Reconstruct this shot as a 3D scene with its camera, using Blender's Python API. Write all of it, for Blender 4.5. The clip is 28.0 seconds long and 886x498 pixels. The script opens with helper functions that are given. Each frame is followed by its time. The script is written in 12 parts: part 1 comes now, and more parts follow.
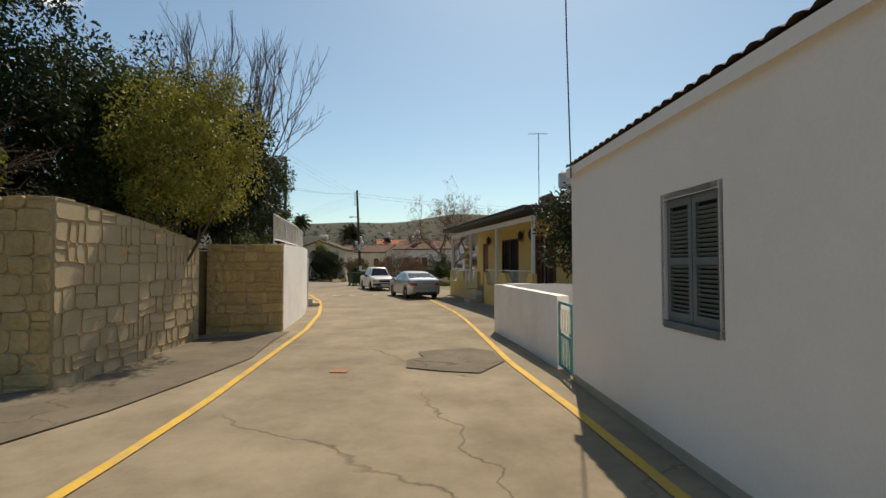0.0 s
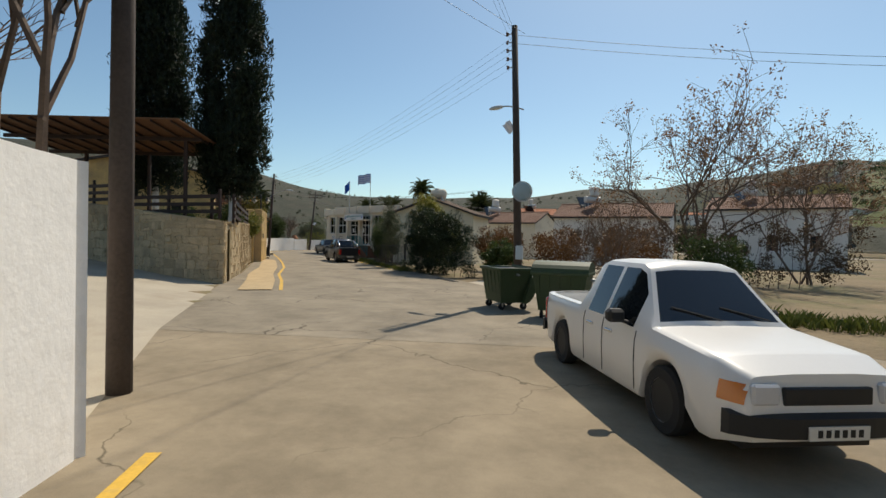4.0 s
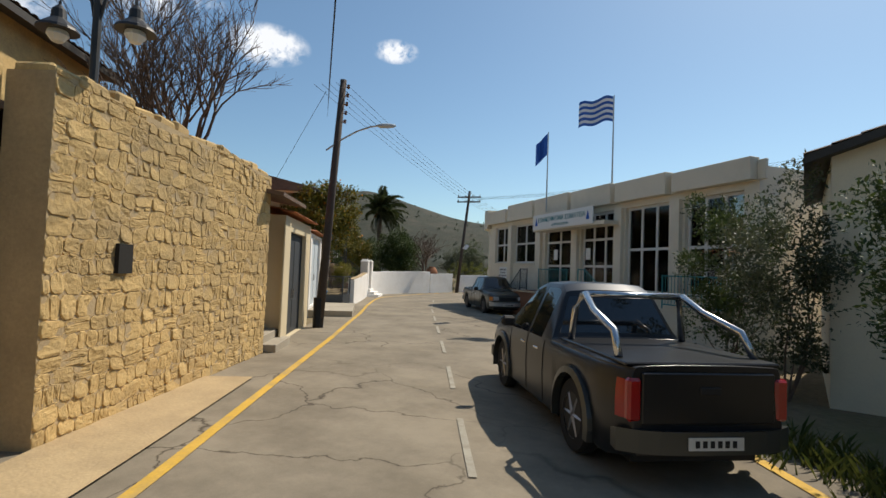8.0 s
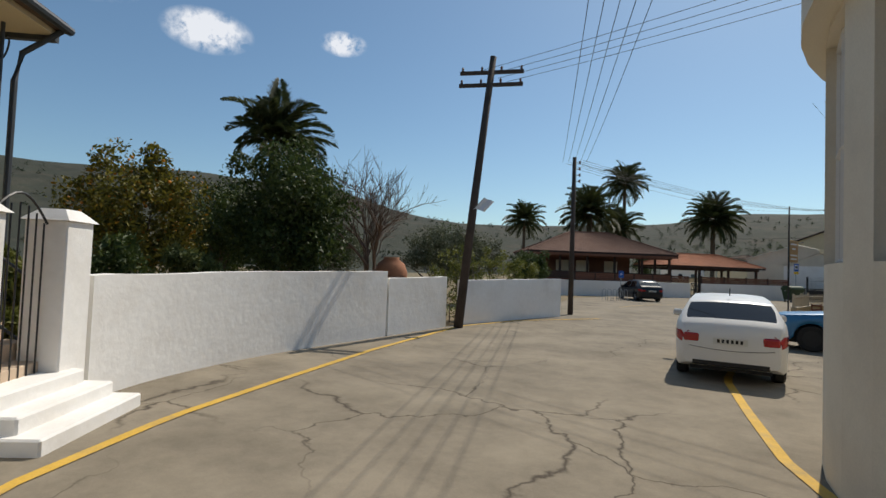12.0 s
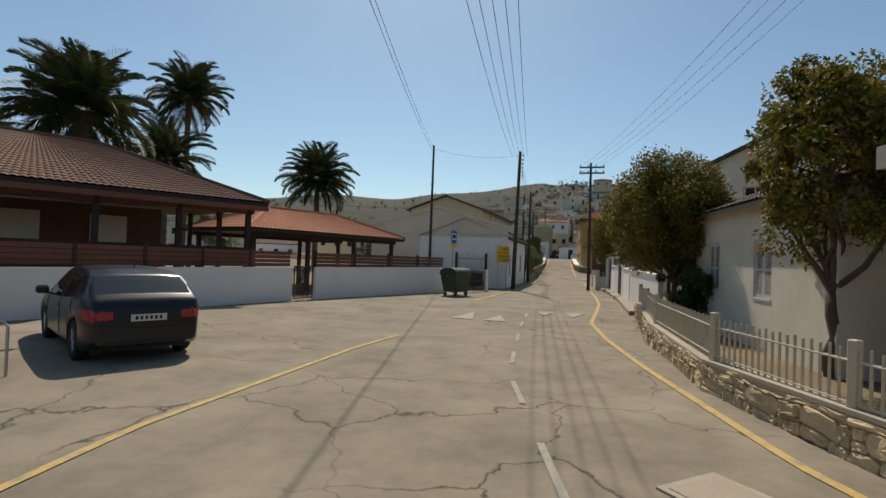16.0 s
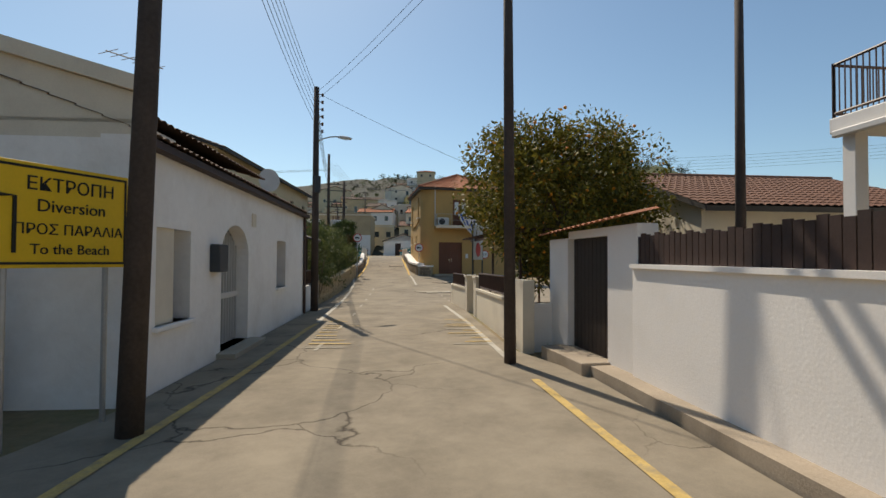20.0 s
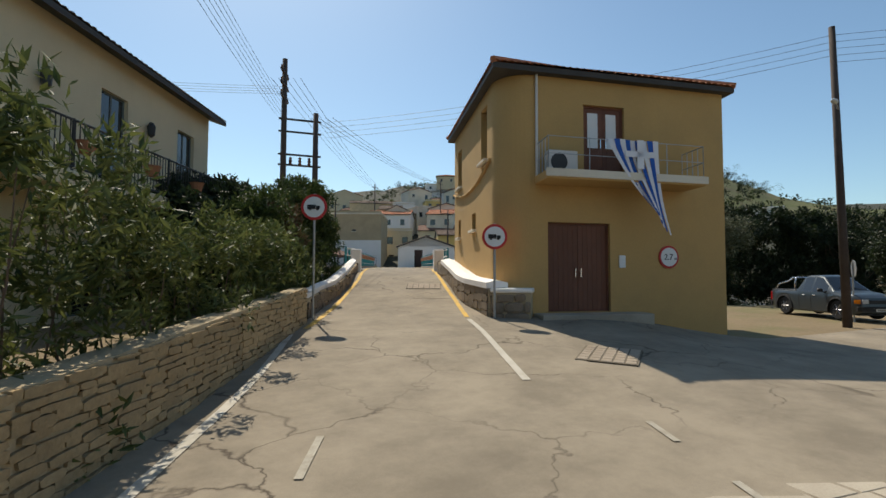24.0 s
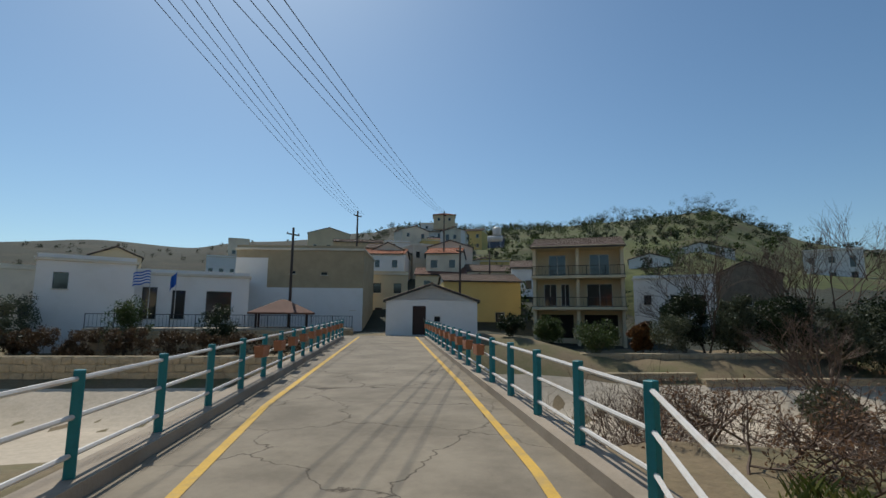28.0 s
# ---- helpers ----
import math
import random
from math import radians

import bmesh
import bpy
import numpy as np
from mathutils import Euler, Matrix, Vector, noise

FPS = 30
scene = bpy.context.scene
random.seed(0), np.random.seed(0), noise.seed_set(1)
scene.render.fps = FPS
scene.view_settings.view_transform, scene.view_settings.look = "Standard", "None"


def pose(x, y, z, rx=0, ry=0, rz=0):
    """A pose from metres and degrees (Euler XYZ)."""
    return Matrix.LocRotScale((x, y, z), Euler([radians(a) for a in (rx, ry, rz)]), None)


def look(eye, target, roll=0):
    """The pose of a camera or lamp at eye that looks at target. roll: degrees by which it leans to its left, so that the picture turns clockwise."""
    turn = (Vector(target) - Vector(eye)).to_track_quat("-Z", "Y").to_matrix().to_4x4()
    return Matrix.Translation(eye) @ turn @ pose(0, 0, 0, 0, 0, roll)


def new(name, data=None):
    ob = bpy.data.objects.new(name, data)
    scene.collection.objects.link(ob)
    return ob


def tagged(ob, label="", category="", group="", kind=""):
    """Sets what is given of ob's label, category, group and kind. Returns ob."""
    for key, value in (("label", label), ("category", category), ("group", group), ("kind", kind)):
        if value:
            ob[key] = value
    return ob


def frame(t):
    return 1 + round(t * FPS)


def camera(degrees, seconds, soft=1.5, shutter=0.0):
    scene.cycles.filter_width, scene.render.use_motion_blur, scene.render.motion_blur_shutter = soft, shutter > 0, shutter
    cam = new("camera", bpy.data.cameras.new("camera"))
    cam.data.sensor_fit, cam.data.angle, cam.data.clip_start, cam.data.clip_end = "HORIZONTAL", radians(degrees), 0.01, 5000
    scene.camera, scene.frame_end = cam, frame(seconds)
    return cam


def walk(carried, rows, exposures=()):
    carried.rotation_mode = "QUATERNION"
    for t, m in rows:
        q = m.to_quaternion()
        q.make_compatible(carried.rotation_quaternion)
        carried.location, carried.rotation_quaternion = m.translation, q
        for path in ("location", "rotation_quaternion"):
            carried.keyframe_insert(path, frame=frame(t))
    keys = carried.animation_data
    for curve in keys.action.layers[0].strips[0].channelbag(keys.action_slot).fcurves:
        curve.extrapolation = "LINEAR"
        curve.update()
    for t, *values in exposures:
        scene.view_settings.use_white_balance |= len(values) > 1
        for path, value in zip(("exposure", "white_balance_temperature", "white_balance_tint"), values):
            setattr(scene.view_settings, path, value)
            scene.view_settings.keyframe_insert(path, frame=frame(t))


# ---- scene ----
# ---- camera ----
cam = camera(83.0, 28.0)
ROWS = [
    (0, -1.694, 11.262, 1.858, 0.62, 1.79, 0.10),
    (0.5, -2.151, 15.060, 1.864, 2.60, 1.81, -0.73),
    (1, -2.650, 18.877, 1.852, 4.40, 1.60, -0.75),
    (1.5, -3.262, 22.598, 1.835, 5.65, 1.93, -1.32),
    (2, -3.938, 26.066, 1.848, 6.73, 1.92, -1.85),
    (2.5, -4.662, 29.574, 1.858, 8.18, 1.75, -2.70),
    (4.5, -9.646, 46.208, 1.868, 17.46, -1.31, -0.18),
    (5, -11.177, 50.107, 1.853, 20.02, 1.40, 0.31),
    (5.5, -12.909, 54.078, 1.832, 23.36, 1.99, 0.45),
    (6, -14.932, 57.956, 1.809, 26.77, 2.42, 0.28),
    (6.5, -17.120, 61.616, 1.803, 29.62, 3.94, 0.38),
    (7, -19.431, 65.051, 1.830, 31.57, 3.32, -0.46),
    (7.5, -21.868, 68.422, 1.867, 32.77, 2.98, -0.77),
    (8, -24.291, 71.511, 1.892, 32.62, 2.33, -2.17),
    (8.5, -26.549, 74.540, 1.878, 31.96, 2.34, -2.22),
    (9, -28.743, 77.666, 1.857, 31.23, 1.87, -2.11),
    (9.5, -30.660, 80.545, 1.837, 31.49, 2.70, -1.75),
    (10, -32.541, 83.190, 1.853, 31.93, 2.42, -2.29),
    (10.5, -34.424, 85.703, 1.844, 32.22, 2.34, -1.79),
    (11, -36.185, 88.141, 1.837, 31.92, 2.64, -1.93),
    (11.5, -37.852, 90.654, 1.831, 30.54, 2.03, -2.14),
    (12, -39.298, 93.217, 1.825, 26.64, 2.16, -2.19),
    (12.5, -40.322, 95.613, 1.844, 20.77, 2.02, -1.55),
    (13, -41.077, 98.164, 1.848, 14.03, 2.10, -0.87),
    (13.5, -41.658, 100.876, 1.831, 6.92, 1.98, -0.90),
    (15.5, -40.631, 118.075, 1.874, -13.03, 1.24, -1.82),
    (16, -39.756, 121.992, 1.875, -17.06, 1.05, -2.13),
    (16.5, -38.580, 125.668, 1.862, -21.93, 1.51, -1.85),
    (17, -37.260, 128.971, 1.837, -27.41, 2.06, -2.35),
    (17.5, -35.689, 132.010, 1.840, -32.77, 2.45, -3.73),
    (18, -33.880, 134.929, 1.847, -36.51, 2.58, -2.91),
    (18.5, -31.893, 137.768, 1.869, -37.89, 1.58, -1.86),
    (19, -29.934, 140.613, 1.878, -38.69, 2.54, -1.95),
    (19.5, -28.011, 143.275, 1.870, -38.26, 1.75, -0.84),
    (20, -26.265, 145.822, 1.842, -37.05, 1.36, -0.29),
    (20.5, -24.655, 148.248, 1.825, -35.81, 1.07, 1.00),
    (21, -23.271, 150.540, 1.803, -34.72, 1.07, 0.82),
    (21.5, -21.741, 153.149, 1.832, -33.65, 1.08, 0.59),
    (23.5, -14.990, 164.763, 1.796, -35.10, 2.42, -0.50),
    (24, -13.365, 167.456, 1.838, -35.18, 2.93, -0.21),
    (24.5, -11.630, 170.266, 1.905, -35.15, 3.77, 0.33),
    (25, -10.102, 172.871, 2.034, -34.97, 4.91, 0.21),
    (25.5, -8.620, 175.490, 2.253, -34.90, 6.82, 0.52),
    (26, -7.056, 178.125, 2.502, -34.72, 8.61, 0.38),
    (26.5, -5.546, 180.498, 2.784, -34.85, 10.06, 0.08),
    (27, -4.305, 182.538, 3.119, -35.29, 9.62, -0.31),
    (27.5, -3.159, 184.457, 3.454, -35.49, 9.21, -0.03),
    (28, -2.030, 186.433, 3.774, -36.00, 7.98, -0.47),
]
walk(cam, [(t, pose(x, y, z, 90 + p, r, a)) for t, x, y, z, a, p, r in ROWS],
     exposures=((0.0, 0.1, 7500, 11), (2.5, 0.0, 7150, 10), (5.0, 0.12, 6900, 10), (8.0, 0.1, 6750, 10), (9.5, 0.2, 6600, 10), (10.5, 0.3, 6550, 10), (11.1, 0.22, 6500, 10), (11.8, -0.14, 6550, 10), (13.5, -0.17, 6850, 10), (16.0, -0.12, 7000, 11), (18.0, 0.03, 7250, 12), (20.0, 0.12, 7100, 12), (20.6, 0.15, 7000, 12), (21.2, 0.38, 7050, 12), (21.5, 0.4, 7000, 12), (24.0, 0.25, 6900, 10), (25.0, 0.33, 6950, 10), (26.0, 0.12, 6750, 10), (27.0, -0.08, 6300, 10), (28.0, -0.3, 6220, 9)))

# ---- light ----
SUN_AZ, SUN_EL = 12.0, 51.0          # degrees to the right of +y, and above the horizon
world = bpy.data.worlds.new("world")
scene.world = world
world.use_nodes = True
wn, wl = world.node_tree.nodes, world.node_tree.links
wn.clear()
w_out = wn.new("ShaderNodeOutputWorld")
w_bg = wn.new("ShaderNodeBackground")
w_sky = wn.new("ShaderNodeTexSky")
w_sky.sky_type = 'NISHITA'
w_sky.sun_disc = False
w_sky.sun_elevation = radians(SUN_EL)
w_sky.sun_rotation = radians(SUN_AZ)
w_sky.altitude = 200
w_sky.air_density, w_sky.dust_density, w_sky.ozone_density = 1.0, 0.7, 3.0
w_bg.inputs["Strength"].default_value = 0.112
w_co = wn.new("ShaderNodeTexCoord")
w_n = wn.new("ShaderNodeTexNoise")
w_n.inputs["Scale"].default_value, w_n.inputs["Detail"].default_value, w_n.inputs["Roughness"].default_value = 26.0, 6.0, 0.62
wl.new(w_co.outputs["Generated"], w_n.inputs["Vector"])


def w_math(op, a, b=None):
    """A math node in the sky's tree."""
    n = wn.new("ShaderNodeMath")
    n.operation = op
    for k, v in enumerate((a, b)):
        if v is None:
            continue
        if isinstance(v, (int, float)):
            n.inputs[k].default_value = v
        else:
            wl.new(v, n.inputs[k])
    return n.outputs[0]


# a few small fair-weather clouds: azimuth to the left of +y, elevation, width
w_sum = None
for az, el, wide in ((53.0, 22.5, 0.075), (39.0, 23.5, 0.045), (66.0, 27.0, 0.16), (78.0, 22.0, 0.12), (100.0, 30.0, 0.15),
                     (150.0, 25.0, 0.13), (205.0, 33.0, 0.14), (250.0, 22.0, 0.12)):
    a, e = radians(az), radians(el)
    d = wn.new("ShaderNodeVectorMath")
    d.operation = 'SUBTRACT'
    d.inputs[1].default_value = (-math.sin(a) * math.cos(e), math.cos(a) * math.cos(e), math.sin(e))
    wl.new(w_co.outputs["Generated"], d.inputs[0])
    s = wn.new("ShaderNodeVectorMath")
    s.operation = 'MULTIPLY'
    s.inputs[1].default_value = (1, 1, 2.1)
    wl.new(d.outputs[0], s.inputs[0])
    ln = wn.new("ShaderNodeVectorMath")
    ln.operation = 'LENGTH'
    wl.new(s.outputs[0], ln.inputs[0])
    m = w_math('MAXIMUM', w_math('SUBTRACT', 1.0, w_math('DIVIDE', ln.outputs["Value"], wide)), 0.0)
    w_sum = m if w_sum is None else w_math('MAXIMUM', w_sum, m)
w_mask = w_math('MULTIPLY', w_sum, w_math('MAXIMUM', w_math('SUBTRACT', w_n.outputs["Fac"], 0.40), 0.0))
w_mask = w_math('MINIMUM', w_math('MULTIPLY', w_mask, 11.0), 0.85)
w_mix = wn.new("ShaderNodeMixRGB")
w_mix.inputs[2].default_value = (9.0, 9.2, 9.6, 1)
wl.new(w_mask, w_mix.inputs[0])
w_tint = wn.new("ShaderNodeMixRGB")
w_tint.blend_type = 'MULTIPLY'
w_tint.inputs[0].default_value = 1.0
w_tint.inputs[2].default_value = (0.90, 1.02, 0.99, 1)
wl.new(w_sky.outputs[0], w_tint.inputs[1])
wl.new(w_tint.outputs[0], w_mix.inputs[1])
wl.new(w_mix.outputs[0], w_bg.inputs["Color"])
wl.new(w_bg.outputs[0], w_out.inputs["Surface"])
sun = new("sun", bpy.data.lights.new("sun", 'SUN'))
sun.data.energy, sun.data.angle, sun.data.color = 4.2, radians(0.6), (1.0, 0.93, 0.82)
_d = Vector((math.sin(radians(SUN_AZ)) * math.cos(radians(SUN_EL)), math.cos(radians(SUN_AZ)) * math.cos(radians(SUN_EL)), math.sin(radians(SUN_EL))))
sun.matrix_world = look(_d * 200, (0, 0, 0))


# ---- materials ----
def mat(name, col, rough=0.85, var=0.18, scale=1.2, fine=30.0, bump=0.25, metal=0.0, spec=0.35, rnd=0.0, stain=None, amount=0.0, dist=0.01):
    """A surface with broad and fine variation, relief, and a stain colour in broad patches."""
    m = bpy.data.materials.new(name)
    m.use_nodes = True
    nt = m.node_tree
    n, l = nt.nodes, nt.links
    b = n["Principled BSDF"]
    b.inputs["Roughness"].default_value, b.inputs["Metallic"].default_value = rough, metal
    b.inputs["Specular IOR Level"].default_value = spec
    geo = n.new("ShaderNodeNewGeometry")
    big, small = n.new("ShaderNodeTexNoise"), n.new("ShaderNodeTexNoise")
    for t, s, dt in ((big, scale, 5.0), (small, fine, 8.0)):
        t.inputs["Scale"].default_value, t.inputs["Detail"].default_value = s, dt
        t.inputs["Roughness"].default_value = 0.6
        l.new(geo.outputs["Position"], t.inputs["Vector"])
    add = n.new("ShaderNodeMath")
    add.operation = 'ADD'
    l.new(big.outputs["Fac"], add.inputs[0])
    l.new(small.outputs["Fac"], add.inputs[1])
    val = add.outputs[0]
    if rnd:
        info = n.new("ShaderNodeObjectInfo")
        r1 = n.new("ShaderNodeMath")
        r1.operation = 'MULTIPLY_ADD'
        l.new(info.outputs["Random"], r1.inputs[0])
        r1.inputs[1].default_value = rnd
        l.new(val, r1.inputs[2])
        sub = n.new("ShaderNodeMath")
        sub.operation = 'SUBTRACT'
        l.new(r1.outputs[0], sub.inputs[0])
        sub.inputs[1].default_value = rnd / 2
        val = sub.outputs[0]
    ramp = n.new("ShaderNodeValToRGB")
    ramp.color_ramp.elements[0].position, ramp.color_ramp.elements[1].position = 0.30, 0.70
    ramp.color_ramp.elements[0].color = (*[max(0, c * (1 - var)) for c in col], 1)
    ramp.color_ramp.elements[1].color = (*[min(1, c * (1 + var)) for c in col], 1)
    half = n.new("ShaderNodeMath")
    half.operation = 'MULTIPLY'
    half.inputs[1].default_value = 0.5
    l.new(val, half.inputs[0])
    l.new(half.outputs[0], ramp.inputs[0])
    out = ramp.outputs[0]
    if stain:
        st = n.new("ShaderNodeTexNoise")
        st.inputs["Scale"].default_value, st.inputs["Detail"].default_value, st.inputs["Roughness"].default_value = scale * 0.9, 8.0, 0.65
        l.new(geo.outputs["Position"], st.inputs["Vector"])
        sr = n.new("ShaderNodeValToRGB")
        sr.color_ramp.elements[0].position, sr.color_ramp.elements[1].position = 0.48, 0.72
        sr.color_ramp.elements[1].color = (amount, amount, amount, 1)
        l.new(st.outputs["Fac"], sr.inputs[0])
        mx = n.new("ShaderNodeMixRGB")
        l.new(sr.outputs[0], mx.inputs[0])
        l.new(out, mx.inputs[1])
        mx.inputs[2].default_value = (*stain, 1)
        out = mx.outputs[0]
    l.new(out, b.inputs["Base Color"])
    if bump:
        bp = n.new("ShaderNodeBump")
        bp.inputs["Strength"].default_value, bp.inputs["Distance"].default_value = bump, dist
        l.new(small.outputs["Fac"], bp.inputs["Height"])
        l.new(bp.outputs[0], b.inputs["Normal"])
    return m


def road_mat(name, col, crack, dark, spacing, patchy):
    """Worn asphalt or concrete: mottled, with fine gravel, tyre-worn paler areas and wandering cracks."""
    m = mat(name, col, 0.92, 0.16, 0.35, 90.0, 0.35, spec=0.25, stain=patchy, amount=0.55, dist=0.006)
    nt = m.node_tree
    n, l = nt.nodes, nt.links
    b = n["Principled BSDF"]
    src = b.inputs["Base Color"].links[0].from_socket
    geo = n.new("ShaderNodeNewGeometry")
    warp = n.new("ShaderNodeTexNoise")
    warp.inputs["Scale"].default_value, warp.inputs["Detail"].default_value = 1.3, 6.0
    l.new(geo.outputs["Position"], warp.inputs["Vector"])
    mad = n.new("ShaderNodeVectorMath")
    mad.operation = 'MULTIPLY_ADD'
    mad.inputs[1].default_value = (1.1, 1.1, 0)
    l.new(warp.outputs["Color"], mad.inputs[0])
    l.new(geo.outputs["Position"], mad.inputs[2])
    flat = n.new("ShaderNodeVectorMath")
    flat.operation = 'MULTIPLY'
    flat.inputs[1].default_value = (1, 1, 0)
    l.new(mad.outputs[0], flat.inputs[0])
    vor = n.new("ShaderNodeTexVoronoi")
    vor.feature = 'DISTANCE_TO_EDGE'
    vor.inputs["Scale"].default_value = spacing
    l.new(flat.outputs[0], vor.inputs["Vector"])
    cr = n.new("ShaderNodeValToRGB")
    cr.color_ramp.elements[0].position, cr.color_ramp.elements[1].position = 0.0, crack
    cr.color_ramp.elements[0].color, cr.color_ramp.elements[1].color = (1, 1, 1, 1), (0, 0, 0, 1)
    l.new(vor.outputs["Distance"], cr.inputs[0])
    brk = n.new("ShaderNodeTexNoise")
    brk.inputs["Scale"].default_value = 0.23
    l.new(geo.outputs["Position"], brk.inputs["Vector"])
    br = n.new("ShaderNodeValToRGB")
    br.color_ramp.elements[0].position, br.color_ramp.elements[1].position = 0.44, 0.56
    l.new(brk.outputs["Fac"], br.inputs[0])
    mul = n.new("ShaderNodeMath")
    mul.operation = 'MULTIPLY'
    l.new(cr.outputs[0], mul.inputs[0])
    l.new(br.outputs[0], mul.inputs[1])
    grime = n.new("ShaderNodeTexNoise")
    grime.inputs["Scale"].default_value, grime.inputs["Detail"].default_value, grime.inputs["Roughness"].default_value = 0.7, 11.0, 0.74
    l.new(geo.outputs["Position"], grime.inputs["Vector"])
    gr = n.new("ShaderNodeValToRGB")
    gr.color_ramp.elements[0].position, gr.color_ramp.elements[1].position = 0.36, 0.62
    gr.color_ramp.elements[0].color, gr.color_ramp.elements[1].color = (0.75, 0.74, 0.72, 1), (1.09, 1.08, 1.06, 1)
    l.new(grime.outputs["Fac"], gr.inputs[0])
    worn = n.new("ShaderNodeMixRGB")
    worn.blend_type = 'MULTIPLY'
    worn.inputs[0].default_value = 1.0
    l.new(src, worn.inputs[1])
    l.new(gr.outputs[0], worn.inputs[2])
    mx = n.new("ShaderNodeMixRGB")
    l.new(mul.outputs[0], mx.inputs[0])
    l.new(worn.outputs[0], mx.inputs[1])
    mx.inputs[2].default_value = (*dark, 1)
    l.new(mx.outputs[0], b.inputs["Base Color"])
    return m


def glass_mat(name, col=(0.02, 0.025, 0.03), rough=0.06):
    """A dark pane with gloss."""
    m = bpy.data.materials.new(name)
    m.use_nodes = True
    b = m.node_tree.nodes["Principled BSDF"]
    b.inputs["Base Color"].default_value = (*col, 1)
    b.inputs["Roughness"].default_value, b.inputs["Specular IOR Level"].default_value = rough, 0.8
    return m


def clear_glass(name):
    """Thin see-through window glass."""
    m = bpy.data.materials.new(name)
    m.use_nodes = True
    n, l = m.node_tree.nodes, m.node_tree.links
    n.clear()
    o, mix, tr, gl, fr = (n.new("ShaderNode" + k) for k in ("OutputMaterial", "MixShader", "BsdfTransparent", "BsdfGlossy", "Fresnel"))
    gl.inputs["Roughness"].default_value = 0.03
    tr.inputs[0].default_value = (0.86, 0.9, 0.9, 1)
    l.new(fr.outputs[0], mix.inputs[0])
    l.new(tr.outputs[0], mix.inputs[1])
    l.new(gl.outputs[0], mix.inputs[2])
    l.new(mix.outputs[0], o.inputs[0])
    return m


def leaf_mat(name, a, b_, c=None, rough=0.55):
    """Leaves that differ one from another, a little light passing through."""
    m = bpy.data.materials.new(name)
    m.use_nodes = True
    n, l = m.node_tree.nodes, m.node_tree.links
    b = n["Principled BSDF"]
    b.inputs["Roughness"].default_value, b.inputs["Specular IOR Level"].default_value = rough, 0.3
    geo = n.new("ShaderNodeNewGeometry")
    ramp = n.new("ShaderNodeValToRGB")
    e = ramp.color_ramp.elements
    e[0].color, e[1].color = (*a, 1), (*b_, 1)
    if c:
        x = e.new(0.93)
        x.color = (*b_, 1)
        e[2].position = 1.0
        e[2].color = (*c, 1)
    l.new(geo.outputs["Random Per Island"], ramp.inputs[0])
    l.new(ramp.outputs[0], b.inputs["Base Color"])
    tl = n.new("ShaderNodeBsdfTranslucent")
    l.new(ramp.outputs[0], tl.inputs["Color"])
    mx = n.new("ShaderNodeMixShader")
    mx.inputs[0].default_value = 0.28
    l.new(b.outputs[0], mx.inputs[1])
    l.new(tl.outputs[0], mx.inputs[2])
    l.new(mx.outputs[0], n["Material Output"].inputs[0])
    return m


ASPHALT = road_mat("asphalt", (0.255, 0.218, 0.164), 0.009, (0.07, 0.055, 0.04), 0.42, (0.31, 0.265, 0.195))
ASPHALT_SMOOTH = road_mat("asphalt_smooth", (0.27, 0.222, 0.156), 0.0035, (0.11, 0.09, 0.06), 0.2, (0.29, 0.24, 0.17))
CONCRETE = mat("concrete", (0.40, 0.35, 0.27), 0.9, 0.2, 0.6, 45, 0.3, stain=(0.26, 0.21, 0.15), amount=0.6)
KERB = mat("kerb_concrete", (0.34, 0.28, 0.21), 0.9, 0.22, 1.0, 40, 0.4, stain=(0.2, 0.16, 0.11), amount=0.6)
EARTH = mat("earth", (0.20, 0.15, 0.085), 0.95, 0.35, 0.22, 9, 0.6, stain=(0.10, 0.12, 0.035), amount=0.8, dist=0.05)
SCRUB = mat("scrub", (0.034, 0.038, 0.024), 0.95, 0.5, 0.05, 0.6, 0.5, stain=(0.085, 0.07, 0.045), amount=0.6, dist=1.0)
YELLOW = mat("yellow_road_paint", (0.62, 0.38, 0.06), 0.8, 0.2, 2.0, 40, 0.2, stain=(0.33, 0.26, 0.15), amount=0.75)
WHITE_LINE = mat("white_road_paint", (0.46, 0.43, 0.36), 0.85, 0.15, 2.0, 30, 0.2, stain=(0.3, 0.27, 0.2), amount=0.9)
FADED_LINE = mat("faded_white_paint", (0.36, 0.33, 0.265), 0.9, 0.2, 5.0, 30, 0.2, stain=(0.25, 0.215, 0.16), amount=0.95)
YELLOW_WORN = mat("worn_yellow_paint", (0.50, 0.35, 0.12), 0.85, 0.25, 5.0, 40, 0.2, stain=(0.26, 0.22, 0.155), amount=1.0)
WHITEWASH = mat("whitewash", (0.86, 0.835, 0.79), 0.9, 0.06, 0.8, 7, 0.6, stain=(0.62, 0.56, 0.48), amount=0.4, dist=0.014)
WHITE_WALL = mat("white_render", (0.80, 0.77, 0.725), 0.88, 0.05, 0.5, 30, 0.25, stain=(0.66, 0.61, 0.53), amount=0.4)
CREAM = mat("cream_render", (0.66, 0.55, 0.36), 0.88, 0.07, 0.5, 60, 0.25, stain=(0.5, 0.41, 0.27), amount=0.45)
IVORY = mat("ivory_render", (0.80, 0.70, 0.51), 0.88, 0.08, 0.4, 50, 0.25, stain=(0.5, 0.43, 0.32), amount=0.4)
PALE = mat("pale_render", (0.70, 0.63, 0.50), 0.88, 0.09, 0.4, 50, 0.25, stain=(0.42, 0.36, 0.28), amount=0.5)
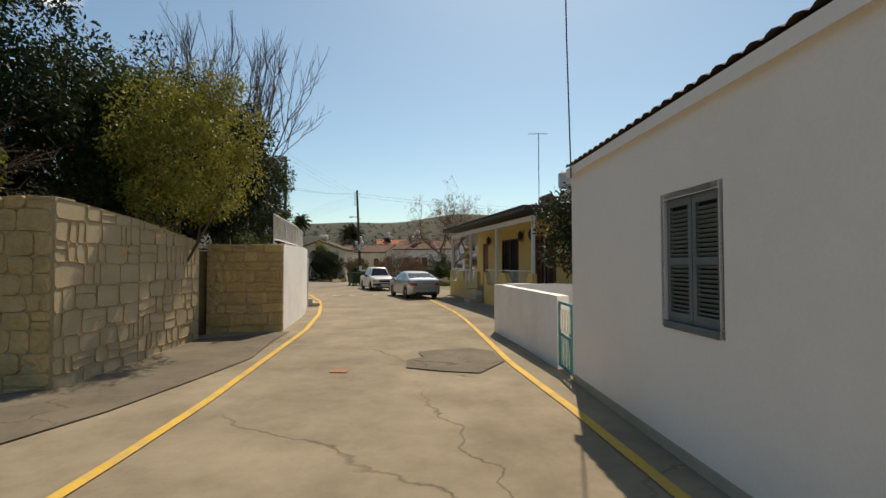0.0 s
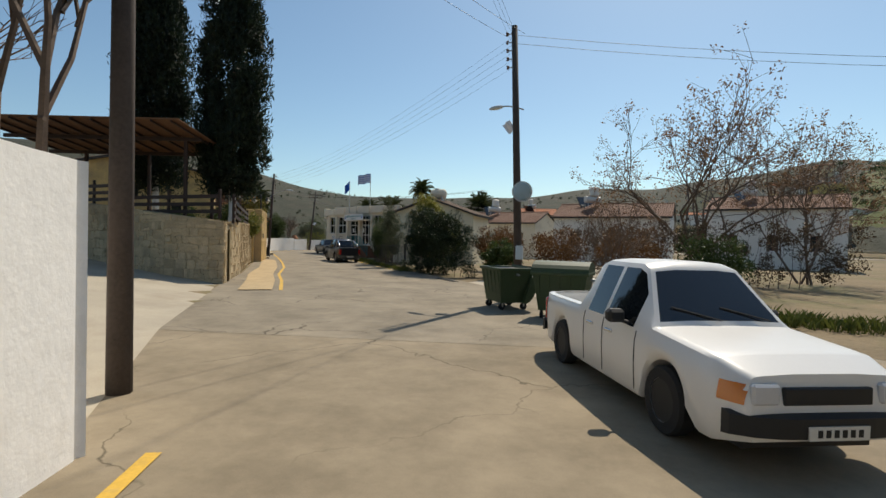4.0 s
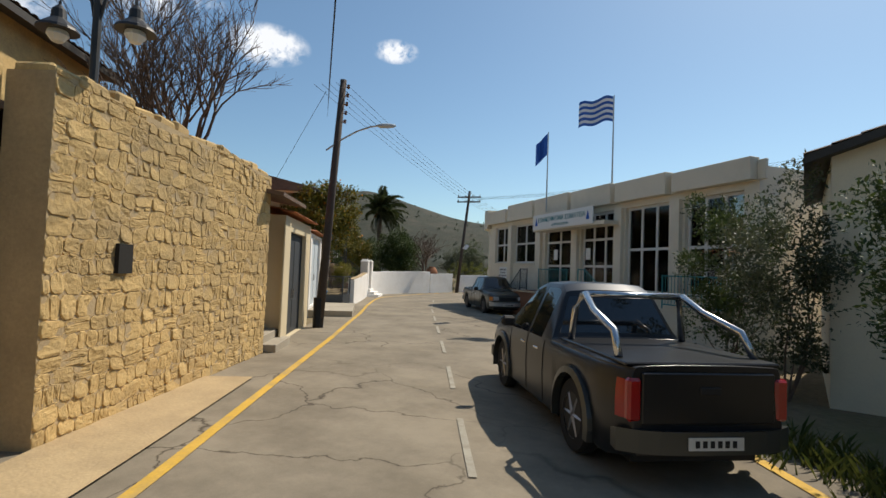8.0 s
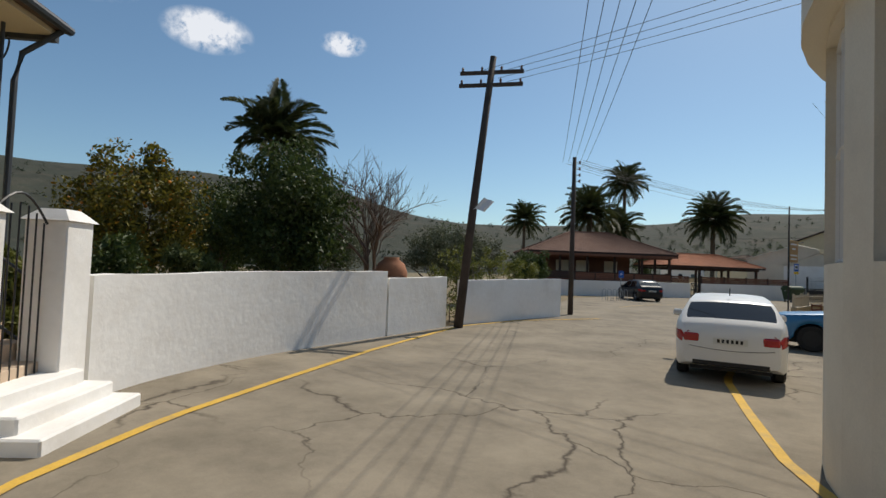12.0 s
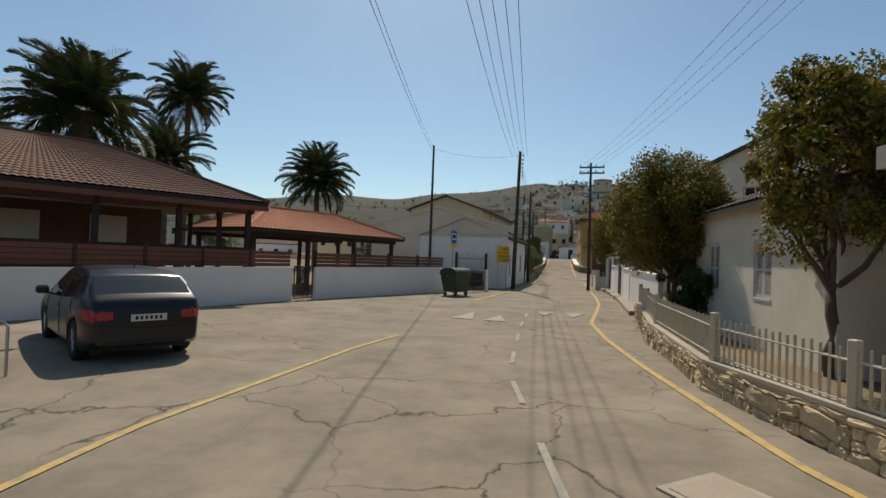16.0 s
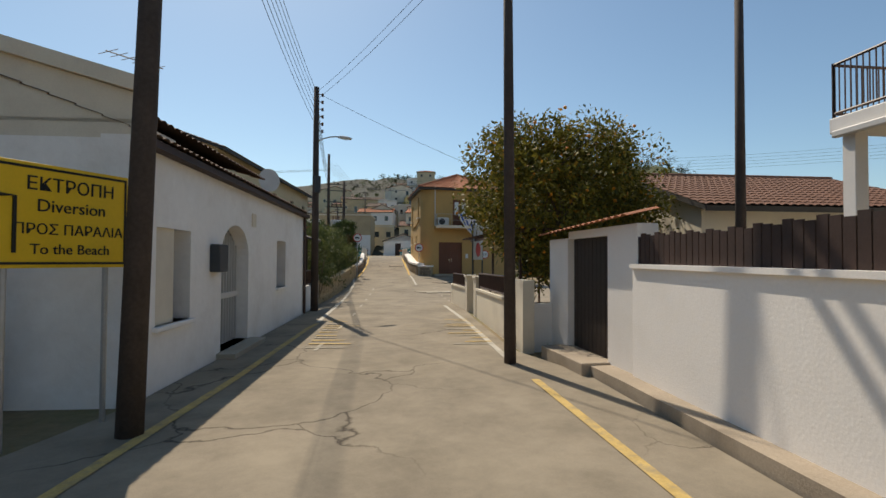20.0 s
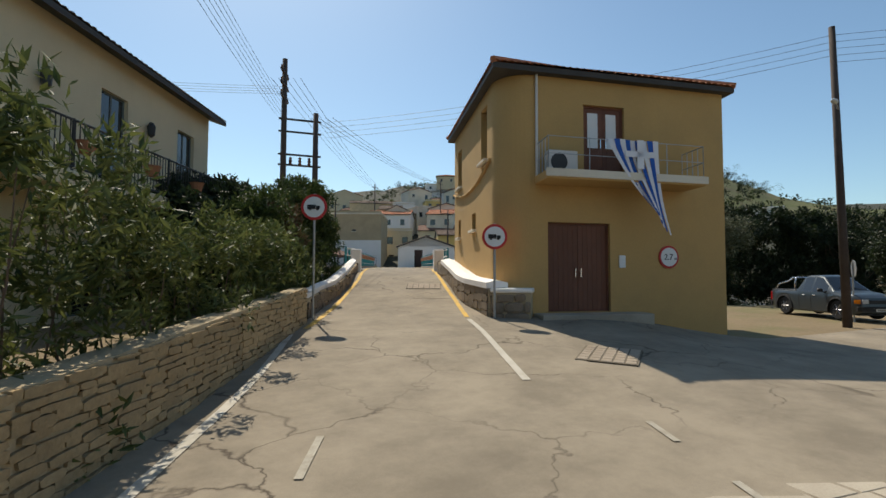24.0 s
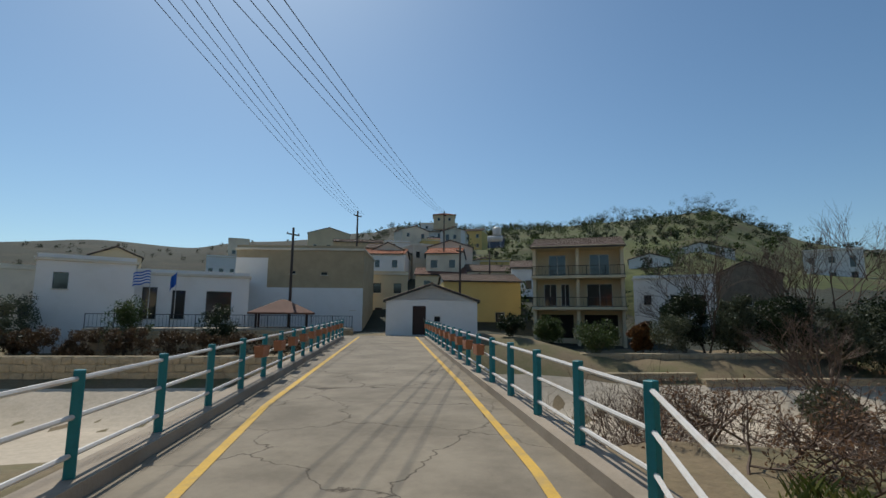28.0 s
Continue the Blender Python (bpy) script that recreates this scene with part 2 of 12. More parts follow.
YELLOW_WALL = mat("yellow_render", (0.50, 0.315, 0.12), 0.9, 0.09, 0.5, 24, 0.3, stain=(0.36, 0.24, 0.10), amount=0.5)
OCHRE_WALL = mat("ochre_render", (0.62, 0.46, 0.17), 0.88, 0.07, 0.5, 60, 0.25, stain=(0.5, 0.36, 0.14), amount=0.4)
SANDSTONE = mat("sandstone", (0.56, 0.385, 0.165), 0.92, 0.22, 1.1, 22, 0.7, rnd=0.35, stain=(0.24, 0.19, 0.12), amount=0.6, dist=0.02)
LIMESTONE = mat("limestone", (0.52, 0.40, 0.245), 0.92, 0.24, 2.2, 14, 0.9, rnd=0.55, stain=(0.27, 0.22, 0.15), amount=0.5, dist=0.02)
MORTAR = mat("mortar", (0.42, 0.335, 0.21), 0.95, 0.2, 1.0, 30, 0.5)
KHAKI = mat("khaki_render", (0.40, 0.32, 0.19), 0.9, 0.12, 0.6, 40, 0.3, stain=(0.27, 0.21, 0.13), amount=0.5)
SAND_MORTAR = mat("earth_mortar", (0.45, 0.335, 0.19), 0.95, 0.2, 1.6, 26, 0.6, stain=(0.3, 0.22, 0.13), amount=0.5, dist=0.015)
OLDSTONE = mat("old_sandstone", (0.33, 0.255, 0.165), 0.95, 0.3, 2.5, 16, 0.9, rnd=0.5, stain=(0.17, 0.14, 0.1), amount=0.6, dist=0.03)
PLANTER_STONE = mat("golden_brown_stone", (0.40, 0.285, 0.15), 0.93, 0.28, 2.0, 20, 0.8, rnd=0.5, stain=(0.2, 0.15, 0.09), amount=0.5, dist=0.02)
DARKSTONE = mat("weathered_stone", (0.24, 0.19, 0.135), 0.92, 0.28, 1.6, 20, 0.8, rnd=0.4, stain=(0.12, 0.1, 0.075), amount=0.6, dist=0.02)
TILE = mat("roof_tile", (0.42, 0.16, 0.075), 0.85, 0.22, 1.5, 12, 0.3, rnd=0.4, stain=(0.25, 0.13, 0.08), amount=0.5)
TILE_OLD = mat("old_roof_tile", (0.13, 0.085, 0.06), 0.88, 0.3, 1.2, 12, 0.3, stain=(0.22, 0.17, 0.12), amount=0.5)
TILE_BROWN = mat("brown_roof_tile", (0.17, 0.085, 0.055), 0.85, 0.25, 1.2, 12, 0.3)
FASCIA = mat("dark_fascia", (0.055, 0.05, 0.045), 0.7, 0.2, 2.0, 20, 0.1)
DARKWOOD = mat("dark_stained_wood", (0.042, 0.022, 0.016), 0.6, 0.3, 2.0, 28, 0.25, rnd=0.4)
REDWOOD = mat("red_brown_wood", (0.16, 0.062, 0.034), 0.6, 0.25, 1.5, 28, 0.25, rnd=0.3)
GREYWOOD = mat("weathered_shutter", (0.13, 0.155, 0.155), 0.8, 0.25, 2.5, 40, 0.3)
POLEWOOD = mat("pole_timber", (0.065, 0.05, 0.042), 0.85, 0.35, 2.0, 25, 0.4)
BROWN_DARK = mat("dark_door_paint", (0.03, 0.02, 0.015), 0.55, 0.2, 2, 30, 0.1)
BARK = mat("bark", (0.115, 0.085, 0.06), 0.95, 0.35, 3.0, 30, 0.7, dist=0.03)
TWIG = mat("twigs", (0.14, 0.10, 0.075), 0.9, 0.3, 3.0, 20, 0.0)
BLACK_IRON = mat("black_iron", (0.022, 0.022, 0.022), 0.5, 0.3, 4, 30, 0.1, spec=0.5)
BROWN_IRON = mat("brown_iron", (0.06, 0.03, 0.02), 0.55, 0.25, 4, 30, 0.1, spec=0.5)
WHITE_IRON = mat("white_painted_iron", (0.66, 0.63, 0.58), 0.6, 0.1, 3, 30, 0.1, stain=(0.42, 0.27, 0.15), amount=0.35)
TEAL_IRON = mat("teal_painted_iron", (0.02, 0.20, 0.22), 0.5, 0.15, 3, 30, 0.1)
GREY_IRON = mat("grey_painted_steel", (0.045, 0.05, 0.055), 0.55, 0.15, 1.5, 30, 0.1, spec=0.45)
PALE_STEEL = mat("pale_painted_steel", (0.50, 0.55, 0.58), 0.6, 0.08, 1.2, 30, 0.1)
GALV = mat("galvanised_steel", (0.42, 0.43, 0.43), 0.45, 0.15, 3, 30, 0.05, metal=0.7)
ALU = mat("white_aluminium", (0.62, 0.60, 0.56), 0.45, 0.06, 3, 30, 0.0)
# Near-black colour standing in for the shade of rooms behind openings.
PAINTED_SHADE = mat("unlit_interior", (0.02, 0.018, 0.015), 0.9, 0.2, 1, 20, 0.0)
GLASS = glass_mat("dark_glass")
CAR_GLASS = glass_mat("car_glass", (0.012, 0.014, 0.016), 0.03)
CLEAR = clear_glass("clear_glass")
RUBBER = mat("tyre_rubber", (0.02, 0.02, 0.02), 0.85, 0.2, 5, 60, 0.2)
CHROME = mat("chrome", (0.6, 0.6, 0.6), 0.2, 0.05, 3, 30, 0.0, metal=1.0)
BIN_GREEN = mat("bin_green_plastic", (0.035, 0.06, 0.025), 0.55, 0.2, 2, 30, 0.1, stain=(0.08, 0.085, 0.06), amount=0.4)
WIRE = mat("cable_black", (0.03, 0.03, 0.03), 0.6, 0.1, 3, 30, 0.0)
INSULATOR = mat("brown_porcelain", (0.12, 0.06, 0.04), 0.3, 0.1, 3, 30, 0.0)
TERRACOTTA = mat("terracotta", (0.38, 0.16, 0.08), 0.85, 0.2, 3, 30, 0.2, stain=(0.2, 0.1, 0.06), amount=0.5)
SIGN_YELLOW = mat("yellow_sign_sheet", (0.78, 0.50, 0.02), 0.5, 0.06, 2, 30, 0.0)
SIGN_WHITE = mat("white_sign_sheet", (0.72, 0.72, 0.70), 0.5, 0.05, 2, 30, 0.0)
SIGN_RED = mat("red_sign_sheet", (0.5, 0.03, 0.03), 0.5, 0.08, 2, 30, 0.0)
SIGN_BLUE = mat("blue_sign_sheet", (0.02, 0.10, 0.42), 0.5, 0.08, 2, 30, 0.0)
BLACK_PAINT = mat("black_paint", (0.015, 0.015, 0.015), 0.6, 0.1, 2, 30, 0.0)
FLAG_BLUE = mat("flag_blue_cloth", (0.02, 0.10, 0.40), 0.8, 0.12, 6, 60, 0.1)
FLAG_WHITE = mat("flag_white_cloth", (0.72, 0.72, 0.74), 0.8, 0.06, 6, 60, 0.1)
TERRACE_TILE = mat("brown_terrace_tile", (0.20, 0.095, 0.055), 0.75, 0.2, 1.5, 30, 0.15, stain=(0.13, 0.07, 0.045), amount=0.5)
CREAM_IRON = mat("cream_painted_iron", (0.5, 0.43, 0.32), 0.6, 0.15, 3, 40, 0.15)
TERRACE_STONE = mat("pale_step_stone", (0.6, 0.46, 0.33), 0.85, 0.15, 1.5, 30, 0.3, stain=(0.35, 0.27, 0.2), amount=0.4)
BLUE_STEP = mat("blue_painted_concrete", (0.03, 0.13, 0.27), 0.7, 0.15, 2, 30, 0.1)
RIVERBED = mat("dry_riverbed", (0.52, 0.44, 0.33), 0.95, 0.2, 0.3, 4, 0.6, stain=(0.33, 0.27, 0.18), amount=0.6, dist=0.04)
AWNING = mat("ribbed_awning", (0.17, 0.085, 0.045), 0.8, 0.2, 2, 20, 0.1)
L_GREEN = leaf_mat("leaves_green", (0.028, 0.05, 0.014), (0.085, 0.115, 0.028))
L_ORANGE = leaf_mat("citrus_leaves", (0.05, 0.058, 0.012), (0.25, 0.215, 0.03), (0.45, 0.19, 0.02))
L_LIGHT = leaf_mat("young_leaves", (0.09, 0.115, 0.02), (0.22, 0.22, 0.05))
# Yellow-green leaves, brightened so that a backlit glow is in their colour.
L_YOUNG_BRIGHT = leaf_mat("brightened_yellow_green_leaves", (0.15, 0.16, 0.025), (0.36, 0.32, 0.06))
L_DARK = leaf_mat("dark_leaves", (0.012, 0.022, 0.010), (0.035, 0.052, 0.018))
L_CYPRESS = leaf_mat("cypress_leaves", (0.007, 0.014, 0.008), (0.022, 0.036, 0.016))
L_OLEANDER = leaf_mat("oleander_leaves", (0.045, 0.07, 0.02), (0.16, 0.18, 0.055))
L_OLIVE = leaf_mat("olive_leaves", (0.05, 0.062, 0.034), (0.13, 0.14, 0.075))
L_RED = leaf_mat("reddish_leaves", (0.10, 0.045, 0.016), (0.20, 0.095, 0.028))
L_DRY = leaf_mat("dry_leaves", (0.16, 0.085, 0.045), (0.30, 0.18, 0.10))
L_BROWN = leaf_mat("brown_winter_leaves", (0.05, 0.032, 0.018), (0.13, 0.085, 0.045))
L_PALM = leaf_mat("palm_leaflets", (0.03, 0.045, 0.014), (0.085, 0.10, 0.035))
L_GRASS = leaf_mat("grass_blades", (0.05, 0.075, 0.015), (0.13, 0.14, 0.03))
MEADOW = mat("green_hillside", (0.075, 0.088, 0.022), 0.95, 0.6, 0.06, 0.8, 0.6, stain=(0.12, 0.085, 0.045), amount=0.75)
FRUIT = mat("orange_fruit", (0.75, 0.28, 0.02), 0.5, 0.1, 5, 40, 0.1)
FLOWER = mat("yellow_blossom", (0.7, 0.5, 0.03), 0.7, 0.1, 5, 40, 0.1)


# ---- building blocks ----
def part(name, bm, material, parent=None, label="", smooth=False):
    """Links a bmesh as one mesh object under a thing or a part."""
    me = bpy.data.meshes.new(name)
    bm.normal_update()
    bm.to_mesh(me)
    bm.free()
    if smooth:
        me.polygons.foreach_set("use_smooth", [True] * len(me.polygons))
    me.materials.append(material)
    ob = new(name, me)
    if parent is not None:
        ob.parent = parent
    if label:
        ob["label"] = label
    return ob


def arr(name, verts, faces, material, parent=None, label="", smooth=False):
    """Links arrays of vertices and faces (all of one size) as one mesh object."""
    verts, faces = np.asarray(verts, np.float32), np.asarray(faces, np.int32)
    me = bpy.data.meshes.new(name)
    k = faces.shape[1]
    me.vertices.add(len(verts))
    me.vertices.foreach_set("co", verts.ravel())
    me.loops.add(faces.size)
    me.loops.foreach_set("vertex_index", faces.ravel())
    me.polygons.add(len(faces))
    me.polygons.foreach_set("loop_start", np.arange(0, faces.size, k, dtype=np.int32))
    me.polygons.foreach_set("use_smooth", np.full(len(faces), bool(smooth)))
    me.update(calc_edges=True)
    me.materials.append(material)
    ob = new(name, me)
    if parent is not None:
        ob.parent = parent
    if label:
        ob["label"] = label
    return ob


def thing(name, m, label="", category="", group="", kind=""):
    """An Empty at a thing's base."""
    ob = new(name)
    ob.empty_display_size = 0.2
    ob.matrix_world = m
    return tagged(ob, label, category, group, kind)


def share(name, data, m, parent=None):
    """An object of its own on shared mesh data, at m in its parent's space."""
    ob = new(name, data)
    if parent is not None:
        ob.parent = parent
    ob.matrix_basis = m
    return ob


def box(bm, x0, x1, y0, y1, z0, z1, bev=0.0, m=None):
    """A box, its edges bevelled where bev is given."""
    vs = [bm.verts.new((x, y, z)) for z in (z0, z1) for x, y in ((x0, y0), (x1, y0), (x1, y1), (x0, y1))]
    fs = [bm.faces.new([vs[i] for i in f]) for f in ((3, 2, 1, 0), (4, 5, 6, 7), (0, 1, 5, 4), (1, 2, 6, 5), (2, 3, 7, 6), (3, 0, 4, 7))]
    if m is not None:
        bmesh.ops.transform(bm, matrix=m, verts=vs)
    if bev:
        bmesh.ops.bevel(bm, geom=list({e for f in fs for e in f.edges}), offset=bev, segments=1, affect='EDGES')
    return bm


def boxes(*some, bev=0.0):
    """A new bmesh of boxes."""
    bm = bmesh.new()
    for b in some:
        box(bm, *b, bev=bev)
    return bm


def prism(bm, pts, z0, z1, m=None):
    """A polygon in plan pulled up from z0 to z1."""
    lo, hi = [bm.verts.new((x, y, z0)) for x, y in pts], [bm.verts.new((x, y, z1)) for x, y in pts]
    n = len(pts)
    bm.faces.new(lo[::-1])
    bm.faces.new(hi)
    for i in range(n):
        bm.faces.new((lo[i], lo[(i + 1) % n], hi[(i + 1) % n], hi[i]))
    if m is not None:
        bmesh.ops.transform(bm, matrix=m, verts=lo + hi)
    return bm


def loft(bm, rings, cap=True):
    """Joins rings of points of one count."""
    vs = [[bm.verts.new(p) for p in r] for r in rings]
    n = len(vs[0])
    for a, b in zip(vs, vs[1:]):
        for i in range(n):
            bm.faces.new((a[i], a[(i + 1) % n], b[(i + 1) % n], b[i]))
    if cap:
        bm.faces.new(vs[0][::-1])
        bm.faces.new(vs[-1])
    return bm


def tube(bm, pts, r, n=6, r1=None, cap=True):
    """A round rod along points, tapering from r to r1."""
    pts = [Vector(p) for p in pts]
    r1 = r if r1 is None else r1
    rings = []
    for i, p in enumerate(pts):
        d = (pts[min(i + 1, len(pts) - 1)] - pts[max(i - 1, 0)]).normalized()
        a = d.orthogonal() if abs(d.z) > 0.9 else d.cross(Vector((0, 0, 1)))
        a.normalize()
        b = d.cross(a)
        rr = r + (r1 - r) * i / max(1, len(pts) - 1)
        rings.append([p + (a * math.cos(t) + b * math.sin(t)) * rr for t in [2 * math.pi * k / n for k in range(n)]])
    return loft(bm, rings, cap)


def rod(*args, **kw):
    """A new bmesh with one rod."""
    return tube(bmesh.new(), *args, **kw)


def disc(bm, c, r, t, n=24, axis='y'):
    """A round plate of radius r and thickness t."""
    rings = []
    for o in (-t / 2, t / 2):
        ring = []
        for k in range(n):
            a = 2 * math.pi * k / n
            u, v = r * math.cos(a), r * math.sin(a)
            ring.append((c[0] + u, c[1] + o, c[2] + v) if axis == 'y' else ((c[0] + o, c[1] + u, c[2] + v) if axis == 'x' else (c[0] + u, c[1] + v, c[2] + o)))
        rings.append(ring)
    return loft(bm, rings)


def lathe(bm, prof, n=16, c=(0, 0, 0)):
    """A turned shape from (radius, height) pairs."""
    return loft(bm, [[(c[0] + r * math.cos(2 * math.pi * k / n), c[1] + r * math.sin(2 * math.pi * k / n), c[2] + z) for k in range(n)] for r, z in prof])


def ab(a, b, z=None):
    """The frame of a facade from a to b in plan: x along it, y into the building, street on the -y side. And its length."""
    d = math.atan2(b[1] - a[1], b[0] - a[0])
    return pose(a[0], a[1], gh(*a) if z is None else z, 0, 0, math.degrees(d)), math.hypot(b[0] - a[0], b[1] - a[1])


def pierced(bm, L, H, holes, t=0.25, z0=-0.3, y0=0.0):
    """A wall of length L and height H with rectangular openings (x0, x1, z0, z1)."""
    xs = sorted({0.0, L, *[v for h in holes for v in h[:2]]})
    for xa, xb in zip(xs, xs[1:]):
        xm = (xa + xb) / 2
        cuts = sorted([h for h in holes if h[0] < xm < h[1]], key=lambda h: h[2])
        z = z0
        for h in cuts:
            if h[2] > z + 1e-3:
                box(bm, xa, xb, y0, y0 + t, z, h[2])
            z = h[3]
        if z < H - 1e-3:
            box(bm, xa, xb, y0, y0 + t, z, H)
    bmesh.ops.remove_doubles(bm, verts=bm.verts, dist=1e-4)
    return bm


def smoothstep(a, b, x):
    t = min(1.0, max(0.0, (x - a) / (b - a)))
    return t * t * (3 - 2 * t)


# ---- the lie of the land ----
RAMP = ((0, 0), (3.2, 0.05), (6.3, 0.18), (9.3, 0.40), (12.4, 0.65), (15.2, 0.95), (17.6, 1.30), (19.8, 1.64), (22.1, 1.92), (25, 2.08), (58, 2.65), (80, 3.2))
RIDGE = ((-180, 45), (-90, 70), (-60, 80), (-40, 96), (-26, 100), (-10, 80), (0, 74), (14, 66), (28, 62), (36, 84), (44, 108), (60, 104), (90, 80), (180, 45))
MID = (1.43, 193.25)                  # the bridge's middle line passes here
BR_A = radians(30)                    # and heads this much to the right of +y


def ramp(u):
    return float(np.interp(u, [p[0] for p in RAMP], [p[1] for p in RAMP]))


def along(x, y):
    """Distance along and to the right of the bridge's line."""
    dx, dy = x - MID[0], y - MID[1]
    return dx * math.sin(BR_A) + dy * math.cos(BR_A), dx * math.cos(BR_A) - dy * math.sin(BR_A)


def road_z(x, y):
    """Height of the road's surface line."""
    return ramp((x + 13.4) * 0.56 + (y - 167.5) * 0.829)


def gh(x, y):
    """Height of the ground."""
    z = road_z(x, y)
    v = (x + 13.4) * 0.829 - (y - 167.5) * 0.56
    s, q = along(x, y)
    if s > 14:
        z = 2.65 - 1.4 * smoothstep(5, 12, abs(q - 4))
    elif s < 10:
        z *= (1 - 0.95 * smoothstep(3.5, 10, v)) * (1 - 0.6 * smoothstep(5, 14, -v))
    # dry riverbed under the bridge
    river = smoothstep(-1.0, 7.0, s) * (1 - smoothstep(18.0, 27.0, s))
    if river > 0:
        z = z * (1 - river) - 1.6 * river
    # village hill beyond it
    if s > 26:
        az = math.degrees(math.atan2(q, max(s, 1.0)))
        steep = float(np.interp(az, (-60, -28, -12, 0, 10, 20, 30, 36, 43, 50, 60, 75), (0.03, 0.05, 0.12, 0.225, 0.22, 0.225, 0.235, 0.24, 0.16, 0.12, 0.08, 0.03)))
        r = math.hypot(s, q)
        z = 2.65 - 1.4 * smoothstep(5, 12, abs(q - 4)) * (1 - smoothstep(30, 55, s))
        bank = smoothstep(22, 27, az)
        z += max(0.0, min(steep * (min(r, 300) - 44), 0.6 * (r - 66) * bank + 900 * (1 - bank))) + 1.8 * noise.noise(Vector((x * 0.03, y * 0.03, 3.0))) * smoothstep(45, 90, r)
    # the side lane climbing beside the rubble wall
    if 40 < y < 90 and x < -15:
        z += 0.125 * min(20.0, max(0.0, -0.834 * (x + 21.25) - 0.551 * (y - 58.6) - 0.3)) * smoothstep(44, 54, y) * (1 - smoothstep(64, 82, y))
    # hills all round
    dx, dy = x + 25, y - 110
    r = math.hypot(dx, dy)
    if r > 230:
        az = math.degrees(math.atan2(-dx, dy))
        h = float(np.interp(az, [p[0] for p in RIDGE], [p[1] for p in RIDGE]))
        h *= 1 + 0.16 * noise.noise(Vector((az * 0.09, 0.0, 7.0)))
        far = h * smoothstep(280, 700, r) + 7 * noise.noise(Vector((x * 0.008, y * 0.008, 1.0))) * smoothstep(250, 450, r)
        far *= 1 - 0.65 * smoothstep(800, 2600, r)
        z = max(z * (1 - smoothstep(600, 900, r)), far)
    return z


def lines(lo, hi, a, b, fine, grow, end):
    """Grid lines: fine between a and b, then growing."""
    mid = list(np.arange(a, b + 1e-6, fine))
    step, up_, dn = fine, [], []
    p = b
    while p < hi:
        step *= grow
        p += step
        up_.append(p)
    step, p = fine, a
    while p > lo:
        step *= grow
        p -= step
        dn.append(p)
    return np.array(dn[::-1] + mid + up_)


gx, gy = lines(-4200, 4200, -75, 75, 1.6, 1.12, 0), lines(-3800, 4600, -6, 260, 1.6, 1.12, 0)
gv = np.array([(x, y, gh(x, y) - 0.05) for y in gy for x in gx])
nx = len(gx)
gf = np.array([(j * nx + i, j * nx + i + 1, (j + 1) * nx + i + 1, (j + 1) * nx + i) for j in range(len(gy) - 1) for i in range(nx - 1)])
ground = arr("ground", gv, gf, EARTH, smooth=True)
tagged(ground, "dry earth and scrub ground rising into hills", "ground", kind="structure")
ground.data.materials.append(SCRUB)
ground.data.materials.append(RIVERBED)
ground.data.materials.append(MEADOW)
_c = gv[gf].mean(1)
_r = np.hypot(_c[:, 0] + 25, _c[:, 1] - 110)
_s = (_c[:, 0] - MID[0]) * math.sin(BR_A) + (_c[:, 1] - MID[1]) * math.cos(BR_A)
_mi = np.where(_r > 150, 1, 0)
_mi[(_s > 34)] = 1
_q = (_c[:, 0] - MID[0]) * math.cos(BR_A) - (_c[:, 1] - MID[1]) * math.sin(BR_A)
_mi[(_s > 60) & (_q > 8 + 0.12 * _s) & (_r < 560)] = 3
_mi[(_s > -400) & (_s < -401) & (_c[:, 2] < 0.6) & (_r < 320)] = 2
ground.data.polygons.foreach_set("material_index", _mi.astype(np.int32))


def strip(name, left, right, material, lift, cols=4, step=0.8, zf=None, parent=None):
    """A sheet between two lines in plan, laid on the ground and lifted a little."""
    zf = zf or gh

    def resample(p, n):
        p = np.array(p, float)
        d = np.r_[0, np.cumsum(np.hypot(*np.diff(p, axis=0).T))]
        t = np.linspace(0, d[-1], n)
        return np.stack([np.interp(t, d, p[:, 0]), np.interp(t, d, p[:, 1])], 1)

    length = max(np.hypot(*np.diff(np.array(p, float), axis=0).T).sum() for p in (left, right))
    n = max(2, int(length / step) + 1)
    a, b = resample(left, n), resample(right, n)
    v = [(*(a[i] + (b[i] - a[i]) * k / cols), 0) for i in range(n) for k in range(cols + 1)]
    v = [(x, y, zf(x, y) + lift) for x, y, _ in v]
    f = [(i * (cols + 1) + k, i * (cols + 1) + k + 1, (i + 1) * (cols + 1) + k + 1, (i + 1) * (cols + 1) + k) for i in range(n - 1) for k in range(cols)]
    return arr(name, v, f, material, parent)


def offset(pts, d):
    """A line moved d to its right in plan."""
    p = np.array(pts, float)
    t = np.gradient(p, axis=0)
    t /= np.hypot(*t.T)[:, None]
    return p + d * np.stack([t[:, 1], -t[:, 0]], 1)


# lines of paint that bound the carriageway
L_A = [(-4.7, 4), (-4.75, 12), (-4.85, 16), (-4.97, 18), (-5.28, 21), (-5.75, 25.5), (-6.6, 30.3), (-7.3, 33.2), (-8.25, 36.8), (-9.9, 41.2), (-11.6, 45.5)]
R_A = [(1.2, 4), (0.5, 12), (0.16, 15.3), (-0.1, 17.7), (-0.53, 20.8), (-0.8, 24.3), (-1.12, 28.1), (-1.5, 31.2), (-1.9, 33.5), (-2.65, 37.6), (-3.0, 39.2)]
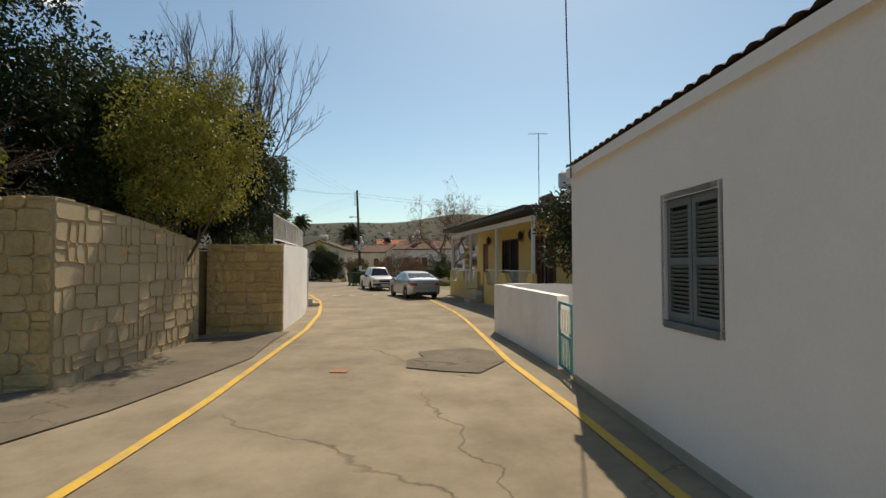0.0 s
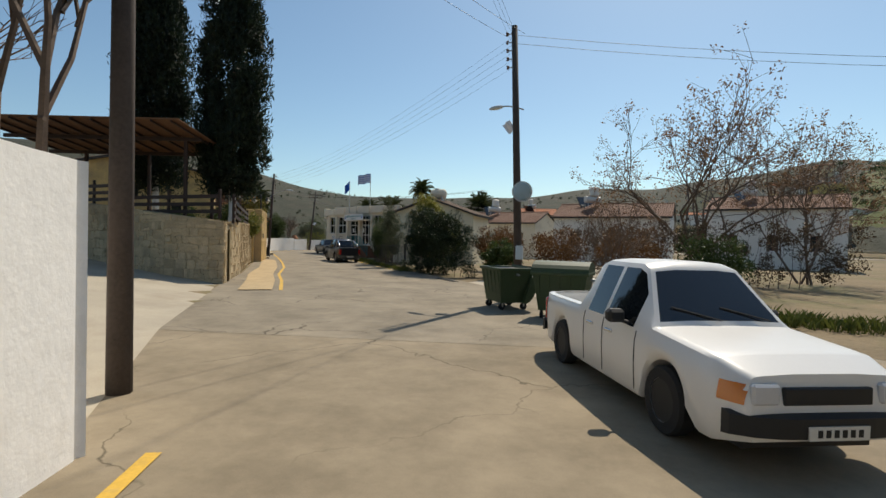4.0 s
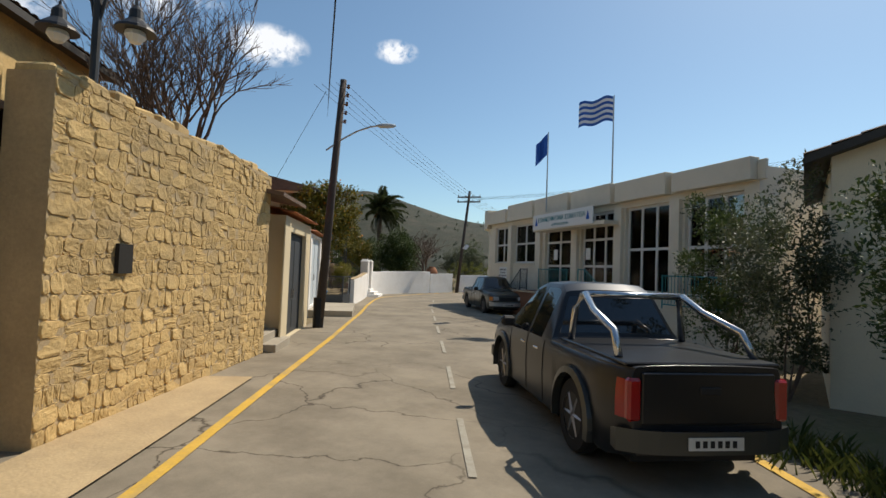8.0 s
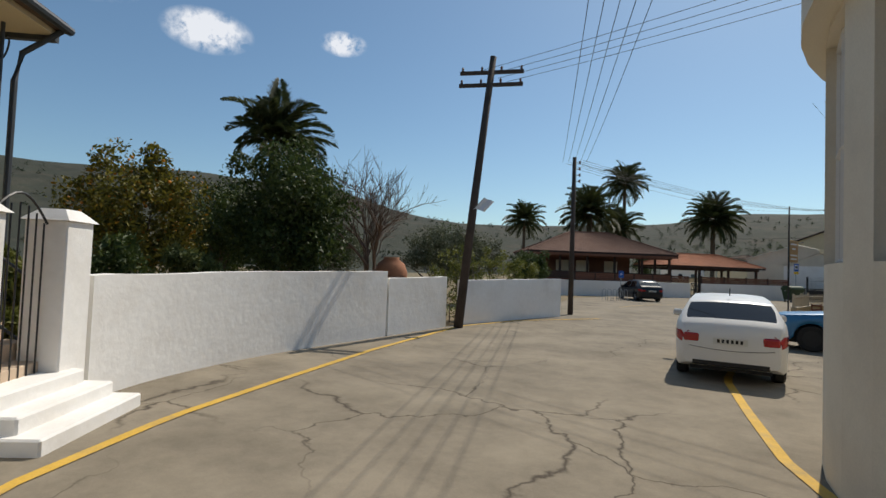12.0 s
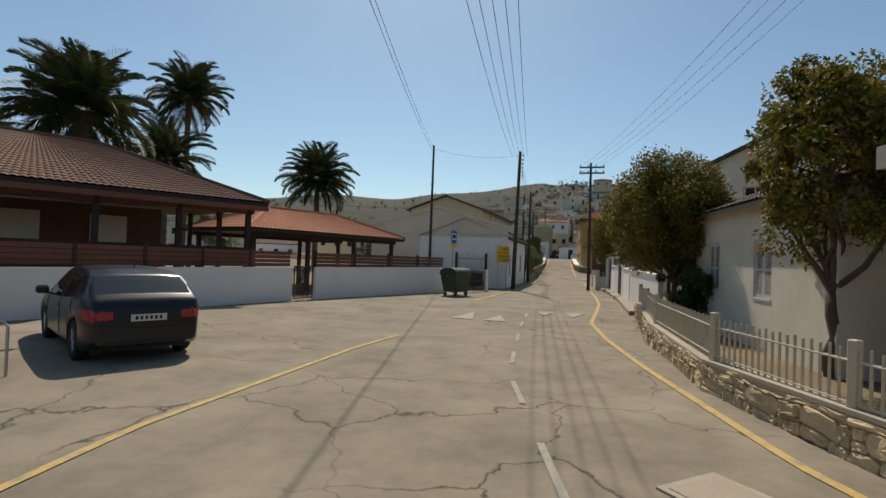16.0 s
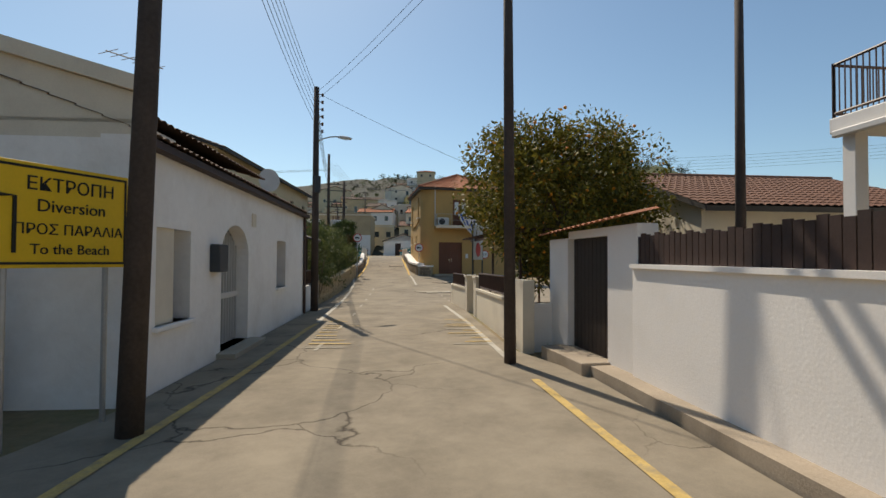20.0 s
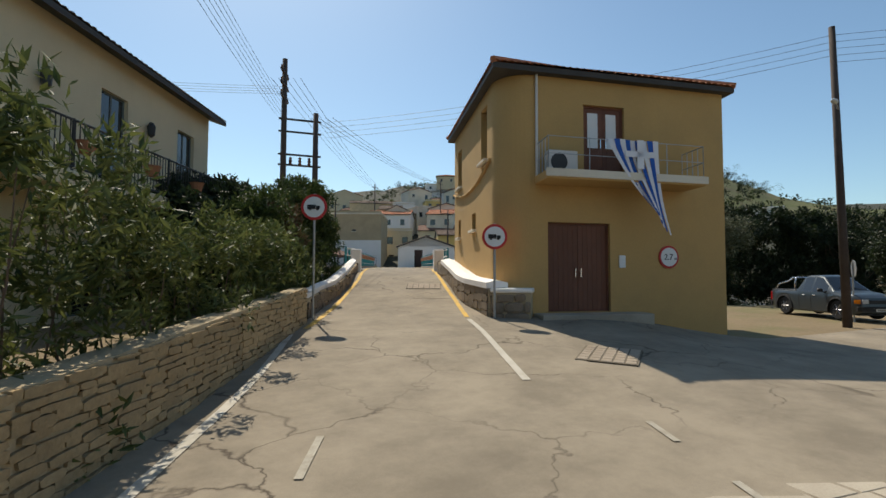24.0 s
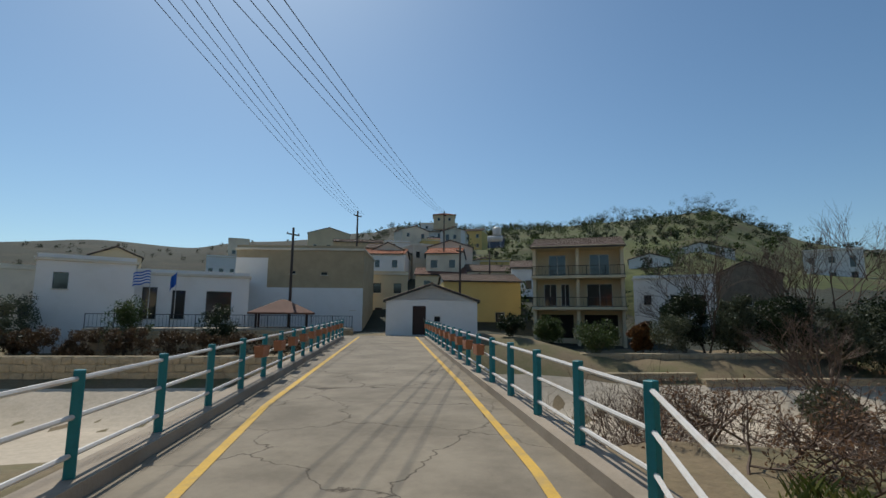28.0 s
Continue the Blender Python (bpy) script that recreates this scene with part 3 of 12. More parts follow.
L_B = [(-18.1, 57.4), (-20.2, 60.7), (-22.3, 63.7), (-25.2, 68.7), (-28.7, 73.9), (-30.9, 77.0), (-33.8, 81.1), (-36.0, 84.1), (-38.05, 86.95), (-40.4, 90.0), (-42.7, 93.2), (-44.0, 95.2), (-44.6, 97.0),
       (-44.95, 99.0), (-45.45, 102.2), (-45.9, 107.7), (-45.0, 111.0), (-44.0, 112.4), (-42.7, 114.3)]
R_B = [(-18.9, 70.4), (-21.0, 73.2), (-22.9, 75.8), (-24.9, 78.7), (-27.0, 81.6), (-28.7, 84.0), (-30.4, 86.5), (-32.3, 89.2), (-34.3, 91.9)]
R_C = [(-38.2, 98.4), (-38.45, 99.4), (-38.6, 101.2), (-38.75, 103.6), (-38.3, 107.0), (-37.5, 110.0), (-36.6, 116.0), (-36.3, 119.2)]
L_C = [(-43.0, 122.8), (-42.4, 125.2), (-41.2, 127.9), (-38.4, 132.2), (-37.2, 133.7)]
R_D = [(-35.6, 121.5), (-35.4, 123.6), (-35.0, 125.6), (-33.5, 129.6), (-32.2, 132.6), (-30.6, 135.7), (-28.6, 138.4), (-26.0, 142.0), (-23.6, 145.8), (-21.4, 149.5), (-20.4, 151.2)]
L_D = [(-31.7, 143.2), (-29.8, 145.9), (-28.4, 148.0), (-26.8, 150.1), (-24.1, 154.0), (-21.0, 158.8), (-20.4, 159.6)]

# ---- carriageway ----
EDGE_L = [(-9, 2), (-8.6, 12), (-8.2, 18), (-8.3, 24.5), (-6.6, 26), (-7.1, 30), (-8.2, 34), (-9.1, 36.8), (-12.3, 45.2), (-16, 50), (-21.5, 58.6), (-24.3, 63.6), (-31.2, 74.2), (-36.2, 82.4), (-41.3, 89.5),
          (-46.9, 97.5), (-46.7, 103), (-46.2, 108), (-44.6, 114.4), (-46.5, 122), (-47, 130), (-45.3, 137.4), (-39.1, 142.8), (-31.6, 148.2), (-28.6, 150), (-25.6, 153.2), (-19.6, 162.6), (-17.8, 165.6), (-9.4, 179),
          (-7.3, 182), (-3.2, 188.4), (-0.9, 192.4), (-0.75, 195)]
EDGE_R = [(1.5, 2), (0.95, 12), (0.75, 16), (0.3, 19.4), (-0.2, 24.5), (1.2, 29.5), (0.4, 36.4), (-0.5, 41.5), (-1.5, 47), (-3, 52), (-7, 56), (-12.8, 64), (-18.4, 71), (-25, 80), (-29.7, 87.5), (-33.5, 92.3),
          (-37.6, 98.8), (-37, 104), (-34.5, 112), (-34.6, 121), (-34.2, 126), (-31.6, 132), (-27.4, 137.6), (-23.4, 144.3), (-19.4, 151), (-18.8, 153.3), (-15.8, 158), (-12.0, 163.6), (-7.5, 171), (-4.4, 176.6),
          (-3.0, 179.6), (0.4, 185.2), (2.6, 189.6), (3.6, 191.4)]
road = strip("road", EDGE_L[:11], EDGE_R[:11], ASPHALT_SMOOTH, 0.0, 10)
tagged(road, "sun-bleached asphalt village road", "road", kind="structure")
road2 = strip("road_cracked", EDGE_L[9:], EDGE_R[9:], ASPHALT, 0.004, 12)
tagged(road2, "pale cracked asphalt village road", "road", kind="structure")
# side roads
side = strip("road_side_left", [(-21.6, 58.5), (-31.9, 60.2), (-44, 64.7), (-60, 72.4), (-110, 96)], [(-12.4, 45.4), (-21, 45.6), (-32, 49), (-52, 56), (-110, 80)], CONCRETE, -0.012, 8)
tagged(side, "pale concrete side lane", "road", kind="structure")
side = strip("road_side_right", [(-12.9, 64.1), (-11.2, 72), (-8.4, 82), (-2, 100), (12, 118)], [(-7.2, 56.2), (-5.5, 64), (-3, 80), (4, 98), (18, 116)], CONCRETE, -0.012, 6)
tagged(side, "pale concrete lane beside the hedge", "road", kind="structure")
side = strip("road_side_east", [(-6.2, 175.5), (-4.2, 177.2), (2.4, 173.9), (30, 170), (70, 165)], [(-12.6, 162.4), (-11.7, 162.9), (-5, 159), (28, 152), (70, 148)], ASPHALT, -0.006, 12)
tagged(side, "asphalt side road past the yellow house", "road", kind="structure")


def paint_line(name, pts, width, material, label, dash=None, zf=None):
    """A painted line on the road; dash: (length, gap)."""
    if not dash:
        ob = strip(name, offset(pts, -width / 2), offset(pts, width / 2), material, 0.014, 1, 0.5, zf)
        return tagged(ob, label, "road marking", kind="structure")
    p = np.array(pts, float)
    d = np.r_[0, np.cumsum(np.hypot(*np.diff(p, axis=0).T))]
    s, n = 0.0, 0
    while s + dash[0] < d[-1]:
        seg = [(np.interp(q, d, p[:, 0]), np.interp(q, d, p[:, 1])) for q in np.linspace(s, s + dash[0], 4)]
        ob = strip(name, offset(seg, -width / 2), offset(seg, width / 2), material, 0.016, 1, 0.5)
        tagged(ob, label, "road marking", kind="structure")
        s += sum(dash)


for k, pts in enumerate((L_A, R_A, L_B, R_B, R_C, L_C, R_D, L_D)):
    paint_line("road_line", pts, 0.13 if k != 5 else 0.1, YELLOW if k < 5 else YELLOW_WORN, "worn yellow line along the road's edge")
BR_L = [(-9.3, 178.65), (-7.65, 181.0), (-6.4, 182.9), (-4.8, 185.35), (-2.9, 188.7), (-1.8, 190.6), (0.9, 195.9), (12.9, 216.2)]
BR_R = [(-5.27, 177.85), (-4.0, 180.05), (-2.9, 182.1), (-1.9, 183.9), (-0.2, 186.95), (2.2, 190.5), (5.6, 196.2), (16.4, 214.9)]
paint_line("road_line", BR_R, 0.13, YELLOW, "worn yellow line along the road's edge", None, road_z)
paint_line("road_line", BR_L, 0.13, YELLOW, "worn yellow line along the road's edge", None, road_z)
for pts in ([(-20.2, 160), (-16.5, 166.2), (-11.2, 175.4), (-9.8, 178.2)], [(-19.6, 152.6), (-16.6, 157.4), (-13.8, 162.2)], [(-8.0, 172.9), (-6.06, 176.26), (-5.4, 177.6)]):
    paint_line("road_line", pts, 0.13, WHITE_LINE, "worn white line along the road's edge")
paint_line("road_line", [(-26.5, 75.6), (-29.8, 80.4), (-34.6, 87.2), (-38, 92), (-41.5, 97.5)], 0.08, FADED_LINE, "faded white centre line", (1.8, 1.6))
paint_line("road_line", [(-37.6, 125.5), (-36.2, 129.6), (-33.6, 134.6), (-31.3, 138.7)], 0.08, FADED_LINE, "faded white centre line", (1.2, 1.4))
paint_line("road_line", [(-22.2, 155.5), (-18.8, 160.6), (-12.8, 170.2), (-9.8, 175)], 0.08, FADED_LINE, "faded white centre line", (1.0, 2.2))
paint_line("road_line", [(-13.0, 162.6), (-10.5, 166.8), (-8.0, 171)], 0.08, FADED_LINE, "faded white dashes at the junction", (0.6, 0.9))


def patch(name, pts, material, label, lift=0.02, category="road marking"):
    """A flat many-sided patch on the road."""
    bm = bmesh.new()
    bm.faces.new([bm.verts.new((x, y, gh(x, y) + lift)) for x, y in pts])
    bm.normal_update()
    for f in bm.faces:
        if f.normal.z < 0:
            f.normal_flip()
    return tagged(part(name, bm, material), label, category, kind="structure")


for tri in (((-34.86, 137.02), (-34.23, 136.61), (-33.43, 138.61)), ((-34.02, 136.34), (-33.35, 136.13), (-32.82, 137.7)), ((-30.8, 138.94), (-30.2, 138.64), (-31.28, 137.54)), ((-29.94, 138.33), (-29.2, 138.16), (-30.42, 137.06)),
            ((-8.53, 40.6), (-7.97, 40.87), (-8.79, 42.09)), ((-7.64, 41.03), (-7.12, 41.27), (-7.8, 42.61)), ((-6.4, 42.6), (-5.8, 42.8), (-6.2, 41.4)), ((-5.4, 43.0), (-4.8, 43.2), (-5.2, 41.8))):
    patch("hump_triangle", tri, FADED_LINE, "worn white triangle on the speed hump")
DARK_PATCH = road_mat("patched_asphalt", (0.155, 0.13, 0.095), 0.02, (0.06, 0.05, 0.04), 1.2, (0.2, 0.17, 0.125))
patch("road_patch", [(-2.45, 20.3), (-2.5, 21.0), (-2.2, 21.3), (-2.34, 21.9), (-1.8, 22.2), (-1.25, 22.4), (-0.75, 22.0), (-0.62, 20.9), (-1.16, 19.85), (-1.8, 20.0)], DARK_PATCH, "darker repair patch in the asphalt", category="road patch")
# Dark asphalt by the wall, with the trees' ground shade painted in.
patch("road_patch", [(-7.5, 18.9), (-7.9, 23.7), (-6.6, 24.9), (-6.1, 25.2), (-5.95, 23.4), (-5.6, 21.2), (-5.75, 19.6), (-6.0, 17.6), (-6.4, 16.2), (-7.9, 15.0), (-9.6, 15.2), (-10.2, 17.9), (-8.4, 18.2)], DARK_PATCH, "dark rough asphalt at the old wall's foot, tree shade put into its colour", category="road patch")
random.seed(5)
for k in range(12):
    for a, b, sx in (((-22.3, 155.8), (-19.6, 160.4), 1), ((-18.7, 153.9), (-16.0, 158.2), -1)):
        f = (k + 0.4 * random.random()) / 12
        x, y = a[0] + (b[0] - a[0]) * f, a[1] + (b[1] - a[1]) * f
        w = sx * random.uniform(0.35, 0.95)
        patch("hatch_bar", [(x, y), (x + 0.84 * w, y - 0.54 * w), (x + 0.84 * w + 0.05, y - 0.54 * w + 0.07), (x + 0.06, y + 0.1)], YELLOW_WORN if k % 3 else FADED_LINE, "worn bar of edge hatching", 0.018)


# ---- walls along the road ----
def eased(pts, heights, step=0.45):
    """A line of points drawn out into a smooth curve, its hand-made top a little uneven."""
    p = [Vector((*a, b)) for a, b in zip(pts, heights)]
    e = [2 * p[0] - p[1]] + p + [2 * p[-1] - p[-2]]
    out = []
    for a, b, c, d in zip(e, e[1:], e[2:], e[3:]):
        n = max(1, int((c - b).length / step))
        for k in range(n):
            u = k / n
            out.append(0.5 * (2 * b + (c - a) * u + (2 * a - 5 * b + 4 * c - d) * u * u + (3 * b - a - 3 * c + d) * u ** 3))
    out.append(p[-1])
    return [(v.x, v.y) for v in out], [v.z + 0.022 * noise.noise(Vector((v.x * 1.3, v.y * 1.3, 4.0))) for v in out]


def wall_run(name, pts, heights, t, material, label, cap=None, z0=-0.4, category="wall"):
    """A free-standing wall along points, with its top heights; the wall lies to the left of the line. cap: (material, height, overhang)."""
    if material is WHITEWASH:
        pts, heights = eased(pts, heights)
    p = np.array(pts, float)
    q = offset(pts, -t)
    bm = bmesh.new()
    rings = []
    for (x, y), (x2, y2), h in zip(p, q, heights):
        g = gh(x, y)
        rings.append([(x, y, g + z0), (x, y, g + h), (x2, y2, g + h), (x2, y2, g + z0)])
    loft(bm, rings)
    bmesh.ops.recalc_face_normals(bm, faces=bm.faces)
    ob = tagged(part(name, bm, material, smooth=material is WHITEWASH), label, category, kind="structure")
    if material is WHITEWASH:
        ob.data.set_sharp_from_angle(angle=radians(40))
    if cap:
        o, i = offset(pts, cap[2]), offset(pts, -t - cap[2])
        bm = bmesh.new()
        loft(bm, [[(a[0], a[1], gh(*c) + h), (a[0], a[1], gh(*c) + h + cap[1]), (b[0], b[1], gh(*c) + h + cap[1]), (b[0], b[1], gh(*c) + h)] for a, b, c, h in zip(o, i, pts, heights)])
        bmesh.ops.recalc_face_normals(bm, faces=bm.faces)
        part("coping", bm, cap[0], ob)
    return ob


wall_run("wall_low_white", [(-0.42, 25.25), (0.02, 22.3), (0.29, 20.45)], [1.32, 1.3, 1.28], 0.22, WHITEWASH, "low whitewashed garden wall")
wall_run("wall_low_return", [(3.2, 25.5), (-0.18, 25.36)], [1.32, 1.32], 0.22, WHITEWASH, "low whitewashed garden wall")
wall_run("wall_stone_base", [(-7.6, 18.7), (-7.75, 21), (-8.02, 23.9)], [2.9, 2.75, 2.45], 0.5, MORTAR, "old sandstone retaining wall")
wall_run("wall_stone_end", [(-12.5, 18.3), (-7.62, 18.68)], [2.8, 2.9], 0.5, MORTAR, "old sandstone retaining wall end")
wall_run("wall_stone_step", [(-8.3, 24.9), (-6.35, 25.35)], [2.42, 2.45], 0.5, MORTAR, "sandstone return of a retaining wall")
wall_run("wall_white_tall", [(-6.36, 25.36), (-6.75, 28), (-7.1, 30), (-7.95, 33.4)], [2.45, 2.48, 2.5, 2.55], 0.35, WHITEWASH, "rough whitewashed retaining wall")
wall_run("wall_white_far", [(-8.75, 35.3), (-9.3, 37.2), (-10.7, 41.2), (-12.1, 45.2)], [2.52, 2.52, 2.5, 2.45], 0.35, WHITEWASH, "rough whitewashed retaining wall")
wall_run("wall_white_far_end", [(-12.1, 45.3), (-18, 47)], [2.45, 2.3], 0.35, WHITEWASH, "rough whitewashed retaining wall")
wall_run("wall_rubble_core", [(-21.42, 58.68), (-24.0, 63.0), (-28.0, 69.0), (-31.0, 73.6)], [2.4, 2.5, 2.6, 2.75], 0.5, MORTAR, "rubble retaining wall")
wall_run("wall_rubble_back", [(-58, 71), (-44, 64.5), (-31.8, 60.0), (-27.5, 58.95), (-23.9, 58.3), (-21.75, 58.38)], [2.3, 2.35, 2.4, 2.4, 2.4, 2.4], 0.5, MORTAR, "rubble retaining wall along the lane")
wall_run("wall_white_curve", [(-41.0, 89.7), (-43.2, 92.8), (-45.0, 95.2)], [1.22, 1.36, 1.5], 0.3, WHITEWASH, "whitewashed garden wall with a bare brown top", (SAND_MORTAR, 0.03, -0.015))
wall_run("wall_white_bend", [(-46.05, 96.9), (-46.5, 98.3), (-46.7, 100.5), (-46.4, 104.2)], [1.56, 1.58, 1.62, 1.68], 0.25, WHITEWASH, "rough whitewashed wall on the bend")
wall_run("wall_white_bend_low", [(-46.4, 104.3), (-46.15, 107.2)], [1.5, 1.55], 0.25, WHITEWASH, "rough whitewashed wall on the bend")
wall_run("wall_white_hedge", [(-46.0, 108.1), (-45.2, 111), (-44.2, 113.9)], [1.45, 1.5, 1.55], 0.25, WHITEWASH, "whitewashed wall below a hedge")
wall_run("wall_white_inn", [(-50.5, 133.1), (-48.1, 135.2), (-39.6, 142.5)], [1.25, 1.25, 1.3], 0.22, WHITE_WALL, "white garden wall of an inn")
wall_run("wall_white_inn_far", [(-38.7, 143.3), (-31.5, 148.5)], [1.3, 1.38], 0.22, WHITE_WALL, "white garden wall of an inn")
wall_run("wall_white_stepped", [(-22.75, 144.7), (-24.3, 142.0), (-26.15, 138.0)], [1.68, 1.6, 1.5], 0.2, WHITE_WALL, "white boundary wall", (WHITE_WALL, 0.06, 0.05))
wall_run("wall_white_gate", [(-19.56, 150.05), (-21.8, 146.4)], [1.75, 1.72], 0.2, WHITE_WALL, "white boundary wall", (WHITE_WALL, 0.06, 0.05))
wall_run("wall_cream_low", [(-12.6, 163.3), (-14.3, 160.2)], [0.78, 0.8], 0.22, PALE, "low cream garden wall with a coping", (PALE, 0.07, 0.04))
wall_run("wall_cream_block", [(-17.75, 154.6), (-18.75, 153.05)], [1.42, 1.45], 0.24, PALE, "cream garden wall block beside the tree")
wall_run("wall_white_setback", [(-17.55, 153.0), (-18.5, 153.25)], [0.95, 0.95], 0.22, WHITE_WALL, "low white garden wall under the tree")
wall_run("wall_cream_low_near", [(-15.2, 158.6), (-17.72, 154.68)], [0.85, 0.9], 0.22, PALE, "low cream garden wall with a coping", (PALE, 0.07, 0.04))
wall_run("wall_fence_base", [(-27.6, 137.4), (-31.2, 132.3), (-33.6, 128.2), (-35.0, 123.1)], [0.5, 0.42, 0.42, 0.5], 0.25, MORTAR, "low stone base of a fence", (CONCRETE, 0.05, 0.02))
wall_run("wall_planter", [(-18.0, 165.4), (-13.8, 172), (-9.0, 179.5)], [0.95, 0.95, 0.85], 0.35, MORTAR, "low dry-stone planter wall")

# pavements and kerbs
for nm, lft, rgt, lab in (("pavement", offset(L_B[:6], -1.4), [(x + 0.09 * math.sin(2.1 * y), y) for x, y in offset(L_B[:6], -0.34)], "narrow strip of sandy earth below the wall"),):
    ob = strip(nm, lft, rgt, SAND_MORTAR, 0.035, 3)
    tagged(ob, lab, "pavement", kind="structure")
bm = bmesh.new()
kp = [(-18.9, 151.9), (-20.0, 149.9), (-23.4, 144.25), (-27.6, 137.8)]
ki = [(-17.9, 152.2), (-19.2, 150.3), (-22.4, 144.8), (-26.0, 138.2)]
loft(bm, [[(a[0], a[1], gh(*a) - 0.1), (a[0], a[1], gh(*a) + 0.16), (b[0], b[1], gh(*a) + 0.17), (b[0], b[1], gh(*a) - 0.1)] for a, b in zip(kp, ki)])
bmesh.ops.recalc_face_normals(bm, faces=bm.faces)
tagged(part("pavement", bm, KERB), "raised concrete footway with a worn kerb", "pavement", kind="structure")


# ---- parts of buildings ----
def window(parent, x0, x1, z0, z1, y=0.10, cols=2, rows=1, fr=ALU, pane=GLASS, sill=None, name="window", bar=0.05):
    """A glazed window in a facade's frame: frame, panes, sill."""
    bm = boxes((x0, x0 + bar, y, y + 0.06, z0, z1), (x1 - bar, x1, y, y + 0.06, z0, z1), (x0 + bar, x1 - bar, y, y + 0.06, z0, z0 + bar), (x0 + bar, x1 - bar, y, y + 0.06, z1 - bar, z1))
    for k in range(1, cols):
        xm = x0 + (x1 - x0) * k / cols
        box(bm, xm - bar / 2, xm + bar / 2, y + 0.004, y + 0.05, z0 + bar, z1 - bar)
    for k in range(1, rows):
        zm = z0 + (z1 - z0) * k / rows
        box(bm, x0 + bar, x1 - bar, y + 0.008, y + 0.046, zm - bar / 2, zm + bar / 2)
    w = part(name, bm, fr, parent)
    for c in range(cols):
        for r in range(rows):
            xa, xb = x0 + (x1 - x0) * c / cols + 0.02, x0 + (x1 - x0) * (c + 1) / cols - 0.02
            za, zb = z0 + (z1 - z0) * r / rows + 0.02, z0 + (z1 - z0) * (r + 1) / rows - 0.02
            part("pane", boxes((xa, xb, y + 0.022, y + 0.03, za, zb)), pane, w)
    if sill:
        part("sill", boxes((x0 - 0.08, x1 + 0.08, -0.08, y, z0 - 0.07, z0), bev=0.01), sill, w)
    return w


def shutter(parent, x0, x1, z0, z1, y=0.03, material=GREYWOOD, leaves=2, name="window_shutter"):
    """Louvred shutters in a frame."""
    w = part(name, boxes((x0 - 0.07, x0, y - 0.03, y + 0.09, z0 - 0.07, z1 + 0.07), (x1, x1 + 0.07, y - 0.03, y + 0.09, z0 - 0.07, z1 + 0.07), (x0, x1, y - 0.03, y + 0.09, z1, z1 + 0.07),
                         (x0, x1, y - 0.05, y + 0.09, z0 - 0.07, z0), bev=0.006), material, parent)
    for k in range(leaves):
        xa, xb = x0 + (x1 - x0) * k / leaves + 0.006, x0 + (x1 - x0) * (k + 1) / leaves - 0.006
        zm = z0 + (z1 - z0) * 0.46
        lf = part("shutter_leaf", boxes((xa, xa + 0.06, y, y + 0.035, z0, z1), (xb - 0.06, xb, y, y + 0.035, z0, z1), (xa + 0.06, xb - 0.06, y, y + 0.035, z0, z0 + 0.09),
                                        (xa + 0.06, xb - 0.06, y, y + 0.035, zm, zm + 0.07), (xa + 0.06, xb - 0.06, y, y + 0.035, z1 - 0.08, z1)), material, w)
        bm = bmesh.new()
        for za, zb in ((z0 + 0.10, zm), (zm + 0.08, z1 - 0.09)):
            z = za
            while z < zb - 0.02:
                box(bm, -(xb - xa) / 2 + 0.062, (xb - xa) / 2 - 0.062, -0.018, 0.018, -0.004, 0.004, m=Matrix.Translation(((xa + xb) / 2, y + 0.018, z + 0.012)) @ Matrix.Rotation(radians(-38), 4, 'X'))
                z += 0.042
        part("slats", bm, material, w)
    # Near-black sheet behind the louvres, painted as the shade between slats.
    part("shutter_back", boxes((x0, x1, y + 0.05, y + 0.07, z0, z1)), PAINTED_SHADE, w)
    return w


def door(parent, x0, x1, z0, z1, y=0.08, material=REDWOOD, leaves=1, planks=0, handle=CHROME, name="door"):
    """A door with frame, leaves and handle."""
    d = part(name, boxes((x0, x0 + 0.06, y - 0.02, y + 0.1, z0, z1), (x1 - 0.06, x1, y - 0.02, y + 0.1, z0, z1), (x0 + 0.06, x1 - 0.06, y - 0.02, y + 0.1, z1 - 0.06, z1)), material, parent)
    for k in range(leaves):
        xa, xb = x0 + 0.06 + (x1 - x0 - 0.12) * k / leaves + 0.004, x0 + 0.06 + (x1 - x0 - 0.12) * (k + 1) / leaves - 0.004
        bm = bmesh.new()
        if planks:
            n = max(2, int((xb - xa) / planks))
            for q in range(n):
                box(bm, xa + (xb - xa) * q / n + 0.003, xa + (xb - xa) * (q + 1) / n - 0.003, y, y + 0.04, z0 + 0.01, z1 - 0.065)
            box(bm, xa, xb, y + 0.02, y + 0.05, z0 + 0.01, z1 - 0.065)
        else:
            box(bm, xa, xb, y, y + 0.045, z0 + 0.01, z1 - 0.065)
            for za, zb in ((z0 + 0.15, z0 + 0.9), (z0 + 1.05, z1 - 0.2)):
                box(bm, xa + 0.12, xb - 0.12, y - 0.012, y, za, zb, bev=0.005)
        lf = part("door_leaf", bm, material, d)
        xh = xb - 0.08 if k == 0 else xa + 0.08
        part("handle", boxes((xh - 0.012, xh + 0.012, y - 0.05, y - 0.01, z0 + 0.95, z0 + 1.2)), handle, d)
    return d


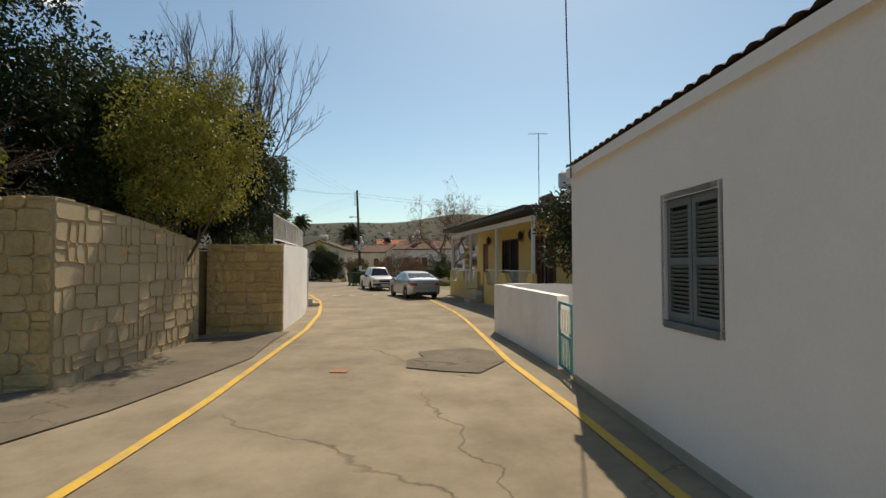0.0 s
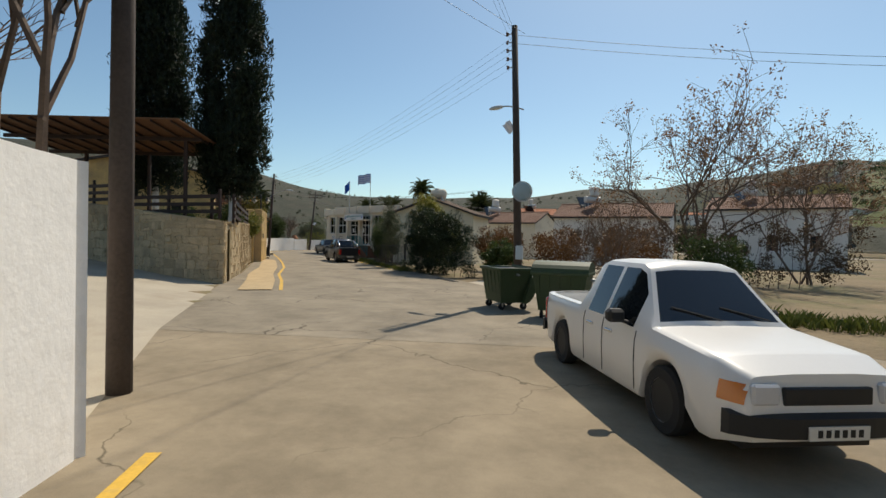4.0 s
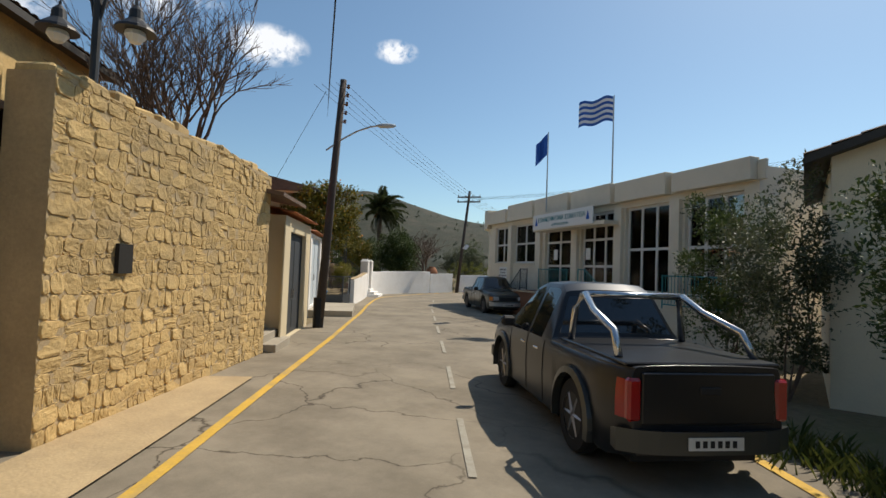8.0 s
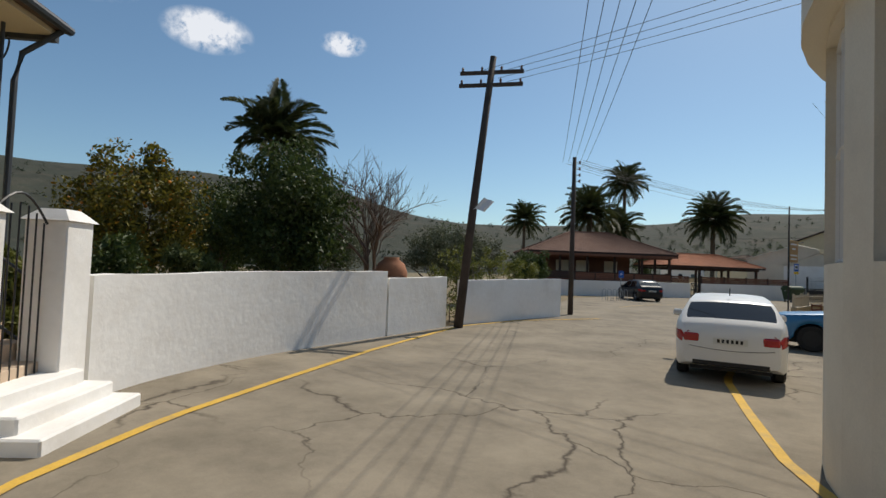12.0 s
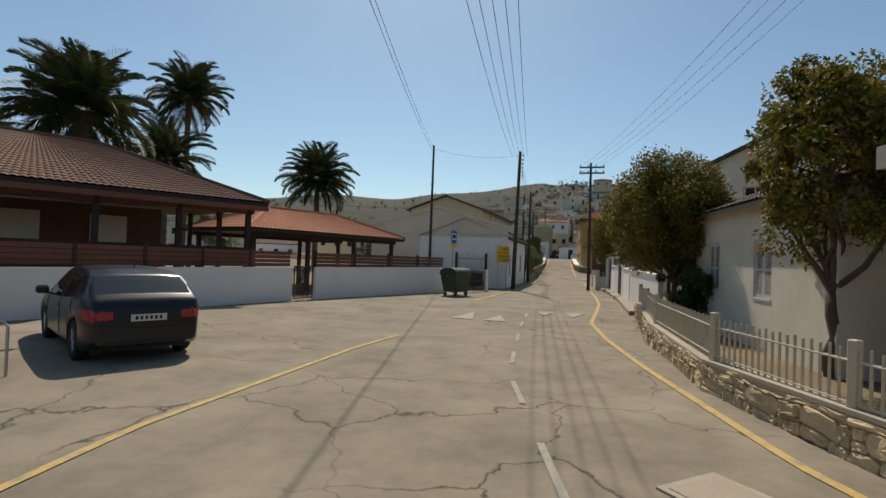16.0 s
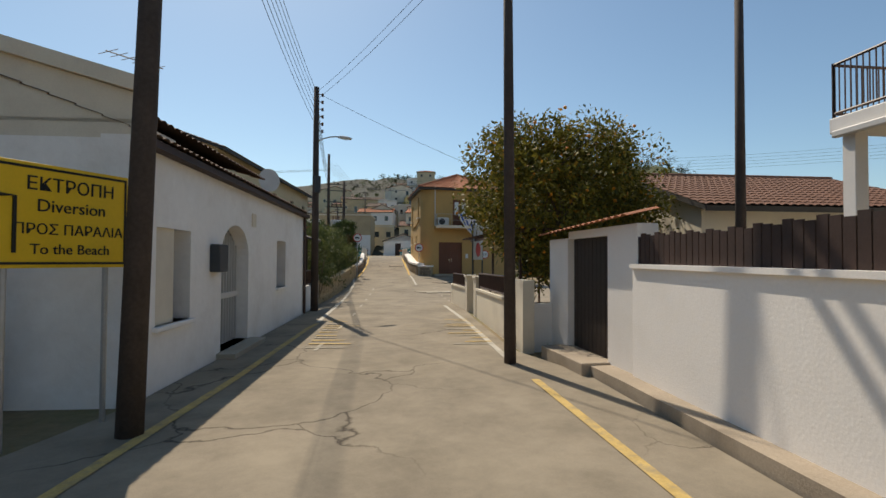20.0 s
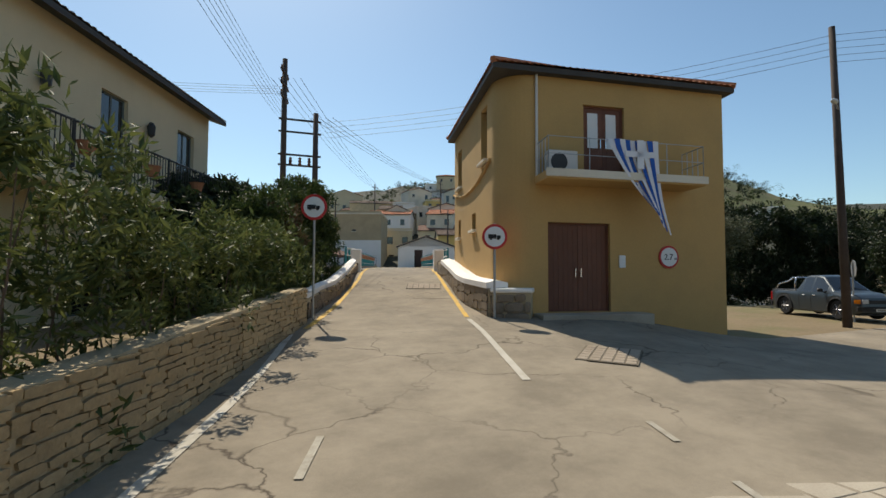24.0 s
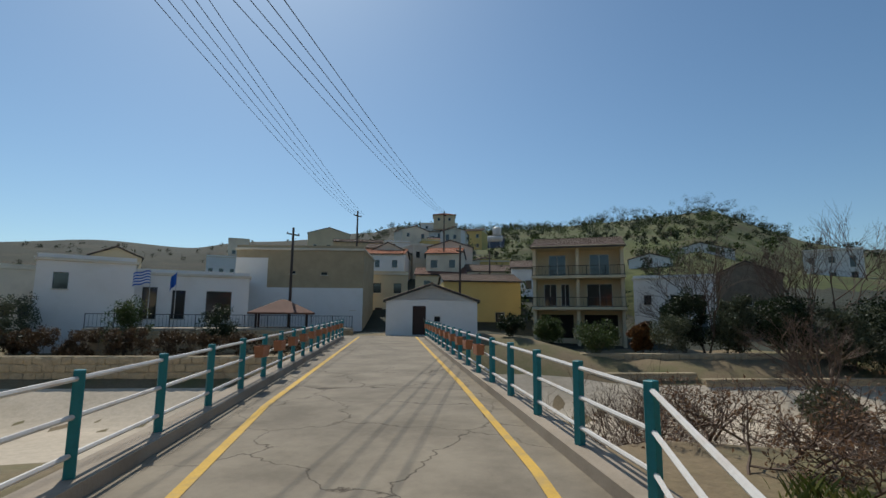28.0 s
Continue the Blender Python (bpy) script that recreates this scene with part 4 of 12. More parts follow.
def shell(parent, L, D, H, front=(), material=WHITE_WALL, t=0.25, sides=True, z0=-0.4, left=(), right=()):
    """Four outer walls in a facade's frame; front: the openings."""
    part("wall", pierced(bmesh.new(), L, H, front, t, z0), material, parent)
    part("wall", boxes((0, L, D - t, D, z0, H)), material, parent)
    if sides:
        for x, holes in ((0, left), (L - t, right)):
            bm = pierced(bmesh.new(), D - 2 * t, H, [(a - t, b - t, c, d) for a, b, c, d in holes], t, z0)
            bmesh.ops.transform(bm, matrix=Matrix(((0, 1, 0, x), (1, 0, 0, t), (0, 0, 1, 0), (0, 0, 0, 1))), verts=bm.verts)
            bmesh.ops.reverse_faces(bm, faces=bm.faces)
            part("wall", bm, material, parent)


def tiled(bm, p00, p10, p01, p11, width=0.21, rows=None, amp=0.035, step=0.35):
    """A slope of rolled tiles: p00-p10 the eave, p01-p11 the ridge."""
    p00, p10, p01, p11 = (Vector(p) for p in (p00, p10, p01, p11))
    L = max((p10 - p00).length, (p11 - p01).length)
    n = max(2, int(L / width)) * 4
    rows = rows or max(1, int((p01 - p00).length / step))
    up_ = (p10 - p00).cross(p01 - p00)
    if up_.length < 1e-6:
        up_ = (p10 - p00).cross(p11 - p00)
    up_.normalize()
    if up_.z < 0:
        up_ = -up_
    prof = (0.0, 0.72, 1.0, 0.72)
    vs = []
    for r in range(rows):
        for e, lift in ((0.0, 0.022), (1.0, 0.0)):
            v = (r + e) / rows
            vs.append([bm.verts.new(p00.lerp(p10, i / n).lerp(p01.lerp(p11, i / n), v) + up_ * (amp * prof[i % 4] + lift)) for i in range(n + 1)])
    for a, b in zip(vs, vs[1:]):
        for i in range(n):
            bm.faces.new((a[i], a[i + 1], b[i + 1], b[i]))
    return bm


def gable_roof(parent, L, D, H, rise, over=0.3, material=TILE_OLD, ridge='x', soffit=PALE, verge=0.2, fascia=None):
    """A tiled gable roof over a box L by D; ridge along x or y."""
    bm, bs = bmesh.new(), bmesh.new()
    if ridge == 'x':
        a, b, m = -verge, L + verge, D / 2
        k = rise / m
        e = H - over * k
        tiled(bm, (a, -over, e + 0.06), (b, -over, e + 0.06), (a, m, H + rise + 0.06), (b, m, H + rise + 0.06))
        tiled(bm, (b, D + over, e + 0.06), (a, D + over, e + 0.06), (b, m, H + rise + 0.06), (a, m, H + rise + 0.06))
        for y0, y1 in ((-over, m), (D + over, m)):
            loft(bs, [[(x, y0, e - 0.08), (x, y0, e + 0.05), (x, y1, H + rise + 0.05), (x, y1, H + rise - 0.08)] for x in (a, b)])
        tube(bm, [(a, m, H + rise + 0.07), (b, m, H + rise + 0.07)], 0.09, 8)
        gab = [[(x, 0.0), (x, D), (x, m)] for x in (0.0, L)]
        for x in (0.0, L - 0.25):
            bg = bmesh.new()
            loft(bg, [[(q, 0.02, H - 0.02), (q, D - 0.02, H - 0.02), (q, m, H + rise - 0.06)] for q in (x, x + 0.25)])
            part("gable", bg, soffit, parent)
    else:
        m = L / 2
        k = rise / m
        e = H - over * k
        a, b = -verge, D + verge
        tiled(bm, (-over, b, e + 0.06), (-over, a, e + 0.06), (m, b, H + rise + 0.06), (m, a, H + rise + 0.06))
        tiled(bm, (L + over, a, e + 0.06), (L + over, b, e + 0.06), (m, a, H + rise + 0.06), (m, b, H + rise + 0.06))
        for x0, x1 in ((-over, m), (L + over, m)):
            loft(bs, [[(x0, y, e - 0.08), (x0, y, e + 0.05), (x1, y, H + rise + 0.05), (x1, y, H + rise - 0.08)] for y in (a, b)])
        tube(bm, [(m, a, H + rise + 0.07), (m, b, H + rise + 0.07)], 0.09, 8)
        for y in (0.0, D - 0.25):
            bg = bmesh.new()
            loft(bg, [[(0.02, q, H - 0.02), (L - 0.02, q, H - 0.02), (m, q, H + rise - 0.06)] for q in (y, y + 0.25)])
            part("gable", bg, soffit, parent)
    bmesh.ops.recalc_face_normals(bs, faces=bs.faces)
    r = part("roof", bm, material, parent)
    part("roof_deck", bs, fascia or FASCIA, r)
    return r


def hip_roof(parent, x0, x1, y0, y1, H, rise, over=0.4, material=TILE, fascia=FASCIA):
    """A tiled hip roof."""
    X0, X1, Y0, Y1 = x0 - over, x1 + over, y0 - over, y1 + over
    h = min(X1 - X0, Y1 - Y0) / 2
    if X1 - X0 >= Y1 - Y0:
        ra, rb = (X0 + h, (Y0 + Y1) / 2, H + rise), (X1 - h, (Y0 + Y1) / 2, H + rise)
    else:
        ra, rb = ((X0 + X1) / 2, Y0 + h, H + rise), ((X0 + X1) / 2, Y1 - h, H + rise)
    c = [(X0, Y0, H), (X1, Y0, H), (X1, Y1, H), (X0, Y1, H)]
    if X1 - X0 >= Y1 - Y0:
        slopes = (c[0], c[1], ra, rb), (c[2], c[3], rb, ra), (c[1], c[2], rb, rb), (c[3], c[0], ra, ra)
    else:
        slopes = (c[0], c[1], ra, ra), (c[2], c[3], rb, rb), (c[1], c[2], ra, rb), (c[3], c[0], rb, ra)
    bm = bmesh.new()
    for p, q in ((c[0], ra), (c[3], ra if X1 - X0 >= Y1 - Y0 else rb), (c[1], rb if X1 - X0 >= Y1 - Y0 else ra), (c[2], rb), (ra, rb)):
        tube(bm, [Vector(p) + Vector((0, 0, .04)), Vector(q) + Vector((0, 0, .04))], 0.09, 6)
    r = part("roof", bm, material, parent)
    for q in slopes:
        bm = bmesh.new()
        tiled(bm, *q)
        part("roof_slope", bm, material, r)
    bs = boxes((X0 + 0.03, X1 - 0.03, Y0 + 0.03, Y1 - 0.03, H - 0.16, H - 0.01))
    part("roof_deck", bs, fascia, r)
    return r


STONES = []
random.seed(11)
for k in range(14):
    bm = bmesh.new()
    j = lambda s: random.uniform(-s, s)
    c = random.uniform(0.3, 0.42)
    back = [(-0.5, -c), (-c, -0.5), (c, -0.5), (0.5, -c), (0.5, c), (c, 0.5), (-c, 0.5), (-0.5, c)]
    mid = [(x + j(0.03), z + j(0.04)) for x, z in back]
    lip = [(x * 0.93 + j(0.02), z * 0.92 + j(0.03)) for x, z in mid]
    front = [(x * 0.74 + j(0.06), z * 0.72 + j(0.07)) for x, z in mid]
    core = [(x * 0.36 + j(0.06), z * 0.34 + j(0.06)) for x, z in mid]
    loft(bm, [[(x, 0.5, z) for x, z in mid], [(x, -0.12, z) for x, z in mid], [(x, -0.27 + j(0.06), z) for x, z in lip], [(x, -0.42 + j(0.11), z) for x, z in front], [(x, -0.47 + j(0.12), z) for x, z in core]])
    bmesh.ops.recalc_face_normals(bm, faces=bm.faces)
    me = bpy.data.meshes.new("stone")
    bm.to_mesh(me)
    bm.free()
    me.polygons.foreach_set("use_smooth", [True] * len(me.polygons))
    me.set_sharp_from_angle(angle=radians(32))
    STONES.append(me)
_kits = {}


def stones(parent, M, L, top, w, h, material, seed, most=300, depth=0.1, name="stone", rough=1.0, start=0.0):
    """Courses of stones on a wall's face in the frame M (x along, -y out); top: its height as a function of x."""
    rnd = random.Random(seed)
    if material.name not in _kits:
        kit = []
        for me in STONES:
            c = me.copy()
            c.materials.append(material)
            kit.append(c)
        _kits[material.name] = kit
    kit = _kits[material.name]
    z, n, rest = 0.0, 0, []
    inv = parent.matrix_world.inverted() if parent is not None else Matrix()
    tmax = max(top(L * i / 10) for i in range(11))
    while z < tmax - 0.4 * h:
        hh = h * rnd.uniform(0.72, 1.3)
        x = start + rnd.uniform(-0.3, 0.0) * w
        while x < L:
            ww = w * rnd.uniform(0.55, 1.5)
            xa, xb = max(start, x), min(L, x + ww)
            x += ww
            if xb - xa < 0.3 * w:
                continue
            t = top((xa + xb) / 2)
            if z > t - 0.35 * h:
                continue
            zz = min(hh, t - z)
            m = M @ Matrix.LocRotScale(((xa + xb) / 2, -depth * rnd.uniform(0.05, 0.4), z + zz / 2 + rnd.uniform(-.02, .02) * rough), Euler((0, rnd.uniform(-0.05, 0.05) * rough, 0)),
                                       ((xb - xa) * 1.0 - 0.012, depth * 2.0, zz - 0.012))
            me = rnd.choice(kit)
            if n < most:
                share(name, me, inv @ m, parent)
                n += 1
            else:
                rest.append((me, m))
        z += hh
    if rest:
        vs, fs, o = [], [], 0
        for me, m in rest:
            co = [m @ v.co for v in me.vertices]
            for p in me.polygons:
                ids = [o + i for i in p.vertices]
                fs += [[ids[0], ids[q], ids[q + 1]] for q in range(1, len(ids) - 1)]
            vs += [tuple(inv @ c) for c in co]
            o += len(co)
        ob = arr("stonework", vs, fs, material, parent)
        tagged(ob, kind="stuff")


def rubble(parent, M, L, top, w, h, material, seed, most=300, depth=0.05, jitter=0.4, joint=0.004, name="stone"):
    """Roughly squared fieldstones in broken courses on a wall's face in the frame M (x along, -y out), with small pinnings between."""
    rnd = random.Random(seed)
    H = max(top(L * i / 10) for i in range(11))
    cells, z = [], 0.0
    while z < H:
        ch, x = h * rnd.uniform(1.0, 1.55), 0.0
        if H - z - ch < 0.3 * h:
            ch = H - z + 0.01
        while x < L:
            cw = w * rnd.uniform(0.65, 1.5)
            if L - x - cw < 0.35 * w:
                cw = L - x
            a, b, c, d, k, f = x, x + cw, z, z + ch, rnd.random() * (0.45 + 1.3 * jitter), rnd.uniform(0.38, 0.62)
            if k < 0.45:
                cells.append((a, b, c, d))
            elif k < 0.58:
                cells += [(a, b, c, c + f * ch), (a, b, c + f * ch, d)]
            elif k < 0.72:
                cells += [(a, a + f * cw, c, d), (a + f * cw, b, c, d)]
            elif k < 0.86:
                g = rnd.uniform(0.16, 0.27) * ch
                cells += [(a, a + f * cw, c, c + g), (a + f * cw, b, c, c + g), (a, b, c + g, d)]
            else:
                cells += [(a, a + f * cw, c, d), (a + f * cw, b, c, c + f * ch), (a + f * cw, b, c + f * ch, d)]
            x += cw
        z += ch

    def bent(x, z):
        k = min(1.0, x / 0.3, (L - x) / 0.3) * jitter
        return (x + k * 0.14 * noise.noise(Vector((x * 1.6, z * 2.9, seed))), z + jitter * min(1, z / 0.2) * 0.16 * noise.noise(Vector((x * 1.9, z * 1.7, seed + 9.0))))

    inv = parent.matrix_world.inverted()
    n, rv, rf = 0, [], []
    for a, b, c, d in cells:
        t = top(min(L, max(0.0, (a + b) / 2)))
        if c > t - 0.06:
            continue
        d = min(d, t)
        mx, mz = bent((a + b) / 2, (c + d) / 2)
        e = min(0.05, 0.22 * (b - a), 0.22 * (d - c))
        a, b, c, d = a + joint, b - joint, c + joint, d - joint
        rim = []
        for x, z in ((a + e, c), ((a + b) / 2, c), (b - e, c), (b, c + e), (b, (c + d) / 2), (b, d - e), (b - e, d), ((a + b) / 2, d), (a + e, d), (a, d - e), (a, (c + d) / 2), (a, c + e)):
            x, z = bent(x, z)
            rim.append((x + rnd.uniform(-1, 1) * 0.3 * joint, z + rnd.uniform(-1, 1) * 0.3 * joint))
        small = min(b - a, d - c)
        dp = depth * rnd.uniform(0.55, 1.15) * (0.6 if small < 0.12 else 1)
        tilt, slope = rnd.uniform(-0.1, 0.1), rnd.uniform(-0.12, 0.1)
        edge = 1 - min(0.16, 0.011 / small)
        v = []
        for sc, dep in ((1.0, -0.4), (0.995, 0.55), (edge, 0.95), (edge * 0.62, 1.05)):
            for x, z in rim:
                wob = (tilt * (x - mx) + slope * (z - mz)) * (dep > 0.8) + rnd.uniform(-1, 1) * depth * (0.3 if dep > 0.8 else 0.16)
                v.append(((x - mx) * sc, -(dp * dep + wob), (z - mz) * sc))
        f = [(p * 12 + q, p * 12 + (q + 1) % 12, (p + 1) * 12 + (q + 1) % 12, (p + 1) * 12 + q) for p in range(3) for q in range(12)]
        v.append((rnd.uniform(-0.15, 0.15) * (b - a), -(dp * 1.1 + rnd.uniform(-0.32, 0.32) * depth), rnd.uniform(-0.15, 0.15) * (d - c)))
        f += [(36 + q, 36 + (q + 1) % 12, 48) for q in range(12)]
        mt = inv @ M @ Matrix.Translation((mx, 0, mz))
        if n < most and small > 0.1:
            me = bpy.data.meshes.new(name)
            me.from_pydata(v, [], f)
            me.materials.append(material)
            share(name, me, mt, parent)
            n += 1
        else:
            o_ = len(rv)
            rv += [tuple(mt @ Vector(p)) for p in v]
            rf += [tuple(o_ + p for p in face) for face in f]
    if rf:
        me = bpy.data.meshes.new("stonework")
        me.from_pydata(rv, [], rf)
        me.materials.append(material)
        ob = new("stonework", me)
        ob.parent = parent
        tagged(ob, kind="stuff")


def tank(x, y, z, yaw, base=0.6):
    """A solar water tank on a stand with a collector."""
    o = thing("solar_water_tank", pose(x, y, z, 0, 0, yaw), "white solar water tank on a steel stand on a roof", "water tank", "roof tanks")
    bm = bmesh.new()
    rings = [[(xx, r * math.cos(a), base + 0.35 + r * math.sin(a)) for a in [2 * math.pi * k / 16 for k in range(16)]] for xx, r in ((-0.8, 0.2), (-0.76, 0.32), (0.76, 0.32), (0.8, 0.2))]
    part("tank", loft(bm, rings), ALU, o, smooth=False)
    for sx in (-0.6, 0.6):
        for sy in (-0.28, 0.28):
            part("leg", boxes((sx - 0.02, sx + 0.02, sy - 0.02, sy + 0.02, 0, base + 0.15)), GALV, o)
    bm = bmesh.new()
    box(bm, -0.9, 0.9, -0.04, 0.04, 0, 1.5, m=Matrix.Translation((0, 0.45, 0.02)) @ Matrix.Rotation(radians(-40), 4, 'X'))
    part("collector", bm, GLASS, o)
    bm = bmesh.new()
    lathe(bm, ((0.42, 0), (0.45, 0.1), (0.45, 0.75), (0.3, 0.88), (0.1, 0.92)), 14, (0.2, 0.1, base + 0.72))
    part("cold_tank", bm, ALU, o)
    return o


def antenna(x, y, z, h, yaw=0, tilt=0):
    """A roof aerial on a mast."""
    o = thing("tv_aerial", pose(x, y, z, 0, tilt, yaw), "thin metal television aerial on a mast", "aerial", "aerials")
    part("mast", rod([(0, 0, 0), (0, 0, h)], 0.022, 6), GREY_IRON, o)
    part("boom", rod([(-0.6, 0, h - 0.1), (0.6, 0, h - 0.02)], 0.014, 5), GALV, o)
    for k in range(6):
        xx = -0.55 + k * 0.21
        part("element", rod([(xx, -0.28 + 0.02 * k, h - 0.1 + 0.065 * (xx + 0.6)), (xx, 0.28 - 0.02 * k, h - 0.1 + 0.065 * (xx + 0.6))], 0.008, 4), GALV, o)
    return o


def railing(parent, pts, h, material, gap=0.11, r=0.009, rail=0.02, low=0.08, name="rail", posts=1.6):
    """A railing along points (x, y, z): posts, two rails, and bars."""
    for a, b in zip(pts, pts[1:]):
        a, b = Vector(a), Vector(b)
        L = (b - a).length
        for zz in (low, h):
            part("rail", rod([a + Vector((0, 0, zz)), b + Vector((0, 0, zz))], rail, 6), material, parent)
        n = max(2, int(L / gap))
        me = None
        for k in range(1, n):
            p = a.lerp(b, k / n)
            if me is None:
                me = part("bar", rod([(0, 0, low), (0, 0, h)], r, 4, cap=False), material, parent)
                me.location = p
                me = me.data
            else:
                share("bar", me, Matrix.Translation(p), parent)
        m = max(1, int(L / posts))
        for k in range(m + 1):
            p = a.lerp(b, k / m)
            part("post", rod([p + Vector((0, 0, -0.05)), p + Vector((0, 0, h + 0.03))], rail * 1.15, 6), material, parent)


# ---- first street: white house, yellow bungalow ----
M, L = ab((0.3, 19.35), (1.35, 3.0))
o = thing("house", M, "white rendered house with old tiles and grey shutters", "house")
shell(o, L, 7, 3.3, [(3.0, 3.92, 1.3, 2.5), (9.0, 9.9, 1.3, 2.5)], WHITE_WALL)
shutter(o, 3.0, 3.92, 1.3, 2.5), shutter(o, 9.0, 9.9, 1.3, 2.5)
gable_roof(o, L, 7, 3.38, 1.5, 0.07, TILE_OLD, 'x', WHITE_WALL, 0.06, WHITE_WALL)
part("plinth_stain", boxes((0, L, -0.006, 0.0, -0.3, 0.12)), CONCRETE, o, "grey damp base course")
part("house_wire", rod([(0.3, -0.1, 3.2), (0.3, -0.15, 5.4), (0.3, -0.2, 9.5)], 0.012, 4), WIRE, o)

g_o = thing("garden_gate", ab((0.29, 20.4), (0.3, 19.42))[0], "teal painted iron garden gate, closed", "gate")
part("gate_frame", boxes((0.02, 0.06, 0, 0.04, 0.05, 1.2), (0.9, 0.94, 0, 0.04, 0.05, 1.2), (0.06, 0.9, 0, 0.04, 0.05, 0.09), (0.06, 0.9, 0, 0.04, 0.6, 0.64), (0.06, 0.9, 0, 0.04, 1.16, 1.2)), TEAL_IRON, g_o)
for k in range(7):
    part("bar", rod([(0.16 + k * 0.105, 0.02, 0.09), (0.16 + k * 0.105, 0.02, 0.6)], 0.009, 5), TEAL_IRON, g_o)
bm = bmesh.new()
for k in range(4):
    a = 0.18 + k * 0.18
    tube(bm, [(a + 0.08 * math.cos(t), 0.02, 0.88 + 0.2 * math.sin(t)) for t in [2 * math.pi * q / 12 for q in range(13)]], 0.008, 4)
part("scrollwork", bm, WHITE_IRON, g_o, "white scrollwork panel")

M, L = ab((-1.53, 42.43), (1.43, 29.9))
o = thing("bungalow", M, "yellow bungalow with a columned porch and flat tiled roof", "house")
part("plinth", boxes((0, L, 0.1, 9, -0.4, 0.58)), CONCRETE, o)
WY = 1.7
bm = pierced(bmesh.new(), L, 3.85, [(1.2, 2.25, 0.6, 3.1), (4.7, 7.1, 0.6, 3.15), (9.3, 11.2, 0.6, 3.05)], 0.25, 0.5, WY)
part("wall", bm, OCHRE_WALL, o)
for q in ((0, 0.25, WY + 0.25, 9, 0.5, 3.85), (L - 0.25, L, WY + 0.25, 9, 0.5, 3.85), (0.25, L - 0.25, 8.75, 9, 0.5, 3.85)):
    part("wall", boxes(q), OCHRE_WALL, o)
door(o, 1.2, 2.25, 0.6, 3.1, WY + 0.08, REDWOOD, 1)
# Black sheet across the opening, painted as the unlit room.
part("open_doorway", boxes((4.7, 7.1, WY + 0.16, WY + 0.2, 0.6, 3.15)), PAINTED_SHADE, o, "near-black sheet painted as the shade of an open doorway")
part("screen_door", boxes((4.7, 4.76, WY - 0.02, WY + 0.1, 0.6, 3.15), (7.04, 7.1, WY - 0.02, WY + 0.1, 0.6, 3.15), (4.76, 7.04, WY - 0.02, WY + 0.1, 3.09, 3.15), (5.87, 5.93, WY, WY + 0.08, 0.6, 3.09)), BROWN_IRON, o)
shutter(o, 9.3, 9.85, 0.6, 3.05, WY - 0.04, REDWOOD, 1)
shutter(o, 10.65, 11.2, 0.6, 3.05, WY - 0.04, REDWOOD, 1)
window(o, 9.9, 10.6, 0.6, 3.05, WY + 0.1, 1, 2, ALU)
for x in (2.75, 7.7, 9.0):
    part("wall_lantern", lathe(bmesh.new(), ((0.02, -0.08), (0.05, 0), (0.11, 0.06), (0.13, 0.3), (0.06, 0.4), (0.02, 0.46)), 8, (x, WY - 0.15, 3.02)), BLACK_IRON, o)
bm = bmesh.new()
loft(bm, [[(x, -0.45, 3.85), (x, -0.45, 3.98), (x, 4.5, 4.35), (x, 9.4, 3.98), (x, 9.4, 3.85)] for x in (-0.4, L + 0.35)])
r = part("roof", bm, FASCIA, o)
bm = bmesh.new()
tiled(bm, (-0.4, -0.47, 4.0), (L + 0.35, -0.47, 4.0), (-0.4, 4.5, 4.37), (L + 0.35, 4.5, 4.37), 0.24)
part("roof_tiles", bm, TILE_OLD, r)
part("beam", boxes((0, L, 0.0, 0.14, 3.5, 3.7)), ALU, o, "white beam along the porch")
for x in (0.1, 4.3, 8.6, L - 0.1):
    part("post", boxes((x - 0.06, x + 0.06, 0.01, 0.13, 0.3, 3.5), bev=0.012), ALU, o, "white porch post")


def scooped(xa, xb, dips):
    """A rendered parapet whose top dips in easy curves, with a pipe rail and bars over the dips."""
    prof = []
    n = 60
    for k in range(n + 1):
        x = xa + (xb - xa) * k / n
        f = max(smoothstep(a - 0.35, a + 0.1, x) * (1 - smoothstep(b - 0.1, b + 0.35, x)) for a, b in dips)
        prof.append((x, 1.5 - 0.58 * f))
    bm = bmesh.new()
    loft(bm, [[(x, y, z) for x, z in prof] + [(xb, y, -0.35), (xa, y, -0.35)] for y in (-0.03, 0.17)])
    bmesh.ops.recalc_face_normals(bm, faces=bm.faces)
    part("parapet", bm, OCHRE_WALL, o)
    part("rail", rod([(xa, 0.07, 1.6), (xb, 0.07, 1.6)], 0.028, 6), WHITE_IRON, o)
    for a, b in dips:
        part("rail", rod([(a - 0.1, 0.07, 1.08), (b + 0.1, 0.07, 1.08)], 0.015, 5), WHITE_IRON, o)
        m = int((b - a) / 0.13)
        for k in range(m + 1):
            x = a + (b - a) * k / m
            part("bar", rod([(x, 0.07, 0.9), (x, 0.07, 1.58)], 0.009, 5), WHITE_IRON, o)


scooped(-0.1, 5.7, ((0.5, 1.6), (3.2, 5.0)))
scooped(6.9, L, ((7.4, 8.8), (10.2, 12.2)))
gl = part("porch_gate", boxes((0, 0.04, -0.02, 0.02, 0.0, 1.0), (0.76, 0.8, -0.02, 0.02, 0.0, 1.0), (0.04, 0.76, -0.02, 0.02, 0.0, 0.05), (0.04, 0.76, -0.02, 0.02, 0.95, 1.0)), WHITE_IRON, o, "white iron porch gate, open")
for k in range(6):
    part("bar", rod([(0.12 + k * 0.11, 0, 0.05), (0.12 + k * 0.11, 0, 0.95)], 0.008, 4), WHITE_IRON, gl)
gl.matrix_basis = pose(5.75, -0.02, 0.62, 0, 0, -62)
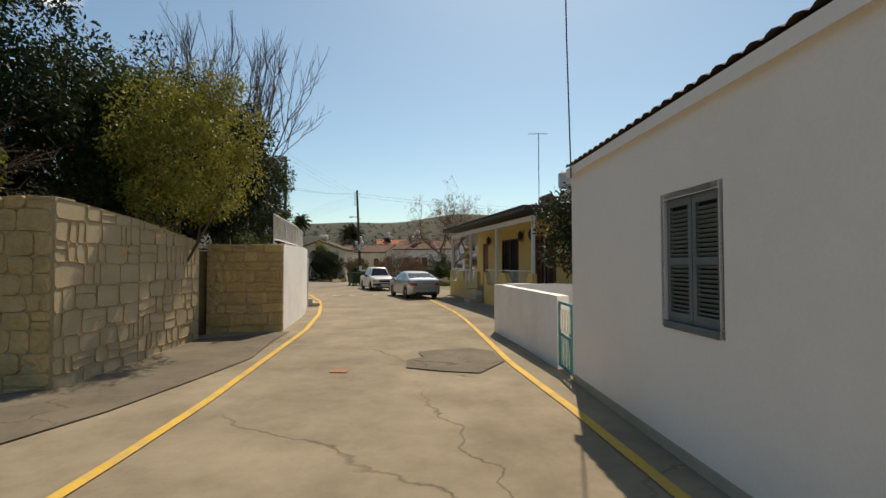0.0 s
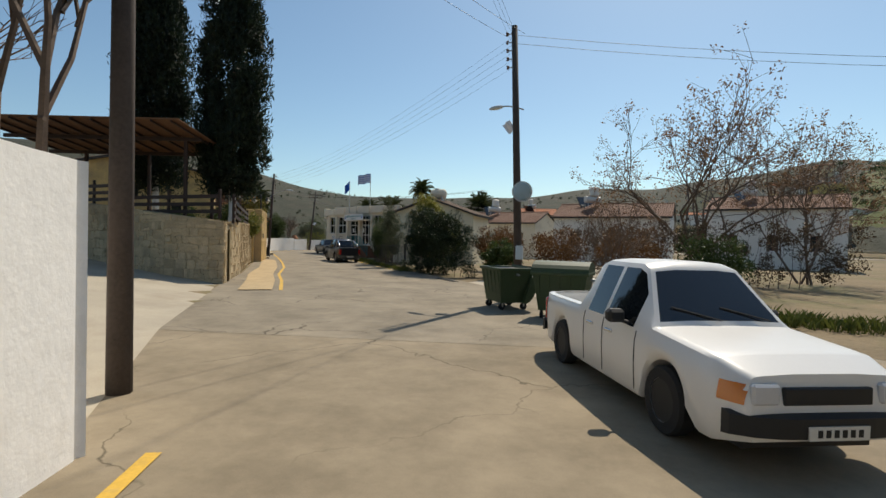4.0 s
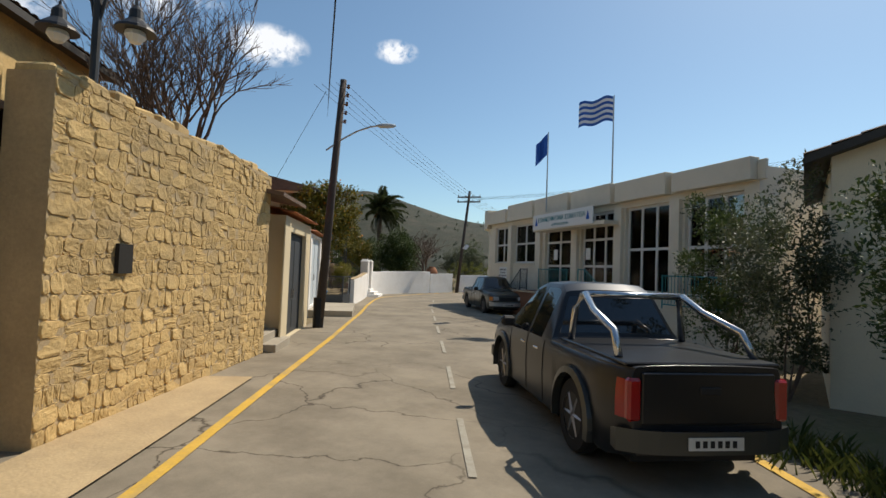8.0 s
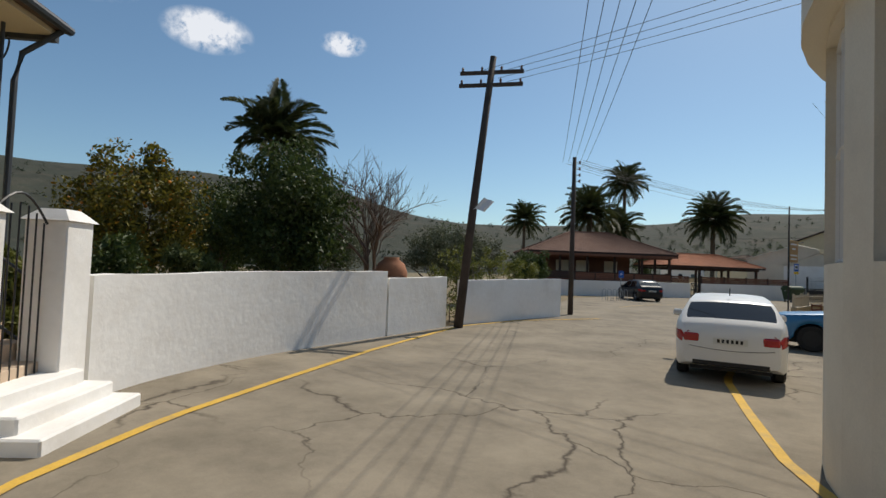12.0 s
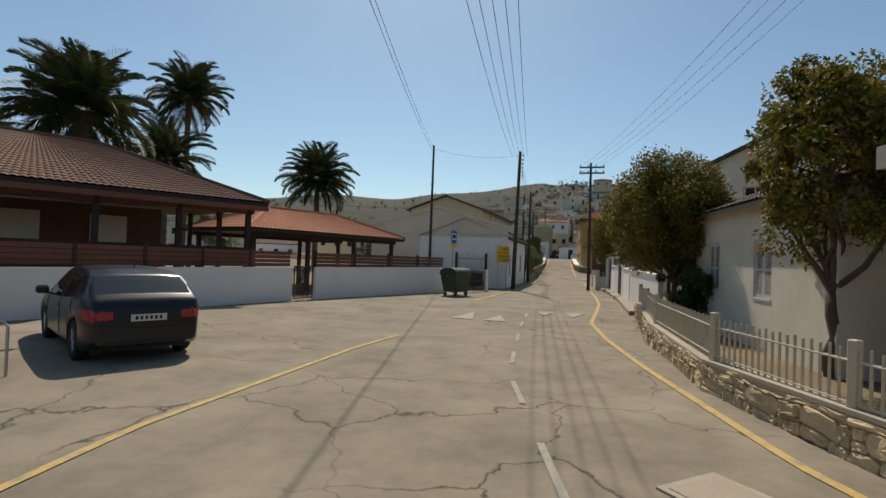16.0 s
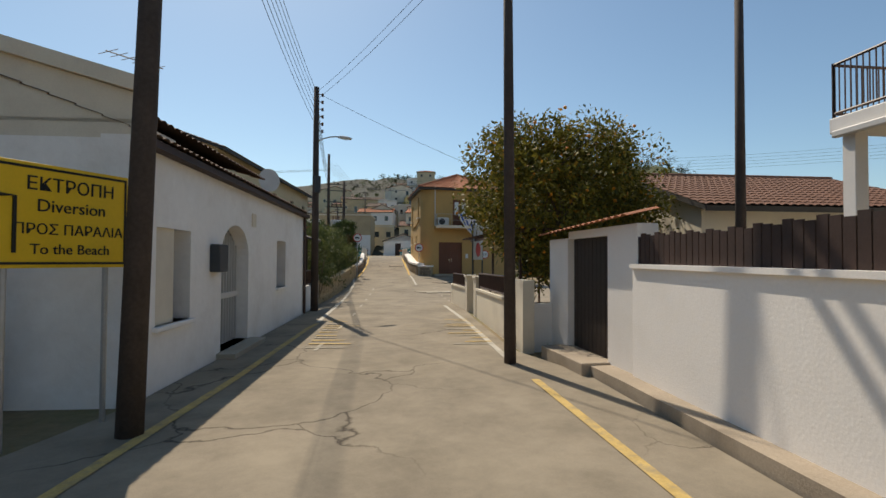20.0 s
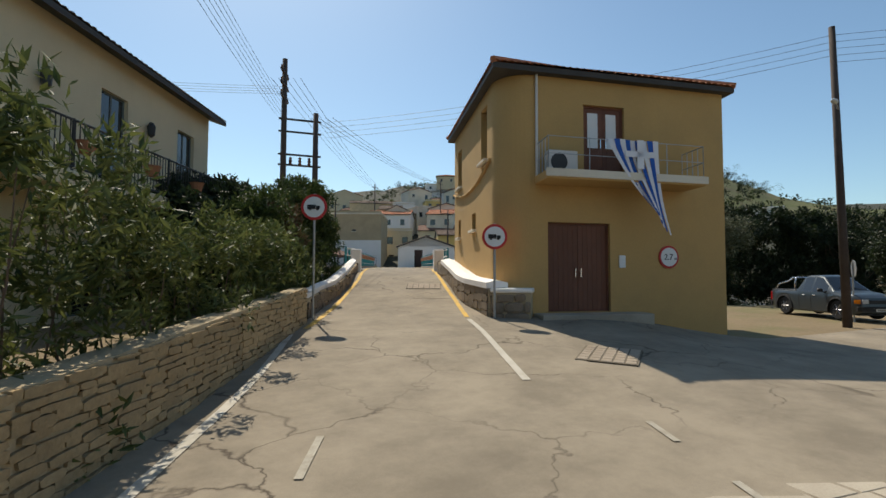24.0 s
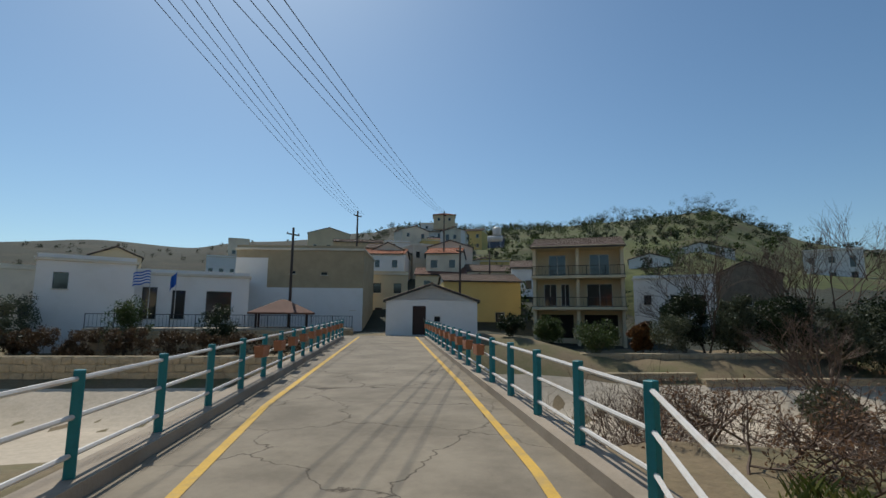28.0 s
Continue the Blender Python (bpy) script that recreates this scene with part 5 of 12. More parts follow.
for k in range(3):
    part("step", boxes((5.75, 6.85, -0.72 + 0.3 * k, 0.3, -0.2, 0.19 * (k + 1)), bev=0.01), CONCRETE, o)
ax = M @ Vector((3.2, 4.5, 4.35))
antenna(*ax, 5.2, 15)
ax = M @ Vector((6.1, 5.0, 4.3))
tank(*ax, 100, 0.9)

# stepped entrance and railing above the white walls
o = thing("stair", ab((-7.95, 33.5), (-8.7, 35.2))[0], "worn pale stone steps up through the white wall", "stairs")
for k in range(5):
    part("step", boxes((0.05, 1.8, -0.55 + 0.32 * k, 2.2, -0.2, 0.15 + 0.19 * k), bev=0.015), CONCRETE, o)
part("jamb", boxes((-0.35, -0.02, 0.02, 1.4, -0.3, 2.2)), WHITEWASH, o)
part("jamb", boxes((1.85, 2.15, 0.02, 1.4, -0.3, 2.1)), PALE, o)
part("lintel", boxes((-0.3, 2.1, 0.55, 0.85, 2.0, 2.4)), WHITEWASH, o)
part("back_wall", boxes((-0.3, 2.1, 2.2, 2.5, -0.3, 2.3)), PALE, o)
for pts in ([(-6.5, 25.5), (-7.2, 29.8), (-8.0, 33.4)], [(-8.9, 35.3), (-10.8, 41.0)]):
    f_o = thing("fence", pose(0, 0, 0), "pale painted iron railing on top of a retaining wall", "railing", "wall railings")
    railing(f_o, [(*offset(pts, -0.17)[i], 2.5) for i in range(len(pts))], 0.8, WHITE_IRON, 0.12, 0.009, 0.022, 0.1)

# old stonework on the left
WALLS = {ob.name: ob for ob in scene.objects if ob.name.startswith("wall_")}
# footway, back of the walls: raised gardens
for nm, pts, z, mt in (("terrace_garden", [(-8.1, 19.2), (-8.5, 24.9), (-6.9, 26), (-7.6, 30), (-8.4, 33.4), (-9.3, 35.6), (-12.6, 45.2), (-18, 46.6), (-34, 46), (-34, 18), (-12.6, 18.8)], 2.2, EARTH),
                       ("terrace_lawn", [(-21.7, 59.3), (-24.5, 63.2), (-28.5, 69.2), (-31.4, 73.8), (-40, 79), (-62, 92), (-61, 77.6), (-33.2, 64.1)], 2.1, EARTH),
                       ("terrace_yard", [(-41.3, 89.9), (-46.2, 96.6), (-55, 91), (-50, 82), (-43, 84.5)], 0.5, EARTH),
                       ("terrace_planter", [(-18.2, 165.7), (-14.1, 172.2), (-9.3, 179.6), (-14, 183.5), (-24, 168.5)], 0.8, EARTH)):
    bm = bmesh.new()
    prism(bm, pts, -0.3, z)
    bmesh.ops.recalc_face_normals(bm, faces=bm.faces)
    tagged(part(nm, bm, mt), "raised garden soil behind a retaining wall", "ground", kind="structure")


# ---- junction and stone wall: timber fence, shelter, stone house ----
def timber_fence(pts, z, n_rails=3, h=1.0):
    f = thing("fence", pose(0, 0, 0), "dark stained timber rail fence on top of a stone wall", "fence", "timber fences")
    for a, b in zip(pts, pts[1:]):
        a, b = Vector((*a, z)), Vector((*b, z))
        L = (b - a).length
        d = (b - a).normalized()
        yaw = math.degrees(math.atan2(d.y, d.x))
        n = max(1, int(L / 2.0))
        for k in range(n + 1):
            p = a.lerp(b, k / n)
            ob = part("post", boxes((-0.05, 0.05, -0.05, 0.05, -0.1, h + 0.08), bev=0.01), DARKWOOD, f)
            ob.matrix_basis = pose(p.x, p.y, p.z, 0, 0, yaw)
        for k in range(n):
            p = a.lerp(b, (k + 0.5) / n)
            for q in range(n_rails):
                ob = part("plank", boxes((-L / n / 2 + 0.01, L / n / 2 - 0.01, -0.075, -0.05, 0.12 + q * (h - 0.1) / n_rails, 0.12 + q * (h - 0.1) / n_rails + 0.15)), DARKWOOD, f)
                ob.matrix_basis = pose(p.x, p.y, p.z + random.uniform(-0.01, 0.01), 0, random.uniform(-0.4, 0.4), yaw)
    return f


timber_fence([(-21.7, 59.5), (-25.0, 64.3), (-29.0, 70.3)], 2.45)
timber_fence([(-31.6, 60.5), (-27.4, 59.5)], 3.15)
timber_fence([(-27.3, 59.45), (-21.9, 58.95)], 2.6)
SHED = Matrix(((-0.966, -0.26, 0, -22.9), (-0.26, 0.966, 0, 57.6), (0, 0, 1, 0), (0, 0, 0, 1)))
o = thing("timber_shelter", pose(-22.9, 57.6, 0, 0, 0, 0), "timber shelter with a brown slatted awning roof", "pergola")


def shed_part(name, bm, material):
    """A part of the shelter, given in the shelter's own slanting frame."""
    bm.transform(Matrix.Translation((22.9, -57.6, 0)) @ SHED)
    bmesh.ops.recalc_face_normals(bm, faces=bm.faces)
    return part(name, bm, material, o)


for x in (0.5, 3.4, 6.3):
    for y in (1.9, 4.3):
        shed_part("post", boxes((x - 0.06, x + 0.06, y - 0.06, y + 0.06, 2.3, 6.0 - 0.1 * y)), DARKWOOD)
for y in (1.9, 4.3):
    shed_part("beam", boxes((-0.1, 8.0, y - 0.05, y + 0.05, 5.9 - 0.1 * y, 6.05 - 0.1 * y)), DARKWOOD)
for k in range(11):
    shed_part("rafter", loft(bmesh.new(), [[(x, 0.05, 6.07), (x, 0.05, 6.15), (x, 4.7, 5.68), (x, 4.7, 5.6)] for x in (0.1 + 0.76 * k, 0.16 + 0.76 * k)]), DARKWOOD)
for k in range(18):
    y = 0.02 + k * 0.265
    shed_part("awning_board", loft(bmesh.new(), [[(x, y, 6.18 - 0.1 * y), (x, y, 6.215 - 0.1 * y), (x, y + 0.25, 6.19 - 0.1 * y), (x, y + 0.25, 6.155 - 0.1 * y)] for x in (-0.15, 8.1)]), AWNING)

M, L = ab((-32.4, 71.3), (-36.6, 76.5), 2.0)
o = thing("stone_house", M, "yellow sandstone house with a brown tiled gable roof", "house")
shell(o, L, 9.5, 3.9, [(2.2, 3.0, 1.0, 2.2), (4.6, 5.4, 1.0, 2.2)], SANDSTONE, left=[(2.0, 2.6, 1.0, 1.9), (4.5, 5.1, 2.2, 3.0)])
window(o, 2.2, 3.0, 1.0, 2.2, fr=REDWOOD), window(o, 4.6, 5.4, 1.0, 2.2, fr=REDWOOD)
gable_roof(o, L, 9.5, 3.9, 1.2, 0.35, TILE_OLD, 'x', SANDSTONE, 0.25)
for y in (2.3, 4.8):
    # Side windows are near-black sheets, coloured as the shade indoors.
    part("window", boxes((0.06, 0.12, y - 0.3, y + 0.3, 1.0 if y < 3 else 2.2, 1.9 if y < 3 else 3.0)), PAINTED_SHADE, o)

# old stone barn wall, porch recess, garages
M, L = ab((-30.15, 73.5), (-33.1, 78.4))
o = thing("stone_barn", M, "old rubble stone barn beside the road", "barn")
part("wall", boxes((0, L, 0.0, 0.5, -0.4, 3.7)), SAND_MORTAR, o)
part("pier", boxes((-0.55, 0.0, 0.5, 1.4, -0.4, 3.75), bev=0.04), SANDSTONE, o)
part("wall", boxes((-0.6, 0.0, 1.4, 6, -0.4, 3.7), (L - 0.4, L, 0.5, 6, -0.4, 3.7)), SANDSTONE, o)
part("roof", loft(bmesh.new(), [[(x, 0.5, 3.3), (x, 0.5, 3.38), (x, 6.0, 4.0), (x, 6.0, 3.9)] for x in (-0.5, L)]), TILE_OLD, o)
for k in range(13):
    cs = part("coping_stone", boxes((-0.2, 0.2, -0.22, 0.22, -0.06, 0.07 + 0.03 * (k % 3)), bev=0.035), SANDSTONE, o)
    cs.matrix_basis = pose(0.22 + k * L / 13.2, 0.25 + 0.03 * (k % 2), 3.72, 3 * (-1) ** k, 4 * (-1) ** (k // 2), 5 * (k % 3) - 5)
# Dark block on the wall face, painted as a shaded recess.
part("niche", boxes((1.0, 1.25, -0.06, 0.04, 1.7, 2.05)), PAINTED_SHADE, o)
rubble(o, M, L, lambda x: 3.7 + 0.05 * math.sin(x * 2), 0.26, 0.15, SANDSTONE, 21, 200, 0.014, 0.42, 0.003)
M, L = ab((-33.1, 78.4), (-33.95, 79.55))
o = thing("porch", M, "recessed porch with concrete steps", "porch")
part("back_wall", boxes((-0.3, L + 0.3, 1.6, 1.9, -0.3, 3.5)), SANDSTONE, o)
for k in range(4):
    part("step", boxes((0.05, L - 0.05, -0.25 + 0.3 * k, 1.6, -0.2, 0.17 * (k + 1)), bev=0.012), CONCRETE, o)
part("canopy", loft(bmesh.new(), [[(x, -0.35, 3.28), (x, -0.35, 3.36), (x, 1.9, 3.75), (x, 1.9, 3.67)] for x in (-0.3, L + 0.5)]), TILE_OLD, o)
M, L = ab((-33.95, 79.55), (-36.15, 82.35))
o = thing("garage", M, "cream rendered garage with dark grey steel doors", "garage")
part("wall", pierced(bmesh.new(), L, 3.05, [(0.45, 2.75, 0.02, 2.7)], 0.3), CREAM, o)
part("wall", boxes((0, 0.3, 0.3, 5, -0.3, 3.05), (L - 0.3, L, 0.3, 5, -0.3, 3.05), (0.3, L - 0.3, 4.7, 5, -0.3, 3.05)), CREAM, o)
door(o, 0.45, 2.75, 0.02, 2.7, 0.12, GREY_IRON, 2, name="garage_door")
bm = bmesh.new()
tiled(bm, (-0.1, -0.2, 3.1), (L + 0.1, -0.2, 3.1), (-0.1, 5.1, 4.2), (L + 0.1, 5.1, 4.2))
part("roof", bm, TILE, o)
part("buttress", boxes((-0.25, 0.4, -0.05, 0.0, -0.2, 2.9), bev=0.01), CREAM, o)
M, L = ab((-38.3, 84.35), (-41.0, 87.45), 0.0)
o = thing("garage", M, "white garage with pale steel doors and a tiled edge", "garage")
part("wall", pierced(bmesh.new(), L, 3.05, [(0.5, L - 0.5, 0.3, 2.95)], 0.3), WHITE_WALL, o)
part("wall", boxes((0, 0.3, 0.3, 5, -0.3, 3.05), (L - 0.3, L, 0.3, 5, -0.3, 3.05), (0.3, L - 0.3, 4.7, 5, -0.3, 3.05)), WHITE_WALL, o)
door(o, 0.5, L - 0.5, 0.3, 2.95, 0.1, PALE_STEEL, 2, name="garage_door")
bm = bmesh.new()
tiled(bm, (-0.1, -0.18, 3.1), (L + 0.15, -0.18, 3.1), (-0.1, 5.1, 3.9), (L + 0.15, 5.1, 3.9))
part("roof", bm, TILE, o)
part("apron", boxes((0.0, L, -1.6, 0.0, -0.3, 0.22)), CONCRETE, o)
o = thing("house", pose(-44.5, 84.5, 0, 0, 0, 130), "white house with a low tiled roof behind the garages", "house")
shell(o, 9, 8, 4.6, [], PALE)
gable_roof(o, 9, 8, 4.6, 1.0, 0.3, TILE_OLD, 'x', PALE)
g_o = thing("garden_gate", ab((-41.05, 87.7), (-41.1, 89.5))[0], "dark steel double garden gate with mesh panels, ajar", "gate")
for k, (x, a) in enumerate(((0.0, -50), (1.8, 200))):
    lf = part("gate_leaf", boxes((0, 0.9, -0.02, 0.02, 0.05, 0.55), (0, 0.04, -0.025, 0.025, 0.55, 1.4), (0.86, 0.9, -0.025, 0.025, 0.55, 1.4), (0.04, 0.86, -0.025, 0.025, 1.36, 1.4)), GREY_IRON, g_o)
    lf.matrix_basis = pose(x, 0, 0, 0, 0, a)
    bm = bmesh.new()
    for q in range(9):
        tube(bm, [(0.05 + q * 0.095, 0, 0.55), (0.05 + q * 0.095, 0, 1.36)], 0.006, 4)
        tube(bm, [(0.04, 0, 0.57 + q * 0.09), (0.86, 0, 0.57 + q * 0.09)], 0.006, 4)
    part("mesh", bm, GREY_IRON, lf)

# veranda house behind the white wall
M, L = ab((-42.3, 89.3), (-47.3, 96.9), 0.0)
o = thing("veranda_house", M, "cream house with a deep veranda and balustrade", "house")
part("plinth", boxes((-1.5, L + 0.5, 1.4, 10, -0.3, 2.0)), CREAM, o)
WE = L + 0.5                      # the wall's far corner
part("wall", pierced(bmesh.new(), WE, 5.2, [(1.2, 2.2, 2.05, 4.3), (3.6, 5.2, 2.05, 4.75), (7.95, 8.75, 2.5, 4.7)], 0.3, 1.9, 2.6), CREAM, o)
part("wall", boxes((WE - 0.3, WE, 2.9, 10, 1.9, 5.2), (0, 0.3, 2.9, 10, 1.9, 5.2)), CREAM, o)
for x0, x1, z0, z1 in ((3.6, 5.2, 2.05, 4.75), (1.2, 2.2, 2.05, 4.3)):
    door(o, x0, x1, z0, z1, 2.7, DARKWOOD, 2)
window(o, 7.95, 8.75, 2.5, 4.7, 2.72, 2, 4, GREY_IRON)
for q in ((7.8, 7.95, 2.45, 4.85), (8.75, 8.9, 2.45, 4.85), (7.95, 8.75, 4.7, 4.85), (3.4, 3.6, 2.05, 4.95), (5.2, 5.4, 2.05, 4.95), (3.6, 5.2, 4.75, 4.95)):
    part("surround", boxes((q[0], q[1], 2.56, 2.6, q[2], q[3])), OCHRE_WALL, o, "ochre painted surround")
part("corner_strip", boxes((WE - 0.25, WE + 0.02, 2.56, 2.6, 2.0, 5.2)), OCHRE_WALL, o)
part("soffit", boxes((-1.4, L + 0.9, 0.6, 2.95, 5.22, 5.3)), CREAM, o)
bm = bmesh.new()
loft(bm, [[(x, 0.5, 5.3), (x, 0.48, 5.46), (x, 6.0, 6.7), (x, 10.8, 5.4), (x, 10.8, 5.2), (x, 2.95, 5.3)] for x in (-1.5, L + 1.0)])
part("roof", bm, TILE_OLD, o)
part("gutter", rod([(-1.5, 0.44, 5.34), (L + 1.0, 0.44, 5.34)], 0.07, 8), GREY_IRON, o)
part("verge_board", boxes((L + 0.9, L + 1.0, 0.6, 3.4, 5.14, 5.3)), GREY_IRON, o)
part("downpipe", rod([(L + 0.9, 0.5, 5.3), (L + 0.75, 0.95, 4.85), (L + 0.7, 1.0, 4.4), (L + 0.7, 1.0, 0.6)], 0.045, 8), GREY_IRON, o)
for x, y in ((1.6, 1.5), (5.25, 1.5), (8.3, 1.5), (L + 0.55, 1.1)):
    part("column", rod([(x, y, 2.0), (x, y, 5.22)], 0.028, 8), GREY_IRON, o, "thin iron veranda column")
    bm = bmesh.new()
    for k in (-1, 1):
        tube(bm, [(x + k * (0.04 + 0.1 * math.sin(t)), y, 4.75 + 0.12 * t - 0.05 * math.cos(2 * t)) for t in [0.25 * q for q in range(12)]], 0.014, 5)
    part("bracket", bm, BLACK_IRON, o)
BAL = bpy.data.meshes.new("baluster")
bm = lathe(bmesh.new(), ((0.05, 0), (0.05, 0.05), (0.035, 0.09), (0.065, 0.2), (0.03, 0.42), (0.05, 0.5), (0.05, 0.56)), 8)
bm.to_mesh(BAL), bm.free()
BAL.materials.append(WHITE_WALL)
for xa, xb in ((-1.4, 1.9), (2.1, 4.9), (5.1, 6.3), (8.25, 9.5)):
    part("balustrade_rail", boxes((xa, xb, 1.4, 1.6, 2.68, 2.77), (xa, xb, 1.4, 1.6, 2.02, 2.12), bev=0.01), WHITE_WALL, o)
    for k in range(int((xb - xa) / 0.24)):
        share("baluster", BAL, Matrix.Translation((xa + 0.14 + k * 0.24, 1.5, 2.12)), o)
for x in (2.0, 5.0, 6.4, 8.15):
    part("balustrade_post", boxes((x - 0.1, x + 0.1, 1.38, 1.62, 2.0, 2.82), bev=0.01), WHITE_WALL, o)
for x0 in (-1.4, 1.2, 3.8):
    part("plinth_panel", boxes((x0, x0 + 2.3, 1.34, 1.4, 0.4, 1.85)), DARKSTONE, o, "dark stone facing under the veranda")
for k in range(8):
    part("step", boxes((6.5, 8.05, 1.4 - 0.28 * (8 - k), 1.42, 0.0, 0.4 + 0.2 * (k + 1)), bev=0.01), TERRACE_STONE, o, "pale stone step")
for x in (6.55, 8.0):
    railing(o, [(x, -0.8, 0.5), (x, 1.3, 2.0)], 0.85, GREY_IRON, 0.16, 0.009, 0.018)
o = thing("gate_pillars", ab((-45.05, 95.2), (-46.0, 96.8))[0], "white gate pillars with a narrow iron gate between them", "gate")
for x in (0.0, 1.35):
    part("pillar", boxes((x, x + 0.48, -0.05, 0.42, -0.3, 2.2), bev=0.015), WHITEWASH, o)
    part("cap", loft(bmesh.new(), [[(x - 0.04, -0.09, 2.2), (x + 0.52, -0.09, 2.2), (x + 0.52, 0.46, 2.2), (x - 0.04, 0.46, 2.2)], [(x + 0.1, 0.05, 2.34), (x + 0.38, 0.05, 2.34), (x + 0.38, 0.32, 2.34), (x + 0.1, 0.32, 2.34)]]), WHITEWASH, o)
for k in range(7):
    part("bar", rod([(0.55 + k * 0.12, 0.15, 0.4), (0.55 + k * 0.12, 0.15, 2.1 + 0.25 * math.sin(math.pi * (k + 0.5) / 7))], 0.01, 5), BLACK_IRON, o)
part("arch", rod([(0.5 + 0.82 * q / 10, 0.15, 2.15 + 0.3 * math.sin(math.pi * q / 10)) for q in range(11)], 0.014, 5), BLACK_IRON, o)
for k in range(3):
    part("step", boxes((0.3 - 0.1 * (2 - k), 1.6 + 0.1 * (2 - k), -0.75 + 0.28 * k, 0.3, -0.2, 0.16 * (k + 1)), bev=0.02), WHITEWASH, o)

# ---- the club ----
M, L = ab((-37.4, 97.0), (-24.4, 86.6))
club = thing("clubhouse", M, "cream clubhouse with stepped parapet and large windows", "clubhouse")
HW = 4.65
bays = [(0.55, 2.35, 2.35), (2.85, 5.05, 2.35), (6.0, 8.2, 1.2), (8.8, 10.95, 1.2), (11.5, 13.6, 1.35), (14.2, 16.2, 1.35)]
part("wall", pierced(bmesh.new(), L, HW, [(a, b, z, 4.3) for a, b, z in bays], 0.3), PALE, club)
for (a, b, z) in bays:
    low = z < 1.3
    window(club, a, b, z, 4.3, 0.12, 3 if a > 8.5 else 2, 3 if low else 2, ALU, CLEAR, None if low else PALE, "window", 0.09)
for q in ((0.0, L, 7.2, 7.5, -0.4, 1.6), (0.0, L, 7.2, 7.5, 3.6, HW), (0.0, 1.0, 7.2, 7.5, 1.6, 3.6), (4, 5.5, 7.2, 7.5, 1.6, 3.6), (8, 10, 7.2, 7.5, 1.6, 3.6), (13, L, 7.2, 7.5, 1.6, 3.6), (L - 0.3, L, 0.3, 7.2, -0.4, HW)):
    part("wall", boxes(q), PALE, club)
part("floor", boxes((0.0, L - 0.3, 0.3, 7.2, 0.9, 1.05)), CONCRETE, club)
part("roof", boxes((0.05, L - 0.05, 0.1, 7.4, 4.66, 4.9)), PALE, club)
# rounded end
bm = bmesh.new()
rr = 2.8
for za, zb, ra in ((-0.4, 2.0, rr), (4.25, 4.6, rr)):
    a0 = [(-rr * math.sin(t) * 0.95, 3.75 - 3.75 * math.cos(t)) for t in [math.pi * k / 20 for k in range(21)]]
    a1 = [(x * 0.92, 3.75 + (y - 3.75) * 0.92) for x, y in a0]
    for k in range(20):
        prism(bm, [a0[k], a0[k + 1], a1[k + 1], a1[k]][::-1], za, zb)
for k in (0, 3, 6, 9, 12, 15, 18):
    prism(bm, [a0[k], a0[k + 1], a1[k + 1], a1[k]][::-1], 2.0, 4.25)
bmesh.ops.recalc_face_normals(bm, faces=bm.faces)
part("round_end", bm, PALE, club)
bm = bmesh.new()
for k in range(20):
    if k % 3:
        m0, m1 = [((p[0] + q[0]) / 2, (p[1] + q[1]) / 2) for p, q in ((a0[k], a1[k]), (a0[k + 1], a1[k + 1]))]
        vs = [bm.verts.new((*m0, 2.0)), bm.verts.new((*m1, 2.0)), bm.verts.new((*m1, 4.25)), bm.verts.new((*m0, 4.25))]
        bm.faces.new(vs)
part("round_glazing", bm, CLEAR, club)
bm = bmesh.new()
for k in range(20):
    m0, m1 = [((p[0] + q[0]) / 2, (p[1] + q[1]) / 2) for p, q in ((a0[k], a1[k]), (a0[k + 1], a1[k + 1]))]
    for z in (2.03, 3.1, 4.2):
        tube(bm, [(*m0, z), (*m1, z)], 0.035, 4)
    tube(bm, [(*m0, 2.0), (*m0, 4.25)], 0.03, 4)
part("round_frames", bm, ALU, club)
bm = bmesh.new()
prism(bm, [(x * 0.97, 3.75 + (y - 3.75) * 0.97) for x, y in a0][::-1] , 4.4, 4.58)
prism(bm, [(x * 0.9, 3.75 + (y - 3.75) * 0.9) for x, y in a0][::-1] , 0.9, 1.05)
bmesh.ops.recalc_face_normals(bm, faces=bm.faces)
part("round_slab", bm, CONCRETE, club)
# stepped parapet blocks
for xa, xb, h in ((-0.3, 2.55, 5.2), (2.55, 5.4, 5.32), (5.4, 8.4, 5.3), (8.4, 11.2, 5.26), (11.2, 13.9, 5.2), (13.9, L + 0.2, 5.1)):
    part("parapet", boxes((xa, xb - 0.25, -0.28, 0.05, 4.5, h), (xb - 0.25, xb, -0.05, 0.05, 4.5, h - 0.08), bev=0.015), PALE, club)
bm = bmesh.new()
b0 = [(x * 1.07, 3.75 + (y - 3.75) * 1.075) for x, y in a0]
for k in range(20):
    prism(bm, [b0[k], b0[k + 1], a1[k + 1], a1[k]][::-1], 4.3, 5.35)
bmesh.ops.recalc_face_normals(bm, faces=bm.faces)
part("round_parapet", bm, PALE, club)
for x in (2.6, 5.55, 8.5, 11.22, 13.9):
    part("pilaster", boxes((x - 0.2, x + 0.2, -0.14, 0.0, -0.3, 4.3)), PALE, club)
part("canopy", boxes((6.2, 11.3, -0.75, 0.0, 3.72, 3.86)), PALE, club)
for x in (6.6, 9.0, 11.0):
    part("notice", boxes((x, x + 0.3, 0.105, 0.112, 2.5, 2.95)), SIGN_WHITE, club, "paper notice on the glass")
part("terrace", boxes((5.6, 11.0, -1.35, -0.02, -0.3, 1.1)), TERRACE_TILE, club, "brown tiled terrace")
part("terrace_edge", boxes((5.55, 11.05, -1.4, -1.352, 1.04, 1.12)), CONCRETE, club)
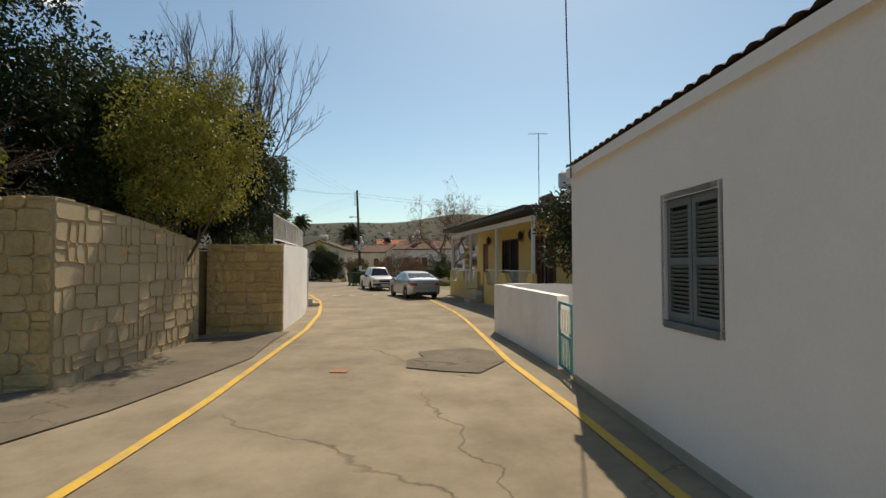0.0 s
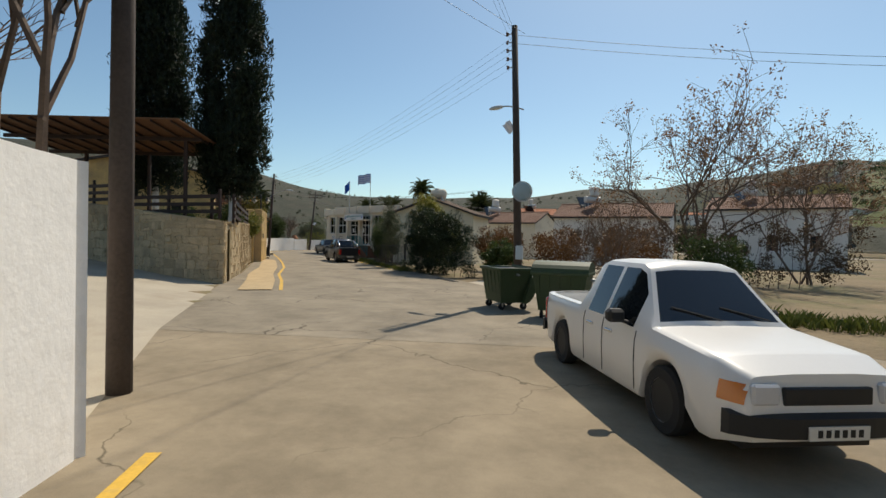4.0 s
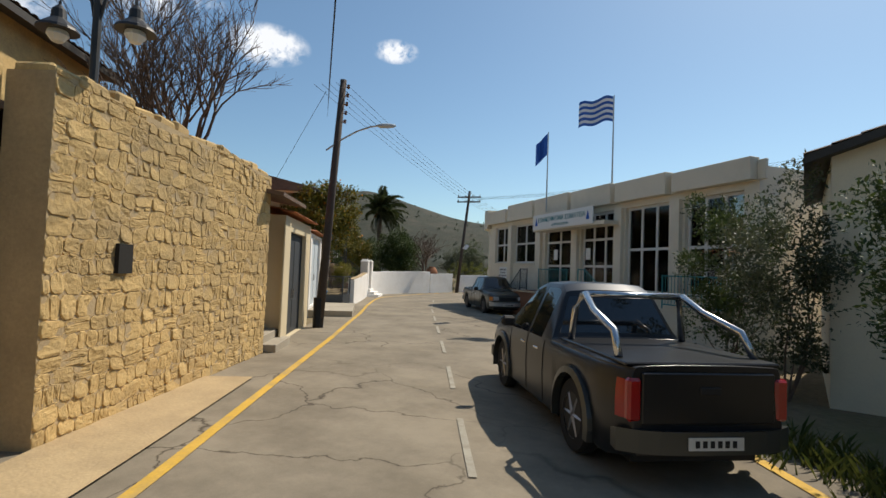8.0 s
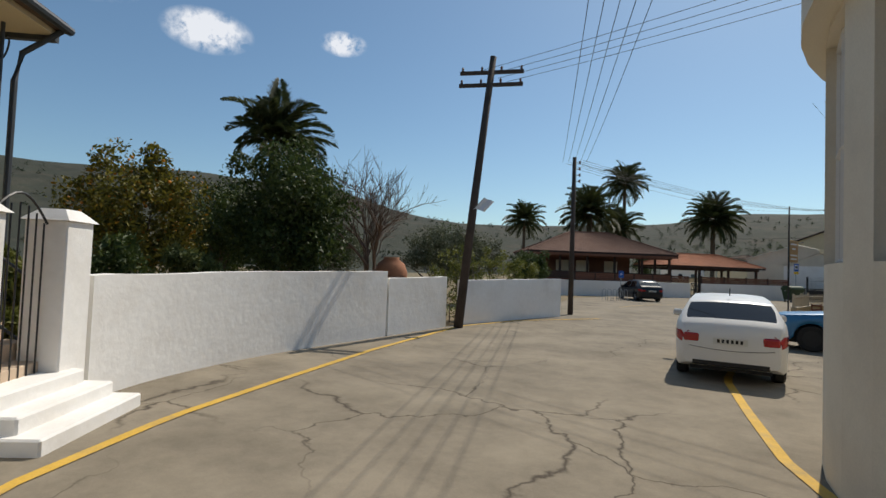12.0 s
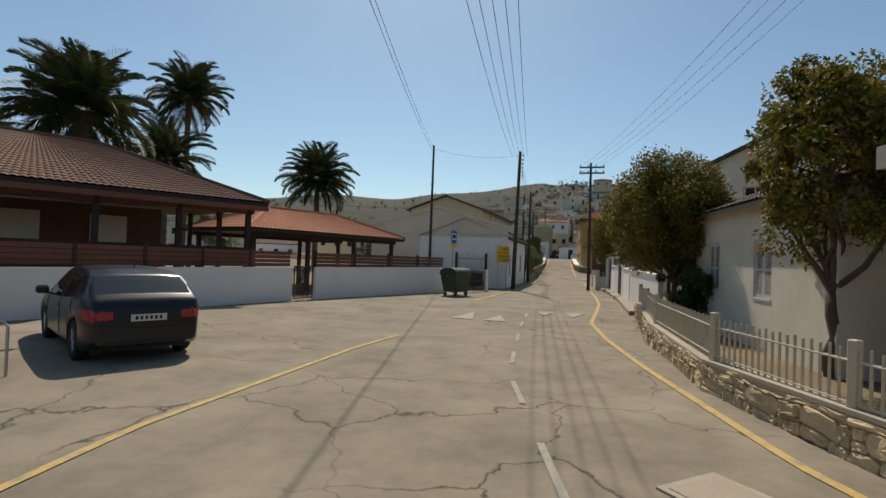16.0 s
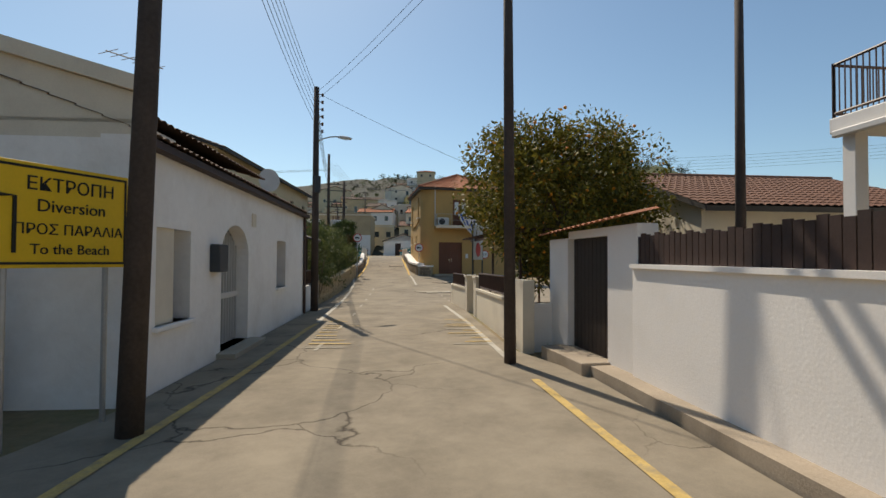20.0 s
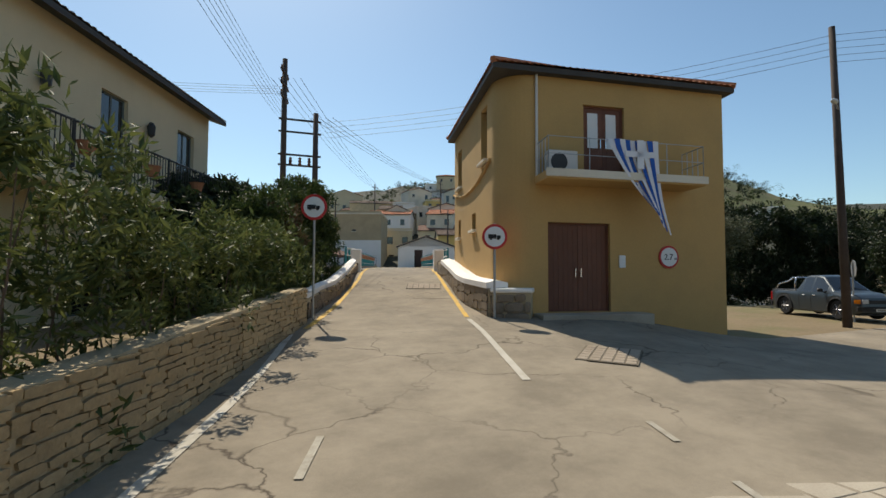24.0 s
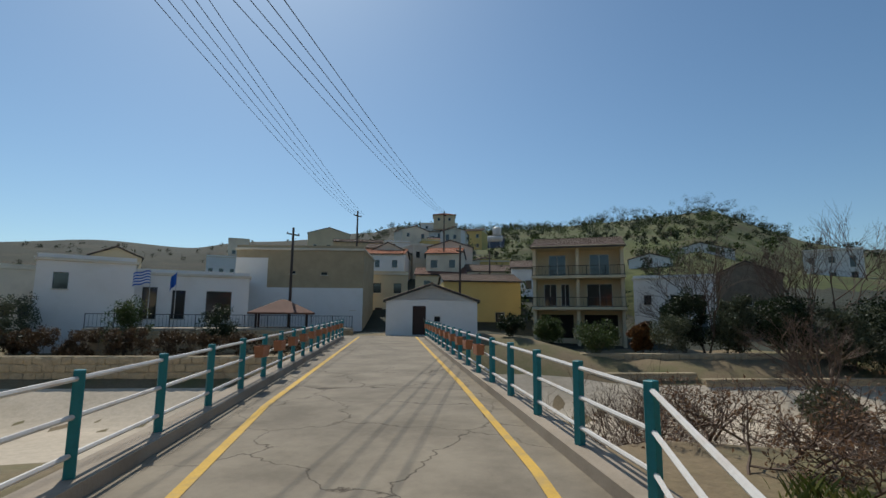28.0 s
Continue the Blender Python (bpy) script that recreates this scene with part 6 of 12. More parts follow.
for k in range(6):
    part("step", boxes((11.0, 11.0 + 0.29 * (6 - k), -1.35, -0.16, -0.3, 0.183 * (k + 1) - 0.02), bev=0.01), TERRACE_TILE, club)
railing(club, [(3.9, -0.7, 0.25), (5.0, -0.7, 1.1), (5.65, -0.7, 1.1)], 0.95, BLACK_IRON, 0.12)
for k in range(4):
    part("side_step", boxes((4.0 + 0.28 * k, 5.58, -0.66, -0.02, -0.3, 0.24 * (k + 1)), bev=0.01), BLUE_STEP, club, "blue painted step")
railing(club, [(6.0, -0.3, 1.12), (8.3, -0.3, 1.12)], 0.95, TEAL_IRON, 0.12)
railing(club, [(10.6, -1.3, 1.12), (11.0, -1.3, 1.12), (12.7, -1.3, 0.1)], 0.95, TEAL_IRON, 0.14)
railing(club, [(13.7, -0.35, 1.0), (16.2, -0.35, 1.0)], 0.95, TEAL_IRON, 0.12)


def words(text, size, parent, m, material, label="", depth=0.004, align='CENTER'):
    """Lettering as a mesh, in a parent's space."""
    cu = bpy.data.curves.new("lettering", 'FONT')
    cu.body, cu.size, cu.align_x, cu.extrude = text, size, align, depth
    cu.resolution_u = 3
    tmp = bpy.data.objects.new("lettering_tmp", cu)
    scene.collection.objects.link(tmp)
    dg = bpy.context.evaluated_depsgraph_get()
    me = bpy.data.meshes.new_from_object(tmp.evaluated_get(dg))
    bpy.data.objects.remove(tmp)
    me.materials.clear()
    me.materials.append(material)
    ob = new("lettering", me)
    ob.parent = parent
    ob.matrix_basis = m
    if label:
        ob["label"] = label
    return ob


FACE = Matrix.Rotation(radians(90), 4, 'X')
bn = part("banner", boxes((6.3, 10.7, -0.82, -0.78, 3.78, 4.42)), SIGN_WHITE, club, "white banner with blue lettering")
words("ΕΘΝΙΚΟΦΡΟΝΑ ΣΩΜΑΤΕΙΑ", 0.27, bn, Matrix.Translation((8.5, -0.825, 4.08)) @ FACE, TEAL_IRON)
words("ΑΓΙΟΥ ΘΕΟΔΩΡΟΥ", 0.14, bn, Matrix.Translation((8.5, -0.825, 3.87)) @ FACE, TEAL_IRON)
for x in (6.5, 10.3):
    part("emblem", loft(bmesh.new(), [[(x, y, 3.95), (x + 0.22, y, 3.95), (x + 0.11, y, 4.28)] for y in (-0.83, -0.82)]), FLAG_BLUE, bn)
pq = part("plaque", boxes((1.3, 2.25, -0.05, 0.0, 1.56, 2.14), bev=0.01), SIGN_WHITE, club, "white enamel plaque with black lettering")
for k, tx in enumerate(("ΚΥΝΗΓΕΤΙΚΟΣ", "ΣΥΛΛΟΓΟΣ", "ΑΓΙΟΥ ΘΕΟΔΩΡΟΥ")):
    words(tx, 0.115, pq, Matrix.Translation((1.775, -0.055, 1.96 - 0.16 * k)) @ FACE, BLACK_PAINT)


def flag(x, y, z, h, cloth, yaw, label):
    """A flag flying from a pole."""
    f = thing("flagpole", pose(x, y, z, 0, 0, yaw), label, "flag")
    part("pole", rod([(0, 0, 0), (0, 0, h)], 0.035, 8, 0.022), GALV, f)
    n = 14
    for s in range(9 if cloth == 'stripes' else 1):
        bm = bmesh.new()
        hh = 0.95 / (9 if cloth == 'stripes' else 1)
        rows = []
        for k in range(n + 1):
            u = k / n
            dx, dy, dz = 0.03 + 1.25 * u, 0.13 * math.sin(u * 8) * u + 0.02, -0.30 * u * u + 0.05 * math.sin(u * 9)
            if cloth == 'plain':
                dx, dz = 0.03 + 0.5 * u, -0.55 * u
            rows.append([(dx, dy, h - 0.05 - hh * s + dz), (dx, dy + 0.004, h - 0.05 - hh * (s + 1) + dz)])
        for a, b in zip(rows, rows[1:]):
            bm.faces.new([bm.verts.new(p) for p in (a[0], b[0], b[1], a[1])])
        part("stripe" if cloth == 'stripes' else "cloth", bm, FLAG_BLUE if s % 2 == 0 else FLAG_WHITE, f)
    return f


flag(-29.05, 90.3, 4.6, 4.0, 'stripes', 205, "blue and white striped flag on a metal pole")
flag(-32.35, 92.3, 4.6, 3.5, 'plain', 205, "dark blue flag on a metal pole")
for x, y in ((-31.5, 95.5), (-33.0, 97.5)):
    rb = thing("reinforcing_bars", pose(x, y, 4.6), "rusty reinforcing bars standing from the roof", "steel bars")
    for k in range(4):
        part("bar", rod([(0.12 * k, 0.03 * k, 0), (0.12 * k + 0.02, 0.03 * k, 0.75)], 0.012, 5), BROWN_IRON, rb)

# house with tank behind the hedge, houses farther right
M, L = ab((-23.4, 81.5), (-16.2, 81.1))
o = thing("house", M, "pale house with a low gable facing the hedge", "house")
shell(o, L, 5.2, 4.0, [(5.6, 6.4, 1.2, 2.3)], IVORY)
window(o, 5.6, 6.4, 1.2, 2.3, 0.12)
gable_roof(o, L, 5.2, 4.0, 1.25, 0.35, TILE_OLD, 'y', IVORY, 0.25)
part("drainpipe", rod([(4.9, -0.05, 0.2), (4.9, -0.05, 4.1)], 0.04, 8), ALU, o)
bt = thing("water_tank", M @ Matrix.Translation((3.7, 1.6, 5.2)), "pale horizontal water tank on a ridge", "water tank")
bm = loft(bmesh.new(), [[(xx, r * math.cos(a), 0.55 + r * math.sin(a)) for a in [2 * math.pi * k / 20 for k in range(20)]] for xx, r in ((-0.68, 0.2), (-0.6, 0.36), (-0.5, 0.42), (0.5, 0.42), (0.6, 0.36), (0.68, 0.2))])
part("drum", bm, PALE, bt)
for x in (-0.4, 0.4):
    part("cradle", boxes((x - 0.05, x + 0.05, -0.36, 0.36, -0.1, 0.32)), GALV, bt)
part("lid", lathe(bmesh.new(), ((0.18, 0), (0.18, 0.06), (0.03, 0.1)), 12, (-0.1, 0, 0.96)), GALV, bt)
for a, b, h, mt in (((-10.4, 91.2), (-0.5, 89.0), 4.4, WHITE_WALL), ((-22, 104), (-13, 101), 4.2, PALE), ((4, 96), (14, 92), 5.5, WHITE_WALL)):
    M, L = ab(a, b)
    o = thing("house", M, "white village house with a brown tiled roof", "house", "village houses")
    hs = [(L * f - 0.45, L * f + 0.45, 1.6, 3.0) for f in (0.2, 0.5, 0.8)]
    shell(o, L, 7, h, hs, mt)
    for q in hs:
        window(o, *q, 0.12, 2, 1, REDWOOD)
    gable_roof(o, L, 7, h, 1.3, 0.3, TILE_BROWN, 'x', mt)
    p = M @ Vector((L * 0.3, 2.5, h + 0.9))
    tank(*p, 30, 0.5)
f_o = thing("fence", pose(0, 0, 0), "black iron railing fence by the hedge", "fence")
railing(f_o, [(-18.5, 71.5, 0.1), (-19.7, 72.4, 0.1), (-20.6, 73.6, 0.1), (-22.4, 76.0, 0.1)], 1.35, BLACK_IRON, 0.13, 0.011, 0.024, 0.12)
for x, y in ((-18.5, 71.5), (-20.6, 73.6)):
    part("gate_post", boxes((x - 0.06, x + 0.06, y - 0.06, y + 0.06, 0, 1.6)), BLACK_IRON, f_o)


# ---- cafe corner and the inn ----
M, L = ab((-31.0, 127.3), (-34.0, 120.3))
o = thing("cafe", M, "white single-storey cafe with a hanging sign", "cafe")
hs = [(0.8, 2.0, 1.0, 2.7), (3.2, 4.4, 0.9, 2.8), (5.4, 6.9, 0.9, 2.8)]
shell(o, L, 7, 3.5, hs, WHITE_WALL, right=[(0.9, 2.1, 1.0, 2.7), (2.6, 3.7, 0.1, 2.6), (4.3, 5.5, 1.0, 2.7)])
for q in hs:
    window(o, *q, 0.12, 2, 2, ALU, GLASS, WHITE_WALL)
part("cornice", boxes((-0.1, L + 0.35, -0.15, 7.1, 3.5, 3.85)), PALE, o)
part("parapet", boxes((0.2, L - 0.2, 0.2, 0.4, 3.85, 4.3)), WHITE_WALL, o)
part("canopy", boxes((L + 0.0, L + 1.7, 0.0, 6.5, 3.0, 3.2)), CREAM, o)
for y in (0.15, 3.0, 6.2):
    part("post", boxes((L + 1.5, L + 1.6, y, y + 0.1, -0.2, 3.0)), ALU, o)
# Near-black sheet in the opening, coloured as the shade inside.
part("doorway", boxes((L - 0.2, L - 0.12, 2.6, 3.7, 0.1, 2.6)), PAINTED_SHADE, o)
for a in (0.9, 4.3):
    part("window", boxes((L - 0.2, L - 0.12, a, a + 1.2, 1.0, 2.7)), GLASS, o)
p = M @ Vector((3.5, 3.5, 3.85))
tank(*p, 60, 0.6)
p = M @ Vector((5.5, 2.0, 3.85))
tank(*p, 20, 0.3), antenna(p.x + 1.5, p.y, 3.85, 2.8, 20)
o = thing("hanging_sign", pose(-35.0, 122.8, 2.75, 0, 0, 62), "weathered brown cafe sign with pale lettering", "sign")
part("board", boxes((-0.5, 0.5, -0.03, 0.03, 0, 1.05), bev=0.01), mat("sign_brown", (0.42, 0.25, 0.10), 0.7, 0.2, 2, 20, 0.1), o)
for k, (a, b) in enumerate(((0.84, 0.36), (0.62, 0.2), (0.3, 0.4), (0.12, 0.34))):
    part("bar_of_writing", boxes((-b, b, -0.036, -0.03, a, a + 0.07)), SIGN_WHITE, o)
part("bracket", rod([(0.5, 0, 0.95), (1.3, 0, 1.05)], 0.02, 6), BLACK_IRON, o)
part("post", rod([(-0.5, 0, -2.75), (-0.5, 0, 1.1)], 0.035, 8), BLACK_IRON, o)
for k, (x, y, a) in enumerate(((-34.7, 118.6, 20), (-33.7, 118.0, 80), (-33.0, 119.0, 200))):
    c = thing("cafe_chair", pose(x, y, 0.02, 0, 0, a), "wooden cafe chair with a woven seat", "chair", "cafe chairs")
    part("seat", boxes((-0.2, 0.2, -0.2, 0.2, 0.42, 0.46), bev=0.01), TILE, c)
    for sx in (-0.18, 0.18):
        for sy in (-0.18, 0.18):
            part("leg", boxes((sx - 0.018, sx + 0.018, sy - 0.018, sy + 0.018, 0, 0.42 if sy < 0 else 0.9)), REDWOOD, c)
    for z in (0.62, 0.8):
        part("back_slat", boxes((-0.17, 0.17, 0.17, 0.19, z, z + 0.07)), REDWOOD, c)
c = thing("cafe_table", pose(-33.9, 119.0, 0.02), "small wooden cafe table", "table")
part("tabletop", boxes((-0.4, 0.4, -0.4, 0.4, 0.7, 0.74), bev=0.01), REDWOOD, c)
for sx in (-0.34, 0.34):
    for sy in (-0.34, 0.34):
        part("leg", boxes((sx - 0.025, sx + 0.025, sy - 0.025, sy + 0.025, 0, 0.7)), REDWOOD, c)
ob = patch("cafe_apron", [(-36.0, 117.0), (-35.4, 121.6), (-31, 121.2), (-29.6, 116.4), (-33, 115.4)], CONCRETE, "concrete apron in front of the cafe", 0.03, "pavement")

# cream house behind the fence, two-storey house
M, L = ab((-26.7, 135.6), (-30.2, 128.6))
o = thing("house", M, "cream house with louvred shutters behind a white fence", "house")
hs = [(1.2, 2.1, 1.2, 2.6), (4.4, 5.3, 1.2, 2.6)]
shell(o, L, 6.5, 3.6, hs, PALE)
for q in hs:
    shutter(o, *q, material=ALU)
gable_roof(o, L, 6.5, 3.6, 1.3, 0.3, TILE_OLD, 'x', PALE)
M, L = ab((-20.5, 141.2), (-19.0, 133.8))
o = thing("house", M, "tall pale house with a tiled roof and solar tank", "house")
hs = [(1.5, 2.5, 4.2, 5.6), (4.6, 5.6, 4.2, 5.6)]
shell(o, L, 7.5, 6.9, hs, PALE)
for q in hs:
    window(o, *q, 0.12, 2, 1, ALU)
gable_roof(o, L, 7.5, 6.9, 1.2, 0.35, TILE, 'y', PALE)
p = M @ Vector((5.2, 3.0, 7.4))
tank(*p, 150, 0.9)
p = M @ Vector((2.6, 3.0, 7.8))
antenna(*p, 1.8, 70)

# white picket fence on a stone base
f_o = thing("fence", pose(0, 0, 0), "cream painted iron picket fence on a stone base", "fence")
PF = [(-27.5, 137.3), (-31.1, 132.2), (-33.5, 128.1), (-34.9, 123.2)]
for a, b in zip(PF, PF[1:]):
    n = int(math.dist(a, b) / 0.13)
    for k in range(n):
        x, y = a[0] + (b[0] - a[0]) * k / n, a[1] + (b[1] - a[1]) * k / n
        part("picket", boxes((x - 0.012, x + 0.012, y - 0.012, y + 0.012, 0.42, 1.1 + 0.02 * (k % 2))), CREAM_IRON, f_o)
    for z in (0.55, 0.98):
        part("rail", rod([(*a, z), (*b, z)], 0.018, 5), CREAM_IRON, f_o)
    m = max(1, int(math.dist(a, b) / 2.4))
    for k in range(m + (b == PF[-1])):
        x, y = a[0] + (b[0] - a[0]) * k / m, a[1] + (b[1] - a[1]) * k / m
        part("post", boxes((x - 0.05, x + 0.05, y - 0.05, y + 0.05, 0.3, 1.2), bev=0.01), CREAM_IRON, f_o)

# the inn's pavilion
M, L = ab((-52.5, 136.9), (-40.9, 142.6), 0.0)
inn = thing("inn_pavilion", M, "timber inn pavilion under a brown tiled hip roof", "pavilion")
hip_roof(inn, 0.2, L - 0.2, 0.2, 9.0, 3.75, 2.1, 0.45, TILE_BROWN, DARKWOOD)
part("floor", boxes((0, L, 0, 9, -0.3, 0.3)), CONCRETE, inn)
for k in range(6):
    part("post", boxes((0.3 + k * (L - 0.6) / 5 - 0.09, 0.3 + k * (L - 0.6) / 5 + 0.09, 0.3, 0.48, 0.3, 3.6)), DARKWOOD, inn)
for k in range(2):
    part("post", boxes((L - 0.4, L - 0.22, 3.4 + 4 * k, 3.58 + 4 * k, 0.3, 3.6)), DARKWOOD, inn)
part("beam", boxes((0.1, L - 0.1, 0.3, 0.46, 3.3, 3.58)), REDWOOD, inn)
part("eave_strip", boxes((-0.2, L + 0.2, -0.3, -0.22, 3.42, 3.6)), REDWOOD, inn)
part("back_wall", boxes((0.3, L - 2.2, 5.0, 5.2, 0.3, 3.5)), REDWOOD, inn)
for x in (0.8, 3.4, 5.4, 8.2):
    part("panel", boxes((x, x + 1.25, 4.92, 5.0, 1.4, 3.1)), PALE, inn, "pale wall panel")
part("rail_band", boxes((0.3, L - 0.3, 0.32, 0.4, 1.35, 2.0)), DARKWOOD, inn)
for nm, pts in (("a", [(-48.2, 135.6), (-39.7, 142.9)]), ("b", [(-38.7, 143.6), (-31.5, 148.8)])):
    f_o = thing("fence", pose(0, 0, 0), "dark red-brown timber fence above the white wall", "fence", "timber fences")
    a, b = pts
    d = Vector((b[0] - a[0], b[1] - a[1], 0)).normalized()
    n = int(math.dist(a, b) / 1.8)
    for k in range(n):
        p0, p1 = (a[0] + (b[0] - a[0]) * k / n, a[1] + (b[1] - a[1]) * k / n), (a[0] + (b[0] - a[0]) * (k + 1) / n, a[1] + (b[1] - a[1]) * (k + 1) / n)
        mm = pose(*p0, 0, 0, 0, math.degrees(math.atan2(d.y, d.x)))
        w = math.dist(p0, p1)
        for q in range(4):
            ob = part("plank", boxes((0.01, w - 0.01, 0, 0.03, 1.32 + q * 0.15, 1.45 + q * 0.15)), REDWOOD, f_o)
            ob.matrix_basis = mm
        ob = part("post", boxes((-0.05, 0.05, -0.02, 0.08, 1.2, 1.98)), DARKWOOD, f_o)
        ob.matrix_basis = mm
g_o = thing("gate", ab((-39.55, 142.5), (-38.75, 143.3))[0], "black iron lattice gate in the white wall", "gate")
part("gate_frame", boxes((0.02, 0.06, 0, 0.04, 0.05, 1.35), (1.05, 1.09, 0, 0.04, 0.05, 1.35), (0.06, 1.05, 0, 0.04, 0.05, 0.09), (0.06, 1.05, 0, 0.04, 1.31, 1.35)), BLACK_IRON, g_o)
for k in range(9):
    part("bar", rod([(0.1 + 0.05 * k, 0.02, 0.1), (0.55 + 0.05 * k, 0.02, 1.3)], 0.012, 4), BLACK_IRON, g_o)
    part("bar", rod([(0.55 + 0.05 * k, 0.02, 0.1), (0.1 + 0.05 * k, 0.02, 1.3)], 0.012, 4), BLACK_IRON, g_o)

M, L = ab((-41.5, 146.2), (-33.2, 152.4), 0.0)
o = thing("tiled_shelter", M, "timber shelter with an orange tiled hip roof", "pergola")
hip_roof(o, 0.2, L - 0.2, 0.2, 5.5, 2.95, 1.25, 0.4, TILE, DARKWOOD)
for x in (0.4, 3.6, 6.8, L - 0.4):
    for y in (0.4, 5.2):
        part("post", boxes((x - 0.09, x + 0.09, y - 0.09, y + 0.09, -0.2, 2.85)), DARKWOOD, o)
for y in (0.4, 5.2):
    part("beam", boxes((0.1, L - 0.1, y - 0.07, y + 0.07, 2.6, 2.84)), DARKWOOD, o)

# gabled building and the long white house
M, L = ab((-34.0, 158.8), (-25.6, 153.35))
o = thing("gabled_building", M, "cream gabled building with a barred window", "house")
shell(o, L, 1.2, 3.65, [(4.0, 5.1, 1.3, 2.3)], PALE)
window(o, 4.0, 5.1, 1.3, 2.3, 0.1, 2, 1, ALU, GLASS, PALE)
for k in range(7):
    part("bar", rod([(4.1 + k * 0.15, 0.03, 1.3), (4.1 + k * 0.15, 0.03, 2.3)], 0.009, 4), WHITE_IRON, o)
bm = bmesh.new()
for y0, y1 in ((0.0, 0.3),):
    loft(bm, [[(0.0, y, 3.6), (L, y, 3.6), (L, y, 4.0), (L / 2, y, 5.45), (0.0, y, 4.0)] for y in (y0, y1)])
bmesh.ops.recalc_face_normals(bm, faces=bm.faces)
part("gable", bm, PALE, o)
for sx in (0, 1):
    x0, x1 = (-0.12, L / 2) if sx == 0 else (L + 0.12, L / 2)
    part("verge_moulding", loft(bmesh.new(), [[(x0, y, 3.98), (x1, y, 5.42), (x1, y, 5.62), (x0, y, 4.18)][::1 if sx else -1] for y in (-0.1, 0.35)]), PALE, o)
bm = bmesh.new()
tiled(bm, (0, 6, 3.8), (0, 0.3, 3.8), (L / 2, 6, 5.3), (L / 2, 0.3, 5.3))
tiled(bm, (L, 0.3, 3.8), (L, 6, 3.8), (L / 2, 0.3, 5.3), (L / 2, 6, 5.3))
part("roof", bm, TILE_OLD, o)
M, L = ab((-25.55, 153.3), (-19.6, 162.75))
o = thing("long_house", M, "long whitewashed house with an arched door and old tile eaves", "house")
# wall with an arched door opening
part("wall", pierced(bmesh.new(), L, 3.45, [(0.55, 1.7, 0.9, 2.3), (3.1, 4.8, 0.1, 2.55), (7.35, 8.4, 1.08, 2.38)], 0.45), WHITEWASH, o)
bm = bmesh.new()
n = 14
arc = [(3.95 - 0.85 * math.cos(math.pi * k / n), 1.95 + 0.6 * math.sin(math.pi * k / n)) for k in range(n + 1)]
for (x0, z0_), (x1, z1_) in zip(arc, arc[1:]):
    loft(bm, [[(x0, y, z0_), (x1, y, z1_), (x1, y, 2.56), (x0, y, 2.56)] for y in (0.0, 0.45)])
bmesh.ops.remove_doubles(bm, verts=bm.verts, dist=1e-4)
bmesh.ops.recalc_face_normals(bm, faces=bm.faces)
part("arch", bm, WHITEWASH, o)
for q in ((0, L, 6.0, 6.3, -0.3, 3.4), (0, 0.4, 0.45, 6.0, -0.3, 3.4), (L - 0.4, L, 0.45, 6.0, -0.3, 3.4)):
    part("wall", boxes(q), WHITEWASH, o)
for x0, x1, z0, z1 in ((0.55, 1.7, 0.9, 2.3), (7.35, 8.4, 1.08, 2.38)):
    window(o, x0, x1, z0, z1, 0.32, 2, 1, GREY_IRON, GLASS, WHITEWASH)
dd = part("door", boxes((3.1, 4.8, 0.3, 0.36, 0.1, 2.55)), mat("olive_door_panel", (0.035, 0.035, 0.02), 0.6, 0.2, 2, 30, 0.1), o)
for k in range(11):
    part("bar", boxes((3.15 + k * 0.157, 3.175 + k * 0.157, 0.24, 0.3, 0.12, 2.1 + 0.4 * math.sin(math.pi * (k + 0.5) / 11))), ALU, dd)
part("rail", boxes((3.1, 4.8, 0.23, 0.3, 1.05, 1.16)), ALU, dd)
part("threshold", boxes((2.9, 5.0, -0.35, 0.3, -0.2, 0.1), bev=0.01), CONCRETE, o)
part("meter_box", boxes((2.5, 2.95, -0.18, 0.0, 1.62, 2.12), bev=0.02), GREY_IRON, o)
part("lamp_plate", boxes((5.0, 5.3, -0.02, 0.0, 2.6, 2.9)), PALE, o)
part("drainpipe", rod([(L - 0.12, -0.06, 0.0), (L - 0.12, -0.06, 3.5)], 0.05, 8), BROWN_IRON, o)
bm = bmesh.new()
tiled(bm, (0.0, -0.22, 3.42), (L + 0.2, -0.22, 3.42), (0.0, 3.1, 4.7), (L + 0.2, 3.1, 4.7))
tiled(bm, (L + 0.2, 6.4, 3.42), (0.0, 6.4, 3.42), (L + 0.2, 3.1, 4.7), (0.0, 3.1, 4.7))
part("roof", bm, TILE_OLD, o)
part("eave_board", boxes((0.0, L + 0.15, -0.18, 0.0, 3.32, 3.42)), DARKWOOD, o)
antenna(-25.2, 157.5, 4.4, 1.5, 30)
o = thing("satellite_dish", pose(-20.6, 163.6, 4.2, 0, 0, 10), "small white satellite dish on a roof", "satellite dish")
part("dish", loft(bmesh.new(), [[(r * math.cos(a), -0.02 - 0.5 * r * r, 0.45 + r * math.sin(a)) for a in [2 * math.pi * k / 18 for k in range(18)]] for r in (0.4, 0.25, 0.05)], True), ALU, o)
part("stem", rod([(0, 0, 0), (0, -0.05, 0.45)], 0.02, 6), GALV, o)
# gates beside the gabled building
g_o = thing("gate", ab((-29.6, 152.3), (-27.0, 153.5))[0], "black iron double gate with spearheads", "gate")
for x in (0.0, 2.75):
    part("gate_post", boxes((x, x + 0.12, -0.06, 0.06, -0.1, 2.3)), BLACK_IRON, g_o)
part("sheet", boxes((0.14, 2.73, -0.012, 0.012, 0.1, 1.0)), BLACK_IRON, g_o)
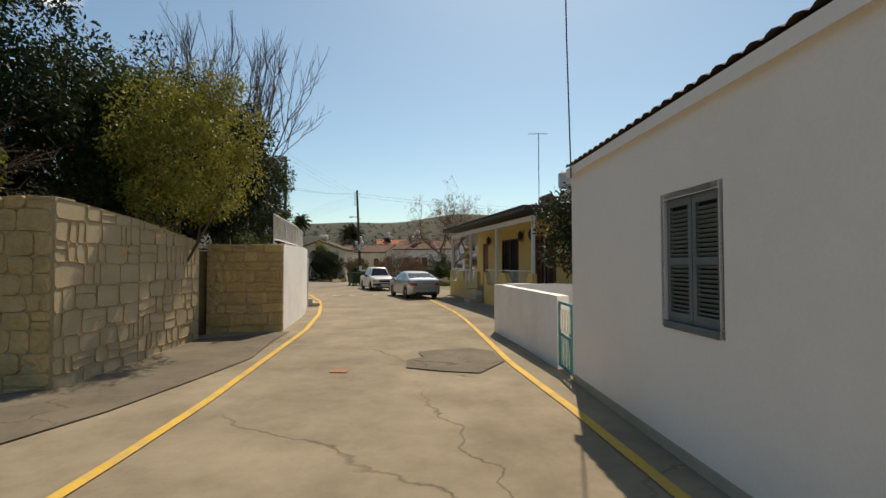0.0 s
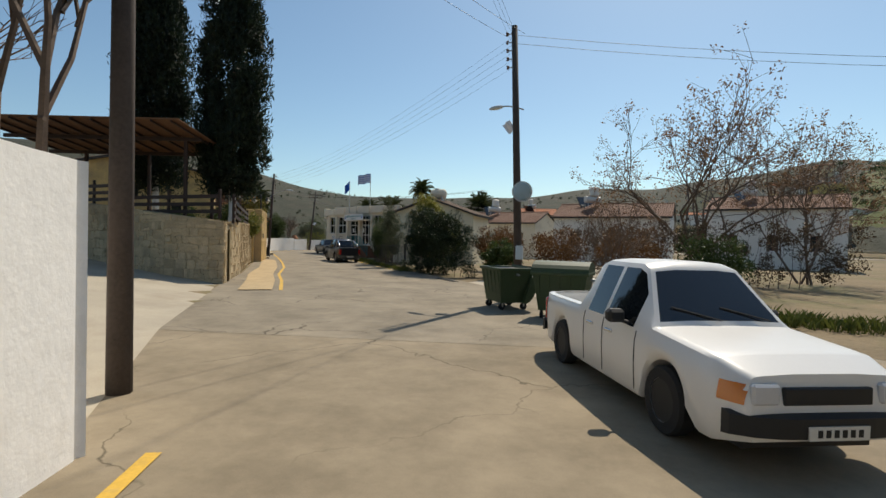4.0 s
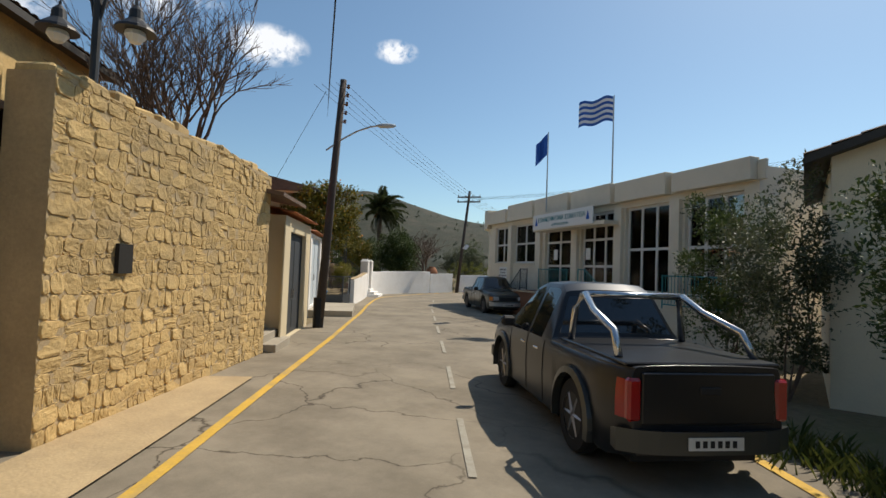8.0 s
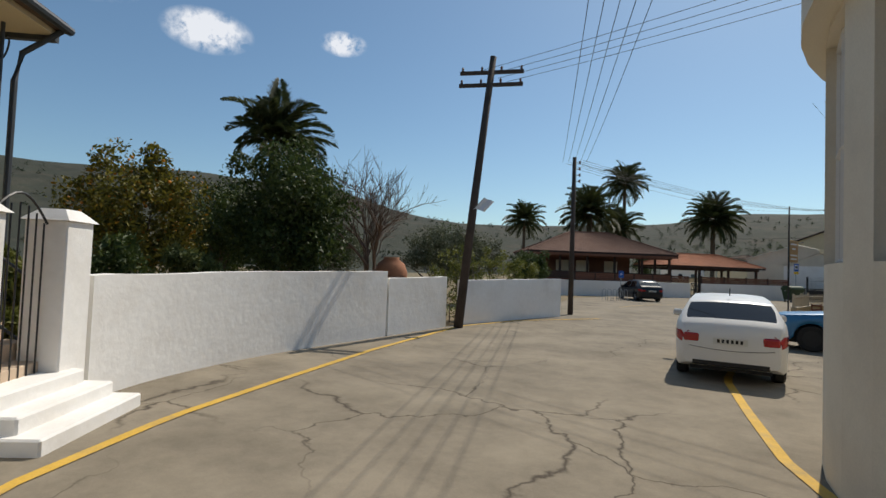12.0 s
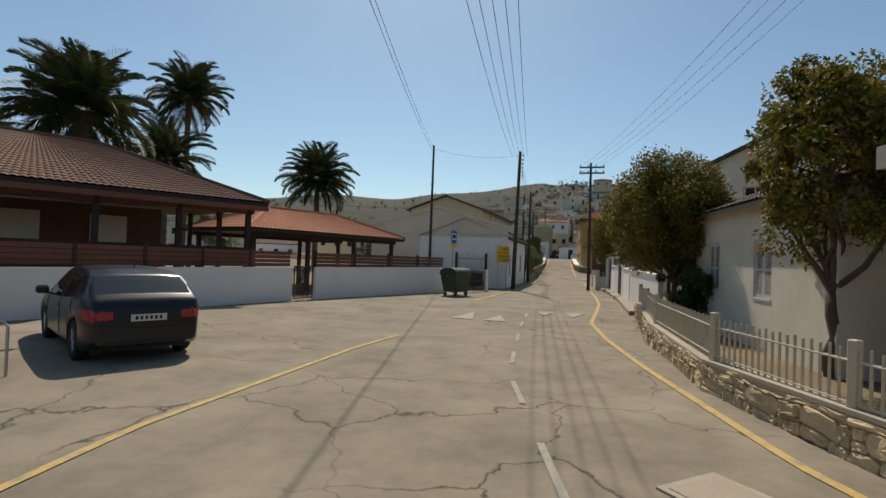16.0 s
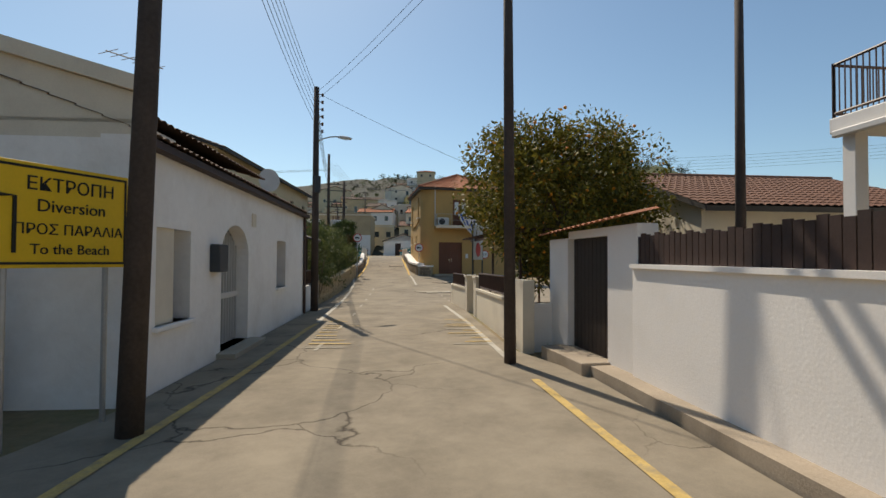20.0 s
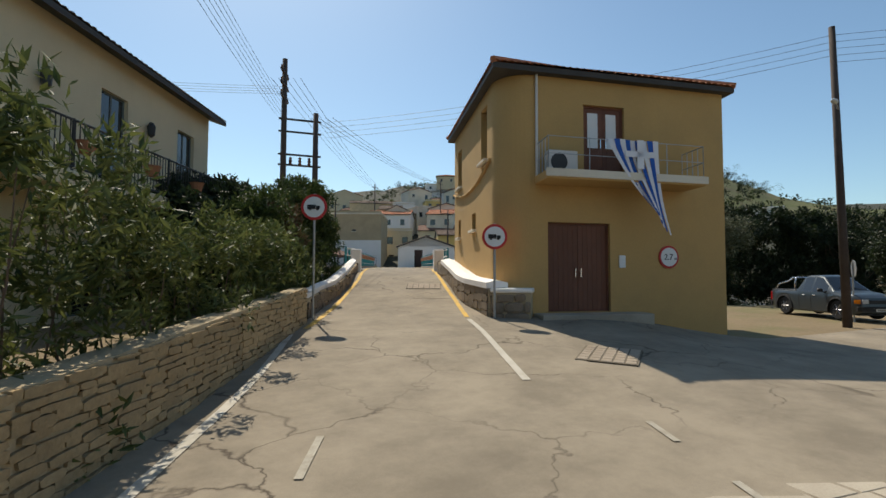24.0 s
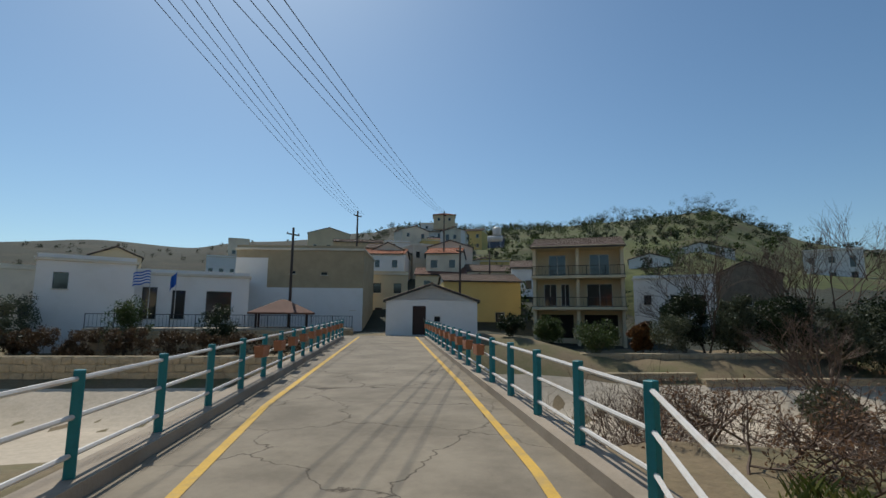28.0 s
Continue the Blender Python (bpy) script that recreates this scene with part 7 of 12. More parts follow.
for k in range(20):
    part("bar", rod([(0.2 + k * 0.128, 0, 1.0), (0.2 + k * 0.128, 0, 2.1 + 0.2 * math.sin(math.pi * k / 19))], 0.011, 4, 0.004), BLACK_IRON, g_o)
for z in (1.0, 1.9):
    part("rail", rod([(0.12, 0, z), (2.75, 0, z)], 0.018, 5), BLACK_IRON, g_o)
g_o = thing("gate", ab((-30.4, 148.45), (-28.5, 149.95))[0], "low black iron sliding gate with slanting bars", "gate")
part("gate_frame", boxes((0, 2.35, -0.02, 0.02, 0.08, 0.14), (0, 2.35, -0.02, 0.02, 1.15, 1.22), (0, 0.07, -0.02, 0.02, 0.14, 1.15), (2.28, 2.35, -0.02, 0.02, 0.14, 1.15), (1.1, 1.18, -0.02, 0.02, 0.14, 1.15), (0.07, 2.28, -0.015, 0.015, 0.62, 0.67)), BLACK_IRON, g_o)
for k in range(15):
    part("bar", rod([(0.1 + k * 0.14, 0, 1.14), (0.32 + k * 0.14, 0, 0.14)], 0.01, 4), BLACK_IRON, g_o)
part("gate_pier", boxes((2.38, 2.6, -0.12, 0.12, -0.2, 1.28)), WHITE_WALL, g_o)
M, L = ab((-30.5, 150.5), (-28.9, 152.0))
wall_run("wall_yard", [(-34.5, 153.3), (-28.2, 153.2)], [1.1, 1.1], 0.2, PALE, "low cream yard wall")
# porch and low wall past the long house
M, L = ab((-19.5, 162.95), (-17.9, 165.5))
o = thing("porch", M, "small porch with dark rails on a white wall", "porch")
part("wall", boxes((0, L, 0, 0.25, -0.3, 0.85), (L - 0.3, L, -0.03, 0.3, -0.3, 1.25)), WHITE_WALL, o)
railing(o, [(0.05, 0.12, 0.85), (L - 0.35, 0.12, 0.85)], 0.6, BROWN_IRON, 0.12, 0.014, 0.025)
for x in (0.1, 1.5, L - 0.2):
    part("post", boxes((x, x + 0.1, 0.4, 0.5, 0, 2.9)), DARKWOOD, o)
part("lean_to", loft(bmesh.new(), [[(x, -0.1, 2.6), (x, -0.1, 2.68), (x, 4, 4.0), (x, 4, 3.92)] for x in (0, L)]), DARKWOOD, o)
part("back_wall", boxes((0, L, 3.4, 3.7, 0, 3.6)), PALE, o)

# right-hand side: dark plank fence above the stepped wall, gate, balcony house
f_o = thing("fence", pose(0, 0, 0), "dark brown timber plank fence above the white wall", "fence")
for a, b in (((-26.0, 138.2), (-22.75, 144.6)), ((-21.8, 146.4), (-19.5, 150.2))):
    n = int(math.dist(a, b) / 0.125)
    yaw = math.degrees(math.atan2(b[1] - a[1], b[0] - a[0]))
    for k in range(n):
        x, y = a[0] + (b[0] - a[0]) * (k + 0.5) / n, a[1] + (b[1] - a[1]) * (k + 0.5) / n
        ob = part("plank", boxes((-0.056, 0.056, -0.012, 0.012, 1.5, 2.20 + 0.02 * (k % 3) + 0.015 * math.sin(k * 0.25))), DARKWOOD, f_o)
        ob.matrix_basis = pose(x + 0.1, y - 0.06, 0, 0, 0, yaw)
for k, (x, y, z) in enumerate(((-24.0, 142.5, 1.78), (-22.7, 144.75, 1.85), (-21.8, 146.35, 1.9))):
    pl = boxes((-0.2, 0.2, -0.04, 0.26, 0.1, z - 0.05), (-0.25, 0.25, -0.09, 0.31, z - 0.05, z + 0.03))
    ob = tagged(part("wall_pier", pl, WHITE_WALL), "white pier of the boundary wall", "pier", "wall piers")
    ob.matrix_basis = pose(x, y, 0, 0, 0, -119.5)
g_o = thing("gate", ab((-21.75, 146.5), (-22.75, 144.75))[0], "dark brown timber garden gate", "gate")
for k in range(8):
    part("plank", boxes((0.3 + k * 0.17, 0.455 + k * 0.17, 0.02, 0.06, 0.3, 2.0)), DARKWOOD, g_o)
part("step", boxes((0.2, 1.7, -0.35, 0.2, -0.1, 0.2), bev=0.01), CONCRETE, g_o)
g_o = thing("gateway", ab((-18.1, 152.75), (-18.95, 151.1))[0], "white gateway with a tiled top and broad dark door", "gate")
part("pier", boxes((-0.3, 0.62, 0, 0.35, -0.2, 2.3), bev=0.01), WHITE_WALL, g_o)
part("pier", boxes((2.2, 3.1, 0, 0.35, -0.2, 2.42), bev=0.01), WHITE_WALL, g_o)
part("lintel", boxes((0.62, 2.2, 0.02, 0.33, 2.28, 2.42)), WHITE_WALL, g_o)
part("door_sheet", boxes((0.62, 2.2, 0.16, 0.19, 0.2, 2.28)), BLACK_IRON, g_o, "black steel door leaf")
for k in range(10):
    part("plank", boxes((0.64 + k * 0.156, 0.785 + k * 0.156, 0.13, 0.158, 0.2, 2.27)), BROWN_DARK, g_o)
part("door_step", boxes((0.5, 2.3, -0.5, 0.12, -0.2, 0.2), bev=0.015), KERB, g_o)
bm = bmesh.new()
tiled(bm, (-0.4, -0.22, 2.36), (3.2, -0.22, 2.5), (-0.4, 0.3, 2.5), (3.2, 0.3, 2.64), 0.2, 1)
part("tiles", bm, TILE, g_o)
M, L = ab((-14.69, 147.09), (-17.57, 142.29))
o = thing("balcony_house", M, "white two-storey house with a wraparound balcony", "house")
hs = [(0.7, 1.7, 0.4, 2.5), (3.6, 4.8, 1.2, 2.4), (0.5, 1.4, 4.4, 6.2), (2.56, 3.2, 5.2, 6.4)]
shell(o, L, 8, 6.6, hs, WHITE_WALL)
for k, q in enumerate(hs):
    if k == 0:
        door(o, *q, 0.1, REDWOOD, 2)
    else:
        window(o, *q, 0.1, 2, 1, ALU if k == 1 else BROWN_IRON, GLASS if k != 3 else TEAL_IRON)
part("balcony_slab", boxes((-1.06, 3.2, -1.5, 0.0, 4.12, 4.4), bev=0.02), WHITE_WALL, o)
part("balcony_slab", boxes((-1.06, -0.003, 0.0, 4.0, 4.12, 4.4), bev=0.02), WHITE_WALL, o)
part("balcony_slab", boxes((3.2, L, -0.6, 0.0, 4.12, 4.4), bev=0.02), WHITE_WALL, o)
part("awning_box", boxes((-0.9, 2.6, -1.62, -1.5, 4.02, 4.14), bev=0.02), ALU, o)
railing(o, [(-1.0, 4, 4.4), (-1.0, -1.45, 4.4), (3.15, -1.45, 4.4), (3.15, -0.55, 4.4), (L, -0.55, 4.4)], 0.95, BROWN_IRON, 0.11, 0.012, 0.025)
hip_roof(o, 0, L, 0, 8, 6.7, 1.6, 0.7, TILE_OLD, PALE)
part("column", boxes((-0.9, -0.65, -1.4, -1.15, -0.3, 4.12), bev=0.01), WHITE_WALL, o)
part("porch_lamp", lathe(bmesh.new(), ((0.02, 0), (0.12, 0.03), (0.14, 0.12), (0.05, 0.2)), 10, (2.2, -0.8, 3.92)), BLACK_IRON, o)

# cream wall, rails and the house with a vine pergola
f_o = thing("fence", pose(0, 0, 0), "dark brown railing on a low cream wall", "railing", "cream wall rails")
railing(f_o, [(-15.15, 158.5, 0.92), (-17.65, 154.7, 0.97)], 0.5, BROWN_IRON, 0.13, 0.016, 0.028, 0.06)
railing(f_o, [(-12.55, 163.2, 0.8), (-14.25, 160.3, 0.82)], 0.5, BROWN_IRON, 0.13, 0.016, 0.028, 0.06)
for x, y in ((-14.35, 160.1), (-15.05, 158.8)):
    ob = tagged(part("gate_pier", boxes((-0.2, 0.2, -0.05, 0.35, -0.2, 1.25), (-0.24, 0.24, -0.09, 0.39, 1.25, 1.32)), PALE), "cream rendered pier of a garden gate", "pier", "gate piers")
    ob.matrix_basis = pose(x, y, 0, 0, 0, -119)
M, L = ab((-9.6, 158.6), (-13.8, 151.8))
o = thing("house", M, "cream bungalow with wide dark-framed windows", "house")
hs = [(1.0, 3.4, 0.5, 2.5), (4.2, 6.9, 0.5, 2.5)]
shell(o, L, 7, 3.3, hs, PALE)
for q in hs:
    window(o, *q, 0.1, 3, 1, DARKWOOD)
gable_roof(o, L, 7, 3.3, 1.3, 0.5, TILE_BROWN, 'y', PALE)
o = thing("vine_pergola", pose(-13.6, 157.6, 0, 0, 0, -29), "dark iron vine pergola over a front yard", "pergola")
for x in (-1.3, 1.5):
    for y in (-3.0, 0.2, 3.6):
        part("post", boxes((x - 0.035, x + 0.035, y - 0.035, y + 0.035, -0.1, 2.7)), BROWN_IRON, o)
for k in range(12):
    part("slat", boxes((-1.7, 1.9, -3.3 + k * 0.64, -3.24 + k * 0.64, 2.7, 2.76)), BROWN_IRON, o)
for x in (-1.3, 1.5):
    part("beam", boxes((x - 0.03, x + 0.03, -3.4, 4.0, 2.62, 2.7)), BROWN_IRON, o)


# ---- at the bridge: balcony house, yellow house, parapets, rails ----
M, L = ab((-20.6, 171.0), (-10.2, 185.9), 0.3)
o = thing("balcony_house", M, "pale two-storey house with flower pots on its balcony", "house")
hs = [(4.0, 5.0, 3.6, 5.9), (8.6, 9.6, 3.6, 5.9), (12.8, 13.8, 3.6, 5.9), (12.0, 13.2, 0.6, 2.2), (15.0, 16.0, 0.6, 2.2), (16.2, 17.2, 3.6, 5.9)]
shell(o, L, 8, 6.9, hs, CREAM)
for q in hs:
    window(o, *q, 0.1, 2, 1, GREYWOOD)
gable_roof(o, L, 8, 6.9, 1.4, 0.45, TILE_OLD, 'x', CREAM, 0.35)
part("balcony_slab", boxes((7.0, L + 0.3, -1.3, 0, 3.1, 3.4), bev=0.03), CREAM, o)
part("stone_cladding", boxes((0.0, 7.0, -0.5, -0.02, -0.3, 5.2)), LIMESTONE, o, "rubble-faced stair tower")
railing(o, [(7.1, -1.22, 3.4), (L + 0.2, -1.22, 3.4), (L + 0.2, 0, 3.4)], 0.95, BLACK_IRON, 0.12, 0.011, 0.024)
for k in range(4):
    pt = part("flower_pot", lathe(bmesh.new(), ((0.12, 0), (0.18, 0.22), (0.2, 0.24)), 10, (8.4 + k * 2.1, -1.36, 3.75)), TERRACOTTA, o)
for x in (6.6, 11.0, 14.6):
    part("wall_lantern", lathe(bmesh.new(), ((0.03, 0), (0.09, 0.06), (0.11, 0.3), (0.05, 0.4)), 8, (x, -0.14, 5.2)), BLACK_IRON, o)

M, L = ab((-4.457, 177.457), (2.2, 174.84), 0.55)
yh = thing("yellow_house", M, "two-storey ochre house with rounded corner and tiled roof", "house")
HY, DY, RC = 6.85, 7.25, 1.0
bm = pierced(bmesh.new(), L - RC, HY, [(1.38 - RC, 3.28 - RC, 0.28, 2.74), (2.49 - RC, 3.78 - RC, 3.95, 6.1)], 0.35, -1.2)
bmesh.ops.translate(bm, vec=(RC, 0, 0), verts=bm.verts)
part("wall", bm, YELLOW_WALL, yh)
side_h = [(1.5, 2.3, 4.75, 6.4), (5.65, 6.45, 4.65, 6.1), (3.1, 3.72, 2.78, 3.34), (5.85, 6.35, 2.72, 3.4)]
bm = pierced(bmesh.new(), DY - RC, HY, [(p - RC, q - RC, r, t) for p, q, r, t in side_h], 0.35, -1.2)
bmesh.ops.transform(bm, matrix=Matrix(((0, 1, 0, 0), (1, 0, 0, RC), (0, 0, 1, 0), (0, 0, 0, 1))), verts=bm.verts)
bmesh.ops.reverse_faces(bm, faces=bm.faces)
part("wall", bm, YELLOW_WALL, yh)
bm = loft(bmesh.new(), [[(RC - r * math.sin(t), RC - r * math.cos(t), z) for r, z in ((RC, -1.2), (RC, HY), (RC - 0.35, HY), (RC - 0.35, -1.2))] for t in [math.pi / 2 * k / 12 for k in range(13)]])
bmesh.ops.recalc_face_normals(bm, faces=bm.faces)
part("rounded_corner", bm, YELLOW_WALL, yh)
part("wall", boxes((L - 0.35, L, 0.35, DY, -1.0, HY)), YELLOW_WALL, yh)
part("wall", boxes((0.35, L - 0.35, DY - 0.35, DY, -1.0, HY)), YELLOW_WALL, yh)
hip_roof(yh, 0, L, 0, DY, HY + 0.1, 1.7, 0.28, TILE, FASCIA)
d = door(yh, 1.38, 3.28, 0.28, 2.74, 0.14, REDWOOD, 2, 0.14)
part("threshold", boxes((0.95, 4.2, -0.75, 0.1, -1.0, 0.26), bev=0.015), CONCRETE, yh)
d = door(yh, 2.49, 3.78, 3.95, 6.1, 0.12, REDWOOD, 2)
for x in (2.58, 3.16):
    part("pane", boxes((x + 0.08, x + 0.4, 0.10, 0.125, 4.9, 5.9)), SIGN_WHITE, d)
part("balcony", boxes((1.0, 5.75, -1.0, 0.0, 3.75, 3.98), bev=0.02), YELLOW_WALL, yh)
part("balcony_lip", boxes((0.96, 5.79, -1.04, -1.0, 3.8, 4.0)), PALE, yh)
bm = bmesh.new()
for a, b in (((1.05, -0.95), (5.7, -0.95)), ((1.05, -0.95), (1.05, 0)), ((5.7, -0.95), (5.7, 0))):
    for z in (4.4, 4.85):
        tube(bm, [(*a, z), (*b, z)], 0.012, 5)
    for k in range(5):
        x, y = a[0] + (b[0] - a[0]) * k / 4, a[1] + (b[1] - a[1]) * k / 4
        tube(bm, [(x, y, 3.95), (x, y, 4.87)], 0.012, 5)
part("balcony_rail", bm, GALV, yh)
ac = part("ac_unit", boxes((1.25, 2.1, -0.45, -0.1, 4.0, 4.63), bev=0.02), ALU, yh)
part("fan_grille", disc(bmesh.new(), (1.55, -0.46, 4.31), 0.24, 0.02, 20), BLACK_IRON, ac)
# flag draped over the rail
fl = part("draped_flag", boxes((2.65, 2.7, -1.0, -0.98, 4.8, 4.86)), FLAG_WHITE, yh, "blue and white flag draped over the balcony")
for k in range(9):
    bm = bmesh.new()
    pts = []
    for q in range(15):
        u = q / 14
        x0 = 2.7 + 0.165 * k + 0.0
        x = x0 + (4.1 + 0.06 * k - x0) * (u ** 1.4) * 0.9
        z = 4.86 - 1.0 * u - 1.5 * u * (0.45 + 0.55 * k / 8)
        pts.append((x, -1.03 - 0.05 * math.sin(5 * u + k), z))
    for (a, b) in zip(pts, pts[1:]):
        w0 = 0.165 * (1 - 0.75 * pts.index(a) / 14)
        w1 = 0.165 * (1 - 0.75 * (pts.index(a) + 1) / 14)
        bm.faces.new([bm.verts.new(p) for p in (a, (a[0] + w0, a[1], a[2]), (b[0] + w1, b[1], b[2]), b)])
    part("stripe", bm, FLAG_BLUE if k % 2 else FLAG_WHITE, fl)
part("flag_cross", boxes((3.55, 3.75, -1.085, -1.07, 4.1, 4.86), (3.2, 4.1, -1.085, -1.07, 4.4, 4.56)), FLAG_WHITE, fl)
# Upper windows grey wood; the small ones are near-black sheets painted as shade.
for q, mt in zip(side_h, (GREYWOOD, GREYWOOD, PAINTED_SHADE, PAINTED_SHADE)):
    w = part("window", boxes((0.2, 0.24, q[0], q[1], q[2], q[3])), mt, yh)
    part("sill", boxes((-0.14, 0.3, q[0] - 0.08, q[1] + 0.08, q[2] - 0.09, q[2]), bev=0.01), PALE, w)
bm = bmesh.new()
tube(bm, [(-0.04, 1.0 + 6.2 * u, 4.62 - 1.75 * u + 1.65 * u * u + 0.012 * math.sin(40 * u)) for u in [k / 40 for k in range(41)]], 0.045, 8)
part("wall_cable", bm, YELLOW_WALL, yh)
part("downpipe", rod([(1.05, -0.05, 3.9), (1.05, -0.05, 7.0)], 0.04, 8), ALU, yh)
sg = part("height_limit_sign", disc(bmesh.new(), (5.16, -0.03, 1.82), 0.33, 0.03, 28), SIGN_RED, yh, "round sign 2.7 m in a red ring")
part("sign_face", disc(bmesh.new(), (5.16, -0.052, 1.82), 0.27, 0.02, 28), SIGN_WHITE, sg)
words("2.7", 0.24, sg, Matrix.Translation((5.12, -0.066, 1.74)) @ FACE, BLACK_PAINT)
words("m", 0.13, sg, Matrix.Translation((5.36, -0.066, 1.74)) @ FACE, BLACK_PAINT)
part("bell_plate", boxes((3.55, 3.75, -0.04, 0.0, 1.5, 1.85), bev=0.008), SIGN_WHITE, yh)
part("utility_cover", boxes((4.2, 5.3, -0.9, 0.0, -1.0, -0.42)), CONCRETE, yh)
# the road-side wall is not square to the front
SKEW = Matrix(((1, 0.096, 0, 0), (0, 1, 0, 0), (0, 0, 1, 0), (0, 0, 0, 1)))
for ob in list(yh.children_recursive):
    ob.data.transform(SKEW)



def road_sign(x, y, z, h, yaw, label):
    """A round no-lorries sign on a post."""
    s = thing("road_sign", pose(x, y, z, 0, 0, yaw), label, "road sign", "no-lorry signs")
    part("post", rod([(0, 0, -0.2), (0, 0, h + 0.35)], 0.03, 8), GALV, s)
    f = part("plate", disc(bmesh.new(), (0, -0.05, h), 0.33, 0.02, 32), SIGN_RED, s, "red-rimmed round plate")
    part("face", disc(bmesh.new(), (0, -0.064, h), 0.265, 0.016, 32), SIGN_WHITE, f)
    part("lorry_symbol", boxes((-0.17, 0.04, -0.08, -0.073, h - 0.05, h + 0.06), (0.05, 0.15, -0.08, -0.073, h - 0.05, h + 0.03), (-0.13, -0.07, -0.08, -0.073, h - 0.085, h - 0.05), (0.06, 0.12, -0.08, -0.073, h - 0.085, h - 0.05)), BLACK_PAINT, f)
    return s


road_sign(-4.75, 177.35, 0.75, 2.08, -34, "round no-lorries sign on a post by the parapet")
road_sign(-8.7, 179.8, 0.75, 2.8, -34, "round no-lorries sign on a tall post by the hedge")


def parapet(pts, tops, t, label, seed, cope=9):
    """A rough stone parapet with a whitewashed coping along points."""
    p, q = np.array(pts), offset(pts, t)
    bm = bmesh.new()
    loft(bm, [[(a[0], a[1], road_z(*a) - 0.6), (a[0], a[1], h), (b[0], b[1], h), (b[0], b[1], road_z(*a) - 0.6)] for a, b, h in zip(p, q, tops)])
    bmesh.ops.recalc_face_normals(bm, faces=bm.faces)
    w = tagged(part("parapet", bm, MORTAR), label, "parapet", kind="structure")
    bm = bmesh.new()
    o_, i_ = offset(pts, -0.06), offset(pts, t + 0.06)
    loft(bm, [[(a[0], a[1], h - 0.02), (a[0], a[1], h + 0.13), ((a[0] + b[0]) / 2, (a[1] + b[1]) / 2, h + 0.2), (b[0], b[1], h + 0.13), (b[0], b[1], h - 0.02)] for a, b, h in list(zip(o_, i_, tops))[:cope]])
    bmesh.ops.recalc_face_normals(bm, faces=bm.faces)
    part("coping", bm, WHITEWASH, w, "whitewashed coping")
    return w


PL = [(-8.75, 180.1), (-7.77, 181.51), (-6.78, 182.71), (-5.39, 184.81), (-3.0, 189.2)]
PLT = [1.16, 1.36, 1.52, 1.9, 2.38]
PR = [(-4.75, 177.6), (-4.1, 179.4), (-3.6, 180.45), (-2.5, 182.4), (-1.6, 184.2), (-1.0, 185.35)]
PRT = [1.5, 1.6, 1.7, 1.98, 2.3, 2.36]
parapet_l = parapet(PL, PLT, -0.45, "stone parapet with whitewashed coping", 3)
parapet_r = parapet(PR, PRT, 0.5, "stone parapet with whitewashed coping", 4, 5)
pr_end = tagged(part("parapet_end", boxes((0.0, 1.0, 0.0, 0.9, -0.7, 0.62)), MORTAR), "stone end of the parapet", "parapet", kind="structure")
pr_end.matrix_world = pose(-4.7, 177.5, 0.75, 0, 0, -50)
part("coping", boxes((-0.05, 1.05, -0.05, 0.95, 0.62, 0.74), bev=0.03), WHITEWASH, pr_end, "whitewashed coping")

for k in range(6):
    f = 0.62 + 0.075 * k
    x, y = -4.75 + (-0.1 + 4.75) * f, 177.6 + (186.75 - 177.6) * f
    bs_ = boxes((-0.33, 0.33, -0.22, 0.24, -0.3, 0.02 + 0.05 * (k % 2)), bev=0.07)
    cs = part("coping_stone", bs_, OLDSTONE, parapet_r, "rough sandstone block")
    cs.matrix_basis = pose(x + 0.24, y - 0.12, float(np.interp(y, [p_[1] for p_ in PR], PRT)) + 0.05, 2 * (-1) ** k, 3 * (-1) ** (k // 2), 61 + 5 * (k % 3))

# bridge: deck, kerbs, rails with flower boxes
bdir, bnor = Vector((math.sin(BR_A), math.cos(BR_A), 0)), Vector((math.cos(BR_A), -math.sin(BR_A), 0))


def bz(s):
    p = Vector((*MID, 0)) + bdir * s
    return road_z(p.x, p.y)


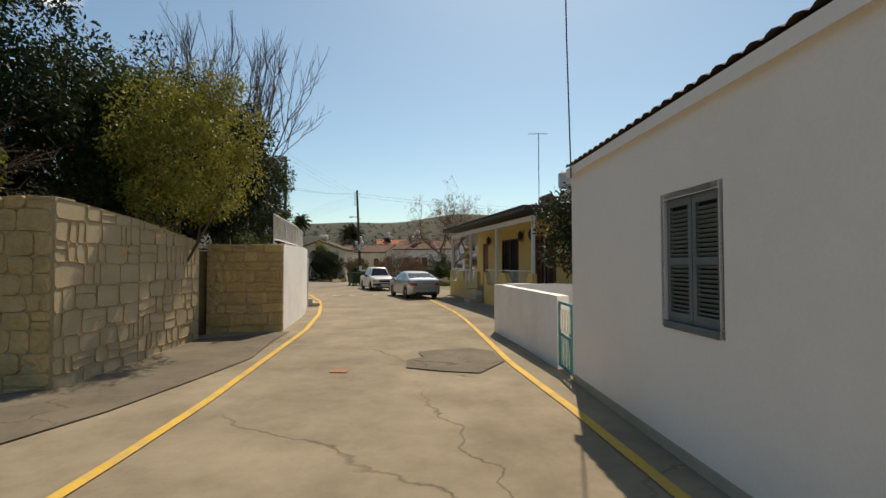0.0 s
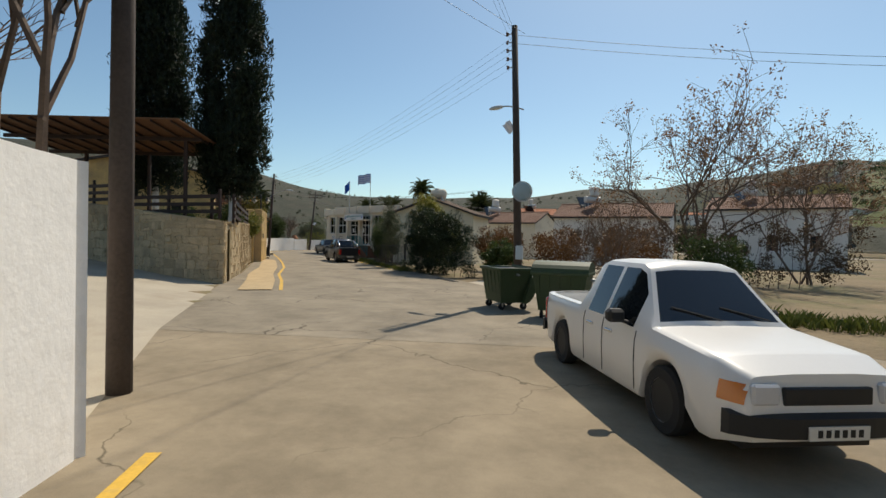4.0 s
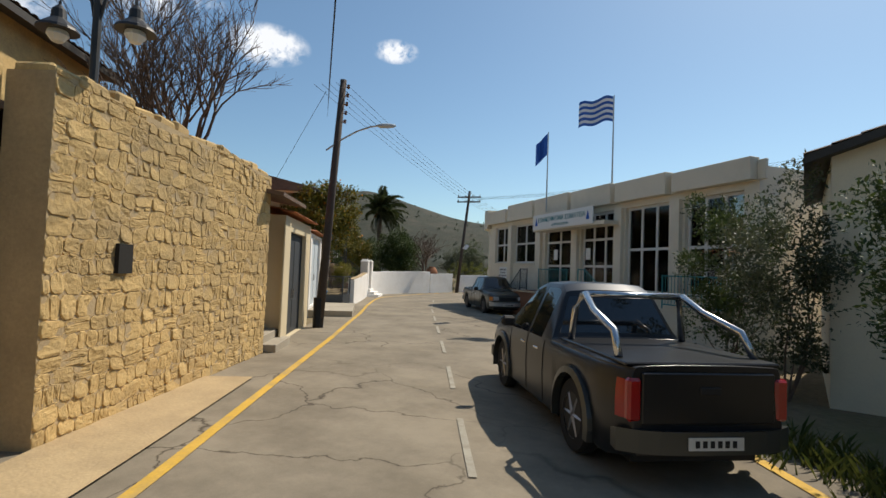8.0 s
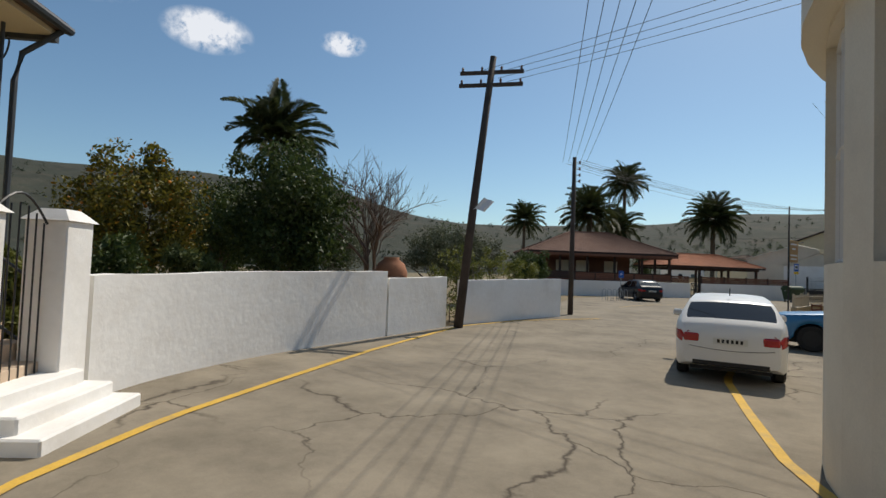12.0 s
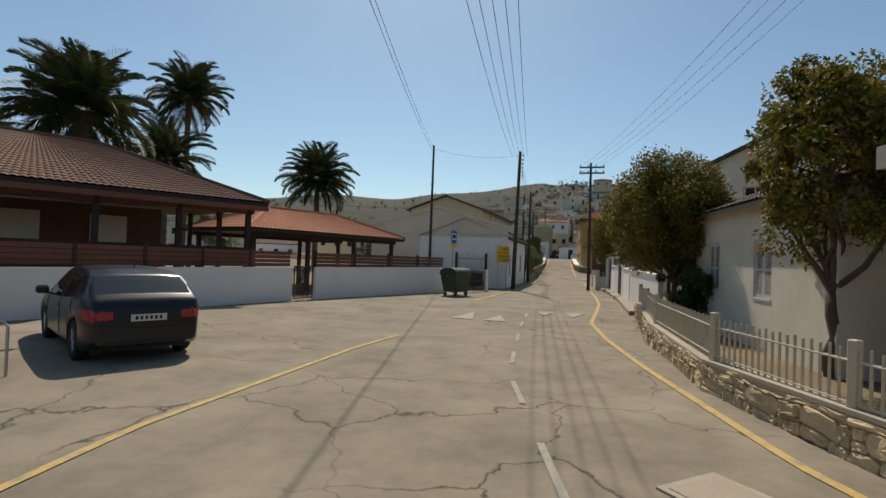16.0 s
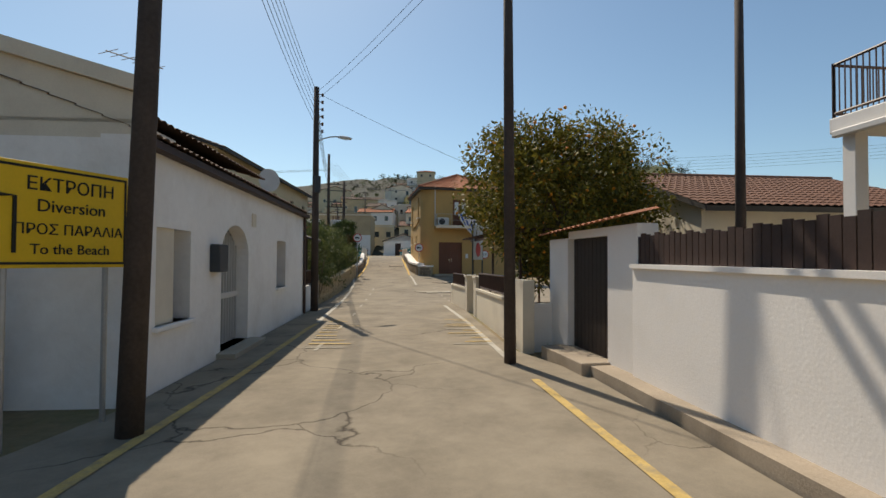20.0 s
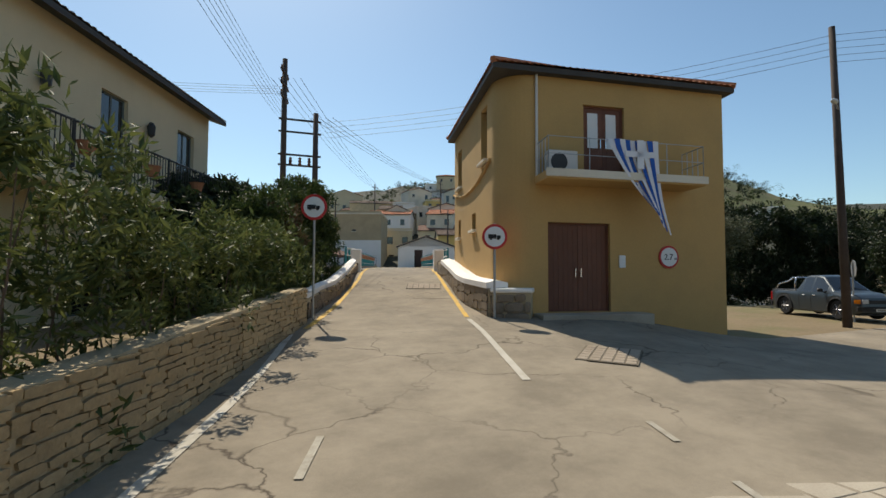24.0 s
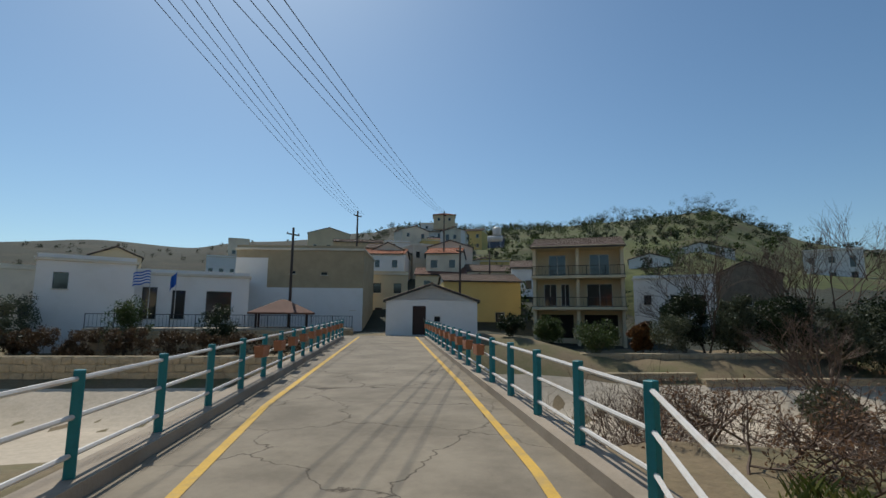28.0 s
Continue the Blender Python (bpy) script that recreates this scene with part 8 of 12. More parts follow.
deck = []
for s in np.arange(-5.0, 27.1, 1.0):
    p = Vector((*MID, 0)) + bdir * float(s)
    z = bz(float(s))
    a, b = p - bnor * 3.05, p + bnor * 3.05
    deck.append([(a.x, a.y, z - 0.55), (a.x, a.y, z + 0.005), (b.x, b.y, z + 0.005), (b.x, b.y, z - 0.55)])
bm = loft(bmesh.new(), deck)
bmesh.ops.recalc_face_normals(bm, faces=bm.faces)
tagged(part("bridge_deck", bm, ASPHALT), "asphalt deck of a narrow bridge", "bridge", kind="structure")
for side in (-1, 1):
    rings = []
    for s in np.arange(-3.6, 25.1, 1.6):
        p = Vector((*MID, 0)) + bdir * float(s) + bnor * (2.45 * side + 0.1)
        q = p + bnor * (0.4 * side)
        z = bz(float(s))
        rings.append([(p.x, p.y, z - 0.3), (p.x, p.y, z + 0.16), (q.x, q.y, z + 0.17), (q.x, q.y, z - 0.6)])
    bm = loft(bmesh.new(), rings)
    bmesh.ops.recalc_face_normals(bm, faces=bm.faces)
    tagged(part("bridge_kerb", bm, KERB), "worn concrete kerb of the bridge", "kerb", kind="structure")
    rl = thing("bridge_railing", pose(0, 0, 0), "teal posts and white pipe rails along the bridge", "railing", "bridge railings")
    n = 16
    pts = []
    for k in range(n + 1):
        s = (-3.3 if side > 0 else -4.2) + (27.9 if side > 0 else 28.8) * k / n
        p = Vector((*MID, bz(s) + 0.15)) + bdir * s + bnor * (2.62 * side + 0.1)
        pts.append(p)
        part("post", boxes((p.x - 0.05, p.x + 0.05, p.y - 0.05, p.y + 0.05, p.z - 0.1, p.z + 1.0), bev=0.008), TEAL_IRON, rl, "teal steel post")
    p = Vector((0.05, 187.0, 1.95)) if side > 0 else Vector((-2.75, 190.0, 2.15))
    pts.insert(0, p)
    for a, b in zip(pts, pts[1:]):
        for z in (0.22, 0.57, 0.92):
            part("pipe", rod([a + Vector((0, 0, z)), b + Vector((0, 0, z))], 0.026, 6), WHITE_IRON, rl)
    for k in range(5, n):
        a = pts[k].lerp(pts[k + 1 if k < n else k], 0.5) if k < n else pts[k]
        for dz in (0,):
            fb = thing("flower_box", pose(a.x - side * bnor.x * 0.16, a.y - side * bnor.y * 0.16, a.z + 0.55, 0, 0, -math.degrees(BR_A) + 90), "terracotta-coloured flower box hung on the bridge rail", "flower box", "flower boxes")
            bm = loft(bmesh.new(), [[(-0.3 * f, -0.1 * f, z), (0.3 * f, -0.1 * f, z), (0.3 * f, 0.1 * f, z), (-0.3 * f, 0.1 * f, z)] for f, z in ((0.85, 0), (1, 0.24), (0.92, 0.24), (0.9, 0.2))])
            part("trough", bm, TERRACOTTA, fb)
for (x, y, h) in ((-2.78, 189.8, 0.95), (0.15, 187.0, 0.95)):
    z = road_z(x, y)
    ob = tagged(part("bridge_pillar", boxes((-0.24, 0.24, -0.2, 0.2, -0.5, h + 0.06), bev=0.03), WHITEWASH), "white pillar at the bridge's end", "pillar", "bridge pillars")
    ob.matrix_world = pose(x, y, z, 0, 0, -30)
for s in (4, 14, 22):
    p = Vector((*MID, 0)) + bdir * s
    ob = tagged(part("bridge_pier", boxes((-2.6, 2.6, -0.5, 0.5, -3.5, -0.5)), CONCRETE), "concrete pier of the bridge", "pier", "bridge piers")
    ob.matrix_world = pose(p.x, p.y, bz(s), 0, 0, -30)

# handrails of the steps down to the river, and a lean-to behind the yellow house
hr = thing("handrail", pose(0, 0, 0), "black iron handrails of steps going down to the river", "railing")
for dx, dy in ((0, 0), (0.75, 1.0)):
    a, b = Vector((-3.5 + dx, 190.3 + dy, 2.75)), Vector((-9.5 + dx, 192.2 + dy, 0.6))
    part("rail", rod([a, b], 0.028, 6), BLACK_IRON, hr)
    part("rail", rod([a - Vector((0, 0, 0.4)), b - Vector((0, 0, 0.4))], 0.02, 6), BLACK_IRON, hr)
    for k in range(6):
        p = a.lerp(b, k / 5)
        part("post", rod([p, p - Vector((0, 0, 1.1))], 0.024, 6), BLACK_IRON, hr)
sh_o = thing("lean_to", pose(1.5, 185.75, 0.0, 0, 0, -111.5), "low khaki lean-to shed with a tiled roof by the river", "shed")
bm = loft(bmesh.new(), [[(0, y, -1.0), (2.6, y, -1.0), (2.6, y, 3.75), (0, y, 2.95)] for y in (0.0, 0.2)])
bmesh.ops.recalc_face_normals(bm, faces=bm.faces)
part("wall", bm, KHAKI, sh_o)
part("wall", boxes((0.0, 0.2, 0.2, 4.0, -1.0, 2.93)), KHAKI, sh_o)
part("wall", boxes((0.2, 2.6, 3.8, 4.0, -1.0, 2.95)), KHAKI, sh_o)
bm = bmesh.new()
tiled(bm, (-0.45, 4.2, 2.94), (-0.45, -0.3, 2.94), (2.6, 4.2, 3.88), (2.6, -0.3, 3.88))
part("roof", bm, TILE, sh_o)
part("roof_board", loft(bmesh.new(), [[(x, -0.26, z - 0.06), (x, 4.1, z - 0.06), (x, 4.1, z), (x, -0.26, z)] for x, z in ((-0.4, 2.9), (2.6, 3.83))]), DARKWOOD, sh_o)
part("waste_pipe", rod([(0.55, -0.06, -0.8), (0.55, -0.06, 2.6), (0.55, -0.06, 2.72), (0.1, -0.06, 2.78), (1.3, -0.06, 2.7)], 0.045, 8), ALU, sh_o)
# dry river bed and the stone walls of its banks
def bridge_xy(s, q):
    p = Vector((*MID, 0)) + bdir * s + bnor * q
    return (p.x, p.y)


bed = strip("riverbed", [bridge_xy(4.5, q) for q in (-160, -60, 0, 60, 160)], [bridge_xy(22.5, q) for q in (-160, -60, 0, 60, 160)], RIVERBED, 0.02, 30, 2.5)
tagged(bed, "pale dry stony river bed", "riverbed", kind="structure")
for q0, q1, s_, tp in ((-70, -3.4, 23.6, 1.5), (3.4, 20, 23.2, 0.5), (20, 60, 22.4, 0.2), (12, 60, 26.4, 1.5)):
    a, b = bridge_xy(s_, q0), bridge_xy(s_, q1)
    Mx, Lx = ab(a, b, 0.0)
    w = tagged(part("wall_river_bank", boxes((0, Lx, 0, 0.5, -2.2, tp), bev=0.02), MORTAR), "stone retaining wall of the river bank", "wall", kind="structure")
    w.matrix_world = Mx
    WALLS["bank_%d" % len(WALLS)] = w
BANKS = [w for k_, w in WALLS.items() if k_.startswith("bank_")]
for k in range(7):
    stp = thing("river_step", pose(*bridge_xy(24.6 - 0.35 * k, 7.2), 1.3 - 0.22 * k, 0, 0, -30), "worn stone step down to the river", "step", "river steps")
    part("tread", boxes((-1.1, 1.1, -0.3, 0.3, -0.5, 0.0), bev=0.03), LIMESTONE, stp)
# ---- trees, hedges and plants ----
LEAF = np.array([(0, 0, 0), (0.24, 0.45, 0.05), (0, 1, 0.0), (-0.24, 0.45, 0.05)])


def leaf_cloud(name, cen, rad, per, size, material, parent, seed, slim=1.0, rise=0.0, hang=0.0, flat=1.0, label=""):
    """Single leaves scattered through clumps; rise points them up, hang lets them droop."""
    rng = np.random.default_rng(seed)
    cen, rad = np.asarray(cen, float), np.asarray(rad, float)
    idx = np.repeat(np.arange(len(cen)), per)
    n = len(idx)
    d = rng.normal(size=(n, 3))
    d /= np.linalg.norm(d, axis=1)[:, None]
    u = rng.uniform(0.25, 1.0, n) ** 0.6 * rng.uniform(0.8, 1.12, n)
    p = cen[idx] + d * (rad[idx] * u)[:, None] * np.array((1, 1, flat))
    ax = d + rng.normal(size=(n, 3)) * 0.9
    ax[:, 2] += rise - hang
    ax /= np.linalg.norm(ax, axis=1)[:, None]
    no = rng.normal(size=(n, 3)) + np.array((0, 0, 0.9)) * (1 - min(1, rise))
    si = np.cross(ax, no)
    si /= np.linalg.norm(si, axis=1)[:, None] + 1e-9
    no = np.cross(si, ax)
    s = size * rng.uniform(0.6, 1.35, n)
    v = p[:, None] + (LEAF[None, :, 0, None] * si[:, None] * slim + (LEAF[None, :, 1, None] - 0.5) * ax[:, None] + LEAF[None, :, 2, None] * no[:, None]) * s[:, None, None]
    f = np.arange(n * 4).reshape(n, 4)
    return arr(name, v.reshape(-1, 3), f, material, parent, label)


def spread(rng, n, r, inner=0.35, flat=1.0):
    """Clump centres inside an uneven ball of radius r."""
    d = rng.normal(size=(n, 3))
    d /= np.linalg.norm(d, axis=1)[:, None]
    u = (inner + (1 - inner) * rng.uniform(0, 1, n) ** 0.5) * rng.uniform(0.75, 1.08, n)
    return d * u[:, None] * r * np.array((1, 1, flat))


def bend(a, b, rnd, k=4, w=0.1):
    """A crooked line from a to b."""
    a, b = Vector(a), Vector(b)
    L = (b - a).length
    return [a.lerp(b, i / k) + (Vector((rnd.uniform(-w, w), rnd.uniform(-w, w), rnd.uniform(-w, w) * 0.5)) * L if 0 < i < k else Vector()) for i in range(k + 1)]


def tree(x, y, z, top, r, material, label, seed, bole=0.9, size=0.09, leaves=9000, clumps=70, tr=0.09, flat=None, fruit=0, slim=1.0, hang=0.2, clump=0.24, category="tree", name="tree", bark=None, group=""):
    """A leafy tree: crooked trunk, limbs, and a crown of many single leaves."""
    rnd, rng = random.Random(seed), np.random.default_rng(seed)
    o = thing(name, pose(x, y, z), label, category, group)
    h = top - z
    cz = (h + bole) / 2
    flat = flat or (h - bole) / 2 / r
    cen = spread(rng, clumps, r * 0.84, 0.3, flat) + np.array((0, 0, cz))
    rad = r * clump * rng.uniform(0.6, 1.35, clumps)
    bark = bark or BARK
    fork = Vector((rnd.uniform(-.1, .1) * r, rnd.uniform(-.1, .1) * r, bole * 0.9))
    part("trunk", rod(bend((0, 0, -0.15), fork, rnd, 4, 0.04), tr, 8, tr * 0.75), bark, o, smooth=True)
    for k in range(7):
        c = cen[rnd.randrange(clumps)]
        bm = rod(bend(fork, c, rnd, 4, 0.07), tr * 0.5, 6, tr * 0.14)
        for j in range(2):
            e = cen[rnd.randrange(clumps)]
            m_ = fork.lerp(Vector(c), 0.55)
            if (Vector(e) - m_).length < r:
                tube(bm, bend(m_, e, rnd, 3, 0.06), tr * 0.26, 5, tr * 0.08)
        part("limb", bm, bark, o)
    leaf_cloud("crown", cen, rad, max(4, int(1.9 * leaves) // clumps), size * 1.35, material, o, seed, slim, 0.0, hang)
    if fruit:
        bm = bmesh.new()
        for k in range(fruit):
            c = cen[rnd.randrange(clumps)]
            d = Vector((rnd.gauss(0, 1), rnd.gauss(0, 1), rnd.gauss(0, 0.7))).normalized() * r * clump
            bmesh.ops.create_icosphere(bm, subdivisions=1, radius=rnd.uniform(0.036, 0.05), matrix=Matrix.Translation(Vector(c) + d))
        tagged(part("fruit", bm, FRUIT, o, "ripe oranges among the leaves", smooth=True), "", "", "", "stuff")
    return o


def twigs(bm, a, d, L, r, depth, rnd, up=0.25, fan=0.55, tips=None, kids=3):
    """Branching bare wood."""
    b = a + d * L
    mid = a.lerp(b, 0.5) + Vector((rnd.uniform(-1, 1), rnd.uniform(-1, 1), rnd.uniform(-.5, .5))) * L * 0.06
    tube(bm, [a, mid, b], r, 5 if depth > 2 else 3, r * 0.62, cap=False)
    if depth == 0:
        if tips is not None:
            tips.append(b)
        return
    for k in range(kids + (rnd.random() < 0.4)):
        e = (d + Vector((rnd.gauss(0, fan), rnd.gauss(0, fan), rnd.gauss(0, fan * 0.6) + up))).normalized()
        twigs(bm, a.lerp(b, rnd.uniform(0.45, 1.0)) if k else b, e, L * rnd.uniform(0.55, 0.85), r * 0.6, depth - 1, rnd, up, fan, tips, kids)


def bare_tree(x, y, z, h, label, seed, stems=1, depth=4, tr=0.09, up=0.25, fan=0.5, leaves=0, leaf=L_DRY, lean=0.35, size=0.06, name="tree", category="tree", kids=3, bark=TWIG):
    """A leafless or half-bare tree of real branches."""
    rnd = random.Random(seed)
    o = thing(name, pose(x, y, z), label, category)
    tips = []
    for k in range(stems):
        bm = bmesh.new()
        d = Vector((rnd.uniform(-lean, lean), rnd.uniform(-lean, lean), 1)).normalized()
        twigs(bm, Vector((rnd.uniform(-.15, .15) * stems, rnd.uniform(-.15, .15) * stems, -0.1)), d, h * 0.33, tr, depth, rnd, up, fan, tips, kids)
        part("trunk" if stems == 1 else "stem", bm, bark, o)
    if leaves:
        per = max(1, leaves // len(tips))
        leaf_cloud("crown", [tuple(t) for t in tips], [h * 0.03] * len(tips), per, size, leaf, o, seed)
    return o


def cypress(x, y, z, low, top, r, label, seed, trunk=BARK, n=260, per=80, tr=0.14):
    """A column of dark upright sprays on a straight trunk."""
    rng = np.random.default_rng(seed)
    o = thing("cypress", pose(x, y, z), label, "cypress tree", "cypresses")
    part("trunk", rod([(0, 0, -0.1), (0.02, 0.01, (low - z) * 0.5), (0, 0, low - z + 0.6)], tr, 9, tr * 0.8), trunk, o, smooth=True)
    part("stem", rod([(0, 0, low - z + 0.5), (0, 0, top - z - 0.6)], tr * 0.8, 6, 0.02), BARK, o)
    t = rng.uniform(0, 1, n) ** 0.9
    prof = np.interp(t, (0, 0.06, 0.25, 0.6, 0.88, 1), (0.55, 0.85, 1.0, 0.86, 0.45, 0.06)) * r
    a = rng.uniform(0, 2 * math.pi, n)
    q = np.sqrt(rng.uniform(0.2, 1, n)) * rng.uniform(0.8, 1.1, n)
    cen = np.stack([prof * q * np.cos(a), prof * q * np.sin(a), (low - z) + t * (top - low)], 1)
    leaf_cloud("crown", cen, r * rng.uniform(0.2, 0.38, n), int(per * 1.7), 0.26, L_CYPRESS, o, seed, 0.5, 1.5, 0, 1.7)
    return o


def bush(x, y, z, top, r, material, label, seed, leaves=3500, size=0.07, slim=1.0, name="bush", stems=5, hang=0.0, stretch=1.0, yaw=0, group="", category="bush", bloom=0):
    """A rounded shrub: stems and single leaves."""
    rnd, rng = random.Random(seed), np.random.default_rng(seed)
    o = thing(name, pose(x, y, z, 0, 0, yaw), label, category, group)
    h = top - z
    n = 38
    cen = spread(rng, n, 1.0, 0.25) * np.array((r * 0.82 * stretch, r * 0.82, h * 0.43)) + np.array((0, 0, h * 0.5))
    for k in range(stems):
        c = cen[rnd.randrange(n)]
        part("stem", rod(bend((rnd.uniform(-.1, .1), rnd.uniform(-.1, .1), -0.1), c, rnd, 3, 0.08), 0.022, 5, 0.006), TWIG, o)
    leaf_cloud("foliage", cen, min(r, h * 0.6) * rng.uniform(0.2, 0.42, n), max(4, int(1.9 * leaves) // n), size * 1.35, material, o, seed, slim, 0.15, hang)
    if bloom:
        leaf_cloud("blossom", cen + np.array((0, 0, 0.1)), min(r, h * 0.6) * 0.4 * np.ones(n), bloom // n, 0.06, FLOWER, o, seed + 1)
    return o


FROND = {}


def frond_mesh(L, kind, seed):
    """One palm frond: an arching rib with two rows of leaflets."""
    rng = np.random.default_rng(seed)
    n = 60
    t = np.linspace(0.1, 1, n)
    rib = np.stack([0 * t, L * (t - 0.13 * t ** 3), L * (0.33 * t - (0.50 + 0.08 * kind) * t ** 2.2)], 1)
    vs, fs = [], []
    for i in range(n):
        for sgn in (-1, 1):
            ln = L * 0.27 * math.sin(math.pi * min(1, 0.12 + 0.86 * t[i])) ** 0.6 * rng.uniform(0.8, 1.1)
            d = np.array((sgn * 0.8, 0.75, 0.12 - 0.45 * rng.uniform(0.2, 1)))
            d /= np.linalg.norm(d)
            b = rib[i]
            w = np.array((0, 0.046 * L / 4, 0.016))
            o_ = len(vs)
            vs += [b - w, b + d * ln * 0.5 - w * 1.1, b + d * ln + np.array((0, 0, -ln * 0.16)), b + d * ln * 0.5 + w * 1.1]
            fs.append((o_, o_ + 1, o_ + 2, o_ + 3))
    for i in range(n - 1):
        for c in ((0.03, 0), (-0.03, 0)):
            o_ = len(vs)
            e = np.array((c[0] * (1.1 - t[i]), 0, 0.0))
            vs += [rib[i], rib[i] + e, rib[i + 1] + e, rib[i + 1]]
            fs.append((o_, o_ + 1, o_ + 2, o_ + 3))
    me = bpy.data.meshes.new("frond")
    me.from_pydata([tuple(map(float, v)) for v in vs], [], fs)
    me.materials.append(L_PALM)
    return me


def palm(x, y, z, crown, R, label, seed, fronds=46, tr=0.24, wind=0.0):
    """A date palm with a ringed trunk and arching fronds."""
    rnd = random.Random(seed)
    o = thing("palm_tree", pose(x, y, z), label, "palm tree", "palms")
    h = crown - z
    prof = []
    k = 0
    while k * 0.22 < h:
        prof += [(tr * (1.12 if k % 2 else 0.96), k * 0.22), (tr * 0.94, k * 0.22 + 0.15)]
        k += 1
    prof.append((tr * 1.3, h + 0.15))
    part("trunk", lathe(bmesh.new(), prof, 10), BARK, o)
    for kind in range(3):
        if (round(R, 1), kind) not in FROND:
            FROND[(round(R, 1), kind)] = frond_mesh(R, kind, 20 + kind)
    for k in range(fronds):
        a = k * 137.5 + rnd.uniform(-14, 14)
        tilt = 82 - 128 * ((k + 0.5) / fronds) ** 0.9 + rnd.uniform(-7, 7)
        if wind:
            a = 250 + (a % 360 - 180) * (1 - wind) + rnd.uniform(-12, 12)
        m = Matrix.Translation((0, 0, h + 0.1)) @ Matrix.Rotation(radians(a), 4, 'Z') @ Matrix.Rotation(radians(tilt), 4, 'X') @ Matrix.Rotation(rnd.uniform(-.5, .5), 4, 'Y') @ Matrix.Scale(rnd.uniform(0.8, 1.08), 4)
        share("frond", FROND[(round(R, 1), rnd.randrange(3))], m, o)
    bm = bmesh.new()
    for k in range(5):
        a = rnd.uniform(0, 6.28)
        tube(bm, [(0, 0, h), (0.4 * math.cos(a), 0.4 * math.sin(a), h + 0.15), (0.75 * math.cos(a), 0.75 * math.sin(a), h - 0.5)], 0.03, 5, 0.12)
    part("date_cluster", bm, L_DRY, o, "hanging yellow-brown date stalks")
    return o


def hedge(name, pts, tops, r, material, label, seed, per=60, size=0.09, slim=1.0, step=0.35, z=None, hang=0.0, category="hedge"):
    """A continuous hedge along a line, of one mass of leaves on many stems."""
    rng, rnd = np.random.default_rng(seed), random.Random(seed)
    o = thing(name, pose(pts[0][0], pts[0][1], 0), label, category)
    p = np.array(pts, float)
    d = np.r_[0, np.cumsum(np.hypot(*np.diff(p, axis=0).T))]
    cen, rad = [], []
    bm = bmesh.new()
    for s in np.arange(0, d[-1], step):
        x, y, tp = np.interp(s, d, p[:, 0]), np.interp(s, d, p[:, 1]), np.interp(s, d, tops)
        b = gh(x, y) if z is None else z
        tp *= 1 + 0.10 * noise.noise(Vector((s * 0.5, seed, 0)))
        for k in range(max(2, int((tp - b) / 0.55))):
            hz = b + 0.2 + (tp - b - 0.35) * rng.uniform(0, 1) ** 0.8
            cen.append((x - pts[0][0] + rng.normal() * r * 0.42, y - pts[0][1] + rng.normal() * r * 0.42, hz))
            rad.append(r * rng.uniform(0.28, 0.55))
        if rnd.random() < 0.6:
            q = Vector((x - pts[0][0], y - pts[0][1], b - 0.1))
            tube(bm, bend(q, q + Vector((rnd.uniform(-.4, .4), rnd.uniform(-.4, .4), (tp - b) * 0.8)), rnd, 3, 0.05), 0.02, 4, 0.006)
    tagged(part("stem", bm, TWIG, o), "", "", "", "stuff")
    leaf_cloud("foliage", cen, rad, int(1.7 * per), size * 1.3, material, o, seed, slim, 0.2, hang)
    return o


def weeds(name, pts, w, n, material, seed, h=0.22, label="dry grass and weeds along the verge", zf=None):
    """Tufts of narrow blades scattered along a line."""
    rng = np.random.default_rng(seed)
    p = np.array(pts, float)
    d = np.r_[0, np.cumsum(np.hypot(*np.diff(p, axis=0).T))]
    s = rng.uniform(0, d[-1], n)
    tx, ty = np.interp(s, d, p[:, 0]) + rng.normal(size=n) * w, np.interp(s, d, p[:, 1]) + rng.normal(size=n) * w
    k = 9
    tz = np.array([(zf or gh)(a, b) for a, b in zip(tx, ty)]) - 0.02
    N = n * k
    bx = np.repeat(np.stack([tx, ty, tz], 1), k, 0) + rng.normal(size=(N, 3)) * np.array((0.05, 0.05, 0))
    ang, hh = rng.uniform(0, 6.28, N), np.repeat(rng.uniform(0.35, 1.2, n), k) * h * rng.uniform(0.5, 1.2, N)
    di = np.stack([np.cos(ang), np.sin(ang), 0 * ang], 1)
    si = np.stack([-np.sin(ang), np.cos(ang), 0 * ang], 1) * 0.012
    up_ = np.zeros((N, 3))
    up_[:, 2] = hh
    v = np.stack([bx - si, bx + si, bx + di * hh[:, None] * 0.25 + up_ * 0.65 + si * 0.7, bx + di * hh[:, None] * 0.6 + up_], 1)
    ob = arr(name, v.reshape(-1, 3), np.arange(N * 4).reshape(N, 4), material)
    return tagged(ob, label, "grass", kind="stuff")


# first street, terrace above the white wall
tree(-12.0, 21.5, 2.2, 9.2, 3.1, L_DARK, "dense dark evergreen tree above the terrace wall", 1, 0.6, 0.1, 17000, 110, 0.14)
tree(-13.2, 26.6, 2.2, 8.4, 2.7, L_GREEN, "dark green tree behind the terrace railing", 2, 0.6, 0.1, 11000, 90)
tree(-14.5, 16.5, 1.2, 9.0, 3.2, L_DARK, "dark evergreen tree hanging over the lane", 101, 0.8, 0.1, 13000, 100, 0.14)
tree(-8.0, 23.2, 1.6, 7.3, 2.1, L_YOUNG_BRIGHT, "pale yellow-green shrub hanging over the stone wall", 3, 0.1, 0.07, 11000, 90, 0.06, name="shrub", category="shrub", hang=0.6)
